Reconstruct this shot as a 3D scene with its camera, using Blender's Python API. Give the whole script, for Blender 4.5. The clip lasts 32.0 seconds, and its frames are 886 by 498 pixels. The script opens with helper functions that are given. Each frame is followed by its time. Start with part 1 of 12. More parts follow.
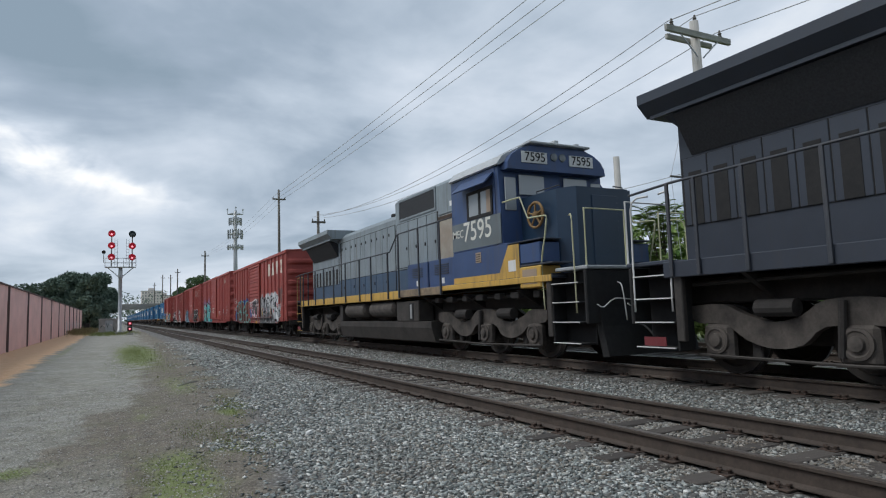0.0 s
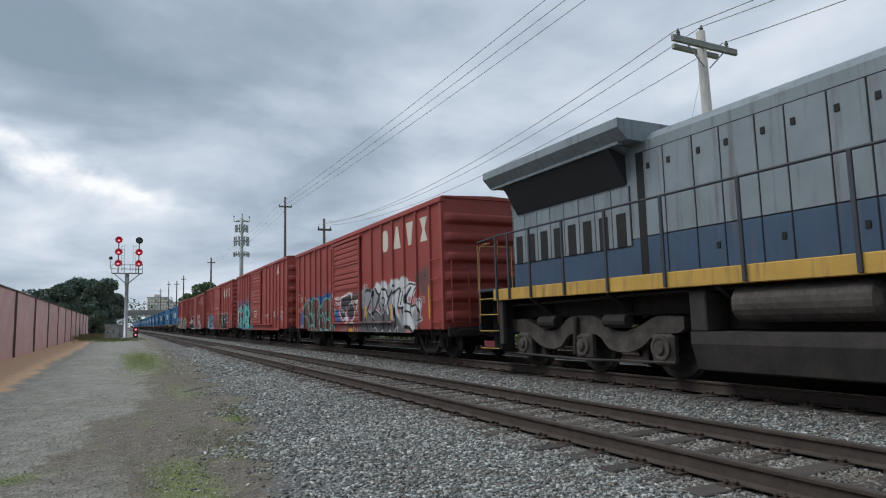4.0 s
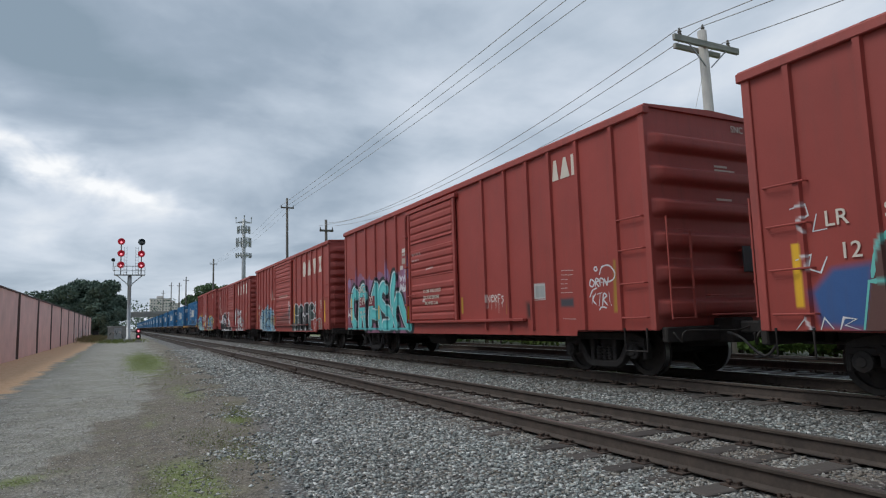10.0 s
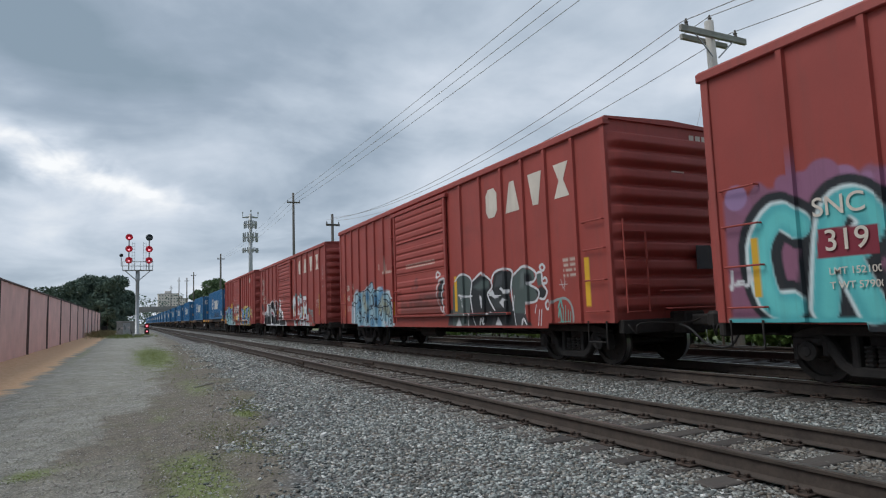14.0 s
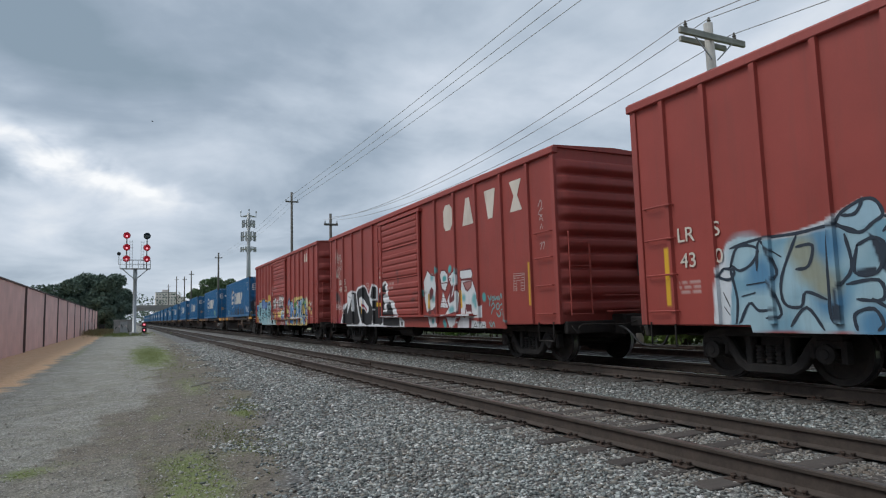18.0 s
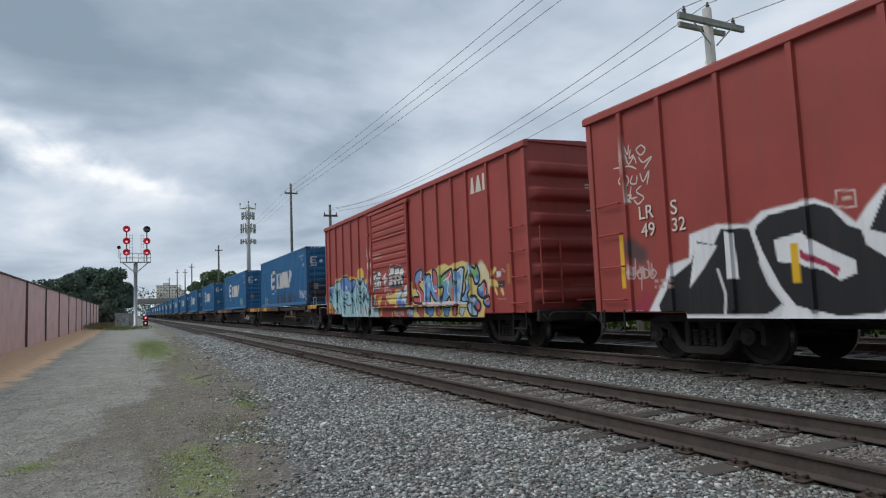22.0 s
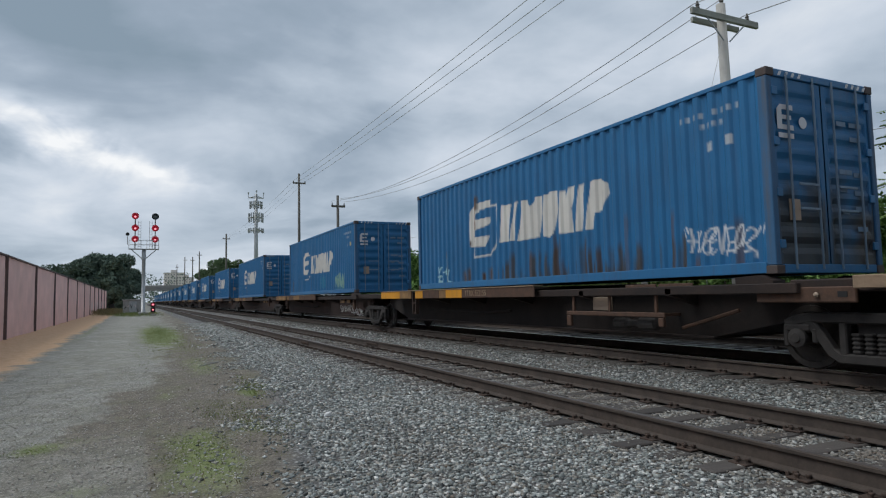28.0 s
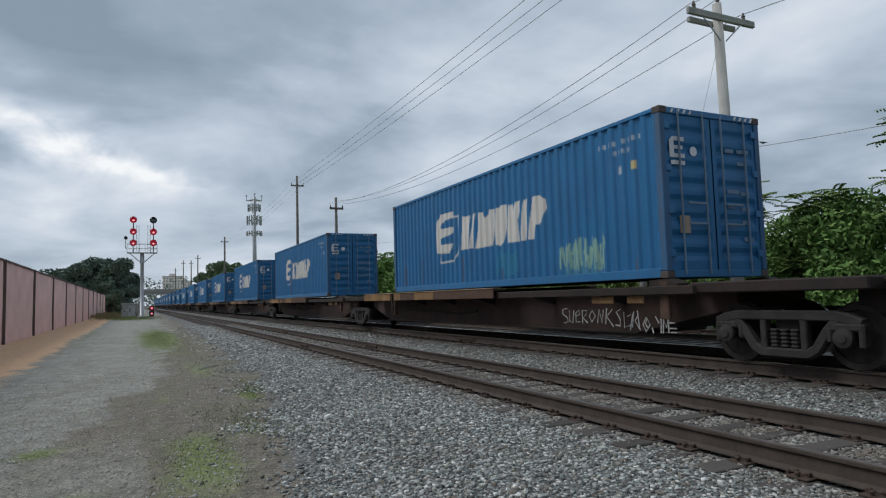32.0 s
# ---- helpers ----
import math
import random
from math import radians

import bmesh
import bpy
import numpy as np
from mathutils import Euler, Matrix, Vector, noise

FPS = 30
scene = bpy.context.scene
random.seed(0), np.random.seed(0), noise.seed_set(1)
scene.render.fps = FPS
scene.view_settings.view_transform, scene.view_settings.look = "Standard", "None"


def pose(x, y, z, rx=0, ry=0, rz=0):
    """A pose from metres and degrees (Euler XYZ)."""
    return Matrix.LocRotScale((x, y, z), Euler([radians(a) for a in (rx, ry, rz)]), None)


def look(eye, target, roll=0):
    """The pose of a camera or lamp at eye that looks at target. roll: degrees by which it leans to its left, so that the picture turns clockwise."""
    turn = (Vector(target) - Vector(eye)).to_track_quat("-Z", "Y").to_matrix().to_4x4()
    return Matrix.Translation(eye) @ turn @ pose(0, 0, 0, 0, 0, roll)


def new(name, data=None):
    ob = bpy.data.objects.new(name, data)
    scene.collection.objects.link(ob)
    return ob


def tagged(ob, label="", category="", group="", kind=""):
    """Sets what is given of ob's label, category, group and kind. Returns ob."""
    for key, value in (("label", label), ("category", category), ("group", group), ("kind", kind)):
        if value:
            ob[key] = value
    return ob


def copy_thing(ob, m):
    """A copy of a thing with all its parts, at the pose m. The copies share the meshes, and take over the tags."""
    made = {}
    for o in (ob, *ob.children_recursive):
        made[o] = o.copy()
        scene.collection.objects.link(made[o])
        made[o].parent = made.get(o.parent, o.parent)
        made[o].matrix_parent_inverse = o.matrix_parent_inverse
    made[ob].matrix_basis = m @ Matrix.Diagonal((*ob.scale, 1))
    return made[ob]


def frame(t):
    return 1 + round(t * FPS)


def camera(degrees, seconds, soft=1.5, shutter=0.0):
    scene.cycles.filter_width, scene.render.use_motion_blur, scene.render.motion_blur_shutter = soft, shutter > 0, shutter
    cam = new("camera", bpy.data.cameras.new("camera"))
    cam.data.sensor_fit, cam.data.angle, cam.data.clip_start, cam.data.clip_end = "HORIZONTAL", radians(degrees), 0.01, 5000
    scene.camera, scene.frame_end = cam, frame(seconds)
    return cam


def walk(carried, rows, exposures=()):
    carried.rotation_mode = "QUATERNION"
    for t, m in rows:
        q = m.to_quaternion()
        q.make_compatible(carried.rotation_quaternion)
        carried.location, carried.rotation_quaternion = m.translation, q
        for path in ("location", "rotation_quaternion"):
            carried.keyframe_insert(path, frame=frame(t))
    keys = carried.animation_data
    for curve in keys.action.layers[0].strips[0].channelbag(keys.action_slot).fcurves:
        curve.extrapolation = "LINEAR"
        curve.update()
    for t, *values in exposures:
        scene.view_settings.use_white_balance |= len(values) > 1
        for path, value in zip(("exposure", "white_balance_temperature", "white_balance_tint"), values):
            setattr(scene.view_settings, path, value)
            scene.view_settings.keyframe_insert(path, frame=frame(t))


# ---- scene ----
# ---------------------------------------------------------------- camera
EYE = 1.57
# seconds, turn from the track's line (to the left), tilt up, lean
PATH_ROWS = [
    (0.0, -27.58, 5.55, -1.94), (0.5, -27.62, 5.65, -1.82), (1.0, -27.65, 5.85, -1.73), (1.5, -27.73, 6.09, -1.59),
    (2.0, -27.77, 6.27, -1.49), (2.5, -27.69, 6.37, -1.37), (3.0, -27.53, 6.36, -1.38), (3.5, -27.30, 6.32, -1.45),
    (5.5, -26.68, 6.46, -1.76), (6.0, -26.63, 6.70, -1.93), (6.5, -26.68, 6.86, -2.08), (7.0, -26.83, 6.86, -2.23),
    (7.5, -26.99, 6.77, -2.23), (8.0, -27.07, 6.60, -2.13), (8.5, -27.05, 6.50, -2.04), (9.0, -26.99, 6.47, -1.91),
    (9.5, -26.94, 6.43, -1.83), (10.0, -26.92, 6.37, -1.71), (10.5, -26.95, 6.22, -1.67), (11.0, -27.00, 6.06, -1.64),
    (11.5, -26.97, 5.89, -1.71), (12.0, -26.88, 5.79, -1.81), (12.5, -26.77, 5.74, -1.84), (13.0, -26.63, 5.75, -1.93),
    (13.5, -26.48, 5.73, -1.98), (14.0, -26.33, 5.81, -1.99), (14.5, -26.22, 5.80, -1.93), (16.5, -26.29, 5.76, -1.75),
    (17.0, -26.36, 5.80, -1.73), (17.5, -26.42, 5.84, -1.71), (18.0, -26.50, 5.83, -1.66), (18.5, -26.62, 5.77, -1.71),
    (19.0, -26.72, 5.70, -1.85), (19.5, -26.81, 5.60, -2.06), (20.0, -26.88, 5.49, -2.26), (20.5, -26.87, 5.40, -2.34),
    (21.0, -26.74, 5.28, -2.40), (21.5, -26.60, 5.13, -2.37), (22.0, -26.47, 4.90, -2.35), (22.5, -26.42, 4.61, -2.37),
    (23.0, -26.47, 4.34, -2.40), (23.5, -26.38, 4.16, -2.43), (24.0, -26.11, 4.12, -2.35), (24.5, -25.69, 4.07, -2.23),
    (25.0, -25.38, 4.16, -1.96), (25.5, -25.24, 4.19, -1.71), (27.5, -25.68, 4.29, -1.29), (28.0, -25.83, 4.25, -1.22),
    (28.5, -26.01, 4.23, -1.21), (29.0, -26.15, 4.20, -1.24), (29.5, -26.24, 4.17, -1.36), (30.0, -26.20, 4.16, -1.50),
    (30.5, -26.11, 4.16, -1.64), (31.0, -26.01, 4.22, -1.69), (31.5, -25.96, 4.28, -1.69), (32.0, -25.96, 4.37, -1.68),
]


def held(turn, tilt, lean):
    return pose(0, 0, EYE, 90 + tilt, 0, turn) @ pose(0, 0, 0, 0, 0, lean)


cam = camera(70.2, 32.0, soft=1.15)
walk(cam, [(t, held(a, b, c)) for t, a, b, c in PATH_ROWS], exposures=[(0, 0.11), (3, 0.07), (6, 0.03), (13, 0.02), (20, 0.02), (22, 0.05), (24, 0.13), (25, 0.03), (28, -0.04), (32, -0.04)])

# ---------------------------------------------------------------- world and light
world = bpy.data.worlds.new("world")
scene.world = world
world.use_nodes = True


def sky():
    nt = world.node_tree
    nt.nodes.clear()
    N, L = nt.nodes.new, nt.links.new

    def mth(op, a, b=None, c=None):
        n = N("ShaderNodeMath")
        n.operation = op
        for i, v in enumerate((a, b, c)):
            if v is None:
                continue
            if isinstance(v, (int, float)):
                n.inputs[i].default_value = v
            else:
                L(v, n.inputs[i])
        return n.outputs[0]

    co = N("ShaderNodeTexCoord")
    sep = N("ShaderNodeSeparateXYZ")
    L(co.outputs["Generated"], sep.inputs[0])
    up = mth("MAXIMUM", sep.outputs[2], 0.0)
    den = mth("ADD", up, 0.16)
    com = N("ShaderNodeCombineXYZ")
    L(mth("DIVIDE", sep.outputs[0], den), com.inputs[0])
    L(mth("DIVIDE", sep.outputs[1], den), com.inputs[1])

    def clouds(scale, detail, rough, off, dist=0.6):
        mp = N("ShaderNodeMapping")
        mp.inputs["Location"].default_value = off
        mp.inputs["Rotation"].default_value = (0, 0, 0.2)
        mp.inputs["Scale"].default_value = (0.9, 0.8, 1)
        L(com.outputs[0], mp.inputs[0])
        n = N("ShaderNodeTexNoise")
        n.inputs["Scale"].default_value = scale
        n.inputs["Detail"].default_value = detail
        n.inputs["Roughness"].default_value = rough
        n.inputs["Distortion"].default_value = dist
        L(mp.outputs[0], n.inputs[0])
        return n.outputs[0]

    def lumps(scale, off):
        mp = N("ShaderNodeMapping")
        mp.inputs["Location"].default_value = off
        mp.inputs["Scale"].default_value = (1, 1, 1.7)
        L(co.outputs["Generated"], mp.inputs[0])
        n = N("ShaderNodeTexNoise")
        n.inputs["Scale"].default_value = scale
        n.inputs["Detail"].default_value = 4
        n.inputs["Roughness"].default_value = 0.5
        n.inputs["Distortion"].default_value = 0.3
        L(mp.outputs[0], n.inputs[0])
        return n.outputs[0]

    big = clouds(0.55, 5, 0.5, (3.1, 1.7, 0), 0.3)
    mid = clouds(1.5, 8, 0.52, (7.3, 2.2, 0), 0.5)
    mix = mth("ADD", mth("MULTIPLY", big, 0.50), mth("MULTIPLY", mid, 0.42))
    mix = mth("ADD", mix, 0.045)
    mix = mth("ADD", mix, mth("MULTIPLY", mth("SUBTRACT", clouds(4.2, 7, 0.58, (2.7, 6.1, 0), 0.5), 0.5), 0.035))
    # rounded lumps of low cloud
    mix = mth("ADD", mix, mth("MULTIPLY", mth("SUBTRACT", lumps(5.5, (1.3, 0.2, 4.1)), 0.5), 0.15))
    mix = mth("ADD", mix, mth("MULTIPLY", mth("SUBTRACT", lumps(14.0, (0.4, 2.6, 1.7)), 0.5), 0.07))
    # heavy and thin parts of the cloud deck
    warp = mth("MULTIPLY", mth("SUBTRACT", clouds(1.1, 6, 0.6, (1.2, 9.4, 0), 0.4), 0.5), 0.16)
    sx, sz = mth("ADD", sep.outputs[0], warp), mth("ADD", sep.outputs[2], mth("MULTIPLY", warp, 0.45))
    for cx, cz, wx, wz, amp in ((-0.06, 0.150, 0.12, 0.030, 0.04), (0.00, 0.335, 0.13, 0.050, -0.080), (0.26, 0.425, 0.32, 0.060, -0.080), (0.27, 0.318, 0.15, 0.024, 0.055), (-0.13, 0.40, 0.14, 0.060, -0.085), 
                                (0.34, 0.262, 0.15, 0.035, -0.075), (0.45, 0.34, 0.14, 0.040, 0.05), (0.68, 0.30, 0.22, 0.090, 0.06), (-0.10, 0.075, 0.22, 0.050, -0.035), (0.16, 0.225, 0.10, 0.030, 0.05)):
        qx = mth("POWER", mth("DIVIDE", mth("SUBTRACT", sx, cx), wx), 2.0)
        qz = mth("POWER", mth("DIVIDE", mth("SUBTRACT", sz, cz), wz), 2.0)
        mix = mth("ADD", mix, mth("MULTIPLY", mth("EXPONENT", mth("MULTIPLY", mth("ADD", qx, qz), -1.0)), amp))
    # a bright slanting rift low in the north-west
    slant = mth("SUBTRACT", sz, mth("SUBTRACT", 0.1865, mth("MULTIPLY", sx, 0.32)))
    rx = mth("POWER", mth("DIVIDE", mth("ADD", sx, 0.075), 0.135), 2.0)
    puff = mth("ADD", -0.8, mth("MULTIPLY", lumps(16.0, (5.2, 0.4, 0.9)), 3.8))
    for half, amp in ((0.017, 0.15), (0.036, 0.10)):
        amp = mth("MULTIPLY", puff, amp)
        rz = mth("POWER", mth("DIVIDE", slant, half), 2.0)
        mix = mth("ADD", mix, mth("MULTIPLY", mth("EXPONENT", mth("MULTIPLY", mth("ADD", rx, rz), -1.0)), amp))
    # the cloud deck thins towards the horizon
    thin = mth("POWER", mth("SUBTRACT", 1.0, mth("MINIMUM", up, 1.0)), 5.0)
    lum = mth("ADD", mix, mth("MULTIPLY", thin, 0.065))
    ramp = N("ShaderNodeValToRGB")
    e = ramp.color_ramp.elements
    e[0].position, e[0].color = 0.38, (0.210, 0.275, 0.340, 1)
    e[1].position, e[1].color = 0.80, (0.80, 0.815, 0.83, 1)
    for p, c in ((0.47, (0.285, 0.345, 0.415, 1)), (0.55, (0.405, 0.465, 0.535, 1)), (0.63, (0.525, 0.575, 0.64, 1))):
        el = e.new(p)
        el.color = (c[0] * 0.985, c[1], c[2] * 1.02, 1)
    L(lum, ramp.inputs[0])
    nish = N("ShaderNodeTexSky")
    nish.sky_type, nish.sun_disc = "NISHITA", False
    nish.sun_elevation, nish.sun_rotation = radians(53), radians(-72)
    bg1, bg2, mixs, out = N("ShaderNodeBackground"), N("ShaderNodeBackground"), N("ShaderNodeMixShader"), N("ShaderNodeOutputWorld")
    L(nish.outputs[0], bg1.inputs[0])
    bg1.inputs[1].default_value = 0.06
    L(ramp.outputs[0], bg2.inputs[0])
    bg2.inputs[1].default_value = 1.25
    mixs.inputs[0].default_value = 0.92
    L(bg1.outputs[0], mixs.inputs[1])
    L(bg2.outputs[0], mixs.inputs[2])
    L(mixs.outputs[0], out.inputs[0])


sky()
sun = new("sun", bpy.data.lights.new("sun", "SUN"))
sun.data.energy, sun.data.angle, sun.data.color = 1.9, radians(30), (0.97, 0.965, 0.95)
sun.matrix_world = look((-30, 24, 42), (0, 14, 0))


# ---------------------------------------------------------------- materials
class Nodes:
    """A small wrapper for building node materials."""

    def __init__(self, name):
        self.mat = bpy.data.materials.new(name)
        self.mat.use_nodes = True
        self.t = self.mat.node_tree
        self.b = self.t.nodes["Principled BSDF"]
        self.co = self.t.nodes.new("ShaderNodeTexCoord").outputs["Object"]

    def n(self, kind, **kw):
        nd = self.t.nodes.new(kind)
        for k, v in kw.items():
            s = nd.inputs[k.replace("_", " ")]
            if hasattr(v, "is_linked"):
                self.t.links.new(v, s)
            else:
                s.default_value = v
        return nd

    def link(self, a, b):
        self.t.links.new(a, b)

    def noise(self, scale, detail=4, rough=0.55, vec=None, dist=0.0):
        nd = self.n("ShaderNodeTexNoise", Scale=scale, Detail=detail, Roughness=rough, Distortion=dist)
        self.link(vec or self.co, nd.inputs[0])
        return nd.outputs[0]

    def scaled(self, x, y, z):
        nd = self.n("ShaderNodeMapping")
        nd.inputs["Scale"].default_value = (x, y, z)
        self.link(self.co, nd.inputs[0])
        return nd.outputs[0]

    def ramp(self, fac, *stops):
        nd = self.n("ShaderNodeValToRGB")
        e = nd.color_ramp.elements
        while len(e) < len(stops):
            e.new(0.5)
        for el, (p, c) in zip(e, stops):
            el.position = p
            el.color = (c, c, c, 1) if isinstance(c, (int, float)) else (*c, 1)
        self.link(fac, nd.inputs[0])
        return nd.outputs[0]

    def mix(self, fac, a, b, mode="MIX"):
        nd = self.t.nodes.new("ShaderNodeMixRGB")
        nd.blend_type = mode
        for s, v in zip(nd.inputs, (fac, a, b)):
            if hasattr(v, "is_linked"):
                self.link(v, s)
            else:
                s.default_value = v if isinstance(v, (int, float)) else (*v, 1)
        return nd.outputs[0]

    def math(self, op, a, b=0.0):
        nd = self.t.nodes.new("ShaderNodeMath")
        nd.operation = op
        for s, v in zip(nd.inputs, (a, b)):
            if hasattr(v, "is_linked"):
                self.link(v, s)
            else:
                s.default_value = v
        return nd.outputs[0]

    def random(self):
        return self.t.nodes.new("ShaderNodeObjectInfo").outputs["Random"]

    def island(self):
        return self.t.nodes.new("ShaderNodeNewGeometry").outputs["Random Per Island"]

    def attr(self, name):
        nd = self.t.nodes.new("ShaderNodeAttribute")
        nd.attribute_name = name
        return nd

    def bump(self, height, strength=0.3, distance=0.02):
        nd = self.n("ShaderNodeBump", Strength=strength, Distance=distance)
        self.link(height, nd.inputs["Height"])
        self.link(nd.outputs[0], self.b.inputs["Normal"])

    def done(self, color, rough=0.6, metal=0.0, spec=None):
        for key, v in (("Base Color", color), ("Roughness", rough), ("Metallic", metal), ("Specular IOR Level", spec)):
            if v is None:
                continue
            s = self.b.inputs[key]
            if hasattr(v, "is_linked"):
                self.link(v, s)
            else:
                s.default_value = v if isinstance(v, (int, float)) else (*v, 1)
        return self.mat


def dim(c, k):
    return tuple(v * k for v in c)


def paint(name, c, rough=0.5, wear=0.25, dirt=(0.10, 0.08, 0.065), grain=3.0, vary=0.0, streak=0.4):
    """Weathered paint on steel: patchy fading, vertical dirt streaks and fine relief."""
    m = Nodes(name)
    patch = m.noise(grain * 0.35, 6, 0.6)
    col = m.mix(m.ramp(patch, (0.3, 0.0), (0.72, 1.0)), dim(c, 0.86), dim(c, 1.12))
    st = m.noise(1.0, 5, 0.65, m.scaled(7, 7, 0.55))
    col = m.mix(m.ramp(st, (0.52, 0.0), (0.78, streak)), col, dirt)
    sp = m.noise(grain * 14, 5, 0.7)
    col = m.mix(m.ramp(sp, (0.62, 0.0), (0.75, wear)), col, dim(dirt, 0.9))
    if vary:
        col = m.mix(m.math("MULTIPLY", m.random(), vary), col, dim(c, 0.55))
    m.bump(m.mix(0.5, patch, sp), 0.12, 0.01)
    return m.done(col, m.ramp(sp, (0.3, rough - 0.06), (0.8, min(1, rough + 0.2))))


def painted(name, rough=0.5):
    """Paint whose colour is laid on with the mesh (lettering, spray paint, rust runs)."""
    m = Nodes(name)
    c = m.attr("coat").outputs["Color"]
    patch = m.noise(1.1, 6, 0.6)
    col = m.mix(1.0, c, m.ramp(patch, (0.3, (0.86, 0.86, 0.86)), (0.7, (1.04, 1.04, 1.04))), "MULTIPLY")
    st = m.noise(1.0, 5, 0.65, m.scaled(7, 7, 0.5))
    col = m.mix(m.ramp(st, (0.5, 0.0), (0.8, 0.24)), col, (0.09, 0.06, 0.05))
    sp = m.noise(40, 5, 0.7)
    col = m.mix(m.ramp(sp, (0.62, 0.0), (0.75, 0.2)), col, (0.09, 0.06, 0.05))
    m.bump(m.mix(0.5, patch, sp), 0.10, 0.01)
    return m.done(col, m.ramp(sp, (0.3, rough - 0.06), (0.8, rough + 0.2)), 0.0, 0.36)


def grimy(name, a, b, scale=6.0, rough=0.85, metal=0.0, bump=0.4, vary=0.0):
    """Two-tone grime: rust, dust, concrete, timber in bulk."""
    m = Nodes(name)
    f = m.noise(scale, 8, 0.62)
    g = m.noise(scale * 7, 6, 0.7)
    col = m.mix(m.ramp(f, (0.32, 0.0), (0.68, 1.0)), a, b)
    col = m.mix(m.ramp(g, (0.4, 0.0), (0.75, 0.5)), col, dim(a, 0.55))
    if vary:
        col = m.mix(m.math("MULTIPLY", m.random(), vary), col, dim(b, 1.5))
    m.bump(m.mix(0.5, f, g), bump, 0.02)
    return m.done(col, rough, metal)


def timber(name, a, b, along, rough=0.85, vary=0.5):
    """Weathered wood with grain along one axis."""
    m = Nodes(name)
    sc = [28, 28, 28]
    sc[along] = 1.2
    f = m.noise(1.0, 8, 0.65, m.scaled(*sc))
    g = m.noise(2.2, 5, 0.6)
    col = m.mix(m.ramp(f, (0.3, 0.0), (0.7, 1.0)), a, b)
    col = m.mix(m.ramp(g, (0.35, 0.0), (0.75, 0.6)), col, dim(a, 0.6))
    col = m.mix(m.math("MULTIPLY", m.random(), vary), col, dim(b, 1.35))
    m.bump(f, 0.6, 0.01)
    return m.done(col, rough)


def glass(name, tint=(0.02, 0.025, 0.03)):
    m = Nodes(name)
    return m.done(tint, 0.06, 0.0, 0.8)


def glow(name, c, power):
    m = Nodes(name)
    m.b.inputs["Emission Color"].default_value = (*c, 1)
    m.b.inputs["Emission Strength"].default_value = power
    return m.done(dim(c, 0.4), 0.3)


def leafy(name, a, b):
    m = Nodes(name)
    col = m.mix(m.island(), a, b)
    col = m.mix(m.ramp(m.noise(0.35, 3), (0.35, 0.0), (0.7, 0.6)), col, dim(a, 0.6))
    return m.done(col, 0.8, 0.0, 0.2)


def stony(name, stops, rough=0.9):
    m = Nodes(name)
    r = m.island()
    col = m.ramp(r, *stops)
    col = m.mix(m.ramp(m.noise(60, 4, 0.7), (0.4, 0.0), (0.75, 0.4)), col, (0.10, 0.10, 0.10))
    # a share of the stones is brown and tan
    warm = m.math("FRACT", m.math("MULTIPLY", r, 17.0))
    col = m.mix(m.ramp(warm, (0.74, 0.0), (0.80, 0.45)), col, (0.26, 0.205, 0.15))
    # rust dust gathers in the middle of the tracks and patches of brown lie between the stones
    col = m.mix(m.ramp(m.noise(0.55, 5, 0.6), (0.5, 0.0), (0.75, 0.3)), col, (0.17, 0.135, 0.11))
    # rust and brake dust shaken from the rails lies along the track
    sx = m.n("ShaderNodeSeparateXYZ")
    m.link(m.co, sx.inputs[0])
    away = m.math("ABSOLUTE", m.math("SUBTRACT", sx.outputs[0], 5.463))
    band = m.math("MULTIPLY", m.ramp(m.math("MULTIPLY", away, 0.4), (0.34, 1.0), (0.62, 0.0)), m.ramp(m.noise(1.6, 5, 0.65), (0.3, 0.25), (0.65, 0.75)))
    col = m.mix(band, col, (0.185, 0.145, 0.112))
    # stones towards the running line are darker, in patches
    dark_band = m.math("MULTIPLY", m.ramp(m.math("MULTIPLY", sx.outputs[0], 0.1), (0.70, 0.0), (0.78, 0.85)), m.ramp(m.noise(3, 5, 0.65), (0.3, 0.5), (0.6, 1.0)))
    col = m.mix(dark_band, col, (0.060, 0.050, 0.042))
    m.bump(m.noise(90, 4, 0.7), 0.5, 0.01)
    return m.done(col, rough)


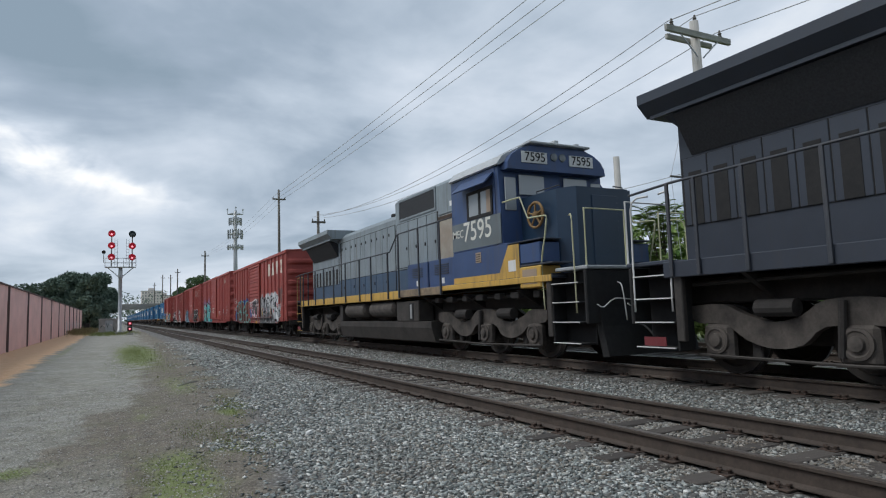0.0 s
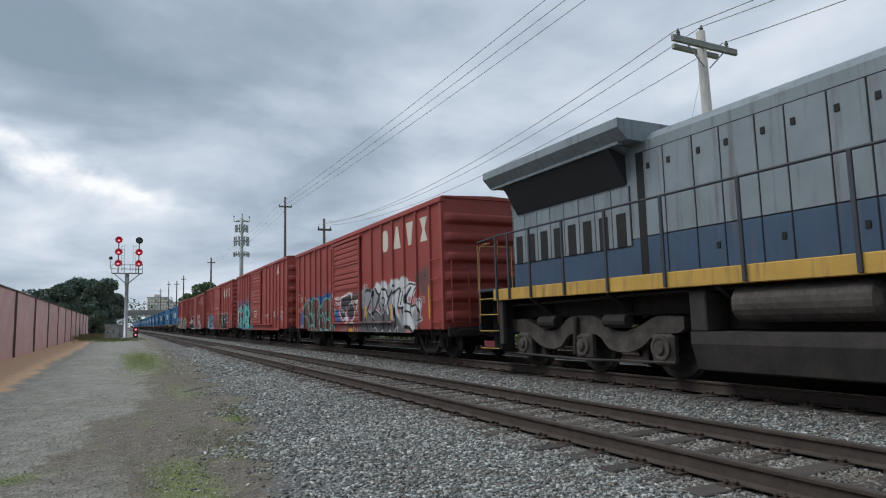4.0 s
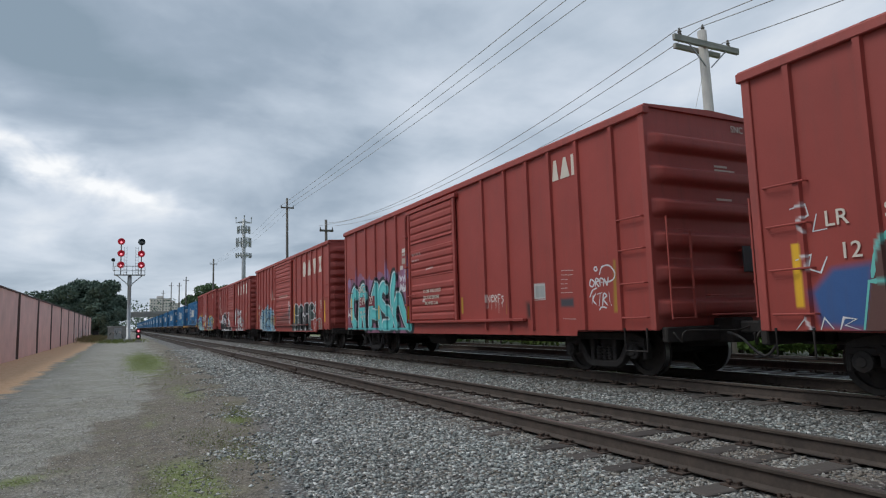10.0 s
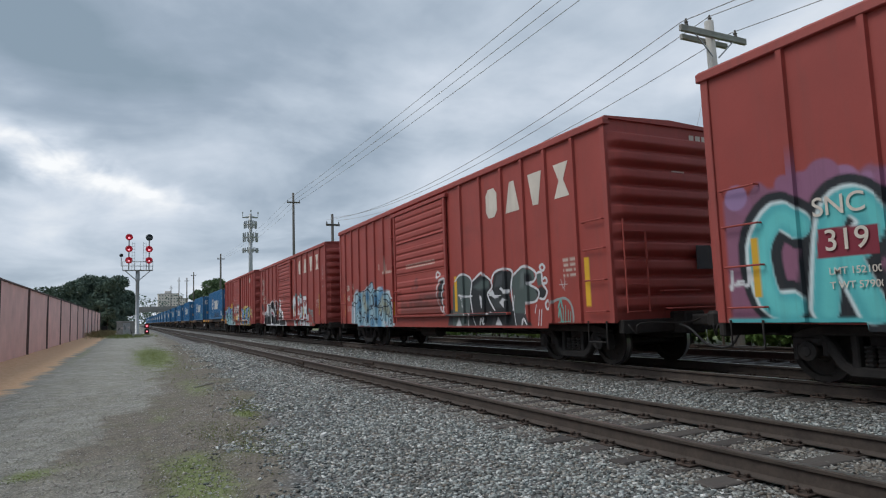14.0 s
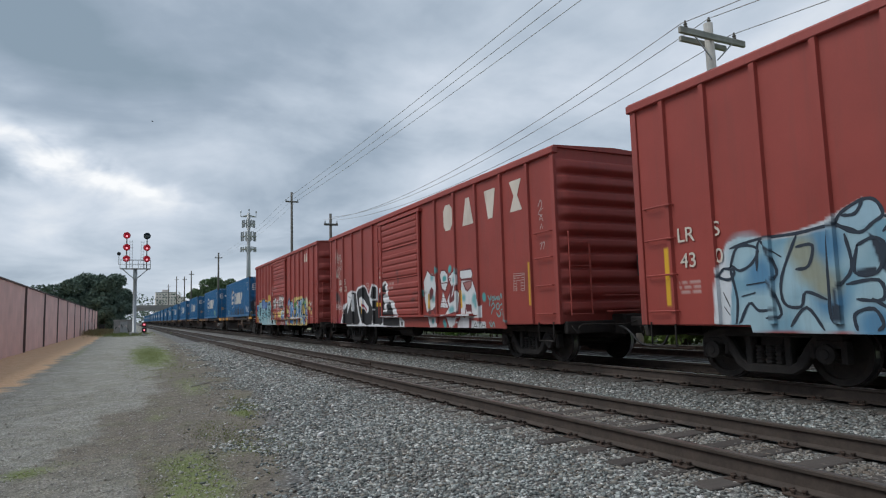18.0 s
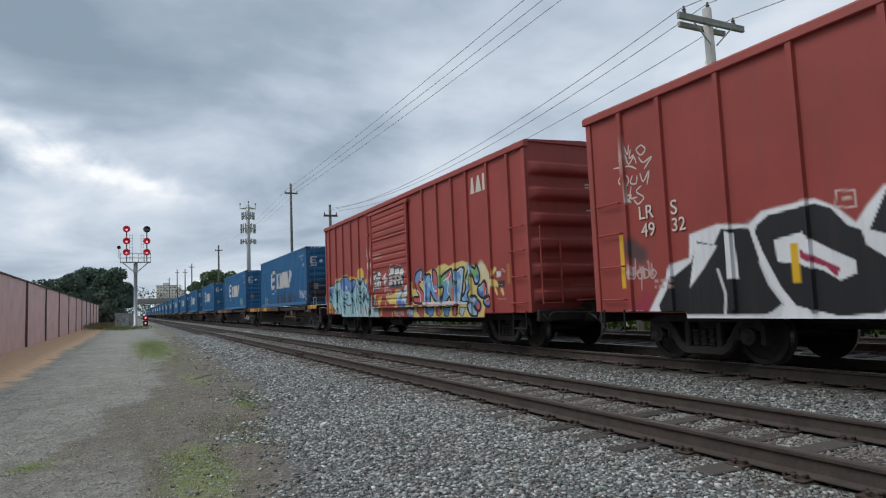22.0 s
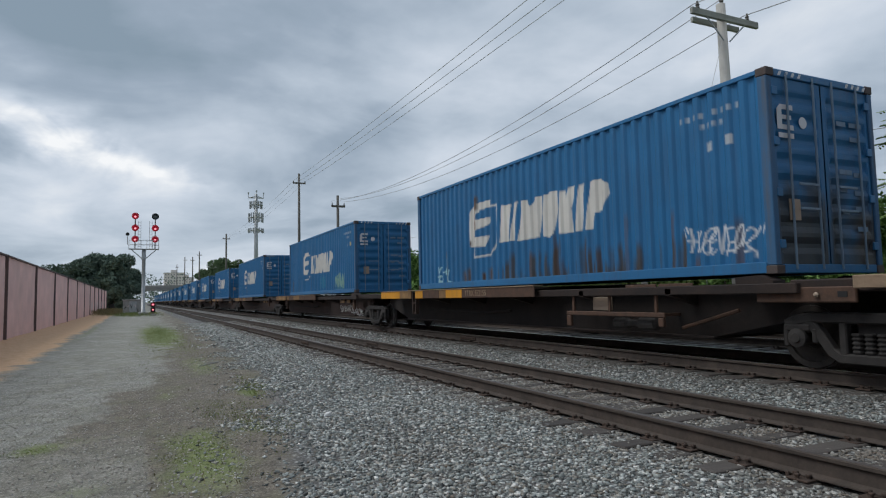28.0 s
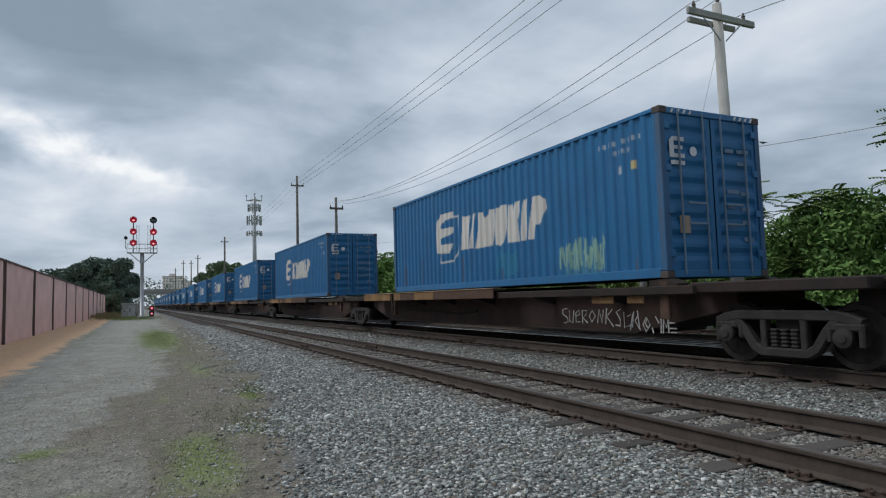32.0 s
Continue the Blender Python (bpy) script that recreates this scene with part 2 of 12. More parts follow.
RED = (0.315, 0.058, 0.046)
M = {
    "red": paint("boxcar red paint", RED, 0.55, 0.22, (0.085, 0.04, 0.035)),
    "red_coat": painted("sprayed boxcar paint", 0.52),
    "blue_coat": painted("container paint", 0.45),
    "grey_paint": paint("loco grey paint", (0.225, 0.265, 0.285), 0.42, 0.65, (0.085, 0.072, 0.060), 4.0, 0.25, 0.75),
    "faded_blue": paint("faded loco blue paint", (0.050, 0.090, 0.150), 0.5, 0.6, (0.12, 0.12, 0.115), 4.0, 0.15, 0.8),
    "blue_paint": paint("loco blue paint", (0.040, 0.076, 0.180), 0.42, 0.55, (0.085, 0.080, 0.080), 4.0, 0.12, 0.75),
    "navy": paint("loco dark blue paint", (0.012, 0.033, 0.066), 0.35, 0.2, (0.028, 0.042, 0.062), 3.0, 0.0, 0.3),
    "dark_grey": paint("loco charcoal paint", (0.034, 0.042, 0.058), 0.42, 0.2, (0.04, 0.04, 0.042)),
    "yellow": paint("yellow paint", (0.54, 0.33, 0.07), 0.5, 0.8, (0.13, 0.095, 0.065), 5.0, 0.0, 1.0),
    "cream": paint("cream lettering paint", (0.62, 0.56, 0.48), 0.55, 0.2, (0.3, 0.16, 0.12)),
    "white": paint("white paint", (0.68, 0.68, 0.66), 0.5, 0.15, (0.35, 0.33, 0.31)),
    "primer": paint("tan primer", (0.33, 0.25, 0.185), 0.6, 0.3, (0.15, 0.1, 0.07)),
    "underframe": grimy("underframe grime", (0.015, 0.013, 0.012), (0.036, 0.030, 0.026), 5, 0.9),
    "truck": grimy("truck casting", (0.016, 0.014, 0.013), (0.038, 0.033, 0.030), 6, 0.8),
    "dusty": grimy("dusty truck casting", (0.040, 0.034, 0.030), (0.105, 0.090, 0.078), 4, 0.8),
    "tank": grimy("dusty tank steel", (0.026, 0.023, 0.021), (0.062, 0.054, 0.048), 2, 0.75),
    "wheel": grimy("wheel steel", (0.020, 0.017, 0.015), (0.044, 0.037, 0.031), 8, 0.75, 0.2),
    "tread": grimy("polished wheel tread", (0.45, 0.44, 0.43), (0.6, 0.6, 0.6), 8, 0.3, 1.0, 0.05),
    "spine_brown": grimy("spine car brown paint", (0.012, 0.008, 0.007), (0.036, 0.020, 0.014), 2.5, 0.8),
    "girder_red": grimy("dull red-brown girder paint", (0.030, 0.017, 0.014), (0.060, 0.034, 0.027), 2.0, 0.85),
    # first car's girder: shade under the load put into a darker colour
    "girder": grimy("girder paint darkened for shade", (0.008, 0.006, 0.005), (0.022, 0.014, 0.011), 2.0, 0.85),
    "spine_yellow": grimy("faded yellow deck paint", (0.13, 0.068, 0.034), (0.32, 0.185, 0.065), 0.9, 0.75),
    "black": grimy("matt black", (0.010, 0.010, 0.011), (0.02, 0.02, 0.02), 8, 0.8),
    "screen": grimy("radiator screen", (0.012, 0.013, 0.016), (0.03, 0.032, 0.036), 30, 0.7),
    "glass": glass("cab glass", (0.10, 0.115, 0.125)),
    "steel": grimy("galvanised steel", (0.34, 0.36, 0.37), (0.46, 0.47, 0.48), 5, 0.5, 0.4, 0.1),
    "rail_head": grimy("rail head steel", (0.16, 0.135, 0.12), (0.25, 0.22, 0.20), 3, 0.42, 0.6, 0.1),
    "rail_shine": grimy("polished rail head", (0.70, 0.70, 0.70), (0.8, 0.8, 0.8), 3, 0.3, 1.0, 0.03),
    "rail_web": grimy("rusty rail side", (0.045, 0.035, 0.029), (0.085, 0.065, 0.052), 4, 0.85),
    "rust": grimy("rusty iron", (0.034, 0.024, 0.019), (0.075, 0.048, 0.035), 12, 0.9, vary=0.2),
    "tie": timber("weathered tie timber", (0.034, 0.029, 0.026), (0.085, 0.073, 0.064), 0),
    "pole_wood": timber("grey pole timber", (0.27, 0.26, 0.24), (0.46, 0.445, 0.415), 2, 0.85, 0.3),
    "arm_wood": timber("cross-arm timber", (0.26, 0.265, 0.24), (0.44, 0.44, 0.41), 0, 0.85, 0.3),
    "dark_pole": timber("dark pole timber", (0.085, 0.078, 0.07), (0.15, 0.14, 0.125), 2, 0.85, 0.2),
    "fence": paint("fence panel", (0.79, 0.51, 0.47), 0.75, 0.12, (0.60, 0.42, 0.39), 2.0, 0.12, 0.3),
    "fence_post": grimy("fence post", (0.09, 0.065, 0.06), (0.14, 0.095, 0.09), 8, 0.8),
    "concrete": grimy("concrete", (0.26, 0.25, 0.24), (0.36, 0.35, 0.33), 2, 0.9),
    "facade": paint("pale facade", (0.80, 0.72, 0.68), 0.9, 0.05, (0.66, 0.58, 0.54), 0.2),
    # window glass lightened: distance haze put into its colour
    "window": glass("far window glass paled by haze", (0.24, 0.25, 0.26)),
    "bark": timber("bark", (0.05, 0.04, 0.032), (0.11, 0.09, 0.07), 2),
    "leaf": leafy("leaves", (0.095, 0.185, 0.050), (0.195, 0.320, 0.090)),
    "leaf_light": leafy("light leaves", (0.13, 0.20, 0.06), (0.23, 0.32, 0.10)),
    # paler and bluer than near leaves: distance haze put into the colour
    "leaf_haze": leafy("distant leaves tinted by haze", (0.105, 0.150, 0.120), (0.145, 0.195, 0.150)),
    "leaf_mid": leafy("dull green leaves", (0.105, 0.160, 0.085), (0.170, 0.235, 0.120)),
    "grass": leafy("grass blades", (0.15, 0.195, 0.06), (0.25, 0.295, 0.105)),
    "dry_grass": leafy("dry weeds", (0.16, 0.14, 0.07), (0.28, 0.24, 0.13)),
    "ballast": stony("ballast stone", ((0.0, (0.07, 0.077, 0.075)), (0.3, (0.18, 0.20, 0.19)), (0.62, (0.35, 0.38, 0.365)), (0.88, (0.56, 0.585, 0.56)), (1.0, (0.88, 0.87, 0.83)))),
    "pebble": stony("path pebbles", ((0.0, (0.30, 0.285, 0.26)), (0.5, (0.42, 0.405, 0.38)), (1.0, (0.62, 0.60, 0.57)))),
    "wire": grimy("cable", (0.44, 0.45, 0.47), (0.52, 0.53, 0.55), 8, 0.6),
    "red_lamp": glow("red signal lens", (1.0, 0.03, 0.07), 0.15),
    "lamp_core": glow("signal lamp core", (1.0, 0.34, 0.42), 1.25),
    "dark_lens": glass("dark lens", (0.03, 0.05, 0.06)),
    # the lamp's red glow painted onto the targets of lit heads
    "target_glow": paint("signal target in red lamp glow", (0.33, 0.03, 0.04), 0.6),
    "dull_plate": paint("dull grey plate", (0.05, 0.05, 0.055), 0.6, 0.3),
    "pale_patch": paint("pale fence patch", (0.66, 0.55, 0.52), 0.7, 0.3, (0.5, 0.38, 0.36)),
    "hose": grimy("rubber hose", (0.02, 0.02, 0.02), (0.05, 0.05, 0.05), 10, 0.7),
    "handrail": paint("handrail paint", (0.47, 0.47, 0.29), 0.5, 0.3),
    "rail_dark": paint("dark handrail paint", (0.045, 0.05, 0.06), 0.5, 0.2),
    "orange_rail": paint("rusty yellow handrail", (0.38, 0.20, 0.075), 0.6, 0.5),
}


# ---------------------------------------------------------------- mesh tools
class Mesh:
    """Gathers vertices and faces of one part."""

    def __init__(self):
        self.v, self.f = [], []

    def add(self, verts, faces):
        n = len(self.v)
        self.v += [tuple(p) for p in verts]
        self.f += [tuple(i + n for i in q) for q in faces]
        return self

    def box(self, x0, x1, y0, y1, z0, z1, c=0.0):
        if x0 > x1:
            x0, x1 = x1, x0
        if y0 > y1:
            y0, y1 = y1, y0
        if z0 > z1:
            z0, z1 = z1, z0
        c = min(c, 0.45 * min(x1 - x0, y1 - y0, z1 - z0))
        if c <= 0:
            vs = [(x, y, z) for x in (x0, x1) for y in (y0, y1) for z in (z0, z1)]
            return self.add(vs, [(0, 1, 3, 2), (4, 6, 7, 5), (0, 4, 5, 1), (2, 3, 7, 6), (0, 2, 6, 4), (1, 5, 7, 3)])
        ident = {}
        vs = []
        for ix, x in enumerate((x0, x1)):
            for iy, y in enumerate((y0, y1)):
                for iz, z in enumerate((z0, z1)):
                    for ax in range(3):
                        p = [x, y, z]
                        for k in range(3):
                            if k != ax:
                                p[k] += c if (ix, iy, iz)[k] == 0 else -c
                        ident[ix, iy, iz, ax] = len(vs)
                        vs.append(p)
        fs = []
        for ax in range(3):
            o = [k for k in range(3) if k != ax]
            for s in (0, 1):
                q = []
                for a, b in ((0, 0), (1, 0), (1, 1), (0, 1)):
                    k = [0, 0, 0]
                    k[ax], k[o[0]], k[o[1]] = s, a, b
                    q.append(ident[(*k, ax)])
                fs.append(q)
            for a in (0, 1):
                for b in (0, 1):
                    q = []
                    for s, w in ((0, o[0]), (1, o[0]), (1, o[1]), (0, o[1])):
                        k = [0, 0, 0]
                        k[ax], k[o[0]], k[o[1]] = s, a, b
                        q.append(ident[(*k, w)])
                    fs.append(q)
        for ix in (0, 1):
            for iy in (0, 1):
                for iz in (0, 1):
                    fs.append([ident[ix, iy, iz, a] for a in range(3)])
        return self.add(vs, fs)

    def prism(self, prof, axis, a, b):
        """A closed outline in the two other axes, drawn out along an axis from a to b."""
        n = len(prof)
        put = {"x": lambda p, s: (s, p[0], p[1]), "y": lambda p, s: (p[0], s, p[1]), "z": lambda p, s: (p[0], p[1], s)}[axis]
        vs = [put(p, s) for s in (a, b) for p in prof]
        fs = [[i, (i + 1) % n, n + (i + 1) % n, n + i] for i in range(n)]
        return self.add(vs, fs + [list(range(n))[::-1], list(range(n, 2 * n))])

    def cyl(self, p, q, r, n=10, r2=None, caps=True):
        p, q = Vector(p), Vector(q)
        d = (q - p).normalized()
        u = d.orthogonal().normalized()
        w = d.cross(u)
        vs = []
        for e, rr in ((p, r), (q, r if r2 is None else r2)):
            for i in range(n):
                a = 2 * math.pi * i / n
                vs.append(e + rr * (math.cos(a) * u + math.sin(a) * w))
        fs = [[i, (i + 1) % n, n + (i + 1) % n, n + i] for i in range(n)]
        if caps:
            fs += [list(range(n))[::-1], list(range(n, 2 * n))]
        return self.add(vs, fs)

    def tube(self, pts, r, n=6):
        """A bent bar through the points."""
        pts = [Vector(p) for p in pts]
        rings = []
        for i, p in enumerate(pts):
            d = (pts[min(i + 1, len(pts) - 1)] - pts[max(i - 1, 0)]).normalized()
            u = d.cross(Vector((0.31, 0.17, 0.93))).normalized()
            w = d.cross(u)
            rings.append([p + r * (math.cos(2 * math.pi * k / n) * u + math.sin(2 * math.pi * k / n) * w) for k in range(n)])
        vs = [v for ring in rings for v in ring]
        fs = [[i * n + k, i * n + (k + 1) % n, (i + 1) * n + (k + 1) % n, (i + 1) * n + k] for i in range(len(pts) - 1) for k in range(n)]
        fs += [list(range(n))[::-1], list(range((len(pts) - 1) * n, len(pts) * n))]
        return self.add(vs, fs)

    def turned(self, prof, centre, axis="x", n=20):
        """A turned body: outline of (along, radius) round an axis."""
        vs, fs = [], []
        for s, r in prof:
            for k in range(n):
                a = 2 * math.pi * k / n
                c, d = r * math.cos(a), r * math.sin(a)
                vs.append({"x": (s, c, d), "y": (c, s, d), "z": (c, d, s)}[axis])
        for i in range(len(prof) - 1):
            for k in range(n):
                fs.append([i * n + k, i * n + (k + 1) % n, (i + 1) * n + (k + 1) % n, (i + 1) * n + k])
        fs += [list(range(n))[::-1], list(range((len(prof) - 1) * n, len(prof) * n))]
        return self.add([tuple(p + o for p, o in zip(v, centre)) for v in vs], fs)

    def data(self, name, mat, smooth=False):
        me = bpy.data.meshes.new(name)
        me.from_pydata(self.v, [], self.f)
        me.materials.append(mat)
        if smooth:
            me.polygons.foreach_set("use_smooth", [True] * len(me.polygons))
        me.update()
        bm = bmesh.new()
        bm.from_mesh(me)
        bmesh.ops.recalc_face_normals(bm, faces=bm.faces)
        bm.to_mesh(me)
        bm.free()
        return me


def part(name, mesh, mat, parent=None, label="", at=None, smooth=False):
    """Links a mesh as one object under a thing or a part."""
    me = mesh.data(name, M[mat] if isinstance(mat, str) else mat, smooth) if isinstance(mesh, Mesh) else mesh
    ob = new(name, me)
    if parent is not None:
        ob.parent = parent
    if at is not None:
        ob.matrix_basis = at
    return tagged(ob, label)


def thing(name, label, category, at=None, group="", kind=""):
    ob = new(name)
    ob.empty_display_size = 0.2
    if at is not None:
        ob.matrix_basis = at
    return tagged(ob, label, category, group, kind)


def grid_mesh(name, verts, nu, nv, mat, colours=None, smooth=True):
    """A sheet of nu x nv vertices (numpy, row by row), with an optional colour coat."""
    me = bpy.data.meshes.new(name)
    i = np.arange(nu * nv).reshape(nv, nu)
    q = np.stack([i[:-1, :-1], i[:-1, 1:], i[1:, 1:], i[1:, :-1]], -1).reshape(-1, 4)
    me.vertices.add(len(verts))
    me.vertices.foreach_set("co", np.asarray(verts, np.float32).ravel())
    me.loops.add(q.size)
    me.loops.foreach_set("vertex_index", q.ravel().astype(np.int32))
    me.polygons.add(len(q))
    me.polygons.foreach_set("loop_start", np.arange(0, q.size, 4, dtype=np.int32))
    me.polygons.foreach_set("use_smooth", np.full(len(q), smooth))
    if colours is not None:
        a = me.attributes.new("coat", "FLOAT_COLOR", "POINT")
        a.data.foreach_set("color", np.c_[colours, np.ones(len(colours))].astype(np.float32).ravel())
    me.materials.append(mat)
    me.update(calc_edges=True)
    me.validate()
    return me


def soup(name, verts, faces, mat):
    """One mesh from numpy triangles: verts (n, 3), faces (m, 3)."""
    me = bpy.data.meshes.new(name)
    me.vertices.add(len(verts))
    me.vertices.foreach_set("co", verts.astype(np.float32).ravel())
    me.loops.add(faces.size)
    me.loops.foreach_set("vertex_index", faces.ravel().astype(np.int32))
    me.polygons.add(len(faces))
    me.polygons.foreach_set("loop_start", np.arange(0, faces.size, 3, dtype=np.int32))
    me.materials.append(mat)
    me.update(calc_edges=True)
    return me

# ---------------------------------------------------------------- plan
NEAR_X, NEAR_Z = 5.463, 0.30      # near track: centre line, rail head
MAIN_X, MAIN_Z = 9.033, 0.484     # the train's track
BACK_X, BACK_Z = 13.25, 0.484     # third track
FENCE_X = -5.0


def edge_of_ballast(y):
    return np.interp(y, [2, 6.6, 13.8, 37, 80, 200], [0.35, 1.05, 1.95, 2.6, 2.9, 3.1])


def wobble(x, y, s, k=0.0):
    return noise.noise(Vector((x * s + k, y * s - k, k * 0.37)))


def ground_height(x, y):
    e = float(edge_of_ballast(y))
    h = float(np.interp(y, [20, 90], [0.0, 0.10])) + 0.025 * wobble(x, y, 0.35)
    bed = [e - 0.6, e + 0.3, 3.55, 4.1, 6.8, 7.6, 10.5, 11.6, 14.9, 16.2, 18]
    top = [h, h + 0.02, 0.06, 0.085, 0.085, 0.265, 0.265, 0.265, 0.265, 0.10, 0.0]
    z = float(np.interp(x, bed, top)) if x > e - 0.6 else h
    if x < FENCE_X + 2.5:
        z += 0.12 * min(1.0, (FENCE_X + 2.5 - x) / 2.0)
    return z


def build_ground():
    far = [25, 40, 80, 200, 600, 2500]
    xs = [-v for v in far[::-1]] + [-16, -12, -10] + list(np.arange(-8, 8.6, 0.13)) + list(np.arange(9, 18.5, 0.5)) + [20, 22] + far
    ys = [-2500, -300, -60, -15, -4] + list(np.arange(0, 20, 0.13)) + list(np.arange(20, 60, 0.45)) + list(np.arange(60, 150, 2.5))
    ys += [160, 200, 300, 500, 900, 1800, 4500]
    verts, cols, damp = [], [], []
    patches = ((0.95, 34, 1.15, 13, 1.0), (0.62, 7.0, 0.50, 1.5, 1.0), (-1.0, 8.2, 0.35, 0.45, 0.8), (1.71, 11.3, 0.3, 1.1, 0.75),
               (0.45, 11.6, 0.35, 1.2, 0.5), (1.25, 8.2, 0.35, 1.3, 0.5), (-0.4, 6.2, 0.5, 0.5, 0.4), (1.35, 16.5, 0.55, 4, 0.6), (-2.35, 40, 0.35, 22, 0.5))
    for y in ys:
        e = float(edge_of_ballast(y))
        for x in xs:
            verts.append((x, y, ground_height(x, y)))
            w = 0.35 * wobble(x, y, 0.9) + 0.25 * wobble(x, y, 2.7, 5)
            grass = max(p[4] * max(0.0, 1.25 - math.hypot((x - p[0]) / p[2], (y - p[1]) / p[3]) + w) for p in patches)
            if x > 16.5 or x < -9:
                grass = 0.5 if 0 < x < 24 else 1.0
            sand = min(1.0, max(0.0, (-2.25 - x + 0.9 * w) / 0.8)) * (1.0 if y > 5 else 0.6)
            stone = min(1.0, max(0.0, (x - e - 0.2 + 0.7 * w) / 0.5 + 0.2))
            cols.append((min(1.0, max(0.0, grass)), sand, stone if x < 16 else 0.0))
            # trodden dirt between the pale gravel of the path and the ballast
            left = float(np.interp(y, [5, 7, 8.6, 10.6, 12.6, 13.2, 16, 22, 40, 80], [-2.2, -1.6, -0.9, -0.45, -0.4, 0.35, 0.5, 0.75, 1.6, 2.2]))
            worn = float(np.interp(y, [7.5, 10.5], [0.50, 1.0])) if x < 0.1 else 1.0
            damp.append(worn * min(1.0, max(0.0, (x - left) / (0.30 + 0.03 * y) + 0.45 + 1.9 * w + 0.5 * wobble(x, y, 6.0, 9))))
    m = Nodes("ground")
    sep = m.n("ShaderNodeSeparateColor")
    m.link(m.attr("coat").outputs["Color"], sep.inputs[0])
    fine, mid, big = m.noise(55, 6, 0.7), m.noise(6, 6, 0.65), m.noise(0.55, 5, 0.6)
    speck = m.n("ShaderNodeTexVoronoi", Scale=38.0)
    m.link(m.co, speck.inputs["Vector"])
    path = m.mix(m.ramp(big, (0.38, 0.0), (0.62, 1.0)), (0.15, 0.147, 0.122), (0.30, 0.297, 0.28))
    path = m.mix(m.ramp(mid, (0.35, 0.55), (0.6, 0.0)), path, (0.150, 0.143, 0.120))
    path = m.mix(m.ramp(m.noise(1.7, 7, 0.7), (0.44, 0.0), (0.64, 0.7)), path, (0.145, 0.145, 0.085))
    path = m.mix(m.ramp(fine, (0.5, 0.0), (0.7, 0.8)), path, (0.48, 0.47, 0.45))
    path = m.mix(m.ramp(m.noise(95, 4, 0.75), (0.36, 0.45), (0.5, 0.0)), path, (0.12, 0.115, 0.10))
    dirt = m.mix(m.ramp(mid, (0.35, 0.0), (0.65, 1.0)), (0.072, 0.060, 0.050), (0.150, 0.128, 0.106))
    dirt = m.mix(m.ramp(fine, (0.52, 0.0), (0.72, 0.6)), dirt, (0.36, 0.34, 0.31))
    soil = m.mix(m.ramp(mid, (0.4, 0.0), (0.65, 1.0)), (0.14, 0.175, 0.06), (0.23, 0.27, 0.10))
    sand = m.mix(m.ramp(mid, (0.35, 0.0), (0.7, 1.0)), (0.58, 0.36, 0.20), (0.72, 0.49, 0.31))
    cell = m.n("ShaderNodeTexVoronoi", Scale=24.0)
    m.link(m.co, cell.inputs["Vector"])
    # dark cell rims paint the shade that lies between stones
    stones = m.mix(m.ramp(cell.outputs["Distance"], (0.0, 0.0), (0.55, 1.0)), m.ramp(cell.outputs["Color"], (0.1, (0.16, 0.17, 0.165)), (0.9, (0.62, 0.63, 0.60))), (0.09, 0.088, 0.084))
    stones = m.mix(m.ramp(big, (0.45, 0.0), (0.7, 0.35)), stones, (0.15, 0.12, 0.10))
    grit = m.n("ShaderNodeTexVoronoi", Scale=52.0)
    m.link(m.co, grit.inputs["Vector"])
    grains = m.ramp(grit.outputs["Color"], (0.15, (0.085, 0.08, 0.068)), (0.55, (0.22, 0.215, 0.20)), (0.9, (0.55, 0.54, 0.51)))
    path = m.mix(m.ramp(m.noise(2.3, 5, 0.6), (0.3, 0.25), (0.65, 0.6)), path, grains)
    dirt = m.mix(0.38, dirt, m.mix(1.0, grains, (0.75, 0.68, 0.58), "MULTIPLY"))
    dirt = m.mix(m.ramp(m.noise(1.1, 6, 0.65), (0.50, 0.0), (0.68, 0.5)), dirt, (0.125, 0.135, 0.062))

    def soft(channel):
        return m.ramp(m.math("ADD", channel, m.math("MULTIPLY", m.math("SUBTRACT", fine, 0.5), 0.9)), (0.35, 0.0), (0.75, 1.0))

    col = m.mix(soft(m.attr("damp").outputs["Fac"]), path, dirt)
    blotch = m.ramp(m.noise(3.2, 7, 0.72), (0.34, (0.72, 0.72, 0.69)), (0.60, (1.34, 1.35, 1.30)))
    col = m.mix(0.8, col, m.mix(1.0, col, blotch, "MULTIPLY"))
    col = m.mix(soft(sep.outputs[1]), col, sand)
    col = m.mix(m.math("MULTIPLY", soft(sep.outputs[0]), 0.88), col, soil)
    col = m.mix(soft(sep.outputs[2]), col, stones)
    # the ballast under the running line is darker, in patches
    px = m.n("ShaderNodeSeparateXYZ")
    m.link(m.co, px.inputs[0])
    dark_band = m.math("MULTIPLY", m.ramp(m.math("MULTIPLY", px.outputs[0], 0.1), (0.72, 0.0), (0.79, 0.8), (1.05, 0.8), (1.12, 0.0)), m.ramp(mid, (0.3, 0.6), (0.6, 1.0)))
    col = m.mix(dark_band, col, (0.050, 0.042, 0.036))
    m.bump(m.mix(sep.outputs[2], fine, cell.outputs["Distance"]), 0.55, 0.03)
    mat = m.done(col, 0.92)
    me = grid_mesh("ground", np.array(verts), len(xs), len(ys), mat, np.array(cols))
    me.attributes.new("damp", "FLOAT", "POINT").data.foreach_set("value", np.array(damp, np.float32))
    tagged(new("ground", me), "gravel and dirt ground with weeds beside the tracks", "ground", kind="structure")


build_ground()


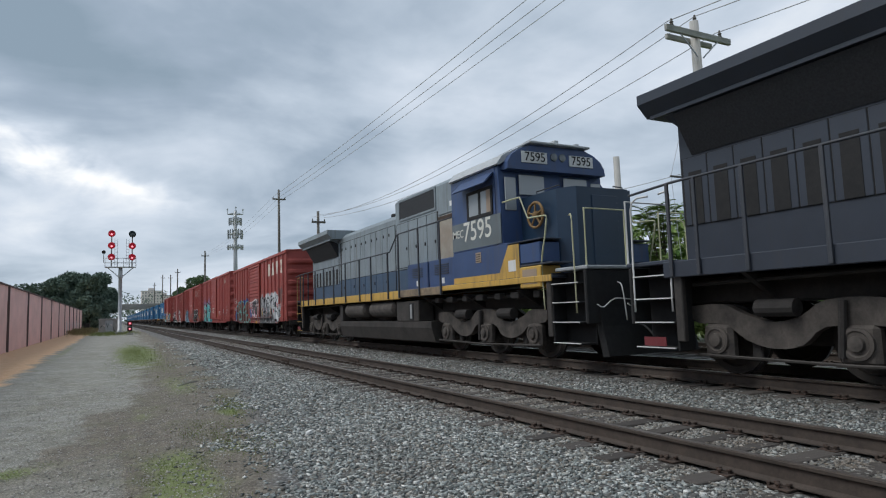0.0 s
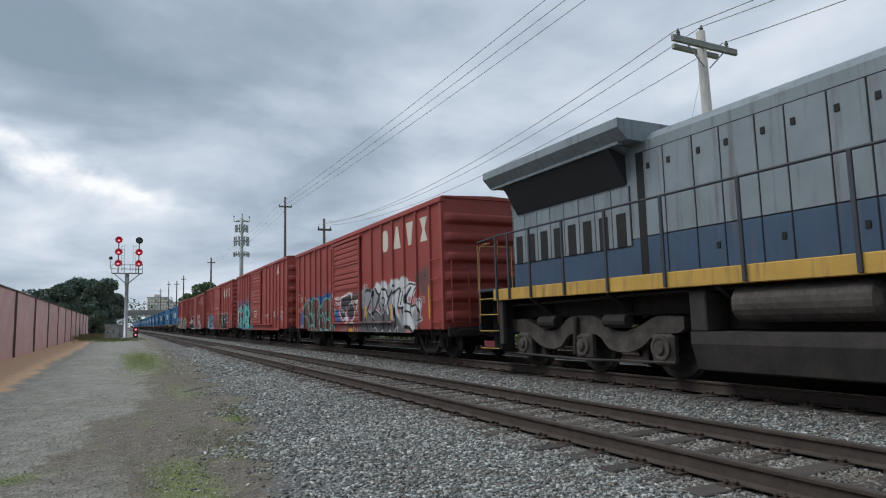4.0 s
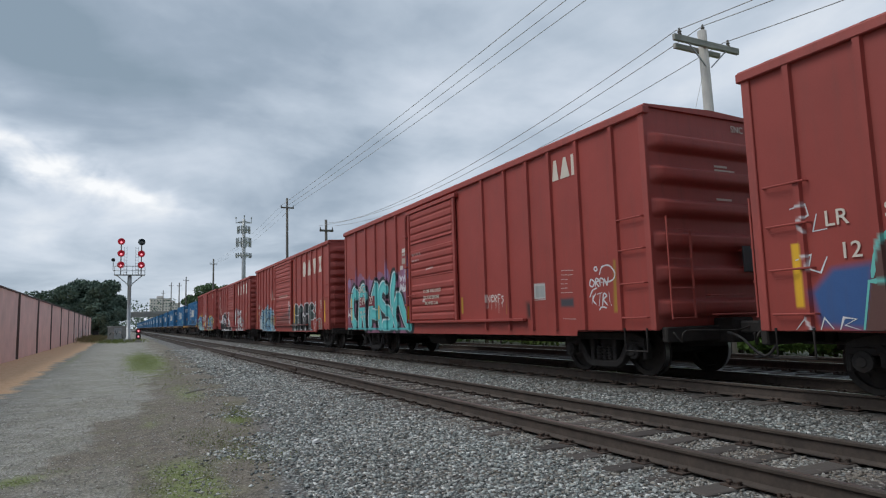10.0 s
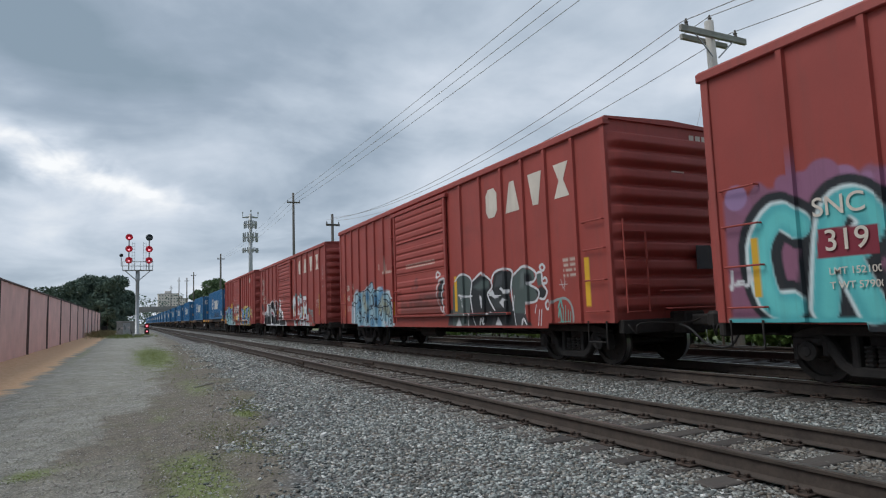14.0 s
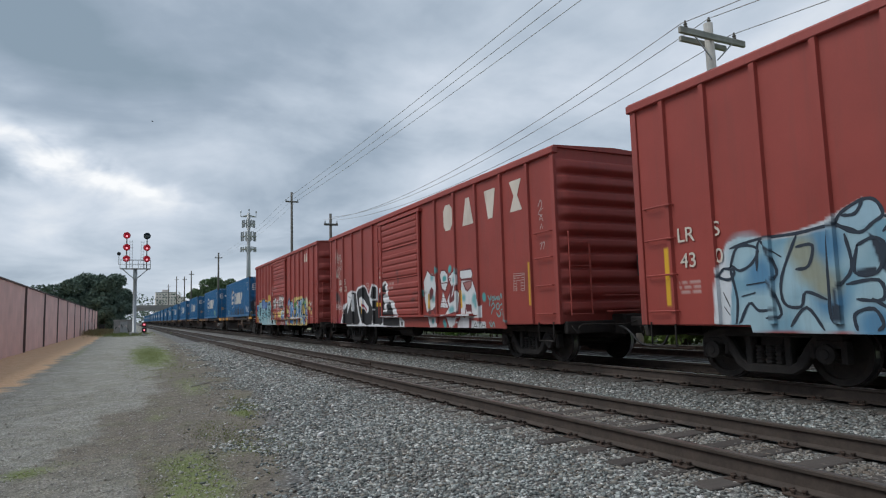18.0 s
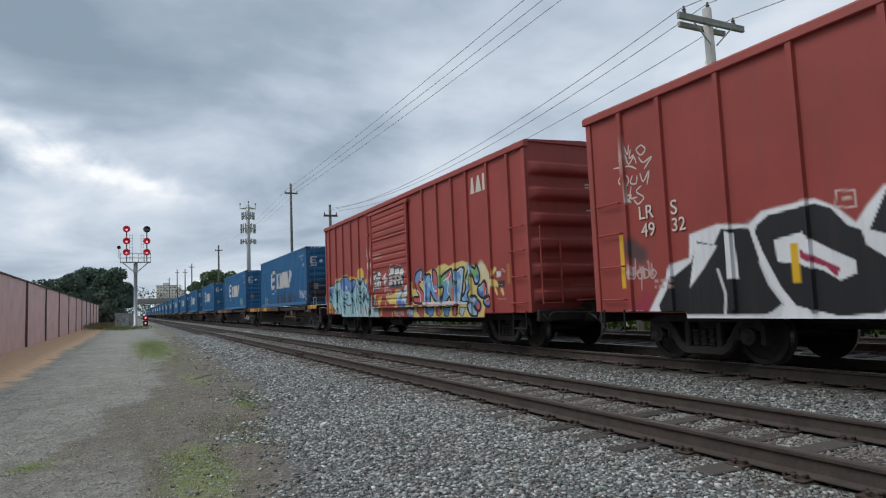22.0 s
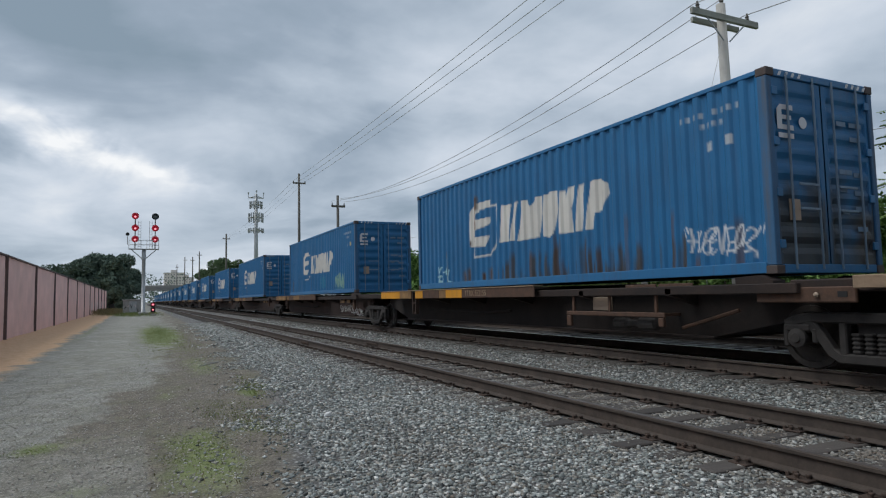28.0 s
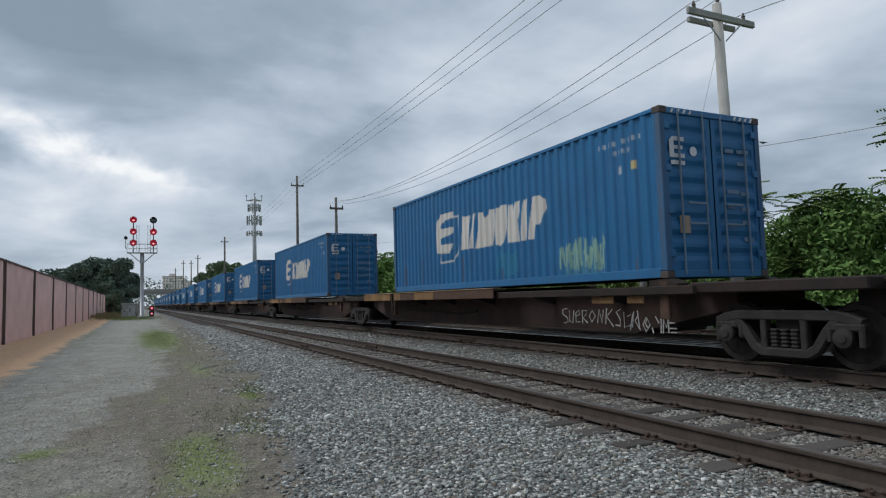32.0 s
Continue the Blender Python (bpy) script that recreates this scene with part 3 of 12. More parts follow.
# ---------------------------------------------------------------- tracks
def rail_profile(z):
    b = z - 0.178
    return [(-0.072, b), (0.072, b), (0.072, b + 0.010), (0.012, b + 0.032), (0.009, b + 0.135), (0.036, b + 0.145), (0.037, z - 0.008), (0.030, z),
            (-0.030, z), (-0.037, z - 0.008), (-0.036, b + 0.145), (-0.009, b + 0.135), (-0.012, b + 0.032), (-0.072, b + 0.010)]


def tie_mesh(seed):
    r = random.Random(seed)
    m = Mesh()
    m.box(-1.3, 1.3, -0.115 + r.uniform(-.01, .01), 0.115 + r.uniform(-.012, .012), -0.17, 0.0, 0.012)
    m.v = [(x, y, z + r.uniform(-.006, .004)) for x, y, z in m.v]
    return m.data("tie", M["tie"])


TIES = [tie_mesh(k) for k in range(5)]


def plate_mesh():
    m = Mesh()
    m.box(-0.17, 0.17, -0.09, 0.09, 0.0, 0.016, 0.004)
    for x, y in ((-0.092, -0.05), (-0.092, 0.055), (0.095, -0.055), (0.13, 0.05), (-0.14, 0.01)):
        m.box(x - 0.011, x + 0.011, y - 0.011, y + 0.011, 0.01, 0.045, 0.003)
        m.box(x - 0.02, x + 0.02, y - 0.017, y + 0.017, 0.034, 0.052, 0.004)
    return m.data("tie_plate", M["rust"])


def anchor_mesh():
    m = Mesh()
    m.box(-0.09, 0.09, -0.016, 0.016, -0.03, 0.014, 0.006)
    return m.data("rail_anchor", M["rust"])


PLATE, ANCHOR = plate_mesh(), anchor_mesh()


def build_track(name, label, cx, z, shine, first, count, plates, step=0.545):
    tr = thing(name, label, "railway track", pose(cx, 0, 0), kind="structure")
    r = random.Random(int(cx * 100))
    for s in (-1, 1):
        off = s * 0.7525
        prof = [(p[0] + off, p[1]) for p in rail_profile(z)]
        rail = part("rail", Mesh().prism(prof, "y", -40, 420), "rail_web", tr, "rust-brown steel rail")
        part("rail_head", Mesh().box(off - 0.0295, off + 0.0295, -40, 420, z - 0.004, z + 0.002), shine, rail, "worn running surface")
        y = (19.7 if s < 0 else 17.7) if cx < 6 else (3.7 if s < 0 else 1.2)
        while y < 120:
            for side in (-1, 1):
                m = Mesh().box(off + side * 0.012, off + side * 0.045, y - 0.45, y + 0.45, z - 0.14, z - 0.05, 0.008)
                for k in range(6):
                    yy = y - 0.36 + 0.144 * k
                    m.cyl((off + side * 0.044, yy, z - 0.095), (off + side * 0.07, yy, z - 0.095), 0.017, 6)
                part("joint_bar", m, "rust", rail)
            y += 11.9
    top = z - 0.178 - 0.016
    rest = Mesh()
    for i in range(-12, 740):
        y = i * step + r.uniform(-0.05, 0.05)
        turn, dz = r.uniform(-1.6, 1.6), r.uniform(-0.012, 0.006)
        if first <= i < first + count:
            part("tie", TIES[i % 5], "tie", tr, at=pose(r.uniform(-.05, .05), y, top + dz, r.uniform(-.5, .5), 0, turn))
        elif i % 1 == 0:
            rest.box(-1.3, 1.3, y - 0.11, y + 0.11, top - 0.16 + dz, top + dz)
        if first <= i < first + plates:
            for s in (-1, 1):
                part("tie_plate", PLATE, "rust", tr, at=pose(s * 0.7525, y, top - 0.002, 0, 0, turn))
                if i % 2 == 0:
                    part("rail_anchor", ANCHOR, "rust", tr, at=pose(s * 0.7525, y + 0.135, z - 0.178, 0, 0, 0))
    tagged(part("far_ties", rest, "tie", tr), kind="stuff")
    return tr


build_track("near_track", "empty railway track with rusty rails on grey ballast", NEAR_X, NEAR_Z, "rail_head", 2, 200, 70)
build_track("main_track", "railway track under the passing freight train", MAIN_X, MAIN_Z, "rail_shine", 4, 90, 50)
build_track("back_track", "railway track behind the freight train", BACK_X, BACK_Z, "rail_shine", 8, 30, 10)


def stones(name, label, mat, n, size, where, sink=0.35, seed=1):
    """Loose broken stones strewn over the ground, each its own rough lump."""
    rng = np.random.default_rng(seed)
    base = np.array([(x, y, z) for x in (-1, 1) for y in (-1, 1) for z in (-1, 1)]) / 1.5
    tri = np.array([(0, 1, 3), (0, 3, 2), (4, 6, 7), (4, 7, 5), (0, 4, 5), (0, 5, 1), (2, 3, 7), (2, 7, 6), (0, 2, 6), (0, 6, 4), (1, 5, 7), (1, 7, 3)])
    pts = where(rng, n)
    n = len(pts)
    v = base[None] * (1 + rng.uniform(-0.62, 0.30, (n, 8, 3)))
    v = v * np.c_[rng.uniform(0.9, 1.75, n), rng.uniform(0.55, 1.15, n), rng.uniform(0.40, 1.0, n)][:, None, :]
    a = rng.uniform(0, 6.283, (n, 3))
    c, s = np.cos(a), np.sin(a)
    R = np.zeros((n, 3, 3))
    R[:, 0, 0], R[:, 0, 1], R[:, 1, 0], R[:, 1, 1], R[:, 2, 2] = c[:, 0], -s[:, 0], s[:, 0], c[:, 0], 1
    Q = np.zeros((n, 3, 3))
    Q[:, 0, 0], Q[:, 1, 1], Q[:, 1, 2], Q[:, 2, 1], Q[:, 2, 2] = 1, c[:, 1], -s[:, 1], s[:, 1], c[:, 1]
    v = np.einsum("nij,njk,nlk->nli", R, Q, v)
    sz = rng.uniform(size[0], size[1], (n, 1, 1)) / 2
    v = v * sz
    v[:, :, 2] *= 0.8
    zz = np.array([ground_height(x, y) for x, y in pts])
    v += np.c_[pts, zz][:, None, :]
    v[:, :, 2] += sz[:, :, 0] * (1 - 2 * sink) * rng.uniform(0.1, 1.2, (n, 1))
    f = (tri[None] + 8 * np.arange(n)[:, None, None]).reshape(-1, 3)
    tagged(new(name, soup(name, v.reshape(-1, 3), f, M[mat])), label, "stones", kind="stuff")


def bed(y0, y1, x1=8.0):
    def where(rng, n):
        y = y0 + (y1 - y0) * rng.random(n)
        e = edge_of_ballast(y)
        x = e - 0.7 + (x1 - e + 0.7) * rng.random(n)
        keep = (x > e + 0.6) | (rng.random(n) < 0.03 + 0.97 * np.clip((x - e + 0.35 * np.sin(y * 1.7) + 0.2 * np.sin(y * 5.1 + x * 3)) / 0.8, 0, 1))
        # the sleepers keep fewer stones on top
        on_tie = (np.abs(((y / 0.545) + 0.5) % 1 - 0.5) < 0.2) & (np.abs(x - NEAR_X) < 1.3)
        keep &= ~on_tie | (rng.random(n) < np.where(np.abs(x - NEAR_X) > 0.85, 0.96, 0.34))
        for r in (NEAR_X - 0.7525, NEAR_X + 0.7525):
            keep &= np.abs(x - r) > 0.10
        return np.c_[x, y][keep]

    return where


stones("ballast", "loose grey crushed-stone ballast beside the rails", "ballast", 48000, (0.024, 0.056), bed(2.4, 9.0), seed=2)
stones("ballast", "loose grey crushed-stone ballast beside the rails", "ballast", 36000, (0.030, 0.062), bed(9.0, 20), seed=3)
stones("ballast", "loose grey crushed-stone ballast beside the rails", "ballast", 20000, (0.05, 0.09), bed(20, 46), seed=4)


def scatter(rng, n):
    y = 3.5 + 14 * rng.random(n) ** 1.4
    return np.c_[-3 + (edge_of_ballast(y) + 3) * rng.random(n) ** 0.6, y]


stones("pebbles", "small pebbles on the dirt path", "pebble", 11000, (0.010, 0.030), scatter, seed=5)


def blades(name, label, mat, n, where, height, seed):
    rng = np.random.default_rng(seed)
    p = where(rng, n)
    n = len(p)
    a = rng.uniform(0, 6.283, n)
    h = rng.uniform(*height, n)
    w = 0.0035 + 0.003 * rng.random(n)
    lean = rng.normal(0, 0.45, (n, 2)) * h[:, None]
    z = np.array([ground_height(x, y) for x, y in p])
    v = np.zeros((n, 4, 3))
    v[:, 0] = np.c_[p[:, 0] - w * np.cos(a), p[:, 1] - w * np.sin(a), z - 0.01]
    v[:, 1] = np.c_[p[:, 0] + w * np.cos(a), p[:, 1] + w * np.sin(a), z - 0.01]
    v[:, 2] = np.c_[p + lean * 0.4 + np.c_[w * np.cos(a), w * np.sin(a)] * 0.7, z + h * 0.6]
    v[:, 3] = np.c_[p + lean, z + h]
    f = (np.array([(0, 1, 2), (0, 2, 3)])[None] + 4 * np.arange(n)[:, None, None]).reshape(-1, 3)
    tagged(new(name, soup(name, v.reshape(-1, 3), f, M[mat])), label, "grass", kind="stuff")


def patchy(cx, cy, rx, ry):
    def where(rng, n):
        k = max(4, n // 28)
        c = rng.normal(0, 0.5, (k, 2))
        p = c[rng.integers(0, k, n)] + rng.normal(0, 0.16, (n, 2))
        return np.c_[cx + p[:, 0] * rx, cy + p[:, 1] * ry]

    return where


for n, (cx, cy, rx, ry), hh in ((2200, (0.60, 7.2, 0.45, 1.1), (0.004, 0.014)), (7000, (0.95, 33, 1.0, 12), (0.015, 0.05)), (350, (-1.0, 8.3, 0.4, 0.5), (0.004, 0.014)),
                                (1300, (1.85, 11.8, 0.3, 1.3), (0.01, 0.03)), (1100, (1.15, 9.2, 0.35, 1.6), (0.006, 0.022)), (1500, (1.55, 8.6, 0.45, 1.3), (0.006, 0.022))):
    blades("grass", "thin green grass and weeds on the gravel path", "grass", n, patchy(cx, cy, rx, ry), hh, n)
blades("weeds", "dry weeds along the edge of the ballast", "dry_grass", 900, lambda rng, n: (lambda y: np.c_[edge_of_ballast(y) - 0.3 + rng.normal(0, 0.3, n), y])(4 + 40 * rng.random(n) ** 1.3), (0.01, 0.04), 77)


def stick(name, label, pts, r, mat):
    part(name, Mesh().tube(pts, r, 5), mat, None, label)["category"] = "stick"


stick("stick", "thin dead stick lying on the path", [(1.36, 16.2, 0.03), (1.6, 16.6, 0.035), (1.85, 17.0, 0.03)], 0.016, "pole_wood")
m = Mesh().prism([(2.17, 8.10), (2.22, 8.085), (2.275, 8.11), (2.29, 8.15), (2.25, 8.185), (2.19, 8.17)], "z", 0.055, 0.09)
m.v = [(x + (0.02 * (2.23 - x) / 0.06 if z > 0.07 else 0), y, z + 0.15 * (x - 2.2)) for x, y, z in m.v]
tagged(part("pale_stone", m, "white", None, "pale flat stone lying on the ballast"), category="stone")


# ---------------------------------------------------------------- fence
def build_fence():
    fe = thing("fence", "tall reddish-brown panel fence with dark posts", "fence", pose(FENCE_X, 0, 0), kind="structure")
    ys = [40.2 + 8.5 * k for k in range(-6, 11)]
    H = 3.66
    for a, b in zip(ys[:-1], ys[1:]):
        z0 = ground_height(FENCE_X, a) - 0.05
        n = 40
        u = np.linspace(a + 0.05, b - 0.05, n)
        zs = np.linspace(z0, H - 0.06, 9)
        v = [(0.022 * math.sin(y * 5.1 + 0.7 * math.sin(z)) + 0.02 * wobble(y, z, 0.8), y, z) for z in zs for y in u]
        part("panel", grid_mesh("panel", np.array(v), n, 9, M["fence"]), "fence", fe)
        part("post", Mesh().box(-0.06, 0.09, a - 0.034, a + 0.034, z0 - 0.2, H + 0.03, 0.012), "fence_post", fe)
        part("top_rail", Mesh().box(-0.05, 0.07, a + 0.072, b - 0.072, H - 0.06, H + 0.02, 0.012), "fence_post", fe)
    part("post", Mesh().box(-0.06, 0.09, ys[-1] - 0.07, ys[-1] + 0.07, 0, H + 0.03, 0.012), "fence_post", fe)
    for k, y in enumerate((86, 92, 97, 103, 108, 113, 118)):
        r = random.Random(k + 40)
        blob = [(y + (0.7 + 0.5 * r.random()) * math.cos(0.7 * i), 1.1 + 0.25 * r.random() + (0.45 + 0.3 * r.random()) * math.sin(0.7 * i)) for i in range(9)]
        part("paint_patch", Mesh().prism(blob, "x", 0.05, 0.056), "pale_patch", fe, "pale rolled-on paint patch")
    # the fence turns away behind its last post
    part("panel", Mesh().box(-14, -0.07, ys[-1] - 0.03, ys[-1] + 0.03, 0, H - 0.06), "fence", fe)


build_fence()


# ---------------------------------------------------------------- signal bridge
def build_signal():
    Y = 80.0
    s = thing("railway_signal", "bracket signal mast with two heads showing red", "signal", pose(0.52, Y, 0))
    dz = 7.6
    part("foundation", Mesh().box(-0.5, 0.5, -0.5, 0.5, 0.0, 0.42, 0.03), "concrete", s)
    part("mast", Mesh().turned([(0.3, 0.3), (0.5, 0.3), (0.52, 0.2), (6.4, 0.19), (6.45, 0.24), (6.55, 0.24), (dz, 0.2)], (0, 0, 0), "z", 16), "steel", s, smooth=True)
    deck = part("platform", Mesh().box(-1.58, 1.58, -0.45, 0.45, dz, dz + 0.09, 0.02), "steel", s)
    for x in (-1.3, 1.3):
        part("strut", Mesh().tube([(0.12 * np.sign(x), 0, 6.5), (x, 0, dz)], 0.05, 6), "steel", s)
    rail = Mesh()
    for y in (-0.44, 0.44):
        for z in (0.55, 1.05):
            rail.tube([(-1.56, y, dz + z), (1.56, y, dz + z)], 0.022, 5)
        for x in (-1.56, -0.9, -0.3, 0.3, 0.9, 1.56):
            rail.tube([(x, y, dz + 0.05), (x, y, dz + 1.05)], 0.022, 5)
    part("railing", rail, "steel", s, "thin grey railing", smooth=True)
    for hx, lit in ((-0.93, (1, 1, 1)), (1.16, (0, 1, 1))):
        mast = part("head_pole", Mesh().cyl((hx, 0, dz), (hx, 0, 11.2), 0.06, 10), "dark_pole", s)
        lad = Mesh()
        for dx in (0.32, 0.6):
            lad.tube([(hx + dx * (1 if hx < 0 else -1), 0.1, dz), (hx + dx * (1 if hx < 0 else -1), 0.1, 10.9)], 0.018, 5)
        for k in range(9):
            z = dz + 0.35 + 0.35 * k
            lad.tube([(hx + 0.32 * (1 if hx < 0 else -1), 0.1, z), (hx + 0.6 * (1 if hx < 0 else -1), 0.1, z)], 0.014, 5)
        part("ladder", lad, "steel", s)
        for z, on in zip((11.46, 10.1, 8.8), lit):
            head = part("signal_head", Mesh().turned([(-0.12, 0.385), (-0.07, 0.385), (-0.03, 0.36), (0.12, 0.18), (0.35, 0.18)], (hx, 0, z), "y", 24), "target_glow" if on else "black", s, "round signal target", smooth=False)
            part("lens", Mesh().turned([(-0.16, 0.02), (-0.15, 0.33 if on else 0.26), (-0.12, 0.35)], (hx, 0, z), "y", 24), "red_lamp" if on else "dark_lens", head, "lit red lens" if on else "dark lens", smooth=True)
            if on:
                part("lamp", Mesh().turned([(-0.20, 0.02), (-0.19, 0.08), (-0.165, 0.11)], (hx, 0, z - 0.09), "y", 14), "lamp_core", head, "bright lamp")
            vis = Mesh()
            n = 10
            for k in range(n):
                a0, a1 = math.pi * k / n, math.pi * (k + 1) / n
                vis.add([(hx + 0.24 * math.cos(a0), -0.12, z + 0.24 * math.sin(a0)), (hx + 0.24 * math.cos(a1), -0.12, z + 0.24 * math.sin(a1)),
                         (hx + 0.24 * math.cos(a1), -0.45, z + 0.24 * math.sin(a1)), (hx + 0.24 * math.cos(a0), -0.45, z + 0.24 * math.sin(a0))], [(0, 1, 2, 3)])
            part("visor", vis, "black", head)
    arm = part("side_bracket", Mesh().tube([(-1.58, 0, dz + 0.5), (-1.7, 0, dz + 0.55), (-1.7, 0, dz + 1.5)], 0.035, 6), "dark_pole", s)
    part("side_lamp", Mesh().turned([(-0.1, 0.2), (0.05, 0.2), (0.15, 0.12)], (-1.7, 0, dz + 1.75), "y", 16), "black", arm)


build_signal()


def build_dwarf():
    s = thing("dwarf_signal", "short post signal with two small red lamps", "signal", pose(1.47, 76, 0.1))
    part("post", Mesh().cyl((0, 0, 0), (0, 0, 1.4), 0.06, 8), "dark_pole", s)
    for z, r in ((1.2, 0.17), (0.62, 0.12)):
        h = part("lamp_housing", Mesh().box(-0.24, 0.24, -0.1, 0.15, z - 0.26, z + 0.26, 0.03), "black", s)
        part("lens", Mesh().turned([(-0.15, 0.01), (-0.14, r), (-0.1, r)], (0, 0, z), "y", 14), "red_lamp", h, "lit red lens")
        part("lamp", Mesh().turned([(-0.18, 0.01), (-0.17, 0.07), (-0.15, 0.08)], (0, 0, z), "y", 10), "lamp_core", h)
    part("base", Mesh().box(-0.3, 0.3, -0.3, 0.3, -0.1, 0.2, 0.03), "concrete", s)


build_dwarf()


def build_case():
    s = thing("relay_case", "grey concrete signal hut with faded scribbles", "hut", pose(-0.62, 88, 0.1))
    part("body", Mesh().box(-1.05, 0.95, -0.9, 0.9, 0, 1.72, 0.03), "concrete", s)
    part("roof", Mesh().box(-1.15, 1.05, -1.0, 1.0, 1.72, 1.84, 0.03), "concrete", s)
    part("door", Mesh().box(-0.35, 0.45, -0.93, -0.9, 0.1, 1.6, 0.01), "steel", s, "dented metal door")
    rnd = random.Random(6)
    for k in range(5):
        x, z = -0.85 + 0.36 * k, rnd.uniform(0.5, 1.1)
        part("scribble", Mesh().tube([(x + rnd.uniform(-.15, .2), -0.94, z + rnd.uniform(-.3, .35)) for _ in range(5)], 0.03, 4), "pale_patch" if k % 2 else "black", s, "faded spray scribble")
    t = thing("waste_bin", "dark bin beside the end of the fence", "bin", pose(-4.0, 118, 0.1))
    part("body", Mesh().prism([(-0.35, 0), (0.35, 0), (0.42, 1.2), (-0.42, 1.2)], "y", -0.35, 0.35), "black", t)
    part("lid", Mesh().box(-0.46, 0.46, -0.4, 0.4, 1.2, 1.28, 0.02), "black", t)


build_case()
blades("grass", "tall weeds round the signal's foot", "grass", 1800, lambda rng, n: np.c_[rng.normal(-0.4, 1.3, n), 82 + rng.normal(0, 5, n)], (0.1, 0.4), 301)
blades("grass", "tall weeds at the end of the fence", "dry_grass", 2500, lambda rng, n: np.c_[rng.normal(-3.6, 0.8, n), 100 + rng.normal(0, 9, n)], (0.2, 0.7), 302)
stones("rubble", "heap of pale broken stones near the fence's end", "pebble", 70, (0.3, 0.8), lambda rng, n: np.c_[rng.normal(-2.9, 0.5, n), 104 + rng.normal(0, 1.2, n)], seed=12)


# ---------------------------------------------------------------- poles and wires
def wire(name, a, b, sag, r=0.0155, label="thin overhead electric cable"):
    a, b = Vector(a), Vector(b)
    n = 28
    pts = [a.lerp(b, k / n) - Vector((0, 0, 4 * sag * (k / n) * (1 - k / n))) for k in range(n + 1)]
    tagged(part(name, Mesh().tube(pts, r, 5), "wire", None, label, smooth=True), category="cable")


def insulator(parent, x, y, z, mat="steel"):
    part("insulator", Mesh().turned([(0, 0.05), (0.05, 0.065), (0.09, 0.04), (0.13, 0.065), (0.17, 0.035), (0.24, 0.03)], (x, y, z), "z", 10), mat, parent)


def main_pole():
    X, Y = 16.0, 13.12
    p = thing("utility_pole", "grey weathered wooden utility pole with cross-arm", "utility pole", pose(X, Y, 0))
    part("shaft", Mesh().cyl((0.16, 0.0, -0.2), (0.0, 0, 10.32), 0.20, 16, 0.135), "pole_wood", p, smooth=True)
    part("cross_arm", Mesh().box(-1.42, 1.42, -0.20, -0.09, 9.72, 9.92, 0.012), "arm_wood", p)
    part("cross_arm", Mesh().box(-1.05, 0.95, 0.13, 0.24, 9.66, 9.82, 0.012), "arm_wood", p)
    for s in (-1, 1):
        part("brace", Mesh().box(-0.02, 0.02, -0.015, 0.015, 0, 1.0, 0.004), "steel", p, at=pose(s * 0.12, -0.16, 9.1, 0, s * 48, 0))
    insulator(p, -1.15, -0.14, 9.9, "dark_pole")
    insulator(p, 0.05, 0.0, 10.3, "dark_pole")
    insulator(p, 0.98, -0.14, 9.9, "dark_pole")
    part("side_arm", Mesh().box(-1.5, 0.1, -0.03, 0.03, 5.26, 5.31, 0.008), "dark_pole", p)
    for dx, z, sag in ((-1.15, 10.12, 1.25), (0.05, 10.5, 1.35), (0.98, 10.12, 1.2)):
        zb = 10.45 if dx == 0.05 else 10.2
        wire("power_cable", (X + dx, Y, z), (16.0 + dx * 0.55, 54.5, zb), sag)
        wire("power_cable", (X + dx, Y, z), (16.3 + dx, -32, 10.0), sag)
    wire("drop_cable", (X - 0.1, Y - 0.1, 9.2), (X - 1.46, Y, 5.31), 0.02, 0.007, "slack guy cable on the pole")
    wire("drop_cable", (X - 1.46, Y, 5.27), (X - 1.05, Y, 0.0), 0.02, 0.007, "slack guy cable on the pole")


def far_pole(x, y, h, arm, z_arm, label, mat="dark_pole", r=0.17):
    p = thing("utility_pole", label, "utility pole", pose(x, y, 0), "poles along the railway")
    part("shaft", Mesh().cyl((0, 0, -0.2), (0, 0, h), r, 12, r * 0.65), mat, p, smooth=True)
    part("cross_arm", Mesh().box(-arm / 2, arm / 2, -0.2, -0.07, z_arm - 0.09, z_arm + 0.09, 0.01), mat, p)
    for dx in (-arm / 2 + 0.08, arm / 2 - 0.08):
        insulator(p, dx, -0.13, z_arm + 0.08, mat)


main_pole()
far_pole(16.0, 54.5, 10.75, 1.25, 9.75, "weathered wooden utility pole behind the train")
POLE_X = 17.7
line = [(77, 17.02, 15.8), (148.5, 16.55, 15.4), (218, 17.6, 16.4), (246, 17.6, 16.4), (289, 20.4, 19), (350, 20.4, 19)]
for y, h, za in line:
    far_pole(POLE_X, y, h, 1.6, za, "tall dark wooden utility pole beyond the train", r=0.2 if y < 100 else 0.26)
for dx in (-0.75, 0.0, 0.75):
    wire("power_cable", (POLE_X + dx, 77, 16.05), (POLE_X + dx * 1.2, -10, 16.6), 0.55, 0.019)
    wire("power_cable", (POLE_X + dx, 77, 16.05), (POLE_X + dx, 148.5, 15.6), 0.9, 0.012)
stub = thing("stub_pole", "bare pale wooden stub pole behind the tracks", "utility pole", pose(16.4, 17.3, 0))
part("shaft", Mesh().cyl((0, 0, -0.2), (0, 0, 7.0), 0.135, 14, 0.115), "pole_wood", stub, smooth=True)
wire("phone_cable", (16.4, 17.2, 5.75), (16.15, 13.0, 5.72), 0.03, 0.012, "black telephone cable between the poles")
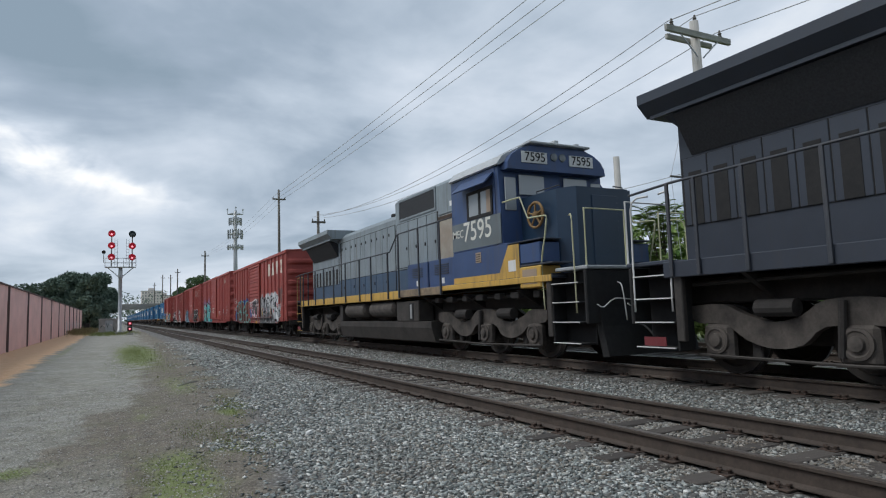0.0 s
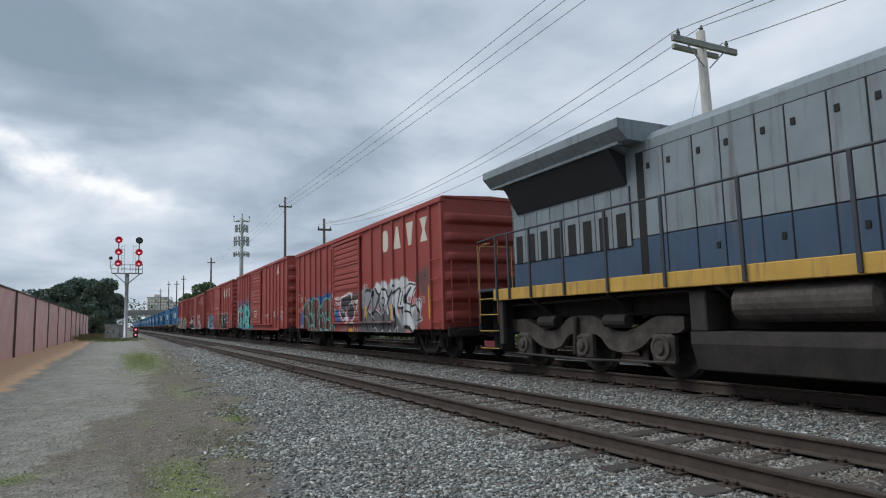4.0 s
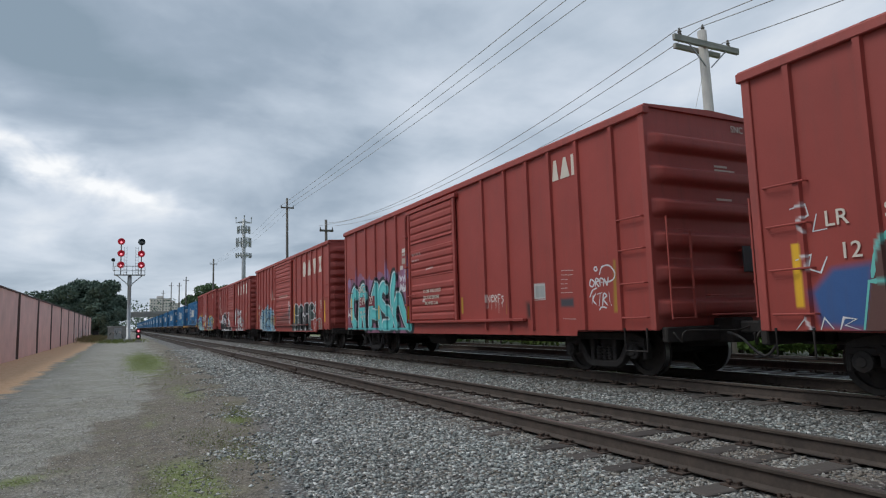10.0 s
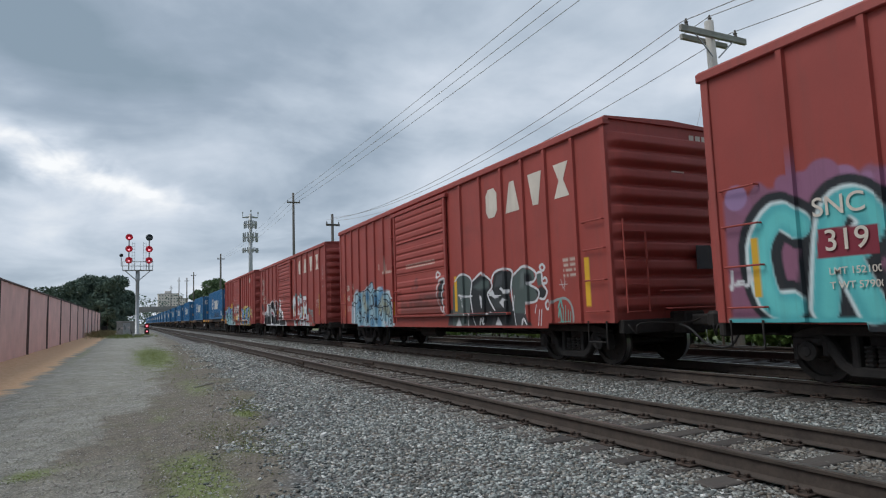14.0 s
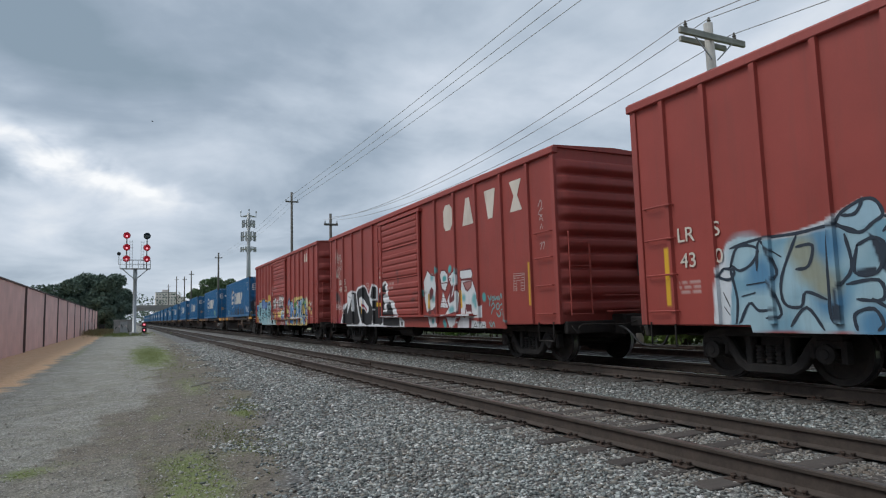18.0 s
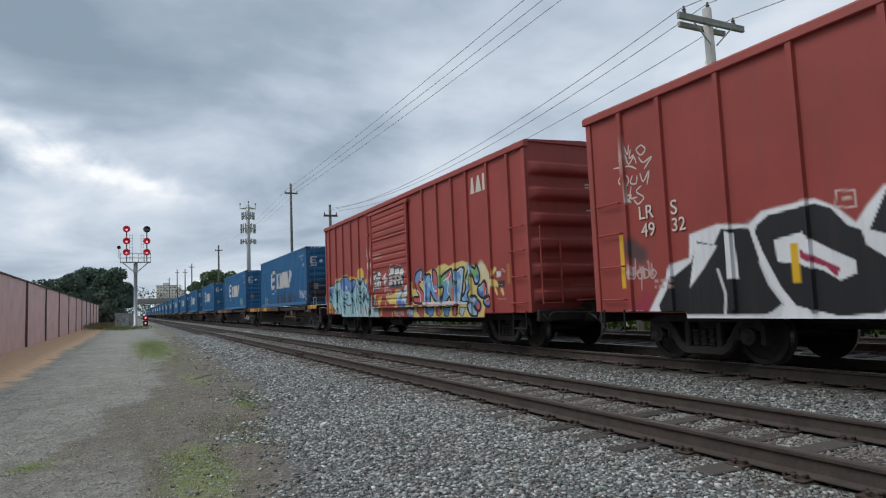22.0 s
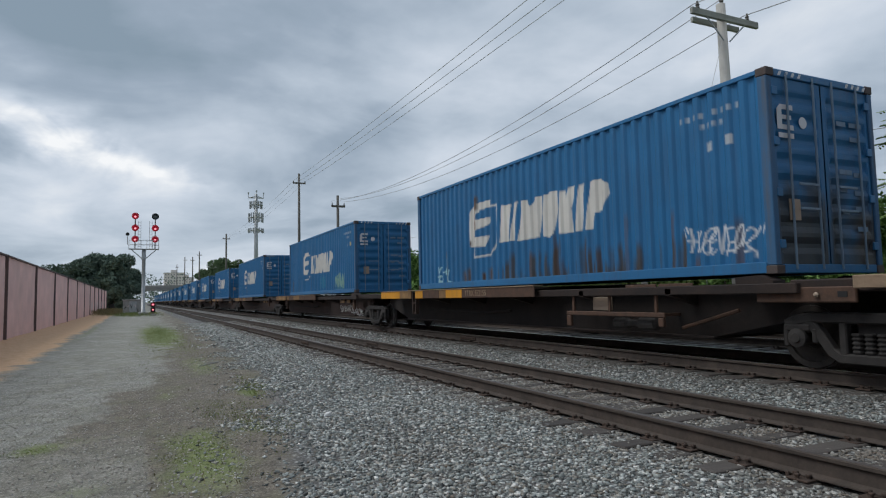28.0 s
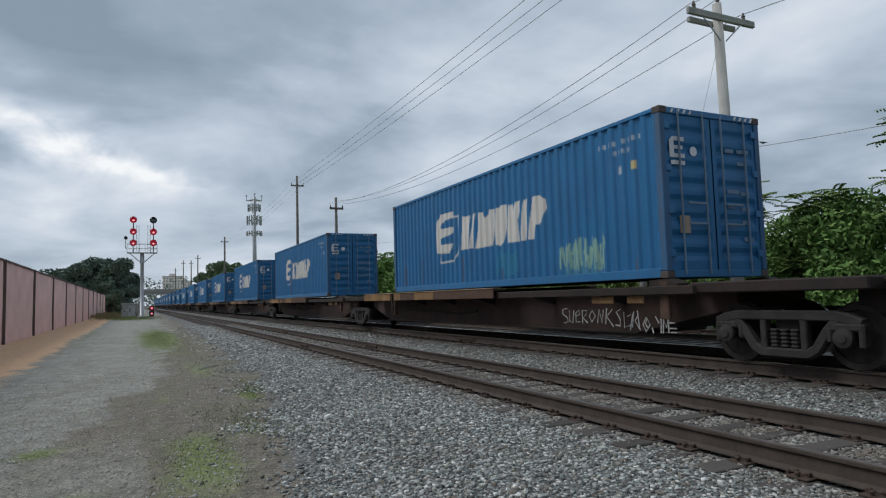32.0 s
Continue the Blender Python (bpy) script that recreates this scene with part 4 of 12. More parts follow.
wire("phone_cable", (16.15, 13.0, 5.72), (16.4, -20, 5.6), 0.7, 0.012, "black telephone cable between the poles")
wire("phone_cable", (16.4, 17.4, 5.75), (16.0, 54.5, 6.6), 0.8, 0.012, "black telephone cable between the poles")


def cell_tower():
    t = thing("cell_tower", "grey steel cellular monopole with antenna platforms", "cell tower", pose(32.3, 198, 0))
    part("mast", Mesh().cyl((0, 0, -0.5), (0, 0, 34), 0.75, 14, 0.45), "steel", t, smooth=True)
    for z, w, tall in ((33.0, 5.2, 0), (30.7, 4.6, 2.3), (26.8, 5.4, 2.9), (22.8, 5.6, 1.5)):
        k = 3
        cs = [(w / 2 * math.cos(2.1 * i + 0.4), w / 2 * math.sin(2.1 * i + 0.4)) for i in range(k)]
        for i in range(k):
            a, b = cs[i], cs[(i + 1) % k]
            part("platform_bar", Mesh().tube([(*a, z), (*b, z)], 0.12, 6), "steel", t)
            part("platform_arm", Mesh().tube([(0, 0, z), (*a, z)], 0.10, 6), "steel", t)
        if tall:
            for i in range(k):
                for f in (0.1, 0.37, 0.63, 0.9):
                    a, b = cs[i], cs[(i + 1) % k]
                    x, y = a[0] + f * (b[0] - a[0]), a[1] + f * (b[1] - a[1])
                    part("antenna", Mesh().box(x - 0.17, x + 0.17, y - 0.12, y + 0.12, z - tall * 0.5, z + tall * 0.5, 0.04), "steel", t)
        else:
            for i in range(k):
                part("antenna", Mesh().cyl((*cs[i], z), (*cs[i], z + 1.8), 0.09, 6), "steel", t)
                part("antenna", Mesh().box(cs[i][0] - 0.2, cs[i][0] + 0.2, cs[i][1] - 0.15, cs[i][1] + 0.15, z + 1.3, z + 1.8, 0.04), "steel", t)


cell_tower()


# ---------------------------------------------------------------- far structures
def overpass():
    b = thing("road_bridge", "low grey concrete road bridge crossing over the railway", "bridge", pose(0, 300, 0))
    part("deck", Mesh().box(-60, 70, -5, 5, 6.4, 7.3, 0.1), "concrete", b)
    part("parapet", Mesh().box(-60, 70, -5.2, -4.8, 7.3, 8.6, 0.05), "concrete", b)
    part("parapet", Mesh().box(-60, 70, 4.8, 5.2, 7.3, 8.6, 0.05), "concrete", b)
    for x in (-40, -18, 1.8, 22, 45):
        part("pier", Mesh().box(x - 0.6, x + 0.6, -3.5, 3.5, -0.5, 6.4, 0.1), "concrete", b)


def block(x, y, w, d, h, floors, bays, label):
    b = thing("apartment_building", label, "building", pose(x, y, 0))
    part("wall", Mesh().box(-w / 2, w / 2, 0, d, -1, h, 0.1), "facade", b)
    part("roof", Mesh().box(-w / 2 - 0.3, w / 2 + 0.3, -0.3, d + 0.3, h, h + 0.6, 0.1), "concrete", b)
    part("penthouse", Mesh().box(-w / 6, w / 6, d * 0.3, d * 0.7, h + 0.6, h + 3.4, 0.1), "facade", b)
    for i in range(bays):
        for k in range(floors):
            cx = -w / 2 + w * (i + 0.5) / bays
            z = h * (k + 0.3) / floors
            win = part("window", Mesh().box(cx - w / bays * 0.22, cx + w / bays * 0.22, -0.12, -0.02, z, z + h / floors * 0.42, 0.02), "window", b)


overpass()
block(33, 700, 19, 15, 30.5, 10, 7, "pale apartment block with rows of windows")
block(47.5, 740, 14, 15, 27, 9, 5, "lower pale apartment block with rows of windows")


# ---------------------------------------------------------------- trees
def leaf_cloud(name, mat, centres, radii, n, size, seed, parent, flat=0.75):
    """Many small leaves clumped round centres, with an uneven outline and gaps."""
    rng = np.random.default_rng(seed)
    c, r = np.array(centres), np.array(radii)
    k = rng.choice(len(c), n, p=(r ** 2) / (r ** 2).sum())
    d = rng.normal(0, 1, (n, 3))
    d /= np.linalg.norm(d, axis=1)[:, None]
    rad = r[k] * (0.55 + 0.55 * rng.random(n) ** 0.6)
    p = c[k] + d * rad[:, None] * (1, 1, flat)
    s = rng.uniform(size[0], size[1], n)
    u = rng.normal(0, 1, (n, 3))
    u /= np.linalg.norm(u, axis=1)[:, None]
    w = np.cross(u, rng.normal(0, 1, (n, 3)))
    w /= np.linalg.norm(w, axis=1)[:, None]
    v = np.zeros((n, 4, 3))
    v[:, 0], v[:, 1], v[:, 2], v[:, 3] = p - u * s[:, None], p + w * s[:, None] * 0.45, p + u * s[:, None], p - w * s[:, None] * 0.45
    f = (np.array([(0, 1, 2), (0, 2, 3)])[None] + 4 * np.arange(n)[:, None, None]).reshape(-1, 3)
    return part(name, soup(name, v.reshape(-1, 3), f, M[mat]), mat, parent)


def tree(x, y, h, spread, n, size, seed, label, mat="leaf", trunk=0.25, low=0.25, cat="tree", name="tree", dome=False):
    r = random.Random(seed)
    t = thing(name, label, cat, pose(x, y, ground_height(x, y) - 0.1))
    limbs = Mesh()
    limbs.cyl((0, 0, 0), (0.1, 0, h * 0.55), trunk, 8, trunk * 0.55)
    cs, rs = [], []
    for k in range(max(8, int(spread * 6.5))):
        a, q = r.uniform(0, 6.283), r.random() ** 0.6
        z = h * r.uniform(low, 0.9)
        lim = spread * (math.sqrt(max(0.0, 1 - ((z / h - 0.42) / 0.56) ** 2)) * 0.85 if dome else 1.05 - 0.55 * abs(z / h - 0.5) * 1.5)
        p = (q * lim * math.cos(a), q * lim * math.sin(a), z)
        cs.append(p)
        rs.append(spread * r.uniform(0.22, 0.42))
        limbs.cyl((0.05, 0, h * r.uniform(0.2, 0.5)), p, trunk * 0.25, 5, trunk * 0.06)
    part("trunk", limbs, "bark", t)
    leaf_cloud("crown", mat, cs, rs, n, size, seed, t)
    return t


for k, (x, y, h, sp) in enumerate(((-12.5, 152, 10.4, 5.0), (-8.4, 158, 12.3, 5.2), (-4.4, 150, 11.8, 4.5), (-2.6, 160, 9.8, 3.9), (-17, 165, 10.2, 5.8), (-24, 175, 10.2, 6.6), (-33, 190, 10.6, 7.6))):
    tree(x, y, h, sp, 13000, (0.22, 0.46), 10 + k, "dense dark green broad tree beyond the fence", "leaf_haze", 0.35, 0.05, dome=True)
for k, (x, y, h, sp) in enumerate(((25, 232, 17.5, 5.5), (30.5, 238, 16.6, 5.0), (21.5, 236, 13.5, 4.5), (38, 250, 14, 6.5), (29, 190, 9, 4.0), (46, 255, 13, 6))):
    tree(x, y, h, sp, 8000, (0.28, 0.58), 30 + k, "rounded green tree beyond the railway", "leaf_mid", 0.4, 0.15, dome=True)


def woods(name, label, n, where, size, mat, seed):
    rng = np.random.default_rng(seed)
    c, r = where(rng)
    leaf_cloud(name, mat, c, r, n, size, seed, None)
    ob = scene.collection.objects[-1]
    tagged(ob, label, "trees", kind="stuff")


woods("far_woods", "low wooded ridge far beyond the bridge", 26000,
      lambda g: (np.c_[g.uniform(-300, 420, 260), g.uniform(620, 900, 260), g.uniform(4, 22, 260)], g.uniform(9, 16, 260)), (0.9, 1.7), "leaf_haze", 50)

def hedge(y0, y1, x, top, n, size, seed, mat, label):
    rng = np.random.default_rng(seed)
    k = int((y1 - y0) * 9)
    y = np.linspace(y0, y1, k) + rng.uniform(-0.5, 0.5, k)
    z = top * rng.random(k) ** 0.7 * (0.75 + 0.25 * np.sin(y * 1.3 + seed))
    z = np.maximum(z, 0.95)
    c = np.c_[x + rng.uniform(-1.2, 1.6, k), y, z]
    b = thing("hedge", label, "bush", pose(0, 0, 0.0))
    for i in range(0, k, 6):
        part("stem", Mesh().cyl((c[i, 0], c[i, 1], -0.05), tuple(c[i]), 0.05, 5, 0.02), "bark", b)
    leaf_cloud("foliage", mat, c, rng.uniform(0.65, 1.15, k), n, size, seed, b)


hedge(4.0, 12, 18.9, 3.4, 60000, (0.06, 0.125), 61, "leaf", "dense dark green bushes behind the tracks")
hedge(11.5, 15.2, 18.9, 4.2, 40000, (0.06, 0.13), 62, "leaf", "dense dark green bushes behind the tracks")
hedge(15, 30, 19.5, 4.3, 46000, (0.09, 0.19), 63, "leaf_light", "light green leafy bushes behind the tracks")
hedge(30, 62, 20.0, 5.4, 36000, (0.12, 0.25), 64, "leaf", "leafy bushes along the far tracks")
hedge(-6, 4, 19.0, 3.7, 16000, (0.08, 0.18), 65, "leaf", "dense dark green bushes behind the tracks")


def frond_tree(x, y, h, spread, n, seed, label):
    """A young tree with long feathered leaves that stick out as separate fronds."""
    r = random.Random(seed)
    t = thing("tree", label, "tree", pose(x, y, 0))
    st, v, f = Mesh(), [], []
    st.cyl((0, 0, -0.1), (0.1, 0.1, h * 0.7), 0.11, 7, 0.05)
    for i in range(n):
        a = r.uniform(0, 6.283)
        q = spread * r.uniform(0.15, 0.8)
        z = h * r.uniform(0.45, 0.98)
        base = Vector((q * math.cos(a), q * math.sin(a), z))
        if i % 4 == 0:
            st.cyl((0.06, 0.06, h * r.uniform(0.3, 0.65)), tuple(base), 0.03, 5, 0.012)
        for j in range(5):
            b = r.uniform(0, 6.283)
            d = Vector((math.cos(b), math.sin(b), r.uniform(-0.15, 0.5)))
            ln = r.uniform(0.35, 0.65)
            for s in range(8):
                c = base + d * ln * (s + 1) / 8 - Vector((0, 0, 0.22 * (s / 7) ** 2 * ln))
                side = d.cross(Vector((0, 0, 1))).normalized()
                for sg in (-1, 1):
                    tip = c + side * sg * 0.15 + d * 0.06 - Vector((0, 0, 0.05))
                    k = len(v)
                    v += [c, c * 0.45 + tip * 0.55 + d * 0.032, tip, c * 0.45 + tip * 0.55 - d * 0.032]
                    f += [(k, k + 1, k + 2), (k, k + 2, k + 3)]
    part("trunk", st, "bark", t)
    part("crown", soup("crown", np.array([tuple(p) for p in v]), np.array(f), M["leaf_light"]), "leaf_light", t)


frond_tree(18.6, 8.2, 7.2, 2.0, 190, 71, "young tree with long feathery leaves")
frond_tree(18.4, 14.9, 5.3, 1.2, 80, 72, "young tree with long feathery leaves")
frond_tree(18.6, 12.2, 4.5, 1.2, 70, 73, "young tree with long feathery leaves")
frond_tree(18.9, 17.6, 5.5, 1.2, 80, 74, "young tree with long feathery leaves")
frond_tree(18.3, 6.0, 6.6, 1.8, 150, 75, "young tree with long feathery leaves")

# ---------------------------------------------------------------- coats of paint
class Coat:
    """Colours for points (u along the car from its leading end, z over the rail)."""

    def __init__(self, u, z, base):
        self.u, self.z = np.asarray(u, float), np.asarray(z, float)
        self.c = np.tile(np.array(base, float), (len(self.u), 1))
        self.ribbons = None

    def lay(self, a, col):
        a = np.clip(a, 0, 1)[:, None]
        self.c = self.c * (1 - a) + np.array(col) * a

    def stroke(self, pts, r, col, soft=0.03):
        lo, hi = np.min(pts, 0) - r - 0.05, np.max(pts, 0) + r + 0.05
        k = np.flatnonzero((self.u > lo[0]) & (self.u < hi[0]) & (self.z > lo[1]) & (self.z < hi[1]))
        if not len(k):
            return
        p = np.c_[self.u[k], self.z[k]]
        d = np.full(len(k), 9.0)
        for a, b in zip(pts[:-1], pts[1:]):
            a, b = np.array(a), np.array(b)
            ab = b - a
            t = np.clip(((p - a) @ ab) / max(ab @ ab, 1e-9), 0, 1)
            d = np.minimum(d, np.linalg.norm(p - a - t[:, None] * ab, axis=1))
        a = np.clip((r - d) / soft + 0.5, 0, 1)[:, None]
        self.c[k] = self.c[k] * (1 - a) + np.array(col) * a

    def rect(self, u0, u1, z0, z1, col, slant=0.0, alpha=1.0):
        w = self.u + slant * (self.z - z0)
        a = np.minimum.reduce([(w - u0) / 0.02 + 0.5, (u1 - w) / 0.02 + 0.5, (self.z - z0) / 0.02 + 0.5, (z1 - self.z) / 0.02 + 0.5])
        self.lay(np.clip(a, 0, 1) * alpha, col)

    def poly(self, pts, col, soft=0.014):
        """A filled figure with a sprayed edge."""
        p = np.array(pts, float)
        lo, hi = p.min(0) - 0.05, p.max(0) + 0.05
        k = np.flatnonzero((self.u > lo[0]) & (self.u < hi[0]) & (self.z > lo[1]) & (self.z < hi[1]))
        if not len(k):
            return
        u, z = self.u[k], self.z[k]
        inside, d = np.zeros(len(k), bool), np.full(len(k), 9.0)
        for a, b in zip(p, np.roll(p, -1, 0)):
            if a[1] != b[1]:
                inside ^= ((a[1] > z) != (b[1] > z)) & (u < (b[0] - a[0]) * (z - a[1]) / (b[1] - a[1]) + a[0])
            ab = b - a
            t = np.clip(((u - a[0]) * ab[0] + (z - a[1]) * ab[1]) / max(ab @ ab, 1e-9), 0, 1)
            d = np.minimum(d, np.hypot(u - a[0] - t * ab[0], z - a[1] - t * ab[1]))
        a = np.clip(np.where(inside, d, -d) / soft + 0.5, 0, 1)[:, None]
        self.c[k] = self.c[k] * (1 - a) + np.array(col) * a

    def line(self, pts, r, col, bent=True):
        """A sprayed line through the points."""
        pts = curve(pts, 4) if bent and len(pts) > 2 else pts
        if self.ribbons is None:
            self.stroke(pts, r * 0.85, col, 0.02)
        else:
            self.ribbons.append((np.array(pts, float), r * 0.85, col))

    def letter(self, pts, col, edge, r):
        """A filled figure with a sprayed outline."""
        pts = [tuple(p) for p in curve([pts[-1], *pts, pts[0], pts[1]], 3)[3:-4]] if r > 0.04 else list(pts)
        ring = list(pts) + [pts[0]]
        if self.ribbons is None:
            self.stroke(ring, r, edge, 0.02)
            self.poly(pts, col)
        else:
            self.poly(pts, col)
            self.ribbons.append((np.array(ring, float), r * 0.6, edge))

    def dabs(self, pts, r, col, soft):
        """Soft round bursts of paint."""
        for u, z in pts:
            self.stroke([(u, z), (u + 0.01, z)], r, col, soft)

    def cloud(self, u0, u1, z0, z1, col, seed, alpha=1.0, soft=0.12):
        """A soft-edged sprayed patch with a bumpy outline."""
        s = seed * 1.7
        top = z1 - 0.10 * np.abs(np.sin(self.u * 5.3 + s)) - 0.14 * np.abs(np.sin(self.u * 2.1 + 2 * s)) - 0.05 * np.sin(self.u * 17 + s)
        a = np.minimum.reduce([(self.u - u0) / soft, (u1 - self.u) / soft, (top - self.z) / soft, (self.z - z0) / soft + 1])
        self.lay(np.clip(a, 0, 1) * alpha, col)

    def runs(self, u0, u1, z0, top, col, n, seed):
        """Rust or dirt running down in streaks."""
        r = random.Random(seed)
        for _ in range(n):
            u, h = r.uniform(u0, u1), top * r.uniform(0.25, 1)
            w = r.uniform(0.015, 0.06)
            a = np.clip((w - np.abs(self.u - u - 0.01 * np.sin(self.z * 9 + u))) / 0.02 + 0.5, 0, 1) * np.clip((z0 + h - self.z) / 0.2, 0, 1)
            self.lay(a * r.uniform(0.4, 0.95), col)


def curve(pts, n=4):
    """A smooth line through the points."""
    out = []
    for i in range(len(pts) - 1):
        p0, p1, p2, p3 = (np.array(pts[min(max(i + k, 0), len(pts) - 1)], float) for k in (-1, 0, 1, 2))
        for k in range(n):
            t = k / n
            out.append(0.5 * (2 * p1 + (p2 - p0) * t + (2 * p0 - 5 * p1 + 4 * p2 - p3) * t * t + (3 * p1 - p0 - 3 * p2 + p3) * t ** 3))
    return out + [np.array(pts[-1], float)]


def scribble(c, u0, u1, z0, z1, col, n, seed, r=0.02):
    rnd = random.Random(seed)
    for i in range(n):
        a = u0 + (u1 - u0) * (i + 0.5) / n
        w = (u1 - u0) / n
        c.stroke(curve([(a + rnd.uniform(-.6, .6) * w, rnd.uniform(z0, z1)) for _ in range(5)]), r, col, 0.02)


def notices(c, u0, u1, z0, z1, rows, col, seed):
    """Unreadable stencilled notices: plain broken bars."""
    rnd = random.Random(seed)
    h = (z1 - z0) / rows
    for i in range(rows):
        u = u0
        while u < u1:
            w = rnd.uniform(0.05, 0.2)
            c.rect(u, min(u + w, u1), z0 + i * h, z0 + i * h + h * 0.55, col, alpha=0.8)
            u += w + 0.05


REDS = [(0.300, 0.054, 0.043), (0.315, 0.056, 0.045), (0.330, 0.062, 0.049), (0.305, 0.057, 0.045), (0.325, 0.058, 0.046)]
WHT, BLK, CYN = (0.62, 0.63, 0.64), (0.018, 0.02, 0.022), (0.085, 0.42, 0.44)
CREAM = (0.60, 0.52, 0.44)
YEL = (0.72, 0.42, 0.03)


def grey_figures(c):
    c.poly([(6.60, 0.66), (6.46, 2.12), (5.95, 2.26), (5.56, 2.18), (5.21, 2.09), (5.02, 2.22), (4.59, 2.19), (4.33, 2.25), (4.09, 2.26), (3.96, 2.13), (3.74, 2.24), (3.57, 2.30), (3.27, 2.25), (3.10, 2.25), (2.92, 2.28), (2.73, 2.32), (2.59, 2.31), (2.35, 2.22), (2.27, 2.16), (2.06, 2.19), (1.68, 2.06), (1.72, 1.99), (1.91, 1.79), (1.67, 1.62), (1.62, 1.67), (1.46, 1.65), (1.38, 1.51), (1.43, 1.34), (1.52, 1.22), (1.36, 1.09), (1.41, 1.04), (1.64, 1.00), (1.84, 0.82), (1.96, 0.70)], (0.30, 0.31, 0.32), 0.025)
    c.dabs([(4.82, 2.17), (4.66, 2.13), (4.24, 2.17), (4.10, 2.15), (3.51, 2.20), (3.27, 2.17), (3.10, 2.17), (2.74, 2.20), (2.54, 2.20), (2.41, 2.15)], 0.17, (0.60, 0.61, 0.62), 0.08)
    c.poly([(6.60, 0.66), (6.51, 1.59), (5.65, 1.33), (4.42, 1.37), (3.83, 1.42), (3.22, 1.31), (2.61, 1.01), (2.51, 0.69)], (0.115, 0.118, 0.122), 0.15)
    c.poly([(3.41, 1.80), (3.17, 1.95), (2.95, 2.01), (3.08, 1.54), (3.19, 1.38), (2.92, 1.37), (2.77, 1.13), (2.87, 1.01), (3.27, 1.27), (3.39, 1.56)], WHT, 0.06)
    c.poly([(3.18, 1.50), (3.02, 1.77), (2.86, 1.96), (2.67, 2.05), (2.35, 2.16), (1.99, 2.15), (1.70, 2.05), (1.90, 1.88), (2.14, 1.47), (2.03, 1.42), (1.69, 1.50), (1.59, 1.39), (1.54, 1.22), (1.74, 1.05), (1.88, 0.75), (2.18, 0.75), (2.49, 0.86), (2.64, 1.05), (2.57, 1.35)], (0.63, 0.65, 0.66))
    c.dabs([(1.75, 1.26), (1.66, 1.12), (1.87, 1.16), (1.75, 0.95), (2.85, 1.17), (2.73, 1.05), (3.43, 1.19)], 0.16, (0.30, 0.31, 0.32), 0.15)
    c.poly([(2.10, 1.50), (1.95, 1.77), (1.74, 1.64), (1.65, 1.57), (1.76, 1.51), (1.83, 1.55)], (0.55, 0.20, 0.20))
    c.dabs([(2.20, 1.68), (2.99, 1.35)], 0.09, (0.55, 0.16, 0.18), 0.03)
    c.poly([(2.09, 2.06), (2.26, 1.98), (2.47, 1.83), (2.57, 1.69), (2.50, 1.57), (2.15, 1.50), (2.10, 1.56), (2.35, 1.59), (2.42, 1.71), (2.29, 1.83), (2.05, 2.00)], BLK)
    c.poly([(1.62, 1.63), (1.46, 1.63), (1.40, 1.48), (1.47, 1.31), (1.54, 1.27), (1.59, 1.42)], WHT)
    c.line([(2.81, 1.93), (2.45, 2.06), (2.27, 2.13), (2.11, 2.13), (1.92, 2.11), (1.68, 2.05)], 0.035, BLK)
    c.line([(1.68, 2.05), (1.86, 1.91), (1.99, 1.74), (2.12, 1.49)], 0.04, BLK)
    c.line([(2.12, 1.46), (1.99, 1.48), (1.74, 1.50), (1.65, 1.50), (1.56, 1.35), (1.51, 1.25)], 0.03, BLK)
    c.line([(1.64, 1.62), (1.53, 1.66), (1.42, 1.56), (1.41, 1.41), (1.51, 1.24), (1.36, 1.10), (1.63, 1.03), (1.85, 0.80)], 0.035, BLK)
    c.line([(2.48, 1.34), (2.20, 1.30), (2.06, 1.17)], 0.035, BLK)
    c.line([(2.16, 1.47), (2.14, 1.32), (2.06, 1.17)], 0.03, BLK)
    c.line([(2.86, 1.98), (3.02, 1.69), (3.06, 1.46), (2.56, 1.45), (2.78, 1.40), (2.65, 1.20), (2.59, 1.01)], 0.045, BLK)
    c.line([(2.62, 1.97), (2.77, 1.75), (2.89, 1.54)], 0.035, BLK)
    c.line([(3.48, 1.85), (3.22, 1.98), (2.93, 2.04), (2.84, 1.93)], 0.04, BLK)
    c.poly([(2.59, 0.95), (2.24, 0.91), (1.94, 0.70), (2.09, 0.70), (2.29, 0.80), (2.58, 0.82)], BLK)
    c.poly([(2.55, 0.69), (2.44, 0.83), (2.16, 0.70)], (0.50, 0.18, 0.18))
    c.poly([(4.41, 2.03), (4.16, 2.07), (3.95, 1.91), (3.91, 1.78), (4.04, 1.61), (4.28, 1.54), (4.45, 1.64), (4.52, 1.83)], WHT)
    c.line([(4.58, 1.91), (4.35, 2.07), (4.05, 2.04), (3.88, 1.82), (3.65, 1.91), (3.53, 1.99)], 0.045, BLK)
    c.line([(4.58, 1.91), (4.67, 1.66), (4.48, 1.42), (4.28, 1.27), (4.15, 1.44)], 0.045, BLK)
    c.line([(4.35, 1.71), (4.24, 1.81), (4.14, 1.71), (4.25, 1.57), (4.35, 1.71)], 0.03, BLK)
    c.line([(5.82, 1.42), (5.49, 1.70), (5.15, 1.97), (5.21, 2.06), (5.95, 2.10), (6.10, 1.56), (5.95, 1.14), (5.68, 0.72)], 0.06, BLK)
    c.line([(5.10, 1.39), (4.77, 1.71), (4.61, 1.92), (4.72, 1.94), (5.04, 2.17)], 0.06, BLK)
    c.line([(5.68, 1.36), (5.36, 1.25), (5.07, 1.38), (4.65, 1.32), (4.43, 1.08), (4.55, 0.74)], 0.045, BLK)
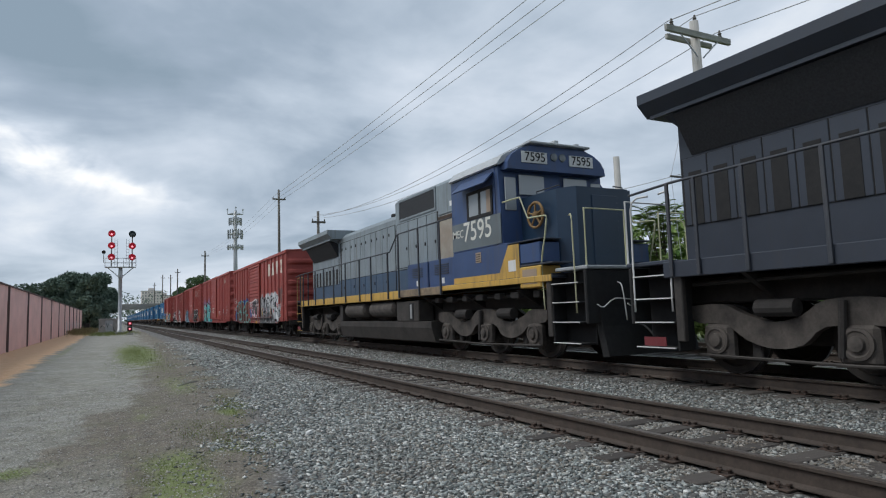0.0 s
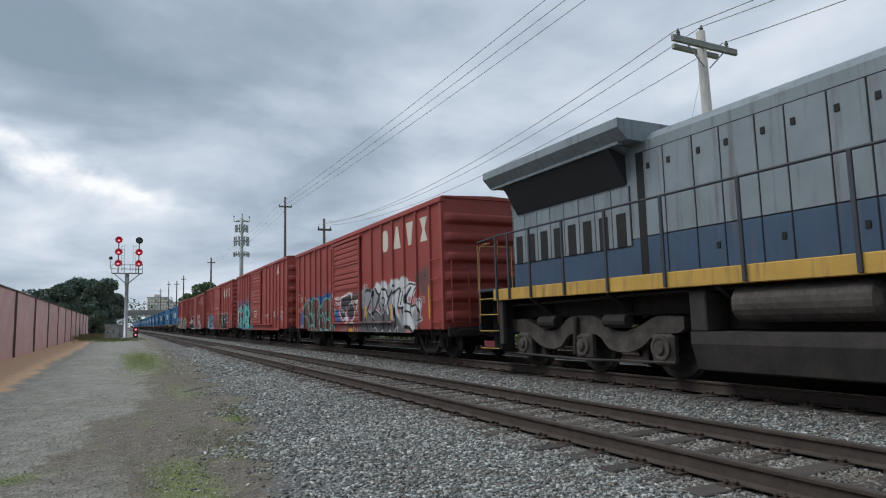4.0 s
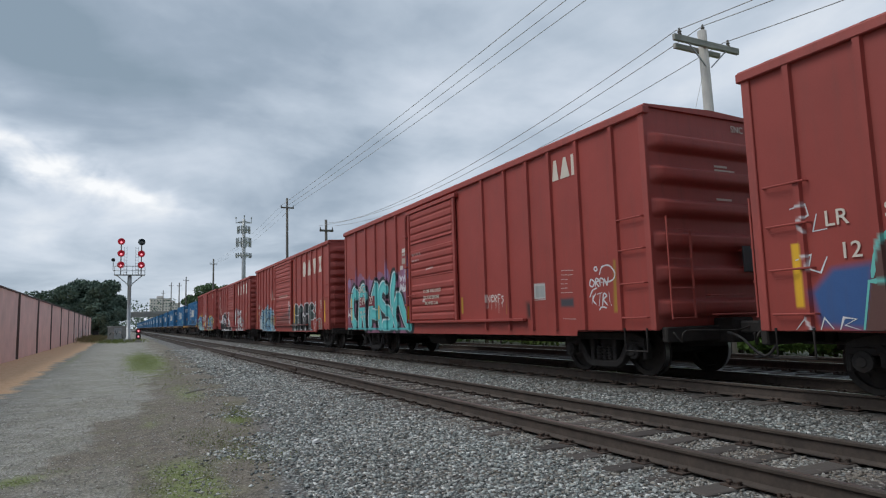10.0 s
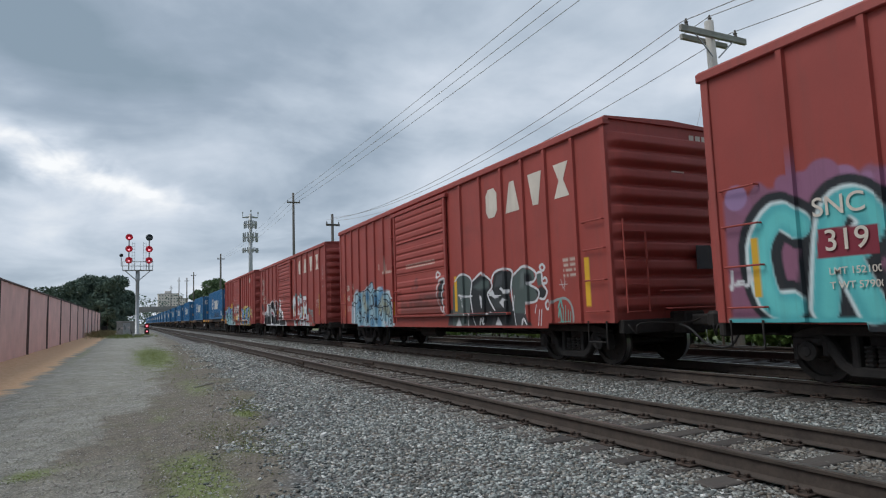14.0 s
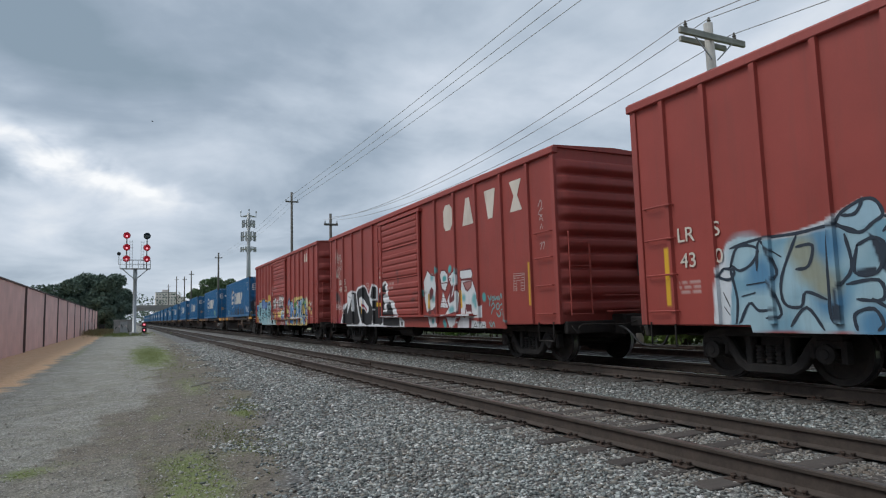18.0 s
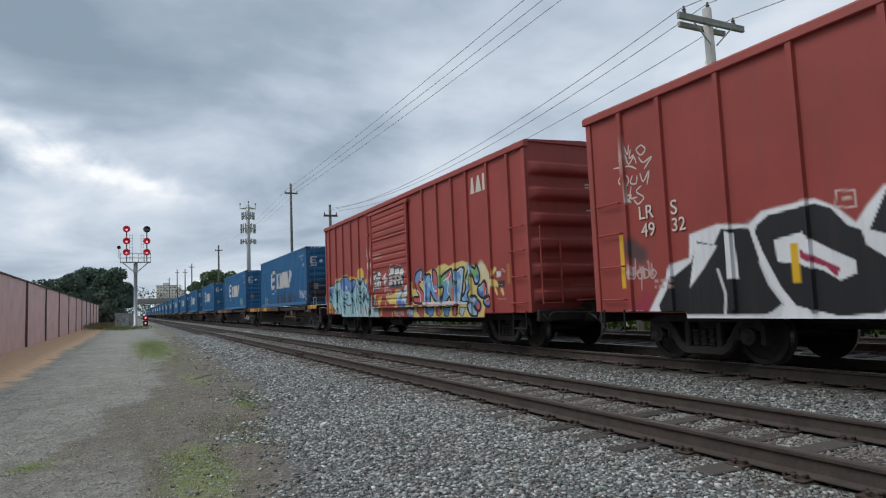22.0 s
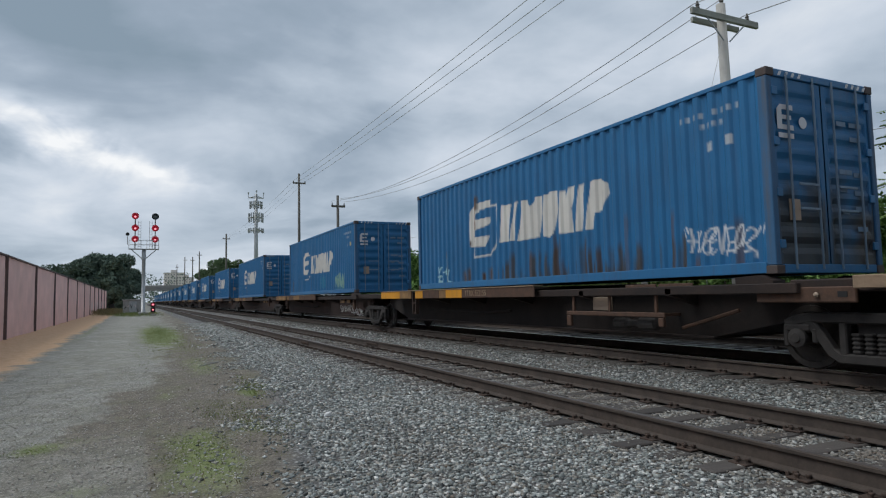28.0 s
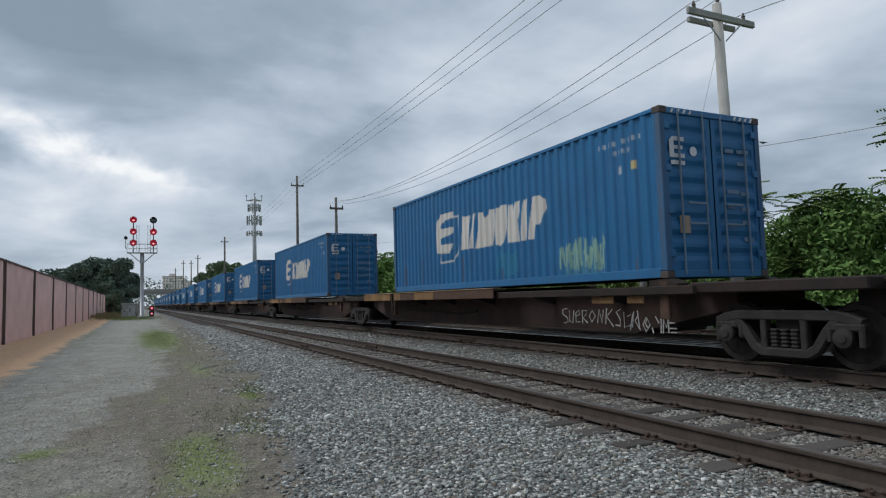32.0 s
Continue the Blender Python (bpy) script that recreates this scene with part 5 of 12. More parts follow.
    c.line([(3.95, 1.59), (3.73, 1.83), (3.58, 1.94), (3.50, 2.08), (3.35, 2.14)], 0.055, BLK)
    c.line([(3.89, 1.60), (3.79, 1.25), (3.88, 0.74)], 0.05, BLK)
    c.line([(3.39, 1.56), (3.28, 1.15), (3.26, 0.73)], 0.05, BLK)
    c.line([(5.10, 1.12), (4.89, 0.72)], 0.05, BLK)
    c.poly([(5.02, 1.48), (4.80, 1.67), (4.77, 1.46)], (0.34, 0.13, 0.14))
    c.poly([(4.76, 1.42), (4.51, 1.41), (4.60, 1.27), (4.79, 1.24)], (0.34, 0.13, 0.14))
    c.poly([(3.48, 1.52), (3.39, 1.55), (3.33, 1.19), (3.39, 1.15)], (0.34, 0.13, 0.14))
    c.poly([(5.66, 1.48), (5.44, 1.64), (5.40, 1.50), (5.58, 1.41)], (0.34, 0.13, 0.14))
    c.line([(5.64, 1.41), (5.29, 1.30), (5.10, 1.12)], 0.02, WHT)
    c.line([(4.95, 1.45), (4.48, 1.26), (4.45, 0.96)], 0.02, WHT)
    c.line([(3.45, 1.57), (3.34, 1.10)], 0.02, WHT)
    c.line([(5.22, 2.07), (5.04, 2.20), (4.74, 2.17)], 0.02, WHT)
    c.line([(5.94, 2.11), (6.11, 1.77), (6.04, 1.20)], 0.02, WHT)
    c.line([(3.88, 1.60), (3.81, 1.21)], 0.02, WHT)
    c.line([(3.55, 2.06), (3.36, 2.01)], 0.02, WHT)
    c.line([(4.16, 1.51), (4.27, 1.27)], 0.02, WHT)
    c.line([(5.20, 0.81), (4.99, 0.85), (4.79, 0.68)], 0.02, WHT)
    c.line([(4.52, 0.69), (4.41, 0.78), (4.30, 0.69)], 0.02, WHT)
    c.line([(3.86, 0.69), (3.75, 0.78), (3.63, 0.69)], 0.02, WHT)
    c.line([(3.38, 0.73), (3.14, 0.90), (3.13, 0.70)], 0.02, WHT)
    c.line([(2.81, 1.94), (2.44, 2.08), (2.27, 2.16), (2.07, 2.17), (1.65, 2.07), (1.85, 1.87), (1.95, 1.77)], 0.025, WHT)
    c.line([(1.64, 1.65), (1.46, 1.66), (1.37, 1.50), (1.48, 1.24), (1.34, 1.09), (1.62, 1.00), (1.84, 0.77)], 0.02, WHT)
    c.dabs([(3.94, 1.41), (3.89, 1.32), (2.97, 2.21), (2.87, 2.25), (2.78, 2.29), (2.73, 2.33)], 0.055, (0.66, 0.66, 0.66), 0.03)
    c.dabs([(6.07, 2.27), (5.97, 2.33), (5.77, 2.29), (6.21, 2.10), (6.35, 2.00), (6.44, 1.80)], 0.04, WHT, 0.03)
    c.dabs([(1.43, 2.23), (1.28, 2.10), (1.07, 2.20), (0.97, 2.28), (1.22, 1.99)], 0.25, (0.17, 0.07, 0.06), 0.25)


def masked_figures(c):
    c.poly([(9.31, 1.47), (9.16, 1.61), (8.64, 1.51), (8.37, 1.20), (8.50, 1.01), (8.92, 1.02), (9.12, 1.27)], (0.03, 0.09, 0.26), 0.05)
    c.poly([(9.39, 1.51), (9.16, 1.63), (8.98, 1.49), (9.24, 1.35)], (0.10, 0.36, 0.40))
    c.dabs([(7.01, 1.97), (6.87, 1.98), (6.74, 2.00), (6.61, 1.97), (6.48, 1.97), (6.93, 1.88), (6.79, 1.89), (6.71, 1.70)], 0.12, (0.07, 0.045, 0.045), 0.12)
    c.poly([(8.47, 1.91), (8.34, 2.02), (7.49, 2.16), (7.14, 2.10), (7.07, 1.94), (7.11, 1.74), (6.91, 1.65), (6.80, 1.48), (6.83, 1.25), (7.01, 1.09), (7.35, 1.07), (7.59, 1.15), (7.79, 1.24), (8.02, 1.09), (8.34, 1.10), (8.68, 1.39), (8.50, 1.70)], (0.60, 0.55, 0.56))
    c.poly([(8.33, 1.93), (7.50, 2.06), (7.20, 2.03), (7.14, 1.90), (7.20, 1.73), (7.00, 1.66), (6.85, 1.55), (6.87, 1.33), (7.05, 1.15), (7.39, 1.13), (7.63, 1.25), (7.75, 1.57), (7.90, 1.26), (8.08, 1.16), (8.25, 1.19), (8.52, 1.47), (8.35, 1.68)], (0.028, 0.026, 0.03))
    c.line([(8.36, 1.85), (8.38, 1.64), (8.54, 1.52)], 0.05, (0.42, 0.10, 0.18))
    c.line([(8.67, 1.47), (8.42, 1.20), (8.25, 1.12)], 0.05, (0.42, 0.10, 0.18))
    c.line([(7.76, 1.62), (7.68, 1.38), (7.46, 1.18), (7.30, 1.12)], 0.06, (0.42, 0.10, 0.18))
    c.line([(7.77, 1.55), (7.76, 1.38), (7.62, 1.17)], 0.018, (0.62, 0.6, 0.6))
    c.line([(7.20, 1.72), (7.43, 1.69), (7.52, 1.55), (7.59, 1.50)], 0.02, (0.5, 0.45, 0.46))
    c.line([(8.40, 1.54), (8.27, 1.53)], 0.016, WHT, False)
    c.line([(8.34, 1.53), (8.35, 1.45), (8.28, 1.43)], 0.016, WHT, False)
    c.line([(8.23, 1.45), (8.23, 1.52), (8.13, 1.52)], 0.016, WHT, False)
    c.line([(8.22, 1.48), (8.15, 1.47)], 0.016, WHT, False)
    c.line([(8.12, 1.44), (8.09, 1.51), (7.98, 1.45), (8.01, 1.40), (8.12, 1.44)], 0.016, WHT, False)
    c.poly([(7.85, 1.21), (7.52, 1.21), (7.55, 1.00), (7.87, 1.01)], WHT)
    c.poly([(7.33, 1.06), (6.88, 1.06), (6.91, 0.98), (7.34, 0.99)], WHT)
    c.poly([(6.71, 1.82), (6.51, 1.86), (6.54, 1.42), (6.68, 1.49), (6.60, 1.69), (6.72, 1.70)], (0.55, 0.5, 0.46))
    c.poly([(7.04, 1.75), (6.80, 1.85), (6.80, 1.79), (7.00, 1.69)], (0.55, 0.5, 0.46))
    c.line([(9.19, 1.95), (9.09, 2.01), (9.07, 1.90)], 0.022, WHT, False)
    c.line([(8.99, 1.89), (8.98, 2.00), (8.88, 1.92), (8.87, 2.01)], 0.022, WHT, False)
    c.line([(8.83, 1.89), (8.77, 2.00), (8.73, 1.88)], 0.022, WHT, False)
    c.line([(8.67, 1.99), (8.65, 1.87), (8.57, 1.98)], 0.022, WHT, False)
    c.line([(8.49, 1.99), (8.51, 1.88)], 0.022, WHT, False)
    c.line([(9.05, 1.82), (8.89, 1.82), (9.01, 1.70), (8.85, 1.71)], 0.022, WHT, False)
    c.line([(8.80, 1.68), (8.76, 1.81), (8.67, 1.69), (8.64, 1.80)], 0.022, WHT, False)
    c.line([(8.56, 1.81), (8.60, 1.69), (8.47, 1.73)], 0.022, WHT, False)
    c.line([(9.51, 2.03), (9.12, 1.73), (9.30, 1.61)], 0.022, WHT, False)
    c.line([(9.39, 2.11), (9.33, 1.96), (9.13, 1.84)], 0.022, WHT, False)
    c.line([(8.59, 0.89), (8.68, 0.84), (8.69, 0.74), (8.59, 0.74), (8.59, 0.80)], 0.017, (0.55, 0.47, 0.46), False)
    c.line([(8.50, 0.90), (8.52, 0.74), (8.42, 0.74)], 0.017, (0.55, 0.47, 0.46), False)
    c.line([(8.36, 0.88), (8.38, 0.74), (8.27, 0.74), (8.26, 0.88), (8.36, 0.88)], 0.017, (0.55, 0.47, 0.46), False)
    c.line([(8.21, 0.74), (8.20, 0.90), (8.11, 0.86), (8.20, 0.81), (8.11, 0.76), (8.21, 0.74)], 0.017, (0.55, 0.47, 0.46), False)
    c.line([(8.04, 0.88), (7.92, 0.89), (8.05, 0.73), (7.92, 0.74)], 0.017, (0.55, 0.47, 0.46), False)
    c.line([(8.84, 0.94), (8.90, 0.72)], 0.017, (0.55, 0.47, 0.46), False)
    c.line([(7.03, 0.81), (6.96, 0.84), (6.99, 0.76), (7.03, 0.72), (6.96, 0.72)], 0.017, (0.55, 0.47, 0.46), False)
    c.line([(6.91, 0.72), (6.91, 0.81), (6.86, 0.79), (6.87, 0.72)], 0.017, (0.55, 0.47, 0.46), False)
    c.line([(6.80, 0.82), (6.82, 0.72)], 0.017, (0.55, 0.47, 0.46), False)
    c.line([(6.70, 0.85), (6.75, 0.84), (6.77, 0.78), (6.71, 0.76), (6.73, 0.72), (6.78, 0.72)], 0.017, (0.55, 0.47, 0.46), False)
    c.poly([(7.80, 0.83), (7.32, 0.83), (7.34, 0.68), (7.81, 0.68)], YEL)
    c.line([(7.88, 0.80), (7.79, 0.92), (7.54, 0.97), (7.33, 0.91), (7.27, 0.78)], 0.05, (0.05, 0.045, 0.05))
    c.line([(7.21, 0.91), (7.19, 0.83), (7.27, 0.71)], 0.03, WHT)


def teal_outlines(c):
    c.poly([(11.87, 2.08), (11.79, 2.27), (11.10, 2.14), (10.77, 2.22), (10.37, 2.27), (10.00, 2.19), (9.84, 2.06), (10.12, 1.97), (10.49, 2.04), (10.89, 2.01), (11.24, 1.85), (11.48, 1.72), (11.58, 1.91)], (0.022, 0.085, 0.27), 0.025)
    c.poly([(13.05, 2.06), (12.91, 2.20), (12.62, 2.18), (12.72, 2.02), (12.88, 1.96)], (0.022, 0.085, 0.27), 0.022)
    c.poly([(14.82, 1.28), (14.54, 1.55), (14.08, 1.58), (14.18, 0.83), (14.73, 0.88)], (0.04, 0.10, 0.26), 0.1)
    c.poly([(14.24, 0.79), (14.09, 1.53), (13.87, 1.95), (13.52, 2.10), (13.12, 2.13), (12.83, 1.98), (12.63, 2.13), (12.46, 2.16), (12.26, 2.09), (11.93, 2.08), (11.58, 1.88), (11.43, 1.65), (11.17, 1.93), (10.84, 2.02), (10.48, 2.06), (10.16, 2.00), (10.00, 1.81), (10.07, 1.54), (10.18, 1.32), (10.02, 1.16), (9.78, 1.07), (9.39, 0.95), (9.42, 0.69), (14.24, 0.75)], (0.118, 0.058, 0.050))
    c.poly([(13.89, 1.73), (13.61, 2.03), (13.12, 2.07), (12.91, 1.91), (13.01, 1.67)], (0.19, 0.07, 0.055), 0.1)
    c.poly([(12.20, 1.71), (12.13, 2.03), (11.81, 2.00), (11.53, 1.76), (11.54, 1.66)], (0.19, 0.07, 0.055), 0.1)
    c.poly([(11.15, 1.63), (11.07, 1.89), (10.79, 2.00), (10.44, 2.01), (10.12, 1.90), (10.10, 1.70), (10.25, 1.52)], (0.19, 0.07, 0.055), 0.1)
    c.line([(14.10, 1.42), (14.01, 1.74), (13.78, 1.99), (13.36, 2.11), (13.12, 2.11), (12.83, 1.96), (12.75, 1.80), (12.96, 1.42), (12.61, 1.25), (12.46, 0.96), (12.48, 0.71)], 0.032, (0.15, 0.50, 0.45))
    c.line([(12.76, 1.95), (12.63, 2.13), (12.46, 2.16), (12.33, 2.05), (12.31, 1.81), (12.34, 1.53), (12.46, 1.36), (12.74, 1.41)], 0.032, (0.15, 0.50, 0.45))
    c.line([(12.26, 2.07), (11.93, 2.08), (11.63, 1.93), (11.48, 1.74), (11.44, 1.56), (11.34, 1.38), (11.24, 1.29), (11.15, 1.07)], 0.032, (0.15, 0.50, 0.45))
    c.line([(11.45, 1.46), (11.30, 1.77), (11.12, 1.92), (10.79, 2.04), (10.44, 2.05), (10.16, 1.98), (10.00, 1.81), (10.05, 1.54), (10.18, 1.32)], 0.032, (0.15, 0.50, 0.45))
    c.line([(13.53, 2.00), (13.39, 1.75), (13.22, 1.50), (12.93, 1.42)], 0.032, (0.15, 0.50, 0.45))
    c.line([(14.14, 1.37), (13.76, 1.35), (13.60, 1.24), (13.07, 0.97), (12.57, 0.96)], 0.032, (0.15, 0.50, 0.45))
    c.line([(14.24, 0.77), (14.14, 1.37)], 0.032, (0.15, 0.50, 0.45))
    c.line([(13.07, 0.97), (12.90, 0.82), (12.91, 0.68)], 0.032, (0.15, 0.50, 0.45))
    c.line([(12.47, 1.30), (12.24, 0.91), (12.00, 0.68)], 0.032, (0.15, 0.50, 0.45))
    c.line([(11.22, 1.44), (11.04, 1.39), (10.85, 1.19), (10.76, 1.06), (10.76, 0.76)], 0.032, (0.15, 0.50, 0.45))
    c.line([(10.73, 1.08), (10.33, 1.19), (10.18, 1.32), (10.01, 1.23), (9.77, 1.11), (9.54, 1.03)], 0.032, (0.15, 0.50, 0.45))
    c.line([(10.79, 1.47), (10.56, 1.50), (10.53, 1.38), (10.76, 1.46)], 0.032, (0.15, 0.50, 0.45))
    c.line([(10.54, 1.35), (10.33, 1.18), (10.05, 1.07), (10.09, 0.76)], 0.032, (0.15, 0.50, 0.45))
    c.line([(9.78, 1.07), (9.52, 0.89), (9.46, 0.71)], 0.032, (0.15, 0.50, 0.45))
    c.line([(10.12, 1.97), (9.88, 2.10), (9.51, 2.08), (9.28, 2.02)], 0.032, (0.15, 0.50, 0.45))
    c.line([(10.86, 0.76), (10.52, 0.76), (10.18, 0.69)], 0.032, (0.15, 0.50, 0.45))
    c.line([(10.61, 0.79), (10.33, 0.71)], 0.032, (0.15, 0.50, 0.45))
    c.line([(11.56, 1.82), (11.73, 1.63), (11.86, 1.50)], 0.032, (0.15, 0.50, 0.45))
    c.line([(13.98, 0.75), (13.49, 0.67), (13.02, 0.70)], 0.032, (0.15, 0.50, 0.45))
    c.poly([(11.75, 1.08), (11.58, 1.26), (11.44, 0.95), (11.28, 0.71), (11.46, 0.69), (11.62, 0.86)], (0.15, 0.50, 0.45))
    c.poly([(9.93, 2.10), (9.77, 2.10), (9.65, 1.72), (9.75, 1.69)], (0.15, 0.50, 0.45))
    c.poly([(12.59, 1.01), (12.45, 1.03), (12.47, 0.89), (12.71, 0.95)], (0.15, 0.50, 0.45))
    c.poly([(11.95, 1.46), (11.84, 1.45), (11.80, 1.31), (11.88, 1.21)], (0.15, 0.50, 0.45))
    c.poly([(13.38, 1.90), (13.26, 1.79), (13.22, 1.53), (13.31, 1.57)], (0.15, 0.50, 0.45))
    c.poly([(11.42, 1.73), (11.33, 1.81), (11.15, 1.82), (11.30, 1.65)], (0.15, 0.50, 0.45))
    c.poly([(10.76, 1.45), (10.54, 1.46), (10.54, 1.35), (10.66, 1.33)], (0.15, 0.50, 0.45))
    c.dabs([(10.04, 0.82), (13.25, 1.53), (11.16, 1.46), (9.58, 1.03), (12.84, 1.46)], 0.06, (0.15, 0.50, 0.45), 0.022)
    c.line([(9.84, 2.12), (9.39, 2.14)], 0.028, WHT, False)
    c.line([(9.47, 2.30), (9.50, 2.01)], 0.028, WHT, False)
    c.line([(9.33, 2.17), (9.37, 1.88)], 0.028, WHT, False)
    c.line([(9.57, 2.13), (9.24, 2.03)], 0.028, WHT, False)
    c.line([(10.06, 2.52), (10.06, 2.40)], 0.03, CREAM, False)
    c.line([(10.00, 2.55), (10.01, 2.50)], 0.03, CREAM, False)
    c.dabs([(10.88, 2.35), (11.51, 2.01), (12.56, 1.83)], 0.12, (0.10, 0.05, 0.05), 0.1)
    c.line([(15.00, 2.34), (14.80, 2.37), (14.77, 2.23), (14.94, 2.15), (14.83, 2.03)], 0.018, WHT, False)
    c.line([(14.67, 2.22), (14.73, 2.02), (14.56, 2.03)], 0.018, WHT, False)
    c.line([(15.05, 0.83), (14.92, 0.98), (14.82, 0.82)], 0.018, WHT, False)
    c.line([(14.74, 0.82), (14.69, 0.97), (14.59, 0.84)], 0.018, WHT, False)
    c.line([(14.51, 0.81), (14.46, 0.97), (14.32, 0.95), (14.45, 0.88), (14.29, 0.81)], 0.018, WHT, False)
    c.line([(14.98, 1.69), (14.78, 1.74), (14.83, 1.57), (14.68, 1.51), (14.59, 1.69)], 0.018, WHT, False)


def green_black_figures(c):
    c.poly([(6.49, 0.75), (6.33, 1.17), (2.77, 1.09), (2.56, 0.76)], (0.05, 0.055, 0.058), 0.05)
    c.poly([(6.21, 0.75), (6.12, 1.75), (5.88, 2.00), (5.51, 2.04), (5.11, 1.88), (5.20, 1.33), (5.29, 0.76)], (0.085, 0.115, 0.108))
    c.poly([(5.29, 0.76), (5.17, 1.70), (5.07, 1.84), (4.62, 1.97), (4.32, 1.90), (4.17, 1.70), (4.29, 1.47), (4.05, 1.12), (4.21, 0.76)], (0.022, 0.026, 0.028))
    c.poly([(5.03, 1.69), (4.63, 1.84), (4.26, 1.81), (4.28, 1.64), (4.76, 1.61)], (0.085, 0.115, 0.108), 0.08)
    c.poly([(4.14, 1.58), (4.02, 1.95), (3.67, 2.02), (3.26, 1.95), (3.28, 1.59), (3.39, 1.43), (3.21, 1.10), (3.24, 0.76), (3.93, 0.76), (4.32, 1.42)], (0.022, 0.026, 0.028))
    c.poly([(4.04, 1.63), (3.90, 1.91), (3.64, 1.94), (3.70, 1.67)], (0.06, 0.068, 0.07), 0.05)
    c.poly([(4.22, 1.35), (3.87, 1.40), (3.70, 1.17), (4.04, 1.15)], (0.05, 0.058, 0.06), 0.05)
    c.poly([(3.29, 1.80), (2.80, 2.02), (2.43, 1.90), (2.36, 1.73), (2.56, 1.65), (2.26, 1.48), (2.37, 1.26), (2.74, 1.23), (2.76, 1.02), (3.22, 1.03)], (0.085, 0.115, 0.108))
    c.poly([(2.97, 1.57), (2.91, 1.88), (2.77, 1.95), (2.74, 1.56)], (0.14, 0.17, 0.16), 0.08)
    c.poly([(2.79, 1.56), (2.75, 1.87), (2.53, 1.85), (2.48, 1.72), (2.71, 1.61)], (0.022, 0.026, 0.028), 0.06)
    c.poly([(2.38, 1.48), (2.16, 1.57), (1.98, 1.46), (2.07, 1.32), (2.27, 1.33)], (0.022, 0.026, 0.028))
    c.poly([(2.35, 1.83), (2.14, 1.84), (2.13, 1.60), (2.28, 1.57)], (0.085, 0.115, 0.108))
    c.poly([(6.81, 1.79), (6.63, 1.97), (6.42, 1.98), (6.56, 1.51), (6.54, 1.18), (6.84, 1.52)], (0.022, 0.026, 0.028))
    c.line([(6.01, 1.88), (5.75, 2.03), (5.39, 2.02), (5.11, 1.85), (5.19, 1.45), (5.09, 1.01)], 0.03, WHT)
    c.line([(5.84, 1.53), (5.44, 1.48), (5.10, 1.48)], 0.03, WHT)
    c.line([(5.79, 1.52), (5.55, 1.24)], 0.03, WHT)
    c.line([(5.11, 1.82), (4.62, 2.02), (4.42, 1.93), (4.18, 1.80), (4.14, 1.64), (4.35, 1.47), (4.05, 1.11)], 0.03, WHT)
    c.line([(4.17, 1.75), (4.01, 1.97), (3.63, 2.03), (3.24, 1.95), (3.31, 1.59), (3.23, 1.08)], 0.03, WHT)
    c.line([(4.29, 1.46), (3.77, 1.44)], 0.03, WHT)
    c.line([(3.78, 1.60), (3.58, 1.52), (3.39, 1.52)], 0.03, WHT)
    c.line([(3.25, 1.84), (2.77, 2.03), (2.34, 1.86), (2.41, 1.69), (2.61, 1.64), (2.26, 1.48), (2.37, 1.27), (2.76, 1.24)], 0.03, WHT)
    c.line([(3.19, 1.41), (3.27, 1.09)], 0.03, WHT)
    c.line([(2.35, 1.83), (2.14, 1.85), (2.11, 1.62), (1.97, 1.46), (2.07, 1.31), (2.24, 1.32)], 0.03, WHT)
    c.line([(6.47, 2.00), (6.75, 1.95), (6.94, 1.66), (6.82, 1.36), (6.54, 1.08)], 0.03, WHT)
    c.line([(6.42, 1.98), (6.61, 1.58), (6.49, 1.08)], 0.03, WHT)
    c.line([(6.89, 2.21), (6.73, 2.13), (6.88, 2.04), (6.98, 2.13), (6.89, 2.21)], 0.03, WHT)
    c.line([(2.09, 2.02), (2.01, 1.94), (2.10, 1.88), (2.19, 1.96), (2.09, 2.02)], 0.03, WHT)
    c.line([(1.96, 1.28), (1.88, 1.17), (1.98, 1.09), (2.04, 1.19), (1.96, 1.28)], 0.03, WHT)
    c.line([(2.09, 1.71), (1.99, 1.73), (1.96, 1.63), (2.13, 1.62)], 0.03, WHT)
    c.line([(5.36, 1.06), (5.34, 0.76)], 0.03, WHT)
    c.line([(2.76, 1.22), (2.79, 1.02)], 0.03, WHT)
    c.line([(2.37, 1.18), (2.42, 1.03)], 0.03, WHT)
    c.line([(2.26, 1.08), (2.32, 0.77)], 0.03, WHT)
    c.line([(2.18, 1.08), (2.23, 0.77)], 0.03, WHT)
    c.line([(5.10, 0.96), (4.98, 0.77)], 0.03, WHT)
    c.line([(4.76, 0.77), (4.71, 0.93), (4.60, 0.79), (4.50, 0.93)], 0.03, WHT)
    c.line([(2.94, 0.78), (2.87, 0.91), (2.75, 0.79)], 0.03, WHT)
    c.line([(3.22, 1.03), (3.17, 0.78)], 0.03, WHT)
    c.poly([(4.75, 1.48), (4.64, 1.45), (4.56, 1.21), (4.69, 1.17)], WHT)
    c.poly([(3.84, 1.28), (3.69, 1.38), (3.45, 1.35), (3.64, 1.28), (3.63, 1.14)], WHT)
    c.poly([(5.79, 1.55), (5.61, 1.47), (5.53, 1.22)], WHT)
    c.poly([(4.33, 1.51), (4.12, 1.59), (4.02, 1.45), (3.79, 1.42), (4.03, 1.38)], WHT)
    c.poly([(4.04, 0.77), (3.91, 0.96), (3.74, 0.77)], WHT)
    c.poly([(6.01, 0.75), (5.84, 0.97), (5.71, 0.75)], WHT)
    c.poly([(4.29, 1.09), (4.13, 1.04), (4.25, 1.00)], WHT)
    c.poly([(3.76, 1.64), (3.62, 1.56), (3.38, 1.56), (3.39, 1.48), (3.68, 1.48)], WHT)
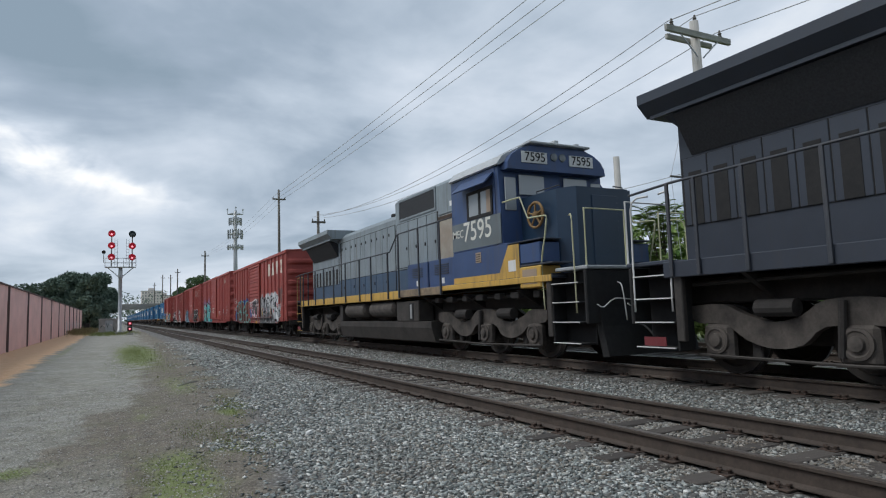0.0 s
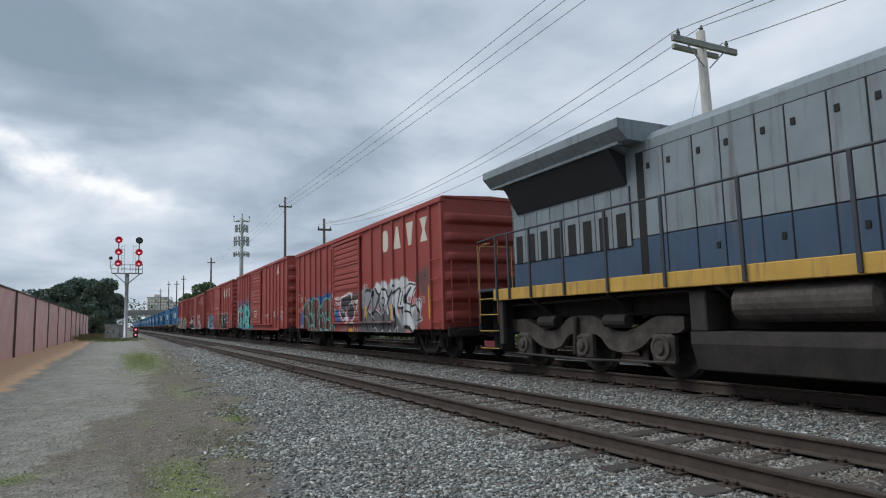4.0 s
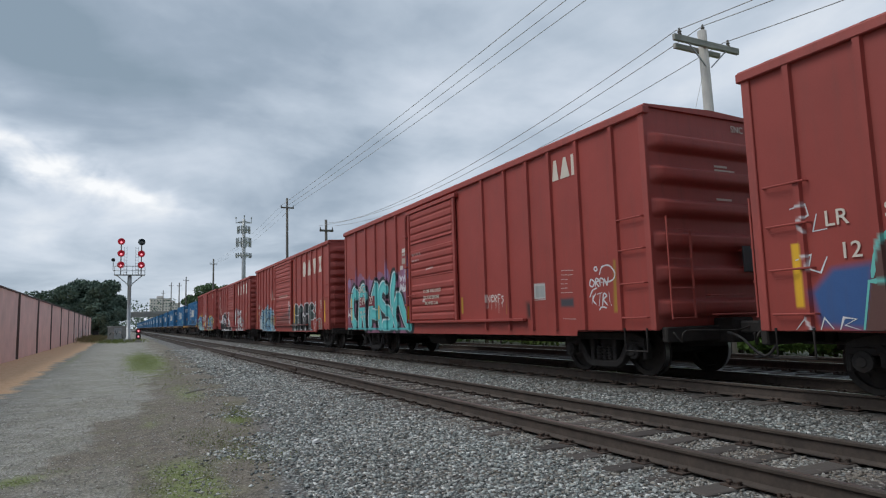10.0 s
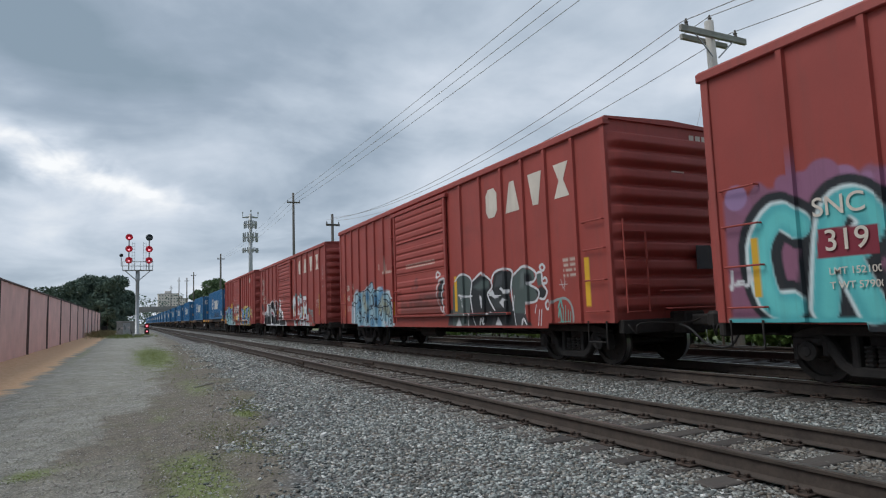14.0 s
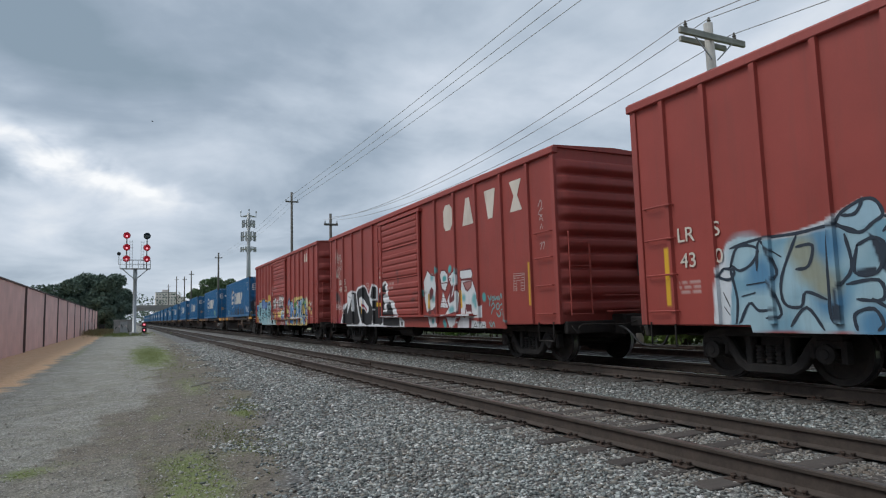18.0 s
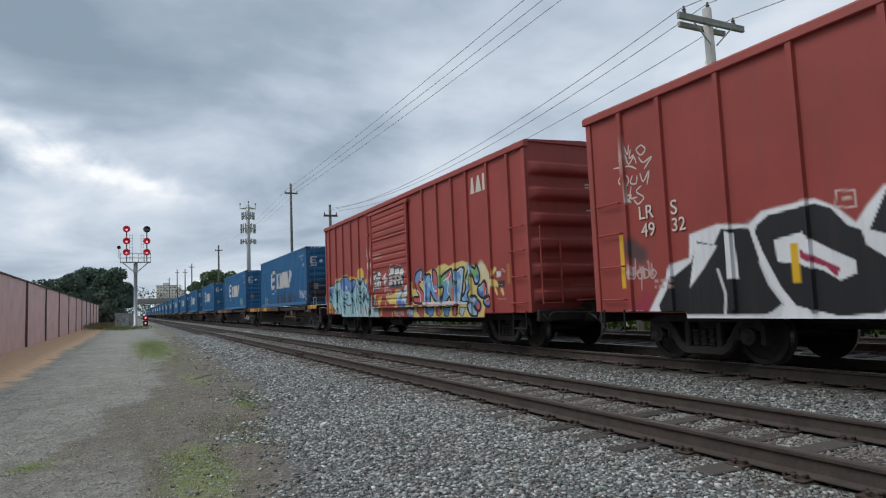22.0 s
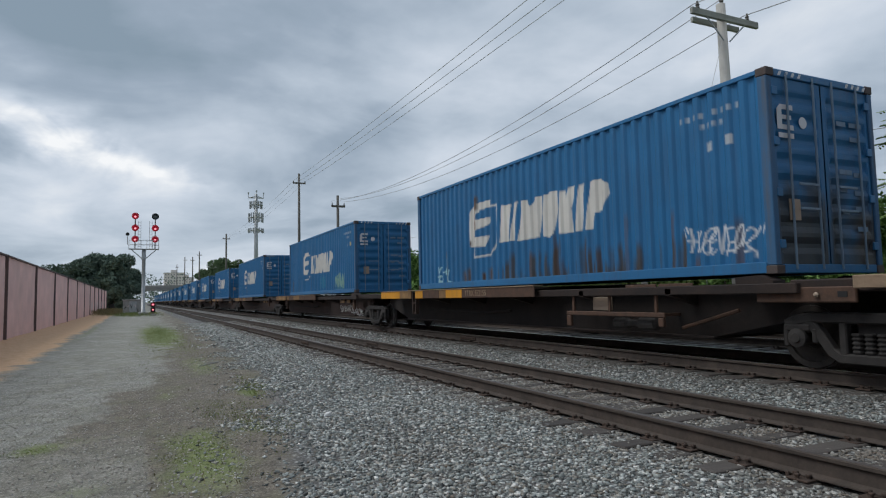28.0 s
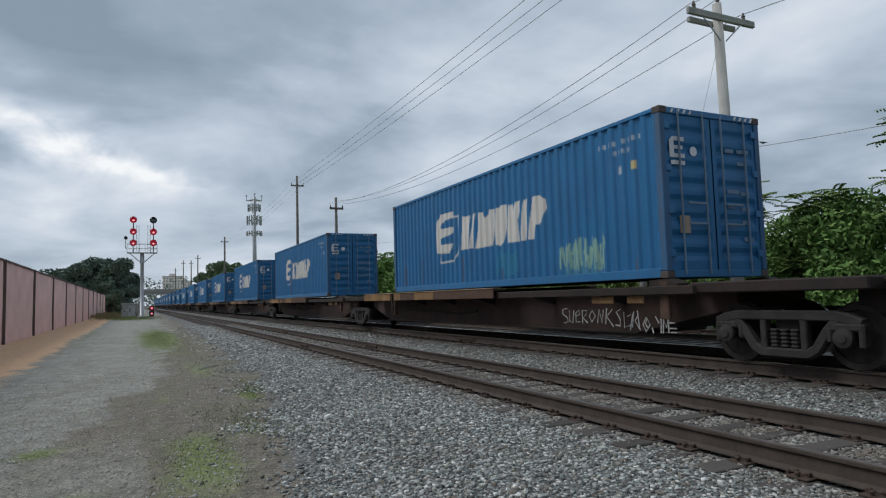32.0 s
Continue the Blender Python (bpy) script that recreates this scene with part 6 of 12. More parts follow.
    c.line([(1.83, 1.21), (1.66, 1.27), (1.39, 1.29), (1.22, 1.18), (1.16, 0.99), (1.17, 0.77)], 0.03, (0.30, 0.33, 0.32))
    c.line([(1.62, 0.93), (1.57, 1.11), (1.52, 0.79)], 0.025, (0.14, 0.40, 0.35))
    c.line([(1.46, 1.11), (1.48, 0.79)], 0.025, (0.14, 0.40, 0.35))
    c.line([(1.38, 1.14), (1.41, 0.79)], 0.025, (0.14, 0.40, 0.35))
    c.line([(1.31, 1.06), (1.31, 0.79)], 0.025, (0.14, 0.40, 0.35))
    c.line([(1.23, 1.03), (1.26, 0.79)], 0.025, (0.14, 0.40, 0.35))
    c.line([(1.62, 1.11), (1.53, 1.26), (1.49, 1.11)], 0.025, (0.14, 0.40, 0.35))
    c.line([(1.62, 0.83), (1.28, 0.85)], 0.025, (0.14, 0.40, 0.35))
    c.line([(1.49, 1.67), (1.43, 1.48), (1.34, 1.62)], 0.015, (0.55, 0.5, 0.48), False)
    c.line([(1.38, 1.68), (1.38, 1.44)], 0.015, (0.55, 0.5, 0.48), False)
    c.line([(1.55, 1.56), (1.29, 1.56)], 0.015, (0.55, 0.5, 0.48), False)


def pale_blue_figures(c):
    c.poly([(14.53, 0.75), (14.45, 1.57), (14.26, 1.95), (14.07, 2.01), (13.63, 1.97), (13.21, 1.99), (12.76, 2.09), (12.66, 2.16), (12.38, 2.27), (12.24, 2.21), (12.16, 2.05), (11.89, 1.96), (11.70, 2.04), (11.50, 2.05), (11.23, 1.94), (11.05, 1.84), (10.83, 1.88), (10.65, 1.88), (10.57, 1.68), (10.42, 1.62), (10.31, 1.49), (10.29, 1.20), (10.29, 0.74)], (0.60, 0.64, 0.67))
    c.poly([(14.29, 0.73), (14.20, 1.56), (14.11, 1.89), (13.78, 1.91), (13.22, 1.92), (12.73, 1.96), (12.53, 1.89), (12.29, 2.03), (11.81, 1.91), (11.19, 1.88), (11.13, 1.79), (10.84, 1.77), (10.65, 1.64), (10.54, 1.48), (10.48, 1.20), (10.48, 0.75)], (0.19, 0.36, 0.46))
    c.dabs([(13.97, 1.75), (13.93, 0.95), (13.32, 1.51), (13.04, 0.94), (12.60, 1.74), (12.44, 0.94), (11.96, 0.85), (11.61, 1.74), (11.38, 1.24), (10.90, 1.60), (11.02, 1.23), (10.64, 0.92), (12.19, 1.27), (11.32, 0.85), (13.62, 1.19)], 0.28, (0.34, 0.51, 0.58), 0.2)
    c.dabs([(12.85, 1.76), (11.48, 1.77), (11.84, 1.59), (11.66, 0.85), (13.74, 1.48), (12.34, 0.81), (12.84, 1.12), (11.29, 1.79)], 0.22, (0.10, 0.26, 0.42), 0.2)
    c.dabs([(13.17, 1.74), (13.06, 1.49), (11.05, 1.38), (11.26, 1.59), (10.81, 1.22), (12.88, 1.30), (11.52, 1.33)], 0.18, (0.30, 0.33, 0.26), 0.16)
    c.poly([(12.70, 2.02), (12.62, 2.13), (12.38, 2.25), (12.24, 2.20), (12.19, 2.05), (12.33, 1.96), (12.52, 1.91)], (0.34, 0.52, 0.62))
    c.line([(14.20, 1.87), (13.77, 1.95), (13.21, 1.96), (12.76, 2.00), (12.47, 1.89)], 0.024, (0.03, 0.045, 0.065))
    c.line([(12.72, 2.02), (12.63, 2.14), (12.38, 2.25), (12.24, 2.21), (12.18, 2.05), (12.29, 1.97), (12.42, 1.88), (12.57, 1.91), (12.72, 2.02)], 0.024, (0.03, 0.045, 0.065))
    c.line([(12.63, 2.10), (12.48, 2.10), (12.39, 2.23)], 0.024, (0.03, 0.045, 0.065))
    c.line([(12.17, 2.03), (12.02, 1.98), (11.90, 1.91)], 0.024, (0.03, 0.045, 0.065))
    c.line([(11.89, 1.93), (11.81, 1.95), (11.56, 1.90), (11.18, 1.90), (11.15, 1.77)], 0.024, (0.03, 0.045, 0.065))
    c.line([(12.19, 1.86), (12.07, 1.95), (11.92, 1.89)], 0.024, (0.03, 0.045, 0.065))
    c.line([(14.22, 1.61), (14.08, 1.88), (13.78, 1.83), (13.87, 1.64), (14.07, 1.55), (14.22, 1.61), (14.14, 1.15), (14.20, 0.75)], 0.024, (0.03, 0.045, 0.065))
    c.line([(13.81, 1.54), (13.74, 1.93), (13.52, 1.52), (13.61, 1.33), (13.50, 0.95), (13.72, 0.90)], 0.024, (0.03, 0.045, 0.065))
    c.line([(13.22, 1.93), (13.46, 1.42), (13.45, 1.09), (13.23, 1.04), (13.15, 1.22), (12.90, 1.12)], 0.024, (0.03, 0.045, 0.065))
    c.line([(13.23, 1.79), (13.02, 1.79), (13.09, 1.54), (13.25, 1.51)], 0.024, (0.03, 0.045, 0.065))
    c.line([(12.83, 1.94), (12.86, 1.30), (12.86, 0.89), (12.74, 0.87), (12.77, 1.21), (12.57, 1.47), (12.62, 1.87)], 0.024, (0.03, 0.045, 0.065))
    c.line([(12.49, 1.73), (12.54, 1.42), (12.29, 1.41), (12.19, 1.70), (12.31, 1.80), (12.49, 1.73)], 0.024, (0.03, 0.045, 0.065))
    c.line([(12.14, 1.79), (12.01, 1.43), (11.99, 1.10), (11.85, 0.93)], 0.024, (0.03, 0.045, 0.065))
    c.line([(12.64, 1.29), (12.29, 1.32), (12.26, 1.10), (12.54, 1.11)], 0.024, (0.03, 0.045, 0.065))
    c.line([(12.37, 1.11), (12.11, 0.96), (11.79, 0.97)], 0.024, (0.03, 0.045, 0.065))
    c.line([(11.98, 1.77), (11.83, 1.69), (11.86, 1.38), (11.18, 1.39), (11.20, 1.82)], 0.024, (0.03, 0.045, 0.065))
    c.line([(11.69, 1.60), (11.50, 1.55), (11.75, 1.42)], 0.024, (0.03, 0.045, 0.065))
    c.line([(11.54, 1.59), (11.24, 1.81)], 0.024, (0.03, 0.045, 0.065))
    c.line([(11.59, 1.07), (11.44, 1.16), (11.28, 1.35), (11.26, 1.04), (11.41, 0.91), (11.55, 0.99)], 0.024, (0.03, 0.045, 0.065))
    c.line([(11.08, 1.61), (10.86, 1.56), (10.68, 1.43), (10.88, 1.37), (11.11, 1.38)], 0.024, (0.03, 0.045, 0.065))
    c.line([(11.15, 1.76), (10.84, 1.77), (10.65, 1.61), (10.55, 1.42), (10.53, 1.21), (10.43, 0.76)], 0.024, (0.03, 0.045, 0.065))
    c.line([(10.96, 1.11), (10.78, 1.07), (10.80, 0.76)], 0.024, (0.03, 0.045, 0.065))
    c.line([(10.69, 1.21), (10.74, 1.01), (10.59, 1.05), (10.52, 0.76)], 0.024, (0.03, 0.045, 0.065))
    c.line([(10.65, 0.92), (10.57, 0.93), (10.57, 0.81), (10.66, 0.81), (10.65, 0.92)], 0.024, (0.03, 0.045, 0.065))
    c.line([(10.57, 1.60), (10.42, 1.56), (10.34, 1.41), (10.41, 1.27), (10.52, 1.35), (10.58, 1.48)], 0.024, (0.03, 0.045, 0.065))
    c.line([(14.14, 0.80), (13.96, 1.10), (13.82, 1.00), (13.59, 1.02)], 0.024, (0.03, 0.045, 0.065))
    c.line([(13.38, 0.80), (13.16, 1.03), (12.96, 0.76)], 0.024, (0.03, 0.045, 0.065))
    c.line([(12.57, 0.76), (12.58, 0.94), (12.37, 1.00), (12.28, 0.83), (12.34, 0.76)], 0.024, (0.03, 0.045, 0.065))
    c.line([(11.72, 1.25), (11.81, 1.38)], 0.024, (0.03, 0.045, 0.065))
    c.line([(11.83, 0.81), (11.71, 1.21), (11.57, 1.25)], 0.024, (0.03, 0.045, 0.065))
    c.line([(10.99, 1.11), (10.88, 1.33), (10.90, 1.60)], 0.024, (0.03, 0.045, 0.065))
    c.line([(14.33, 1.60), (14.16, 1.56), (14.24, 1.44), (14.42, 1.49), (14.33, 1.60)], 0.024, (0.03, 0.045, 0.065))
    c.line([(11.92, 1.89), (11.99, 1.69), (11.98, 1.43)], 0.024, (0.03, 0.045, 0.065))
    c.line([(13.97, 1.35), (13.65, 1.38)], 0.024, (0.03, 0.045, 0.065))
    c.line([(14.06, 1.20), (13.86, 1.24)], 0.024, (0.03, 0.045, 0.065))
    c.line([(13.64, 1.82), (13.45, 1.69)], 0.024, (0.03, 0.045, 0.065))
    c.poly([(12.36, 1.87), (12.25, 1.45), (12.14, 1.31), (12.18, 1.70)], (0.03, 0.045, 0.065))
    c.poly([(12.83, 1.07), (12.72, 1.05), (12.73, 0.87), (12.85, 0.87)], (0.03, 0.045, 0.065))
    c.poly([(12.01, 1.45), (11.23, 1.39), (11.98, 1.38)], (0.03, 0.045, 0.065))
    c.poly([(12.53, 1.45), (12.30, 1.47), (12.29, 1.38), (12.52, 1.39)], (0.03, 0.045, 0.065))
    c.poly([(10.69, 1.51), (10.63, 1.64), (10.55, 1.47), (10.61, 1.35)], (0.03, 0.045, 0.065))
    c.poly([(11.61, 1.09), (11.48, 1.15), (11.32, 1.28), (11.44, 1.04)], (0.03, 0.045, 0.065))
    c.poly([(10.53, 1.21), (10.47, 1.06), (10.42, 0.75), (10.48, 0.75)], (0.03, 0.045, 0.065))
    c.line([(11.22, 0.77), (11.19, 0.88), (11.15, 0.80), (11.09, 0.88), (11.08, 0.77)], 0.03, WHT, False)
    c.line([(11.04, 0.88), (11.02, 0.77), (10.97, 0.85), (10.94, 0.77), (10.90, 0.88)], 0.03, WHT, False)
    c.line([(10.45, 1.26), (10.43, 1.17)], 0.016, (0.05, 0.05, 0.06), False)
    c.line([(10.39, 1.24), (10.44, 1.17)], 0.016, (0.05, 0.05, 0.06), False)
    c.line([(10.36, 1.24), (10.32, 1.15)], 0.016, (0.05, 0.05, 0.06), False)
    c.line([(10.31, 1.24), (10.37, 1.16)], 0.016, (0.05, 0.05, 0.06), False)
    c.line([(14.36, 1.26), (14.27, 1.07)], 0.016, (0.05, 0.05, 0.06), False)
    c.line([(14.36, 1.06), (14.28, 0.95)], 0.016, (0.05, 0.05, 0.06), False)


def white_figures(c):
    c.letter([(6.33, 2.01), (6.06, 2.31), (5.85, 2.16), (5.48, 2.10), (5.44, 1.75), (5.59, 1.27), (5.79, 1.18), (6.17, 1.12), (6.30, 1.50)], (0.66, 0.69, 0.70), (0.15, 0.03, 0.035), 0.035)
    c.letter([(6.10, 1.01), (5.51, 1.00), (5.54, 0.71), (5.98, 0.70), (6.07, 0.83)], (0.66, 0.69, 0.70), (0.15, 0.03, 0.035), 0.035)
    c.poly([(5.96, 1.71), (5.83, 1.83), (5.69, 1.72), (5.75, 1.52), (5.95, 1.46)], (0.15, 0.03, 0.035))
    c.poly([(5.77, 1.20), (5.49, 1.34), (5.47, 1.02), (5.65, 1.07)], (0.15, 0.03, 0.035))
    c.letter([(5.27, 2.12), (5.19, 2.23), (4.99, 2.23), (4.80, 2.11), (4.80, 1.88), (4.97, 1.66), (5.17, 1.73), (5.28, 1.98)], (0.66, 0.69, 0.70), (0.15, 0.03, 0.035), 0.035)
    c.letter([(5.11, 1.67), (4.80, 1.22), (5.31, 1.24)], (0.66, 0.69, 0.70), (0.15, 0.03, 0.035), 0.035)
    c.letter([(4.79, 2.02), (4.40, 2.22), (4.26, 2.05), (4.25, 1.83), (4.41, 1.74), (4.59, 1.50), (4.30, 1.66), (4.18, 1.58), (4.27, 1.13), (5.10, 1.00), (4.78, 1.24), (4.89, 1.42), (4.61, 1.77)], (0.66, 0.69, 0.70), (0.15, 0.03, 0.035), 0.035)
    c.poly([(4.68, 1.76), (4.48, 1.83), (4.63, 1.50), (4.34, 1.61), (4.50, 1.40), (4.75, 1.34), (4.76, 1.46)], (0.15, 0.03, 0.035))
    c.letter([(4.97, 0.99), (4.25, 0.98), (4.62, 0.70), (4.81, 0.72)], (0.66, 0.69, 0.70), (0.15, 0.03, 0.035), 0.035)
    c.letter([(4.05, 1.90), (3.50, 1.90), (3.40, 1.75), (3.18, 1.33), (3.15, 1.01), (3.55, 1.01), (3.58, 1.27), (3.83, 1.28), (3.92, 0.97), (4.13, 1.02), (4.15, 1.38)], (0.66, 0.69, 0.70), (0.15, 0.03, 0.035), 0.035)
    c.letter([(4.11, 2.15), (3.54, 2.16), (3.45, 2.04), (3.51, 1.92), (4.04, 1.92), (4.13, 1.99)], (0.66, 0.69, 0.70), (0.15, 0.03, 0.035), 0.035)
    c.poly([(3.99, 1.85), (3.49, 1.89), (3.54, 1.70), (3.75, 1.60), (3.86, 1.65)], (0.15, 0.03, 0.035))
    c.poly([(3.93, 1.82), (3.54, 1.86), (3.57, 1.72), (3.75, 1.65), (3.83, 1.69)], (0.36, 0.16, 0.15))
    c.poly([(4.32, 0.85), (4.08, 0.98), (3.71, 0.94), (3.73, 0.69), (4.33, 0.70)], WHT)
    c.poly([(3.59, 0.89), (2.91, 0.86), (2.88, 0.70), (3.61, 0.69)], (0.60, 0.63, 0.64))
    c.poly([(4.19, 0.99), (3.79, 1.20), (3.64, 1.11), (3.05, 1.26), (3.06, 0.97), (4.19, 0.93)], (0.66, 0.69, 0.70))
    c.poly([(3.86, 1.27), (3.57, 1.27), (3.56, 1.12), (3.83, 1.11)], (0.15, 0.03, 0.035))
    c.poly([(3.72, 0.96), (3.60, 0.96), (3.62, 0.69), (3.70, 0.69)], (0.15, 0.03, 0.035))
    c.line([(5.23, 1.89), (4.82, 1.89), (4.67, 1.91), (4.65, 1.98), (4.76, 2.00), (4.80, 1.97)], 0.016, (0.15, 0.03, 0.035))
    c.line([(4.95, 1.65), (4.77, 1.88)], 0.016, (0.15, 0.03, 0.035))
    c.line([(5.19, 1.52), (4.96, 1.50)], 0.016, (0.15, 0.03, 0.035))
    c.line([(5.24, 1.38), (4.87, 1.36)], 0.016, (0.15, 0.03, 0.035))
    c.line([(5.15, 1.51), (5.20, 1.23)], 0.016, (0.15, 0.03, 0.035))
    c.line([(5.02, 1.51), (5.00, 1.23)], 0.016, (0.15, 0.03, 0.035))
    c.line([(5.26, 2.10), (5.22, 1.92), (5.18, 1.73)], 0.016, (0.15, 0.03, 0.035))
    c.line([(3.50, 0.71), (3.39, 0.84), (3.31, 0.72)], 0.018, BLK, False)
    c.line([(3.46, 0.75), (3.33, 0.75)], 0.018, BLK, False)
    c.line([(3.26, 0.83), (3.11, 0.84)], 0.018, BLK, False)
    c.line([(3.18, 0.83), (3.19, 0.72)], 0.018, BLK, False)
    c.line([(3.07, 0.84), (3.09, 0.72)], 0.018, BLK, False)
    c.line([(3.07, 0.78), (2.95, 0.78)], 0.018, BLK, False)
    c.line([(2.94, 0.84), (2.94, 0.72)], 0.018, BLK, False)
    c.dabs([(5.49, 2.29), (5.48, 2.24), (4.66, 2.26), (4.69, 2.21), (6.41, 1.70), (6.36, 1.65), (4.97, 2.01), (5.04, 2.00), (2.94, 1.47), (2.93, 1.41), (5.77, 0.88), (5.08, 0.85), (5.03, 0.78)], 0.075, (0.07, 0.36, 0.37), 0.05)
    c.dabs([(5.71, 1.49), (4.45, 1.94), (3.95, 1.46), (3.44, 1.38), (3.33, 1.27), (4.58, 1.18), (4.70, 1.16), (4.37, 2.15), (5.78, 2.08), (3.39, 1.46)], 0.09, (0.16, 0.42, 0.45), 0.1)
    c.line([(2.75, 1.47), (2.69, 1.38), (2.60, 1.47), (2.66, 1.36), (2.70, 1.23)], 0.02, (0.16, 0.36, 0.36))
    c.line([(2.59, 1.38), (2.52, 1.44), (2.48, 1.36), (2.56, 1.34)], 0.02, (0.16, 0.36, 0.36))
    c.line([(2.44, 1.45), (2.43, 1.36), (2.34, 1.43), (2.34, 1.35)], 0.02, (0.16, 0.36, 0.36))
    c.line([(2.29, 1.45), (2.26, 1.35), (2.17, 1.50), (2.15, 1.38)], 0.02, (0.16, 0.36, 0.36))
    c.line([(2.62, 1.22), (2.52, 1.29), (2.46, 1.20), (2.56, 1.15), (2.62, 1.04)], 0.02, (0.16, 0.36, 0.36))
    c.line([(2.41, 1.23), (2.30, 1.28), (2.26, 1.19), (2.36, 1.14), (2.39, 1.23)], 0.02, (0.16, 0.36, 0.36))
    c.line([(2.22, 1.23), (2.10, 1.27), (2.08, 1.17), (2.19, 1.13)], 0.02, (0.16, 0.36, 0.36))
    c.line([(2.39, 1.07), (2.31, 0.98), (2.21, 1.03), (2.25, 1.10)], 0.02, (0.16, 0.36, 0.36))
    c.line([(2.10, 1.13), (2.04, 1.03), (2.03, 0.92)], 0.02, (0.16, 0.36, 0.36))
    c.line([(2.72, 0.85), (2.65, 0.75), (2.53, 0.85), (2.50, 0.75)], 0.02, (0.16, 0.36, 0.36))
    c.line([(2.65, 0.88), (2.57, 0.72)], 0.02, (0.16, 0.36, 0.36))
    c.line([(2.08, 0.90), (1.96, 0.87)], 0.02, (0.16, 0.36, 0.36))
    c.line([(1.61, 1.90), (1.20, 1.89), (1.21, 1.52), (1.35, 1.52), (1.33, 1.74), (1.50, 1.75), (1.51, 1.53), (1.63, 1.53), (1.61, 1.90)], 0.012, (0.5, 0.36, 0.33), False)
    c.line([(1.59, 1.85), (1.46, 1.85)], 0.02, (0.5, 0.38, 0.35), False)
    c.line([(1.43, 1.85), (1.34, 1.85)], 0.02, (0.5, 0.38, 0.35), False)
    c.line([(1.30, 1.85), (1.22, 1.86)], 0.02, (0.5, 0.38, 0.35), False)
    c.line([(1.59, 1.80), (1.52, 1.80)], 0.02, (0.5, 0.38, 0.35), False)
    c.line([(1.47, 1.80), (1.40, 1.80)], 0.02, (0.5, 0.38, 0.35), False)
    c.line([(1.30, 1.80), (1.23, 1.80)], 0.02, (0.5, 0.38, 0.35), False)
    c.line([(1.60, 1.74), (1.54, 1.74)], 0.02, (0.5, 0.38, 0.35), False)
    c.line([(1.31, 1.75), (1.22, 1.75)], 0.02, (0.5, 0.38, 0.35), False)
    c.line([(1.60, 1.68), (1.54, 1.68)], 0.02, (0.5, 0.38, 0.35), False)
    c.line([(1.31, 1.69), (1.23, 1.68)], 0.02, (0.5, 0.38, 0.35), False)
    c.line([(1.60, 1.62), (1.54, 1.62)], 0.02, (0.5, 0.38, 0.35), False)
    c.line([(1.31, 1.63), (1.23, 1.63)], 0.02, (0.5, 0.38, 0.35), False)
    c.line([(1.60, 1.57), (1.53, 1.57)], 0.02, (0.5, 0.38, 0.35), False)
    c.line([(1.31, 1.56), (1.23, 1.56)], 0.02, (0.5, 0.38, 0.35), False)


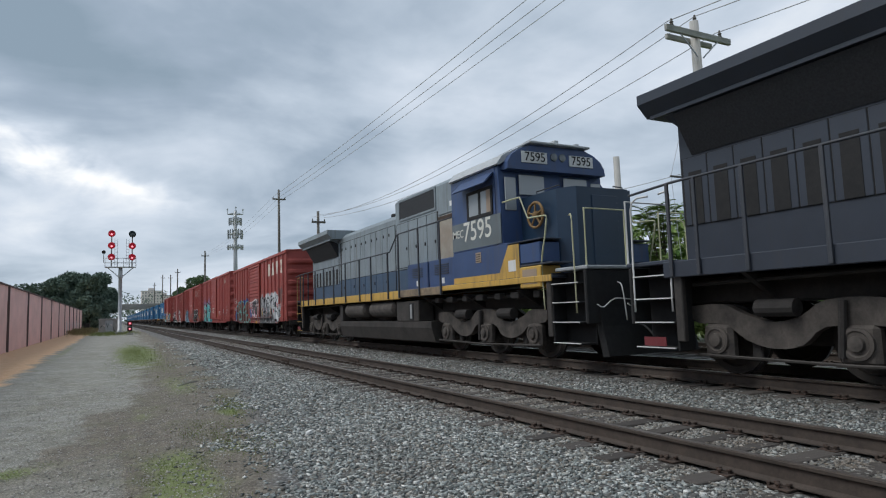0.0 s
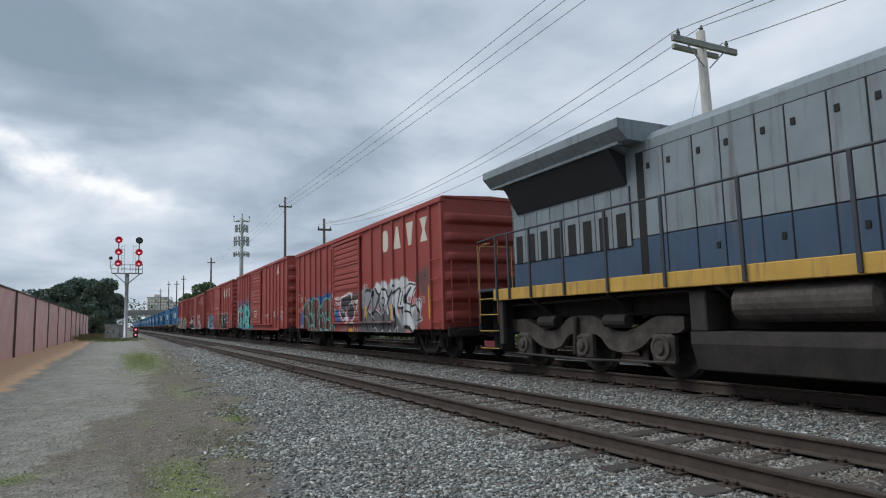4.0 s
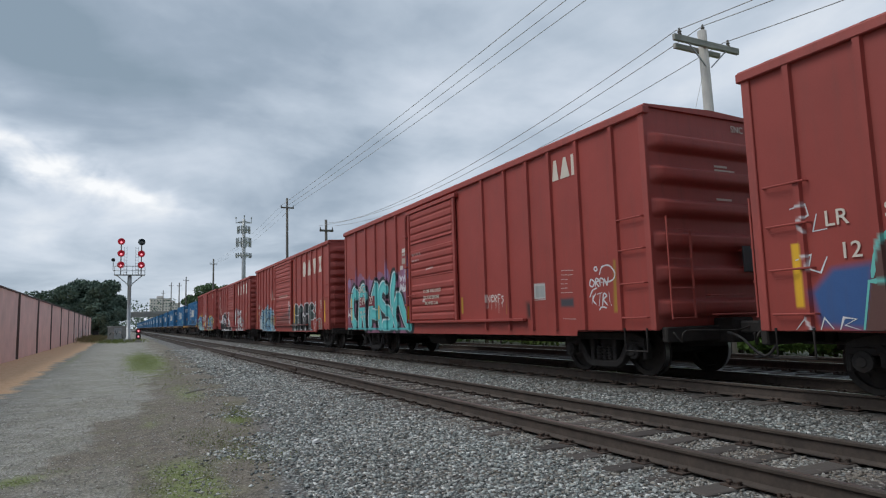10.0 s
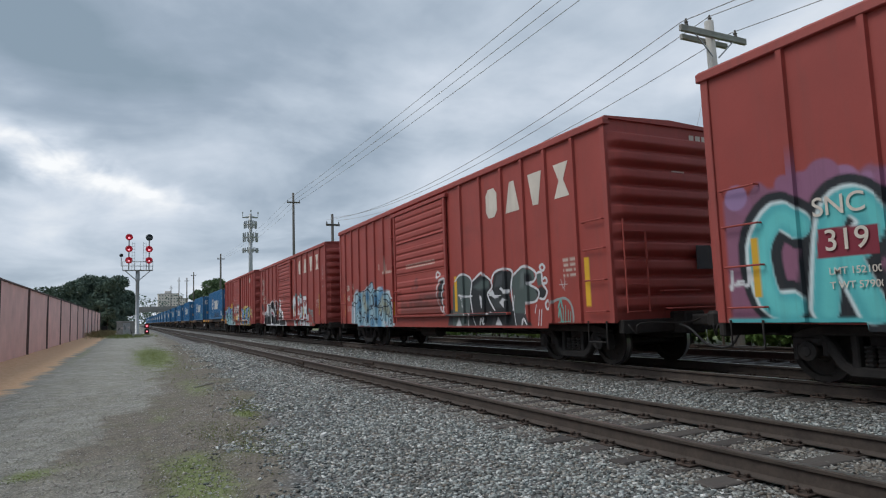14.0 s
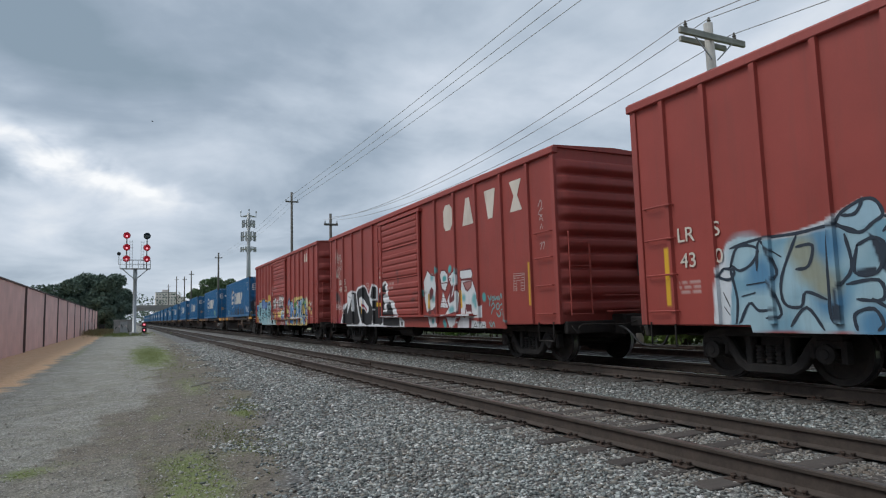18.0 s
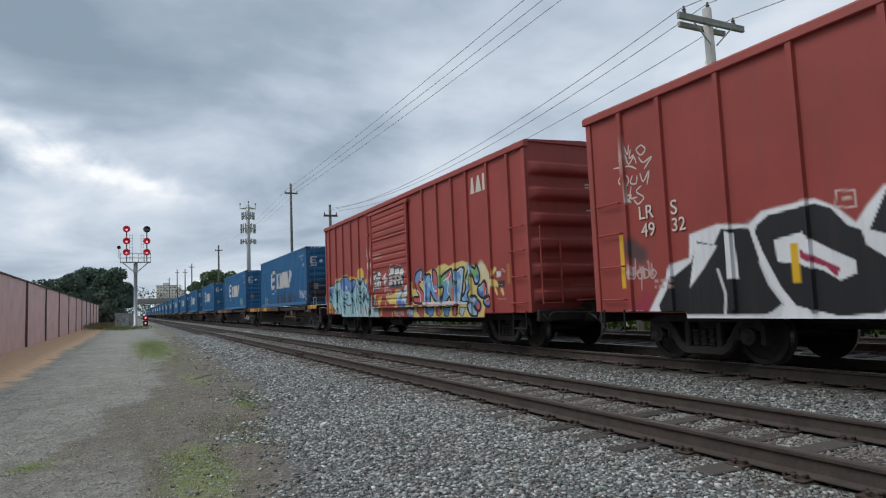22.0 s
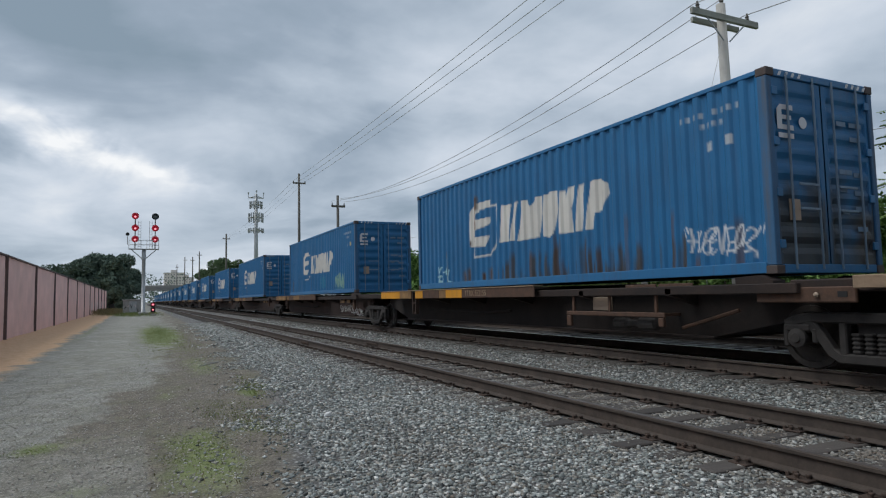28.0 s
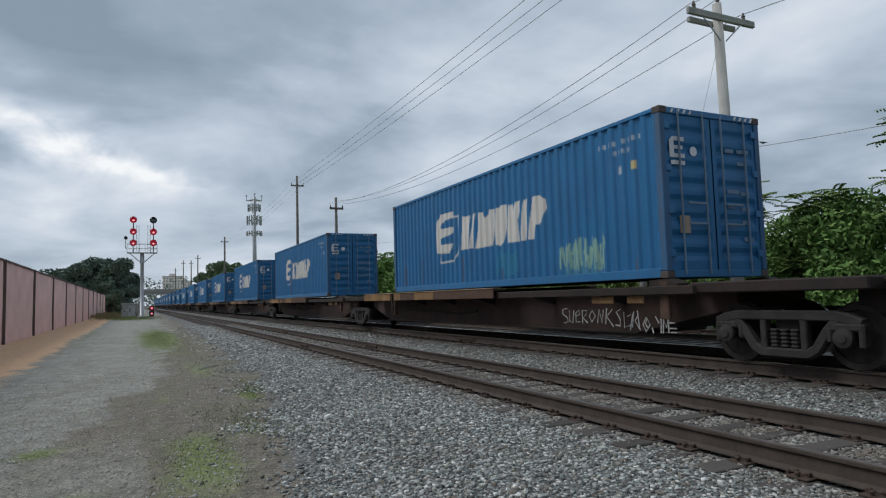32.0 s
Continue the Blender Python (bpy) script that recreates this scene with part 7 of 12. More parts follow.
def candy_figures(c):
    c.poly([(5.53, 1.88), (4.85, 2.04), (4.45, 2.04), (4.25, 2.11), (4.00, 2.13), (3.77, 2.05), (3.43, 2.10), (3.01, 2.13), (2.72, 2.06), (2.59, 1.99), (2.28, 1.95), (2.15, 1.98), (1.90, 1.96), (1.76, 1.81), (1.66, 1.62), (1.41, 1.56), (1.28, 1.45), (1.34, 1.40), (1.64, 1.44), (1.63, 1.19), (1.67, 1.05), (1.79, 0.99), (1.94, 1.06), (2.05, 0.71), (6.21, 0.69), (6.18, 1.00), (6.22, 1.54), (5.88, 1.52)], (0.66, 0.53, 0.19), 0.025)
    c.poly([(1.55, 1.66), (1.53, 1.80), (1.46, 1.87), (1.37, 1.85), (1.39, 1.78), (1.48, 1.73)], (0.66, 0.53, 0.19), 0.022)
    c.poly([(1.50, 1.43), (1.39, 1.34), (1.36, 1.23), (1.41, 1.21), (1.49, 1.31)], (0.66, 0.53, 0.19), 0.022)
    c.poly([(1.23, 1.39), (1.12, 1.36), (1.08, 1.23), (1.14, 1.19), (1.23, 1.31)], (0.66, 0.53, 0.19), 0.022)
    c.poly([(6.38, 1.63), (6.25, 1.75), (6.25, 1.38), (6.36, 1.33)], (0.66, 0.53, 0.19), 0.022)
    c.dabs([(1.99, 1.84), (1.85, 1.64), (2.07, 1.92), (1.75, 1.48)], 0.12, (0.62, 0.58, 0.42), 0.12)
    c.letter([(6.02, 1.77), (5.89, 1.99), (5.50, 2.07), (5.43, 1.79), (5.69, 1.71), (5.70, 1.59), (5.42, 1.39), (5.40, 1.12), (6.08, 1.13), (6.12, 1.30), (5.76, 1.30), (5.90, 1.52)], (0.52, 0.11, 0.10), (0.02, 0.025, 0.04), 0.055)
    c.letter([(5.34, 1.77), (5.15, 1.90), (4.92, 1.88), (4.76, 1.50), (4.79, 1.99), (4.51, 1.91), (4.44, 1.24), (4.51, 1.08), (4.81, 1.24), (4.96, 1.44), (4.99, 1.09), (5.34, 1.10)], (0.12, 0.29, 0.56), (0.02, 0.025, 0.04), 0.055)
    c.letter([(4.51, 1.60), (4.21, 1.81), (3.78, 1.94), (3.61, 1.95), (3.58, 1.64), (3.47, 1.05), (3.74, 1.06), (3.78, 1.25), (4.08, 1.07), (4.27, 1.15), (4.12, 1.48), (4.32, 1.54)], (0.17, 0.36, 0.36), (0.02, 0.025, 0.04), 0.055)
    c.letter([(3.48, 1.78), (3.34, 1.91), (2.97, 1.96), (2.94, 1.83), (3.18, 1.11), (3.49, 1.07), (3.35, 1.62), (3.51, 1.66)], (0.30, 0.47, 0.62), (0.02, 0.025, 0.04), 0.055)
    c.letter([(2.90, 1.65), (2.74, 1.85), (2.59, 1.96), (2.37, 1.89), (2.32, 2.00), (2.19, 1.84), (2.16, 1.67), (2.25, 1.53), (2.40, 1.53), (2.48, 1.69), (2.59, 1.78), (2.66, 1.56), (2.62, 1.40), (2.82, 1.29), (2.74, 1.11), (3.05, 1.09), (3.17, 1.19), (2.98, 1.30), (2.88, 1.46)], (0.12, 0.29, 0.56), (0.02, 0.025, 0.04), 0.055)
    c.letter([(2.29, 1.32), (2.24, 1.45), (2.07, 1.50), (1.94, 1.58), (1.86, 1.42), (1.88, 1.28), (2.01, 1.17), (2.17, 1.21)], (0.12, 0.29, 0.56), (0.02, 0.025, 0.04), 0.055)
    c.letter([(2.57, 1.19), (2.43, 1.23), (2.27, 1.11), (2.17, 1.03), (2.23, 0.88), (2.37, 0.88), (2.51, 0.99)], (0.12, 0.29, 0.56), (0.02, 0.025, 0.04), 0.055)
    c.letter([(2.03, 1.10), (1.77, 1.21), (1.70, 1.05), (1.80, 0.96), (1.95, 1.00)], (0.12, 0.29, 0.56), (0.02, 0.025, 0.04), 0.055)
    c.letter([(2.83, 1.04), (2.58, 1.05), (2.33, 0.85), (2.41, 0.73), (2.69, 0.77), (2.82, 0.92)], (0.30, 0.47, 0.62), (0.02, 0.025, 0.04), 0.055)
    c.dabs([(5.76, 1.93), (5.60, 1.96), (5.90, 1.83)], 0.13, (0.16, 0.32, 0.58), 0.12)
    c.dabs([(4.66, 1.87), (4.61, 1.68), (4.56, 1.39), (3.76, 1.81), (3.83, 1.75), (3.59, 1.38), (3.57, 1.16), (1.93, 1.46), (1.92, 1.35), (2.22, 0.98), (2.31, 0.92), (1.82, 1.17)], 0.12, (0.52, 0.11, 0.10), 0.08)
    c.dabs([(4.07, 1.32), (4.15, 1.14), (3.94, 1.45), (3.24, 1.78), (3.35, 1.37)], 0.12, (0.12, 0.29, 0.56), 0.12)
    c.dabs([(4.28, 1.72), (4.09, 1.82), (2.46, 1.86), (2.41, 1.77), (2.72, 1.79), (2.80, 1.69), (2.28, 1.80)], 0.12, (0.20, 0.40, 0.14), 0.1)
    c.dabs([(5.09, 1.77), (5.16, 1.28), (5.26, 1.48), (2.22, 1.64), (2.31, 1.57), (2.88, 1.34), (3.04, 1.14), (2.68, 1.96), (2.11, 1.40)], 0.1, (0.24, 0.45, 0.62), 0.1)
    c.dabs([(3.13, 1.85), (3.23, 1.61), (3.29, 1.28), (5.03, 1.61), (3.86, 1.66), (2.55, 1.90), (2.83, 1.58), (2.48, 1.12), (2.60, 0.85)], 0.06, (0.45, 0.60, 0.68), 0.08)
    c.dabs([(5.24, 1.23), (5.07, 1.22), (4.05, 1.09), (2.25, 1.30), (2.09, 1.25), (2.40, 1.04), (2.26, 1.68)], 0.07, (0.05, 0.12, 0.32), 0.08)
    c.line([(5.53, 2.01), (5.62, 1.79), (5.44, 1.71)], 0.022, (0.66, 0.70, 0.74))
    c.line([(5.87, 1.50), (5.66, 1.34), (5.64, 1.14)], 0.022, (0.66, 0.70, 0.74))
    c.line([(4.87, 1.84), (4.73, 1.45), (4.53, 1.44)], 0.022, (0.66, 0.70, 0.74))
    c.line([(5.13, 1.85), (5.24, 1.58), (5.24, 1.18)], 0.022, (0.66, 0.70, 0.74))
    c.line([(4.10, 1.68), (3.79, 1.76), (3.66, 1.89)], 0.022, (0.66, 0.70, 0.74))
    c.line([(3.79, 1.66), (3.89, 1.40), (3.80, 1.30)], 0.022, (0.66, 0.70, 0.74))
    c.line([(3.29, 1.87), (3.02, 1.90), (3.25, 1.15)], 0.022, (0.66, 0.70, 0.74))
    c.line([(2.72, 1.57), (2.72, 1.73), (2.58, 1.82)], 0.022, (0.66, 0.70, 0.74))
    c.line([(2.23, 1.41), (1.96, 1.52)], 0.022, (0.66, 0.70, 0.74))
    c.line([(1.86, 1.38), (1.93, 1.24)], 0.022, (0.66, 0.70, 0.74))
    c.line([(2.55, 1.16), (2.51, 1.01)], 0.022, (0.66, 0.70, 0.74))
    c.line([(1.98, 1.10), (1.80, 1.15)], 0.022, (0.66, 0.70, 0.74))
    c.line([(5.52, 1.11), (4.53, 1.08), (3.46, 1.08), (2.86, 1.06)], 0.05, (0.60, 0.63, 0.62), False)
    c.letter([(6.60, 1.01), (6.08, 1.00), (6.26, 0.71), (6.55, 0.71)], (0.12, 0.29, 0.56), (0.02, 0.025, 0.04), 0.035)
    c.letter([(5.91, 1.03), (5.38, 0.98), (5.50, 0.71), (5.71, 0.71), (5.92, 0.89)], (0.52, 0.11, 0.10), (0.02, 0.025, 0.04), 0.035)
    c.letter([(5.23, 0.97), (4.73, 0.98), (4.85, 0.77), (5.03, 0.72), (5.22, 0.82)], (0.12, 0.29, 0.56), (0.02, 0.025, 0.04), 0.035)
    c.letter([(4.62, 0.98), (4.29, 0.97), (4.41, 0.72), (4.61, 0.77)], (0.52, 0.11, 0.10), (0.02, 0.025, 0.04), 0.035)
    c.letter([(4.21, 0.99), (3.79, 0.96), (3.92, 0.72), (4.12, 0.75)], (0.12, 0.29, 0.56), (0.02, 0.025, 0.04), 0.035)
    c.letter([(3.67, 0.98), (3.35, 0.97), (3.46, 0.72), (3.64, 0.77)], (0.52, 0.11, 0.10), (0.02, 0.025, 0.04), 0.035)
    c.letter([(3.25, 0.97), (2.90, 0.96), (3.12, 0.72), (3.27, 0.81)], (0.36, 0.44, 0.50), (0.02, 0.025, 0.04), 0.035)
    c.poly([(1.33, 1.53), (1.04, 1.54), (1.04, 1.39), (1.32, 1.38)], (0.05, 0.035, 0.035), 0.025)
    c.poly([(1.37, 1.76), (1.18, 1.76), (1.18, 1.63), (1.37, 1.62)], (0.62, 0.64, 0.62))
    c.line([(1.31, 1.45), (1.12, 1.44)], 0.012, (0.5, 0.42, 0.4), False)
    c.line([(1.37, 1.13), (1.01, 1.12)], 0.018, (0.5, 0.38, 0.36), False)
    c.line([(1.16, 1.81), (1.06, 1.74), (0.95, 1.76)], 0.012, (0.5, 0.36, 0.34))
    c.line([(1.12, 1.73), (1.08, 1.81), (1.01, 1.71)], 0.012, (0.5, 0.36, 0.34))


def grey_letters(c):
    c.poly([(8.17, 1.37), (8.08, 1.41), (7.78, 1.40), (7.47, 1.43), (7.31, 1.56), (7.10, 1.57), (6.94, 1.55), (7.16, 1.44), (7.24, 1.26), (7.09, 1.02), (7.38, 1.02), (7.40, 1.12), (7.87, 1.13), (7.96, 1.21), (8.16, 1.26)], (0.66, 0.50, 0.15))
    c.poly([(8.99, 1.31), (8.50, 1.41), (8.67, 1.18), (8.74, 0.98), (8.85, 0.73), (8.98, 0.73), (8.88, 1.14)], (0.62, 0.42, 0.09), 0.03)
    c.poly([(9.27, 1.43), (9.13, 1.50), (9.07, 1.30), (9.21, 1.28)], (0.62, 0.42, 0.09), 0.03)
    c.poly([(8.25, 1.17), (8.17, 1.19), (8.17, 1.05), (8.25, 1.04)], (0.66, 0.50, 0.15))
    c.poly([(7.94, 0.86), (7.86, 0.88), (7.88, 0.73), (7.94, 0.72)], (0.66, 0.50, 0.15))
    c.poly([(9.57, 1.74), (9.51, 2.08), (9.37, 2.15), (9.20, 2.17), (8.97, 2.23), (8.81, 2.27), (8.64, 2.21), (8.57, 1.97), (8.54, 1.65), (9.12, 1.59), (9.26, 1.51), (9.48, 1.59)], (0.03, 0.03, 0.035))
    c.poly([(9.53, 1.85), (9.47, 2.10), (9.34, 2.13), (9.36, 1.87), (9.24, 1.67), (9.29, 1.55), (9.45, 1.63)], (0.68, 0.65, 0.63))
    c.poly([(9.24, 2.12), (9.04, 2.14), (9.09, 1.97), (9.25, 1.95)], (0.60, 0.60, 0.58))
    c.poly([(8.95, 2.17), (8.79, 2.23), (8.64, 2.15), (8.65, 2.07), (8.92, 2.08)], (0.60, 0.60, 0.58))
    c.poly([(9.02, 2.04), (8.62, 2.03), (8.61, 1.97), (9.01, 1.97)], (0.60, 0.60, 0.58))
    c.poly([(9.20, 1.86), (9.00, 1.87), (8.99, 1.66), (9.18, 1.63)], (0.60, 0.60, 0.58))
    c.poly([(8.94, 1.88), (8.75, 1.88), (8.74, 1.66), (8.93, 1.65)], (0.60, 0.60, 0.58))
    c.poly([(8.71, 1.88), (8.59, 1.87), (8.56, 1.69), (8.68, 1.68)], (0.60, 0.60, 0.58))
    c.poly([(9.26, 1.93), (8.66, 1.93), (8.65, 1.88), (9.26, 1.89)], (0.60, 0.60, 0.58))
    c.poly([(8.21, 2.16), (8.16, 2.04), (8.11, 1.98), (7.90, 1.94), (8.12, 1.88), (8.19, 1.76), (8.27, 1.76), (8.31, 1.90), (8.48, 1.96), (8.30, 2.03)], (0.68, 0.65, 0.63))
    c.poly([(7.92, 2.11), (7.80, 2.28), (7.57, 2.31), (7.37, 2.24), (7.09, 2.26), (6.88, 2.25), (6.66, 2.17), (6.60, 2.01), (6.66, 1.68), (6.81, 1.62), (7.10, 1.61), (7.82, 1.63), (7.91, 1.81)], (0.03, 0.03, 0.035))
    c.poly([(7.86, 2.08), (7.76, 2.26), (7.52, 2.26), (7.45, 2.16), (7.49, 2.06), (7.66, 2.05), (7.85, 2.01)], (0.60, 0.60, 0.58))
    c.poly([(7.85, 1.97), (7.52, 1.99), (7.60, 1.87), (7.86, 1.86)], (0.60, 0.60, 0.58))
    c.poly([(7.86, 1.82), (7.60, 1.84), (7.51, 1.75), (7.67, 1.69), (7.84, 1.71)], (0.60, 0.60, 0.58))
    c.poly([(7.38, 2.19), (7.05, 2.22), (7.00, 2.05), (7.18, 2.02), (7.41, 2.07)], (0.60, 0.60, 0.58))
    c.poly([(7.35, 2.01), (7.16, 2.00), (7.24, 1.89), (7.38, 1.87)], (0.60, 0.60, 0.58))
    c.poly([(7.39, 1.83), (7.22, 1.85), (7.25, 1.71), (7.42, 1.69)], (0.60, 0.60, 0.58))
    c.poly([(6.96, 2.17), (6.76, 2.20), (6.67, 2.12), (6.64, 2.00), (6.80, 1.98), (6.98, 2.03)], (0.60, 0.60, 0.58))
    c.poly([(7.03, 1.97), (6.83, 1.97), (6.77, 1.86), (7.04, 1.85)], (0.60, 0.60, 0.58))
    c.poly([(7.04, 1.82), (6.93, 1.82), (6.96, 1.71), (7.09, 1.70)], (0.60, 0.60, 0.58))
    c.poly([(6.86, 1.82), (6.69, 1.82), (6.66, 1.70), (6.81, 1.66)], (0.60, 0.60, 0.58))
    c.line([(9.43, 2.22), (9.16, 2.23)], 0.012, (0.68, 0.65, 0.63))
    c.line([(7.91, 2.15), (7.77, 2.33), (7.51, 2.35)], 0.012, (0.68, 0.65, 0.63))
    c.line([(7.27, 2.32), (7.09, 2.33), (6.87, 2.28)], 0.012, (0.68, 0.65, 0.63))
    c.line([(8.29, 1.67), (8.25, 1.72), (8.20, 1.66)], 0.014, (0.68, 0.65, 0.63))
    c.line([(8.14, 1.66), (8.14, 1.73), (8.03, 1.67)], 0.014, (0.68, 0.65, 0.63))
    c.line([(7.98, 1.64), (7.95, 1.72), (7.87, 1.69)], 0.014, (0.68, 0.65, 0.63))
    c.line([(8.26, 1.53), (8.23, 1.61), (8.15, 1.60), (8.15, 1.52), (8.26, 1.53)], 0.014, (0.68, 0.65, 0.63))
    c.line([(8.07, 1.58), (7.96, 1.57), (7.94, 1.45), (8.08, 1.48)], 0.014, (0.68, 0.65, 0.63))
    c.line([(7.83, 1.58), (7.70, 1.55), (7.69, 1.48), (7.84, 1.50)], 0.014, (0.68, 0.65, 0.63))
    c.line([(9.87, 2.84), (9.94, 2.38)], 0.03, (0.68, 0.65, 0.63), False)
    c.line([(9.89, 2.58), (9.88, 2.31)], 0.03, (0.68, 0.65, 0.63), False)
    c.line([(10.04, 2.11), (9.97, 2.55)], 0.03, (0.68, 0.65, 0.63), False)
    c.line([(9.72, 2.90), (9.63, 2.70)], 0.03, (0.68, 0.65, 0.63), False)
    c.line([(9.67, 2.62), (9.66, 2.35)], 0.03, (0.68, 0.65, 0.63), False)
    c.line([(9.72, 2.08), (9.70, 1.86)], 0.03, (0.68, 0.65, 0.63), False)
    c.letter([(7.24, 1.26), (7.14, 1.46), (6.97, 1.53), (6.72, 1.50), (6.83, 1.41), (6.97, 1.35), (6.82, 1.27), (6.47, 1.25), (6.53, 1.07), (6.80, 1.02), (7.08, 1.04), (7.23, 1.15)], (0.16, 0.32, 0.60), (0.03, 0.03, 0.035), 0.03)
    c.dabs([(7.07, 1.40), (6.95, 1.46), (7.15, 1.29), (6.74, 1.22), (6.60, 1.21)], 0.09, (0.50, 0.60, 0.68), 0.08)
    c.dabs([(7.09, 1.17), (6.96, 1.12), (6.71, 1.11)], 0.09, (0.09, 0.17, 0.42), 0.08)
    c.poly([(6.76, 1.44), (6.59, 1.48), (6.63, 1.29), (6.88, 1.31)], (0.50, 0.52, 0.22), 0.03)
    c.line([(7.68, 0.89), (7.74, 0.74)], 0.017, (0.68, 0.65, 0.63), False)
    c.line([(7.70, 0.89), (7.60, 0.90)], 0.017, (0.68, 0.65, 0.63), False)
    c.line([(7.70, 0.82), (7.63, 0.83)], 0.017, (0.68, 0.65, 0.63), False)
    c.line([(7.59, 0.74), (7.60, 0.86), (7.54, 0.86), (7.55, 0.74)], 0.017, (0.68, 0.65, 0.63), False)
    c.line([(7.49, 0.85), (7.50, 0.74), (7.44, 0.74), (7.43, 0.87)], 0.017, (0.68, 0.65, 0.63), False)
    c.line([(7.38, 0.89), (7.38, 0.73)], 0.017, (0.68, 0.65, 0.63), False)
    c.line([(7.21, 0.87), (7.30, 0.85), (7.32, 0.74), (7.23, 0.74), (7.23, 0.80)], 0.017, (0.68, 0.65, 0.63), False)
    c.line([(7.17, 0.73), (7.16, 0.85), (7.10, 0.87), (7.10, 0.82), (7.16, 0.80)], 0.017, (0.68, 0.65, 0.63), False)
    c.line([(7.07, 0.74), (7.06, 0.87), (7.01, 0.89), (7.03, 0.74)], 0.017, (0.68, 0.65, 0.63), False)
    c.line([(6.92, 0.89), (6.98, 0.85), (6.93, 0.80), (6.99, 0.73)], 0.017, (0.68, 0.65, 0.63), False)
    c.poly([(6.32, 1.75), (6.20, 1.76), (6.19, 1.37), (6.31, 1.30), (6.36, 1.51)], (0.66, 0.52, 0.14))
    c.poly([(6.63, 1.54), (6.52, 1.67), (6.42, 1.67), (6.42, 1.36), (6.57, 1.32), (6.65, 1.40)], (0.56, 0.60, 0.58))
    c.poly([(6.38, 1.67), (6.30, 1.68), (6.31, 1.36), (6.39, 1.33)], (0.03, 0.03, 0.035))
    c.poly([(6.55, 1.11), (6.27, 1.18), (6.19, 1.02), (6.54, 1.01)], (0.40, 0.48, 0.24), 0.03)
    c.poly([(6.67, 0.90), (6.54, 0.96), (6.31, 0.94), (6.20, 0.86), (6.35, 0.74), (6.58, 0.71)], (0.14, 0.28, 0.52))
    c.dabs([(6.57, 0.88), (6.44, 0.89), (6.29, 0.86)], 0.09, (0.45, 0.58, 0.64), 0.08)
    c.line([(6.70, 0.95), (6.56, 0.98), (6.15, 0.94)], 0.03, (0.03, 0.03, 0.035))


def cyan_figures(c):
    c.poly([(14.39, 1.81), (14.01, 2.22), (13.16, 2.25), (12.77, 2.33), (12.49, 2.34), (12.32, 2.22), (11.98, 2.24), (11.73, 2.22), (11.42, 2.13), (11.26, 2.21), (11.25, 2.41), (11.05, 2.47), (10.88, 2.47), (10.74, 2.48), (10.55, 2.32), (10.55, 2.13), (10.50, 2.03), (10.18, 2.05), (9.99, 1.98), (10.01, 1.71)], (0.64, 0.42, 0.10), 0.022)
    c.poly([(15.03, 1.33), (14.61, 1.32), (14.51, 0.86), (14.99, 0.86)], (0.60, 0.40, 0.10), 0.025)
    c.poly([(14.88, 1.95), (14.26, 1.98), (14.14, 2.08), (13.48, 2.11), (13.27, 2.21), (12.50, 2.24), (12.24, 2.11), (11.58, 2.09), (11.36, 2.00), (11.19, 2.15), (10.98, 2.06), (10.84, 2.12), (10.57, 2.04), (10.46, 1.82), (10.01, 1.96), (9.96, 1.61), (9.92, 1.50), (9.64, 1.50), (9.64, 1.31), (9.19, 1.33), (9.03, 1.14), (9.05, 0.72), (13.80, 0.70), (14.33, 1.03), (14.79, 1.30)], (0.34, 0.54, 0.58))
    c.dabs([(14.42, 1.44), (13.63, 1.52), (12.57, 1.36), (11.80, 1.33), (11.11, 1.40), (10.42, 1.46), (9.72, 1.16), (9.34, 1.15), (10.05, 1.35), (13.06, 1.10)], 0.2, (0.20, 0.44, 0.50), 0.18)
    c.dabs([(14.00, 0.93), (13.17, 0.87), (12.07, 0.97), (10.86, 0.91), (9.86, 0.86), (9.31, 0.86), (11.45, 0.81), (10.46, 0.91)], 0.2, (0.46, 0.60, 0.62), 0.2)
    c.poly([(13.44, 2.13), (12.50, 2.23), (12.16, 2.04), (11.57, 2.08), (11.52, 1.83), (11.76, 1.58), (12.19, 1.72), (12.73, 1.68), (13.30, 1.79)], (0.13, 0.24, 0.50), 0.025)
    c.poly([(11.29, 2.05), (10.91, 2.06), (10.76, 1.87), (11.04, 1.82)], (0.13, 0.24, 0.50), 0.025)
    c.poly([(10.39, 1.86), (10.06, 1.94), (10.01, 1.71), (10.33, 1.62)], (0.13, 0.24, 0.50), 0.025)
    c.poly([(14.87, 1.82), (14.28, 1.93), (14.35, 1.68), (14.76, 1.58)], (0.13, 0.24, 0.50), 0.025)
    c.line([(14.86, 1.97), (14.26, 1.98), (14.09, 2.07), (13.48, 2.11)], 0.028, (0.025, 0.035, 0.05))
    c.line([(13.38, 2.13), (12.97, 2.23), (12.50, 2.25), (12.23, 2.10)], 0.04, (0.025, 0.035, 0.05))
    c.line([(14.14, 2.04), (14.08, 1.67), (13.80, 1.83), (13.76, 1.29)], 0.03, (0.025, 0.035, 0.05))
    c.line([(12.25, 2.05), (11.56, 2.09), (11.50, 1.93), (11.77, 1.75), (11.87, 1.44), (11.59, 1.02), (11.53, 0.74)], 0.035, (0.025, 0.035, 0.05))
    c.line([(13.17, 2.14), (13.30, 1.74), (13.03, 1.38), (12.74, 0.97)], 0.03, (0.025, 0.035, 0.05))
    c.line([(13.04, 1.32), (12.41, 1.14), (12.09, 1.18)], 0.03, (0.025, 0.035, 0.05))
    c.line([(13.04, 1.56), (12.75, 1.37), (12.45, 1.49), (12.73, 1.59)], 0.035, (0.025, 0.035, 0.05))
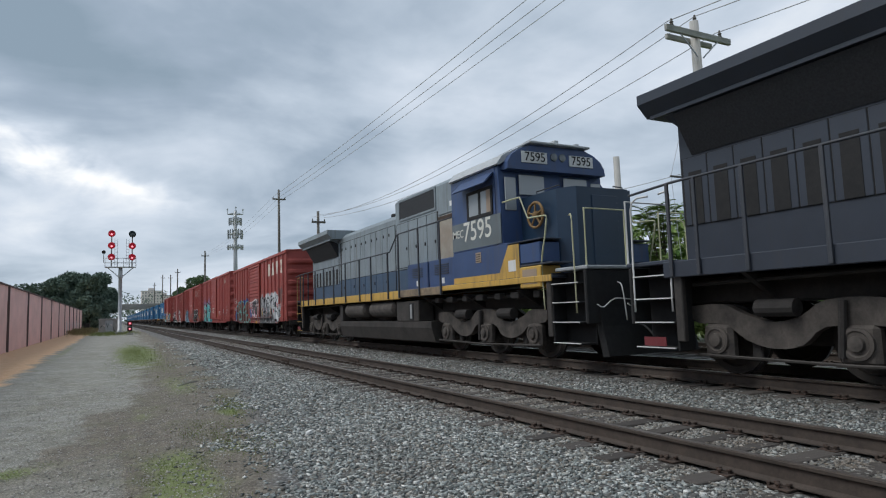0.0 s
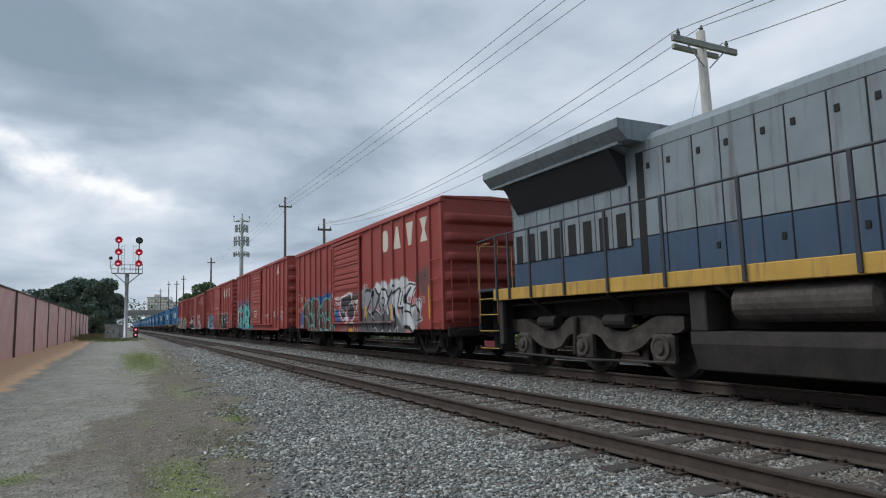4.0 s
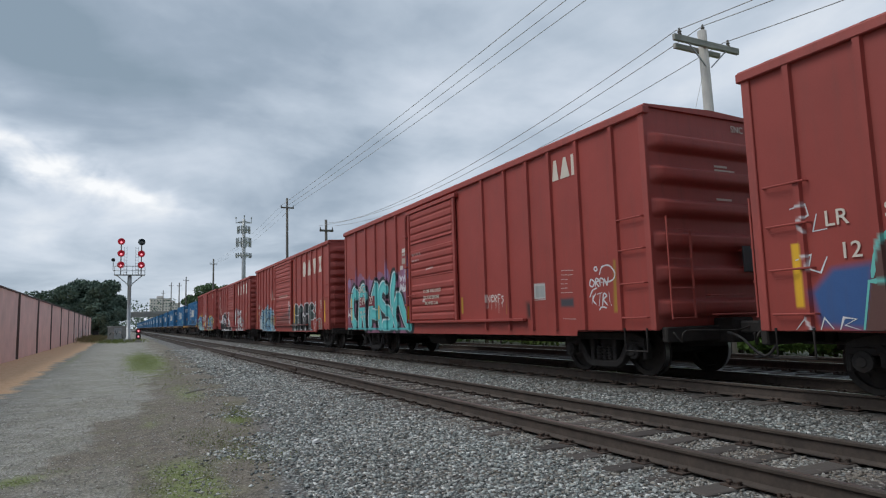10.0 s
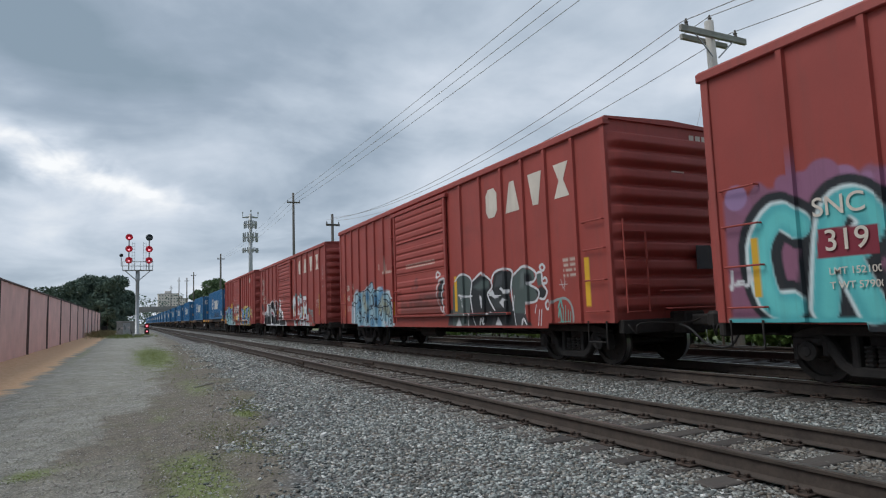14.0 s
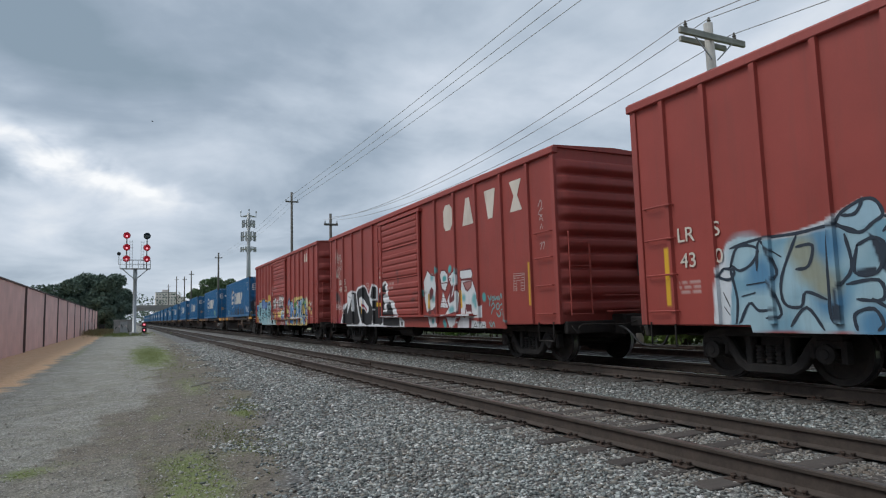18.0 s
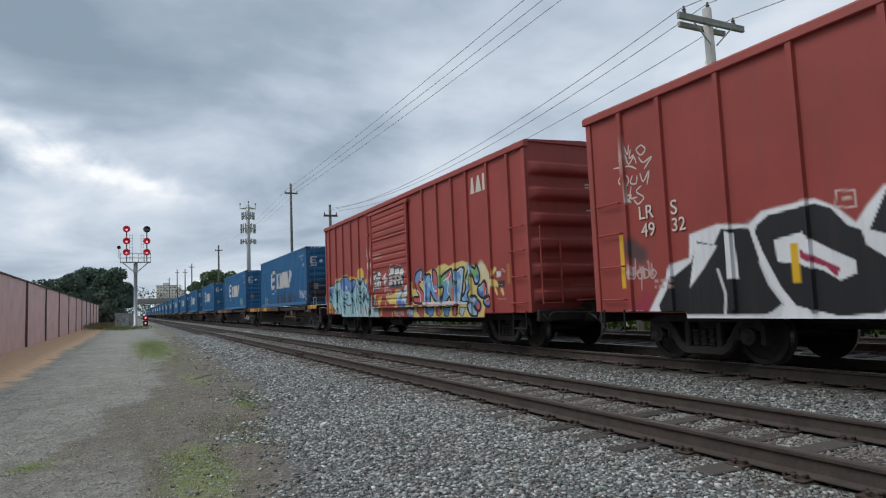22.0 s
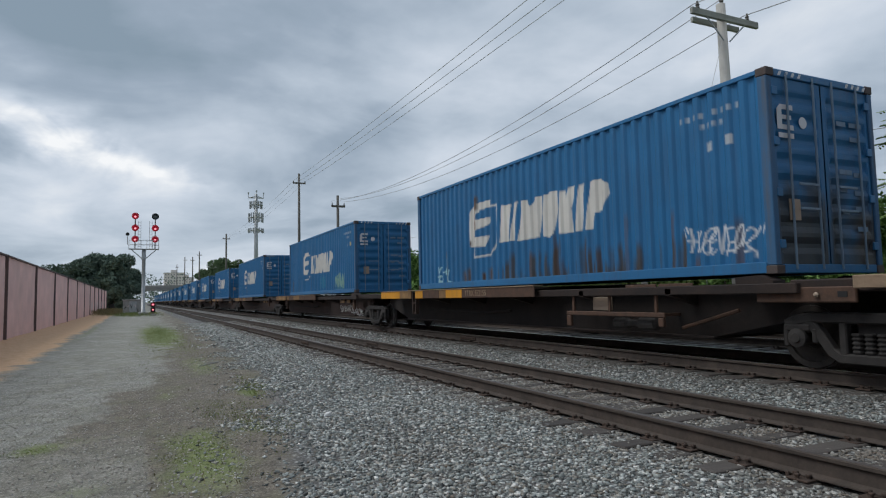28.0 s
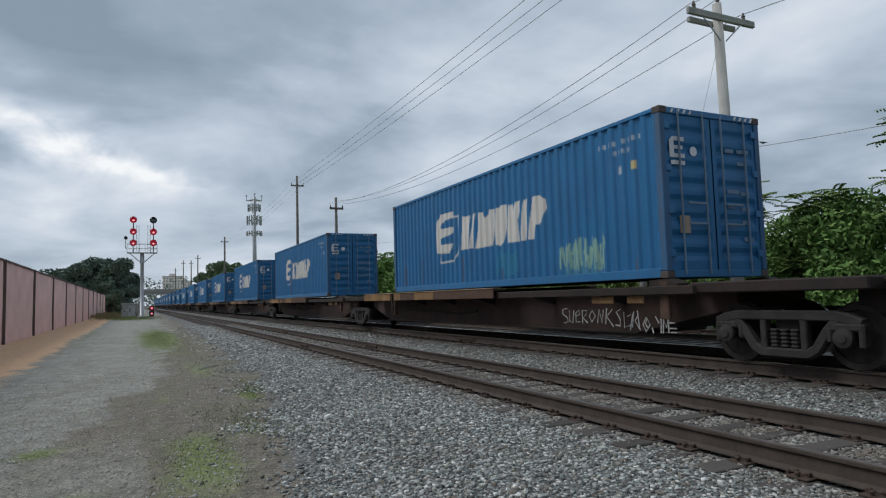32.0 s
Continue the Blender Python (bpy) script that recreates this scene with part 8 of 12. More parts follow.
    c.line([(12.35, 1.79), (12.11, 1.64), (11.86, 1.54)], 0.03, (0.025, 0.035, 0.05))
    c.line([(11.23, 2.09), (10.90, 1.90), (10.61, 2.09), (10.44, 1.82)], 0.05, (0.025, 0.035, 0.05))
    c.line([(11.29, 1.86), (11.09, 1.64), (11.17, 1.31), (10.84, 1.20), (10.72, 1.00), (10.74, 0.74)], 0.035, (0.025, 0.035, 0.05))
    c.line([(10.93, 1.78), (10.88, 1.57), (10.55, 1.75), (10.61, 1.47)], 0.03, (0.025, 0.035, 0.05))
    c.line([(10.69, 1.36), (10.54, 1.52), (10.30, 1.36), (10.13, 1.17), (9.90, 0.90), (10.10, 0.75), (10.13, 0.95)], 0.04, (0.025, 0.035, 0.05))
    c.line([(10.33, 1.83), (10.20, 1.63), (10.30, 1.36), (9.84, 1.32), (9.92, 1.52)], 0.035, (0.025, 0.035, 0.05))
    c.line([(9.70, 1.14), (9.54, 1.27), (9.27, 1.33), (9.12, 1.14), (9.09, 0.77)], 0.045, (0.025, 0.035, 0.05))
    c.line([(9.61, 1.07), (9.12, 1.08)], 0.03, (0.025, 0.035, 0.05))
    c.line([(10.01, 1.96), (9.96, 1.61), (9.90, 1.50), (9.65, 1.49)], 0.035, (0.025, 0.035, 0.05))
    c.line([(14.71, 1.37), (14.31, 1.03), (13.83, 0.85), (13.72, 0.70)], 0.03, (0.025, 0.035, 0.05))
    c.line([(14.02, 1.24), (13.68, 0.93), (13.59, 0.73)], 0.03, (0.025, 0.035, 0.05))
    c.line([(11.20, 1.16), (11.16, 0.74)], 0.03, (0.025, 0.035, 0.05))
    c.line([(13.59, 1.28), (13.36, 1.04), (13.28, 0.73)], 0.03, (0.025, 0.035, 0.05))
    c.line([(10.44, 1.14), (10.38, 0.95), (10.32, 0.77)], 0.035, (0.025, 0.035, 0.05))
    c.line([(14.75, 1.81), (14.53, 1.44), (14.34, 1.81)], 0.03, (0.025, 0.035, 0.05))
    c.line([(13.83, 1.65), (13.47, 1.75), (13.61, 1.50)], 0.03, (0.025, 0.035, 0.05))
    c.line([(12.05, 1.24), (12.14, 0.97), (11.99, 0.74)], 0.03, (0.025, 0.035, 0.05))
    c.line([(9.55, 1.20), (9.28, 1.21), (9.27, 1.10)], 0.03, (0.025, 0.035, 0.05))
    c.line([(11.43, 1.98), (11.36, 1.51), (11.48, 1.22)], 0.03, (0.025, 0.035, 0.05))
    c.line([(11.32, 1.51), (11.39, 1.16), (11.29, 0.96)], 0.03, (0.025, 0.035, 0.05))
    c.line([(10.57, 1.19), (10.82, 1.39), (11.01, 1.50)], 0.03, (0.025, 0.035, 0.05))
    c.poly([(10.69, 1.32), (10.52, 1.50), (10.42, 1.41), (10.62, 1.19)], (0.025, 0.035, 0.05))
    c.poly([(10.08, 0.95), (9.90, 0.90), (10.10, 0.76)], (0.025, 0.035, 0.05))
    c.poly([(11.25, 2.17), (11.06, 2.01), (10.84, 1.85), (10.64, 2.05), (10.89, 1.96)], (0.025, 0.035, 0.05))
    c.poly([(10.55, 1.09), (10.37, 1.07), (10.34, 0.81), (10.48, 0.95)], (0.30, 0.18, 0.05), 0.03)
    c.poly([(13.02, 1.88), (12.89, 1.94), (12.91, 1.76), (13.02, 1.81)], (0.62, 0.66, 0.68))
    c.poly([(12.71, 1.90), (12.56, 1.91), (12.54, 1.76), (12.68, 1.77)], (0.62, 0.66, 0.68))
    c.poly([(10.40, 1.74), (10.29, 1.77), (10.23, 1.62), (10.33, 1.59)], (0.62, 0.66, 0.68))
    c.poly([(9.54, 1.24), (9.33, 1.26), (9.34, 1.15), (9.52, 1.14)], (0.62, 0.66, 0.68))
    c.poly([(10.20, 2.91), (9.81, 2.87), (9.81, 2.76), (10.19, 2.81)], (0.58, 0.50, 0.47), 0.03)
    c.poly([(10.11, 2.67), (9.98, 2.57), (10.07, 2.09), (10.19, 2.07)], (0.58, 0.50, 0.47), 0.03)
    c.poly([(10.21, 2.11), (10.04, 2.15), (10.05, 2.06), (10.27, 2.06)], (0.58, 0.50, 0.47), 0.03)
    c.poly([(9.84, 2.64), (9.76, 2.57), (9.79, 2.35), (9.86, 2.48)], (0.58, 0.50, 0.47), 0.03)
    c.poly([(9.85, 2.18), (9.80, 1.98), (9.87, 1.80), (9.92, 1.97)], (0.58, 0.50, 0.47), 0.03)
    c.poly([(10.09, 2.77), (9.99, 2.75), (10.00, 2.70), (10.09, 2.72)], (0.58, 0.50, 0.47), 0.03)
    c.line([(14.04, 2.08), (13.99, 2.25), (13.91, 2.14)], 0.015, (0.58, 0.5, 0.42), False)
    c.line([(13.82, 2.09), (13.77, 2.25)], 0.015, (0.58, 0.5, 0.42), False)
    c.line([(13.69, 2.10), (13.64, 2.26), (13.52, 2.18)], 0.015, (0.58, 0.5, 0.42), False)
    c.line([(13.44, 2.10), (13.39, 2.24)], 0.015, (0.58, 0.5, 0.42), False)
    c.line([(10.05, 2.99), (10.02, 3.08)], 0.02, (0.58, 0.50, 0.47), False)
    c.line([(9.95, 2.93), (9.92, 3.04)], 0.02, (0.58, 0.50, 0.47), False)


def small_marks_2(c):
    c.poly([(3.29, 1.75), (2.91, 1.74), (2.92, 1.44), (3.30, 1.45)], (0.50, 0.52, 0.50))
    c.poly([(3.25, 1.71), (2.94, 1.71), (2.94, 1.47), (3.26, 1.47)], (0.36, 0.38, 0.37))
    c.line([(3.28, 1.42), (2.92, 1.42)], 0.014, (0.5, 0.5, 0.48), False)
    c.line([(5.18, 1.45), (5.17, 1.60), (5.07, 1.45), (5.05, 1.60)], 0.016, (0.62, 0.56, 0.52))
    c.line([(4.99, 1.55), (4.90, 1.56), (4.92, 1.60), (5.00, 1.57), (4.98, 1.46), (4.89, 1.47)], 0.016, (0.62, 0.56, 0.52))
    c.line([(4.87, 1.45), (4.83, 1.59), (4.75, 1.55), (4.83, 1.51), (4.74, 1.43)], 0.016, (0.62, 0.56, 0.52))
    c.line([(4.69, 1.43), (4.70, 1.60), (4.60, 1.59)], 0.016, (0.62, 0.56, 0.52))
    c.line([(4.71, 1.51), (4.62, 1.52)], 0.016, (0.62, 0.56, 0.52))
    c.line([(4.47, 1.56), (4.56, 1.54), (4.48, 1.47), (4.57, 1.40)], 0.016, (0.62, 0.56, 0.52))
    c.line([(5.14, 1.44), (5.15, 1.31)], 0.016, (0.62, 0.56, 0.52))
    c.line([(4.98, 1.45), (4.99, 1.29)], 0.016, (0.62, 0.56, 0.52))
    c.line([(4.80, 1.44), (4.81, 1.30)], 0.016, (0.62, 0.56, 0.52))
    c.line([(4.67, 1.42), (4.69, 1.21)], 0.016, (0.62, 0.56, 0.52))
    c.line([(4.53, 1.43), (4.54, 1.32)], 0.016, (0.62, 0.56, 0.52))
    c.line([(2.36, 1.95), (2.27, 1.95)], 0.018, (0.52, 0.38, 0.35), False)
    c.line([(2.24, 1.94), (2.18, 1.94)], 0.018, (0.52, 0.38, 0.35), False)
    c.line([(2.15, 1.94), (2.01, 1.93)], 0.018, (0.52, 0.38, 0.35), False)
    c.line([(2.37, 1.87), (2.28, 1.86)], 0.018, (0.52, 0.38, 0.35), False)
    c.line([(2.25, 1.86), (2.19, 1.86)], 0.018, (0.52, 0.38, 0.35), False)
    c.line([(2.16, 1.85), (2.02, 1.85)], 0.018, (0.52, 0.38, 0.35), False)
    c.line([(2.38, 1.78), (2.29, 1.78)], 0.018, (0.52, 0.38, 0.35), False)
    c.line([(2.26, 1.77), (2.19, 1.77)], 0.018, (0.52, 0.38, 0.35), False)
    c.line([(2.39, 1.70), (2.30, 1.69)], 0.018, (0.52, 0.38, 0.35), False)
    c.line([(2.26, 1.69), (2.20, 1.69)], 0.018, (0.52, 0.38, 0.35), False)
    c.line([(2.39, 1.61), (2.30, 1.61)], 0.018, (0.52, 0.38, 0.35), False)
    c.line([(2.27, 1.61), (2.21, 1.61)], 0.018, (0.52, 0.38, 0.35), False)
    c.line([(2.40, 1.53), (2.31, 1.52)], 0.018, (0.52, 0.38, 0.35), False)
    c.line([(2.28, 1.52), (2.22, 1.52)], 0.018, (0.52, 0.38, 0.35), False)
    c.line([(2.19, 1.52), (2.05, 1.52)], 0.018, (0.52, 0.38, 0.35), False)
    c.poly([(2.43, 1.41), (2.04, 1.41), (2.04, 1.25), (2.43, 1.26)], (0.06, 0.06, 0.07), 0.06)
    c.poly([(3.60, 1.38), (3.43, 1.39), (3.39, 1.05), (3.57, 1.06)], (0.06, 0.03, 0.028), 0.12)
    c.line([(2.38, 1.03), (1.99, 1.02)], 0.014, (0.5, 0.38, 0.36), False)
    c.poly([(6.44, 1.61), (6.35, 1.62), (6.35, 1.22), (6.44, 1.21)], (0.40, 0.24, 0.03))
    c.poly([(4.36, 1.56), (4.28, 1.57), (4.29, 1.15), (4.37, 1.15)], (0.40, 0.24, 0.03))
    notices(c, 8.62, 9.20, 2.92, 3.02, 1, (0.52, 0.42, 0.40), 71)
    notices(c, 8.72, 9.20, 2.76, 2.82, 1, (0.52, 0.42, 0.40), 72)
    c.stroke(curve([(8.44, 1.74), (8.37, 1.68), (8.44, 1.60), (8.50, 1.68), (8.44, 1.74)]), 0.012, (0.55, 0.48, 0.46), 0.014)
    c.line([(8.42, 1.68), (8.51, 1.59), (8.35, 1.59)], 0.018, (0.55, 0.48, 0.46), False)
    c.line([(8.26, 2.47), (7.87, 2.50)], 0.018, (0.55, 0.48, 0.46), False)


def small_marks_4(c):
    for pts in ([(0.60, 3.20), (0.50, 3.34), (0.46, 3.22), (0.58, 3.06), (0.44, 3.02)], [(0.58, 3.10), (0.42, 3.16)], [(0.56, 2.92), (0.50, 3.02), (0.44, 2.90)], [(0.54, 2.95), (0.46, 2.95)], [(0.54, 2.74), (0.50, 2.84), (0.46, 2.74)],
                [(0.58, 2.44), (0.50, 2.46), (0.54, 2.38), (0.56, 2.32)], [(0.48, 2.46), (0.42, 2.46), (0.47, 2.32)]):
        c.line(pts, 0.010, (0.52, 0.42, 0.39))
    c.line([(14.70, 3.48), (14.66, 3.66), (14.56, 3.45), (14.52, 3.60)], 0.016, (0.60, 0.53, 0.47))
    c.line([(14.48, 3.52), (14.52, 3.38), (14.42, 3.41), (14.45, 3.35)], 0.016, (0.60, 0.53, 0.47))
    c.line([(14.24, 3.54), (14.35, 3.48), (14.25, 3.37), (14.15, 3.45), (14.24, 3.54)], 0.016, (0.60, 0.53, 0.47))
    c.line([(14.78, 3.39), (14.63, 3.47), (14.55, 3.28), (14.42, 3.38), (14.37, 3.26)], 0.016, (0.60, 0.53, 0.47))
    c.line([(14.31, 3.35), (14.21, 3.24), (14.02, 3.30), (14.20, 3.13)], 0.016, (0.60, 0.53, 0.47))
    c.line([(14.91, 3.28), (14.55, 3.25), (14.38, 3.17)], 0.016, (0.60, 0.53, 0.47))
    c.line([(14.73, 3.14), (14.81, 3.02), (14.65, 2.91), (14.57, 3.04), (14.70, 3.17)], 0.016, (0.60, 0.53, 0.47))
    c.line([(14.48, 3.07), (14.53, 2.96), (14.40, 2.93), (14.37, 3.05)], 0.016, (0.60, 0.53, 0.47))
    c.line([(14.30, 3.08), (14.24, 2.93), (14.10, 3.08), (14.16, 2.87)], 0.016, (0.60, 0.53, 0.47))
    c.line([(14.68, 2.86), (14.72, 2.76), (14.53, 2.76), (14.63, 2.66)], 0.016, (0.60, 0.53, 0.47))
    c.line([(14.52, 2.90), (14.56, 2.71), (14.40, 2.70)], 0.016, (0.60, 0.53, 0.47))
    c.line([(14.29, 2.87), (14.41, 2.79), (14.25, 2.67), (14.39, 2.58), (14.47, 2.66)], 0.016, (0.60, 0.53, 0.47))
    c.line([(14.74, 2.75), (14.54, 2.62), (14.60, 2.69)], 0.016, (0.60, 0.53, 0.47))
    c.line([(14.57, 1.54), (14.69, 1.51), (14.68, 1.38), (14.56, 1.39), (14.54, 1.69)], 0.016, (0.50, 0.36, 0.34))
    c.line([(14.44, 1.51), (14.51, 1.44), (14.46, 1.35), (14.36, 1.43), (14.44, 1.51)], 0.016, (0.50, 0.36, 0.34))
    c.line([(14.43, 1.16), (14.40, 1.47), (14.27, 1.48), (14.26, 1.38), (14.39, 1.35)], 0.016, (0.50, 0.36, 0.34))
    c.line([(14.16, 1.50), (14.23, 1.42), (14.18, 1.34), (14.09, 1.43), (14.16, 1.50)], 0.016, (0.50, 0.36, 0.34))
    c.line([(14.83, 0.72), (14.82, 0.82), (14.74, 0.72), (14.73, 0.84)], 0.014, WHT, False)
    c.line([(14.71, 0.73), (14.66, 0.83), (14.63, 0.73)], 0.014, WHT, False)
    c.line([(14.59, 0.72), (14.58, 0.83), (14.53, 0.80), (14.59, 0.77)], 0.014, WHT, False)
    c.line([(14.44, 0.83), (14.51, 0.80), (14.45, 0.76), (14.51, 0.73)], 0.014, WHT, False)
    notices(c, 13.75, 14.15, 1.18, 1.36, 2, (0.50, 0.36, 0.34), 38)
    c.dabs([(14.57, 1.81), (14.41, 1.75), (14.62, 1.90)], 0.14, (0.09, 0.05, 0.05), 0.14)


def art_1(c):
    grey_figures(c)
    teal_outlines(c)
    masked_figures(c)
    notices(c, 1.15, 1.6, 1.55, 1.75, 4, (0.5, 0.36, 0.33), 4)
    smudge(c, 9.45, 2.3, 0.08, 0.35, 1, (0.55, 0.45, 0.42), 0.7)
    smudge(c, 1.3, 2.2, 0.25, 0.3, 3, alpha=0.4)
    for u, z in ((0.80, 2.0), (14.9, 1.9), (12.2, 1.6), (9.68, 1.58), (5.86, 1.58), (3.56, 1.58)):
        c.rect(u, u + 0.13, 1.1, z, YEL)


FAT = [[(14.31, 2.05), (14.61, 2.2), (14.89, 1.8), (14.78, 1.12), (14.44, 1.04)], [(14.06, 1.0), (13.9, 2.05), (13.63, 2.24), (13.41, 1.96), (13.75, 1.58)], [(13.75, 1.58), (13.51, 0.98)],
       [(13.03, 1.05), (12.94, 1.53), (12.54, 2.12), (12.32, 2.2), (12.27, 1.61), (12.03, 0.98)], [(12.83, 1.36), (12.29, 1.31)],
       [(11.48, 2.1), (11.75, 2.22), (12.02, 2.05), (12.0, 1.71), (11.61, 1.5), (11.22, 1.36), (11.08, 1.12), (11.25, 0.98), (11.74, 0.97)],
       [(10.80, 2.44), (11.0, 1.95), (10.85, 1.29), (10.66, 0.98)], [(10.84, 1.4), (10.46, 1.80), (10.18, 1.40), (9.91, 1.08), (9.68, 0.95)]]


def art_2(c):
    c.cloud(9.62, 15.4, 0.7, 2.72, (0.24, 0.105, 0.17), 2, 0.95, 0.06)
    rnd = random.Random(5)
    for k in range(26):
        p = (9.7 + 5.5 * k / 25 + rnd.uniform(-.1, .1), 2.30 + rnd.uniform(-0.12, 0.32))
        c.stroke([p, (p[0] + 0.01, p[1])], rnd.uniform(0.10, 0.22), rnd.choice(((0.30, 0.15, 0.26), (0.26, 0.11, 0.19), (0.32, 0.20, 0.36))), 0.03)
    figs = [curve(f) for f in FAT]
    ink = (0.016, 0.02, 0.024)
    for f in figs:
        c.stroke([p + (-0.06, -0.03) for p in f], 0.29, ink)
        c.stroke([p + (0.02, 0.03) for p in f], 0.28, ink)
    for f in figs:
        c.stroke(f, 0.215, ink)
        c.stroke(f, 0.19, (0.62, 0.72, 0.72))
        c.stroke([p + (-0.025, -0.02) for p in f], 0.165, CYN)
    for f in figs:
        c.stroke([p + (-0.06, -0.04) for p in f], 0.09, (0.125, 0.53, 0.52), 0.08)
    c.stroke([(15.4, 0.84), (9.6, 0.84)], 0.03, CYN)
    c.poly([(14.05, 1.95), (13.33, 1.92), (13.34, 1.59), (14.09, 1.59)], (0.22, 0.028, 0.045))
    c.poly([(13.06, 1.94), (12.52, 1.94), (12.46, 1.62), (13.15, 1.60)], (0.22, 0.028, 0.045))
    scribble(c, 9.85, 10.4, 1.95, 2.2, WHT, 4, 9, 0.025)
    scribble(c, 9.9, 10.35, 2.25, 2.45, WHT, 4, 19, 0.025)
    c.rect(9.86, 10.16, 2.78, 3.10, (0.42, 0.35, 0.30), 0.1)
    c.rect(9.90, 10.12, 2.95, 3.02, (0.30, 0.04, 0.05), 0.1)
    for q in ((9.9, 10.15, 3.12, 3.24), (9.75, 9.95, 2.50, 2.66), (10.1, 10.31, 2.62, 2.74)):
        c.rect(*q, (0.60, 0.57, 0.52), 0.25)
    scribble(c, 15.0, 15.4, 1.2, 1.6, WHT, 3, 29, 0.02)
    c.line([(1.28, 1.79), (1.21, 1.92), (1.02, 1.93), (0.89, 1.79), (0.95, 1.68), (1.12, 1.65), (1.22, 1.72)], 0.016, WHT)
    c.line([(1.41, 1.93), (1.35, 1.93), (1.34, 1.87), (1.41, 1.88), (1.41, 1.93)], 0.016, WHT)
    c.line([(1.56, 1.62), (1.52, 1.72), (1.43, 1.67), (1.48, 1.59), (1.56, 1.62)], 0.016, WHT)
    c.line([(1.41, 1.59), (1.38, 1.73), (1.30, 1.69), (1.38, 1.66), (1.31, 1.58)], 0.016, WHT)
    c.line([(1.28, 1.59), (1.27, 1.72), (1.19, 1.71)], 0.016, WHT)
    c.line([(1.27, 1.66), (1.21, 1.65)], 0.016, WHT)
    c.line([(1.19, 1.59), (1.16, 1.71), (1.10, 1.59), (1.06, 1.73)], 0.016, WHT)
    c.line([(1.57, 1.41), (1.49, 1.52), (1.37, 1.56)], 0.016, WHT)
    c.line([(1.52, 1.29), (1.48, 1.44)], 0.016, WHT)
    c.line([(1.41, 1.46), (1.49, 1.36), (1.41, 1.27)], 0.016, WHT)
    c.line([(1.37, 1.45), (1.24, 1.47)], 0.016, WHT)
    c.line([(1.29, 1.46), (1.33, 1.25)], 0.016, WHT)
    c.line([(1.24, 1.25), (1.20, 1.45), (1.12, 1.41), (1.21, 1.35), (1.11, 1.25)], 0.016, WHT)
    c.line([(1.06, 1.47), (1.05, 1.30)], 0.016, WHT)
    c.line([(1.03, 1.26), (1.01, 1.24)], 0.016, WHT)
    c.line([(1.33, 1.17), (1.26, 1.22), (1.14, 1.20)], 0.016, WHT)
    c.poly([(0.91, 2.01), (0.80, 2.01), (0.85, 1.12), (0.96, 1.12)], (0.36, 0.20, 0.03), 0.05)
    small_marks_2(c)
    for u, z0, z1 in ((9.60, 1.1, 1.56), (12.11, 1.15, 1.6), (14.88, 1.15, 1.95)):
        c.rect(u, u + 0.11, z0, z1, (0.62, 0.36, 0.03))


def art_3(c):
    green_black_figures(c)
    pale_blue_figures(c)
    for u, z in ((0.62, 1.12), (5.9, 1.12), (15.28, 1.1)):
        c.rect(u, u + 0.14, z, z + 0.9, YEL)
    c.rect(10.18, 10.30, 1.09, 1.56, YEL)
    notices(c, 1.0, 1.4, 1.7, 2.1, 4, CREAM, 15)
    for u, z in ((10.3, 2.95), (10.15, 2.98), (10.05, 3.0), (10.35, 2.55), (10.2, 2.5), (10.9, 2.55), (11.0, 2.52), (11.55, 2.6), (11.62, 2.62)):
        c.rect(u, u + 0.025, z, z + 0.2, CREAM)
    notices(c, 10.2, 11.3, 2.45, 2.6, 1, CREAM, 16)
    notices(c, 7.0, 9.0, 2.45, 2.6, 2, CREAM, 18)
    notices(c, 14.75, 15.15, 1.28, 1.5, 3, (0.5, 0.36, 0.33), 19)
    smudge(c, 8.2, 1.5, 1.3, 0.2, 7)
    smudge(c, 8.4, 1.95, 0.2, 0.15, 8)
    smudge(c, 5.0, 3.2, 0.6, 0.4, 9, alpha=0.15)
    c.cloud(6.6, 9.6, 1.15, 1.7, (0.13, 0.04, 0.032), 8, 0.7, 0.2)


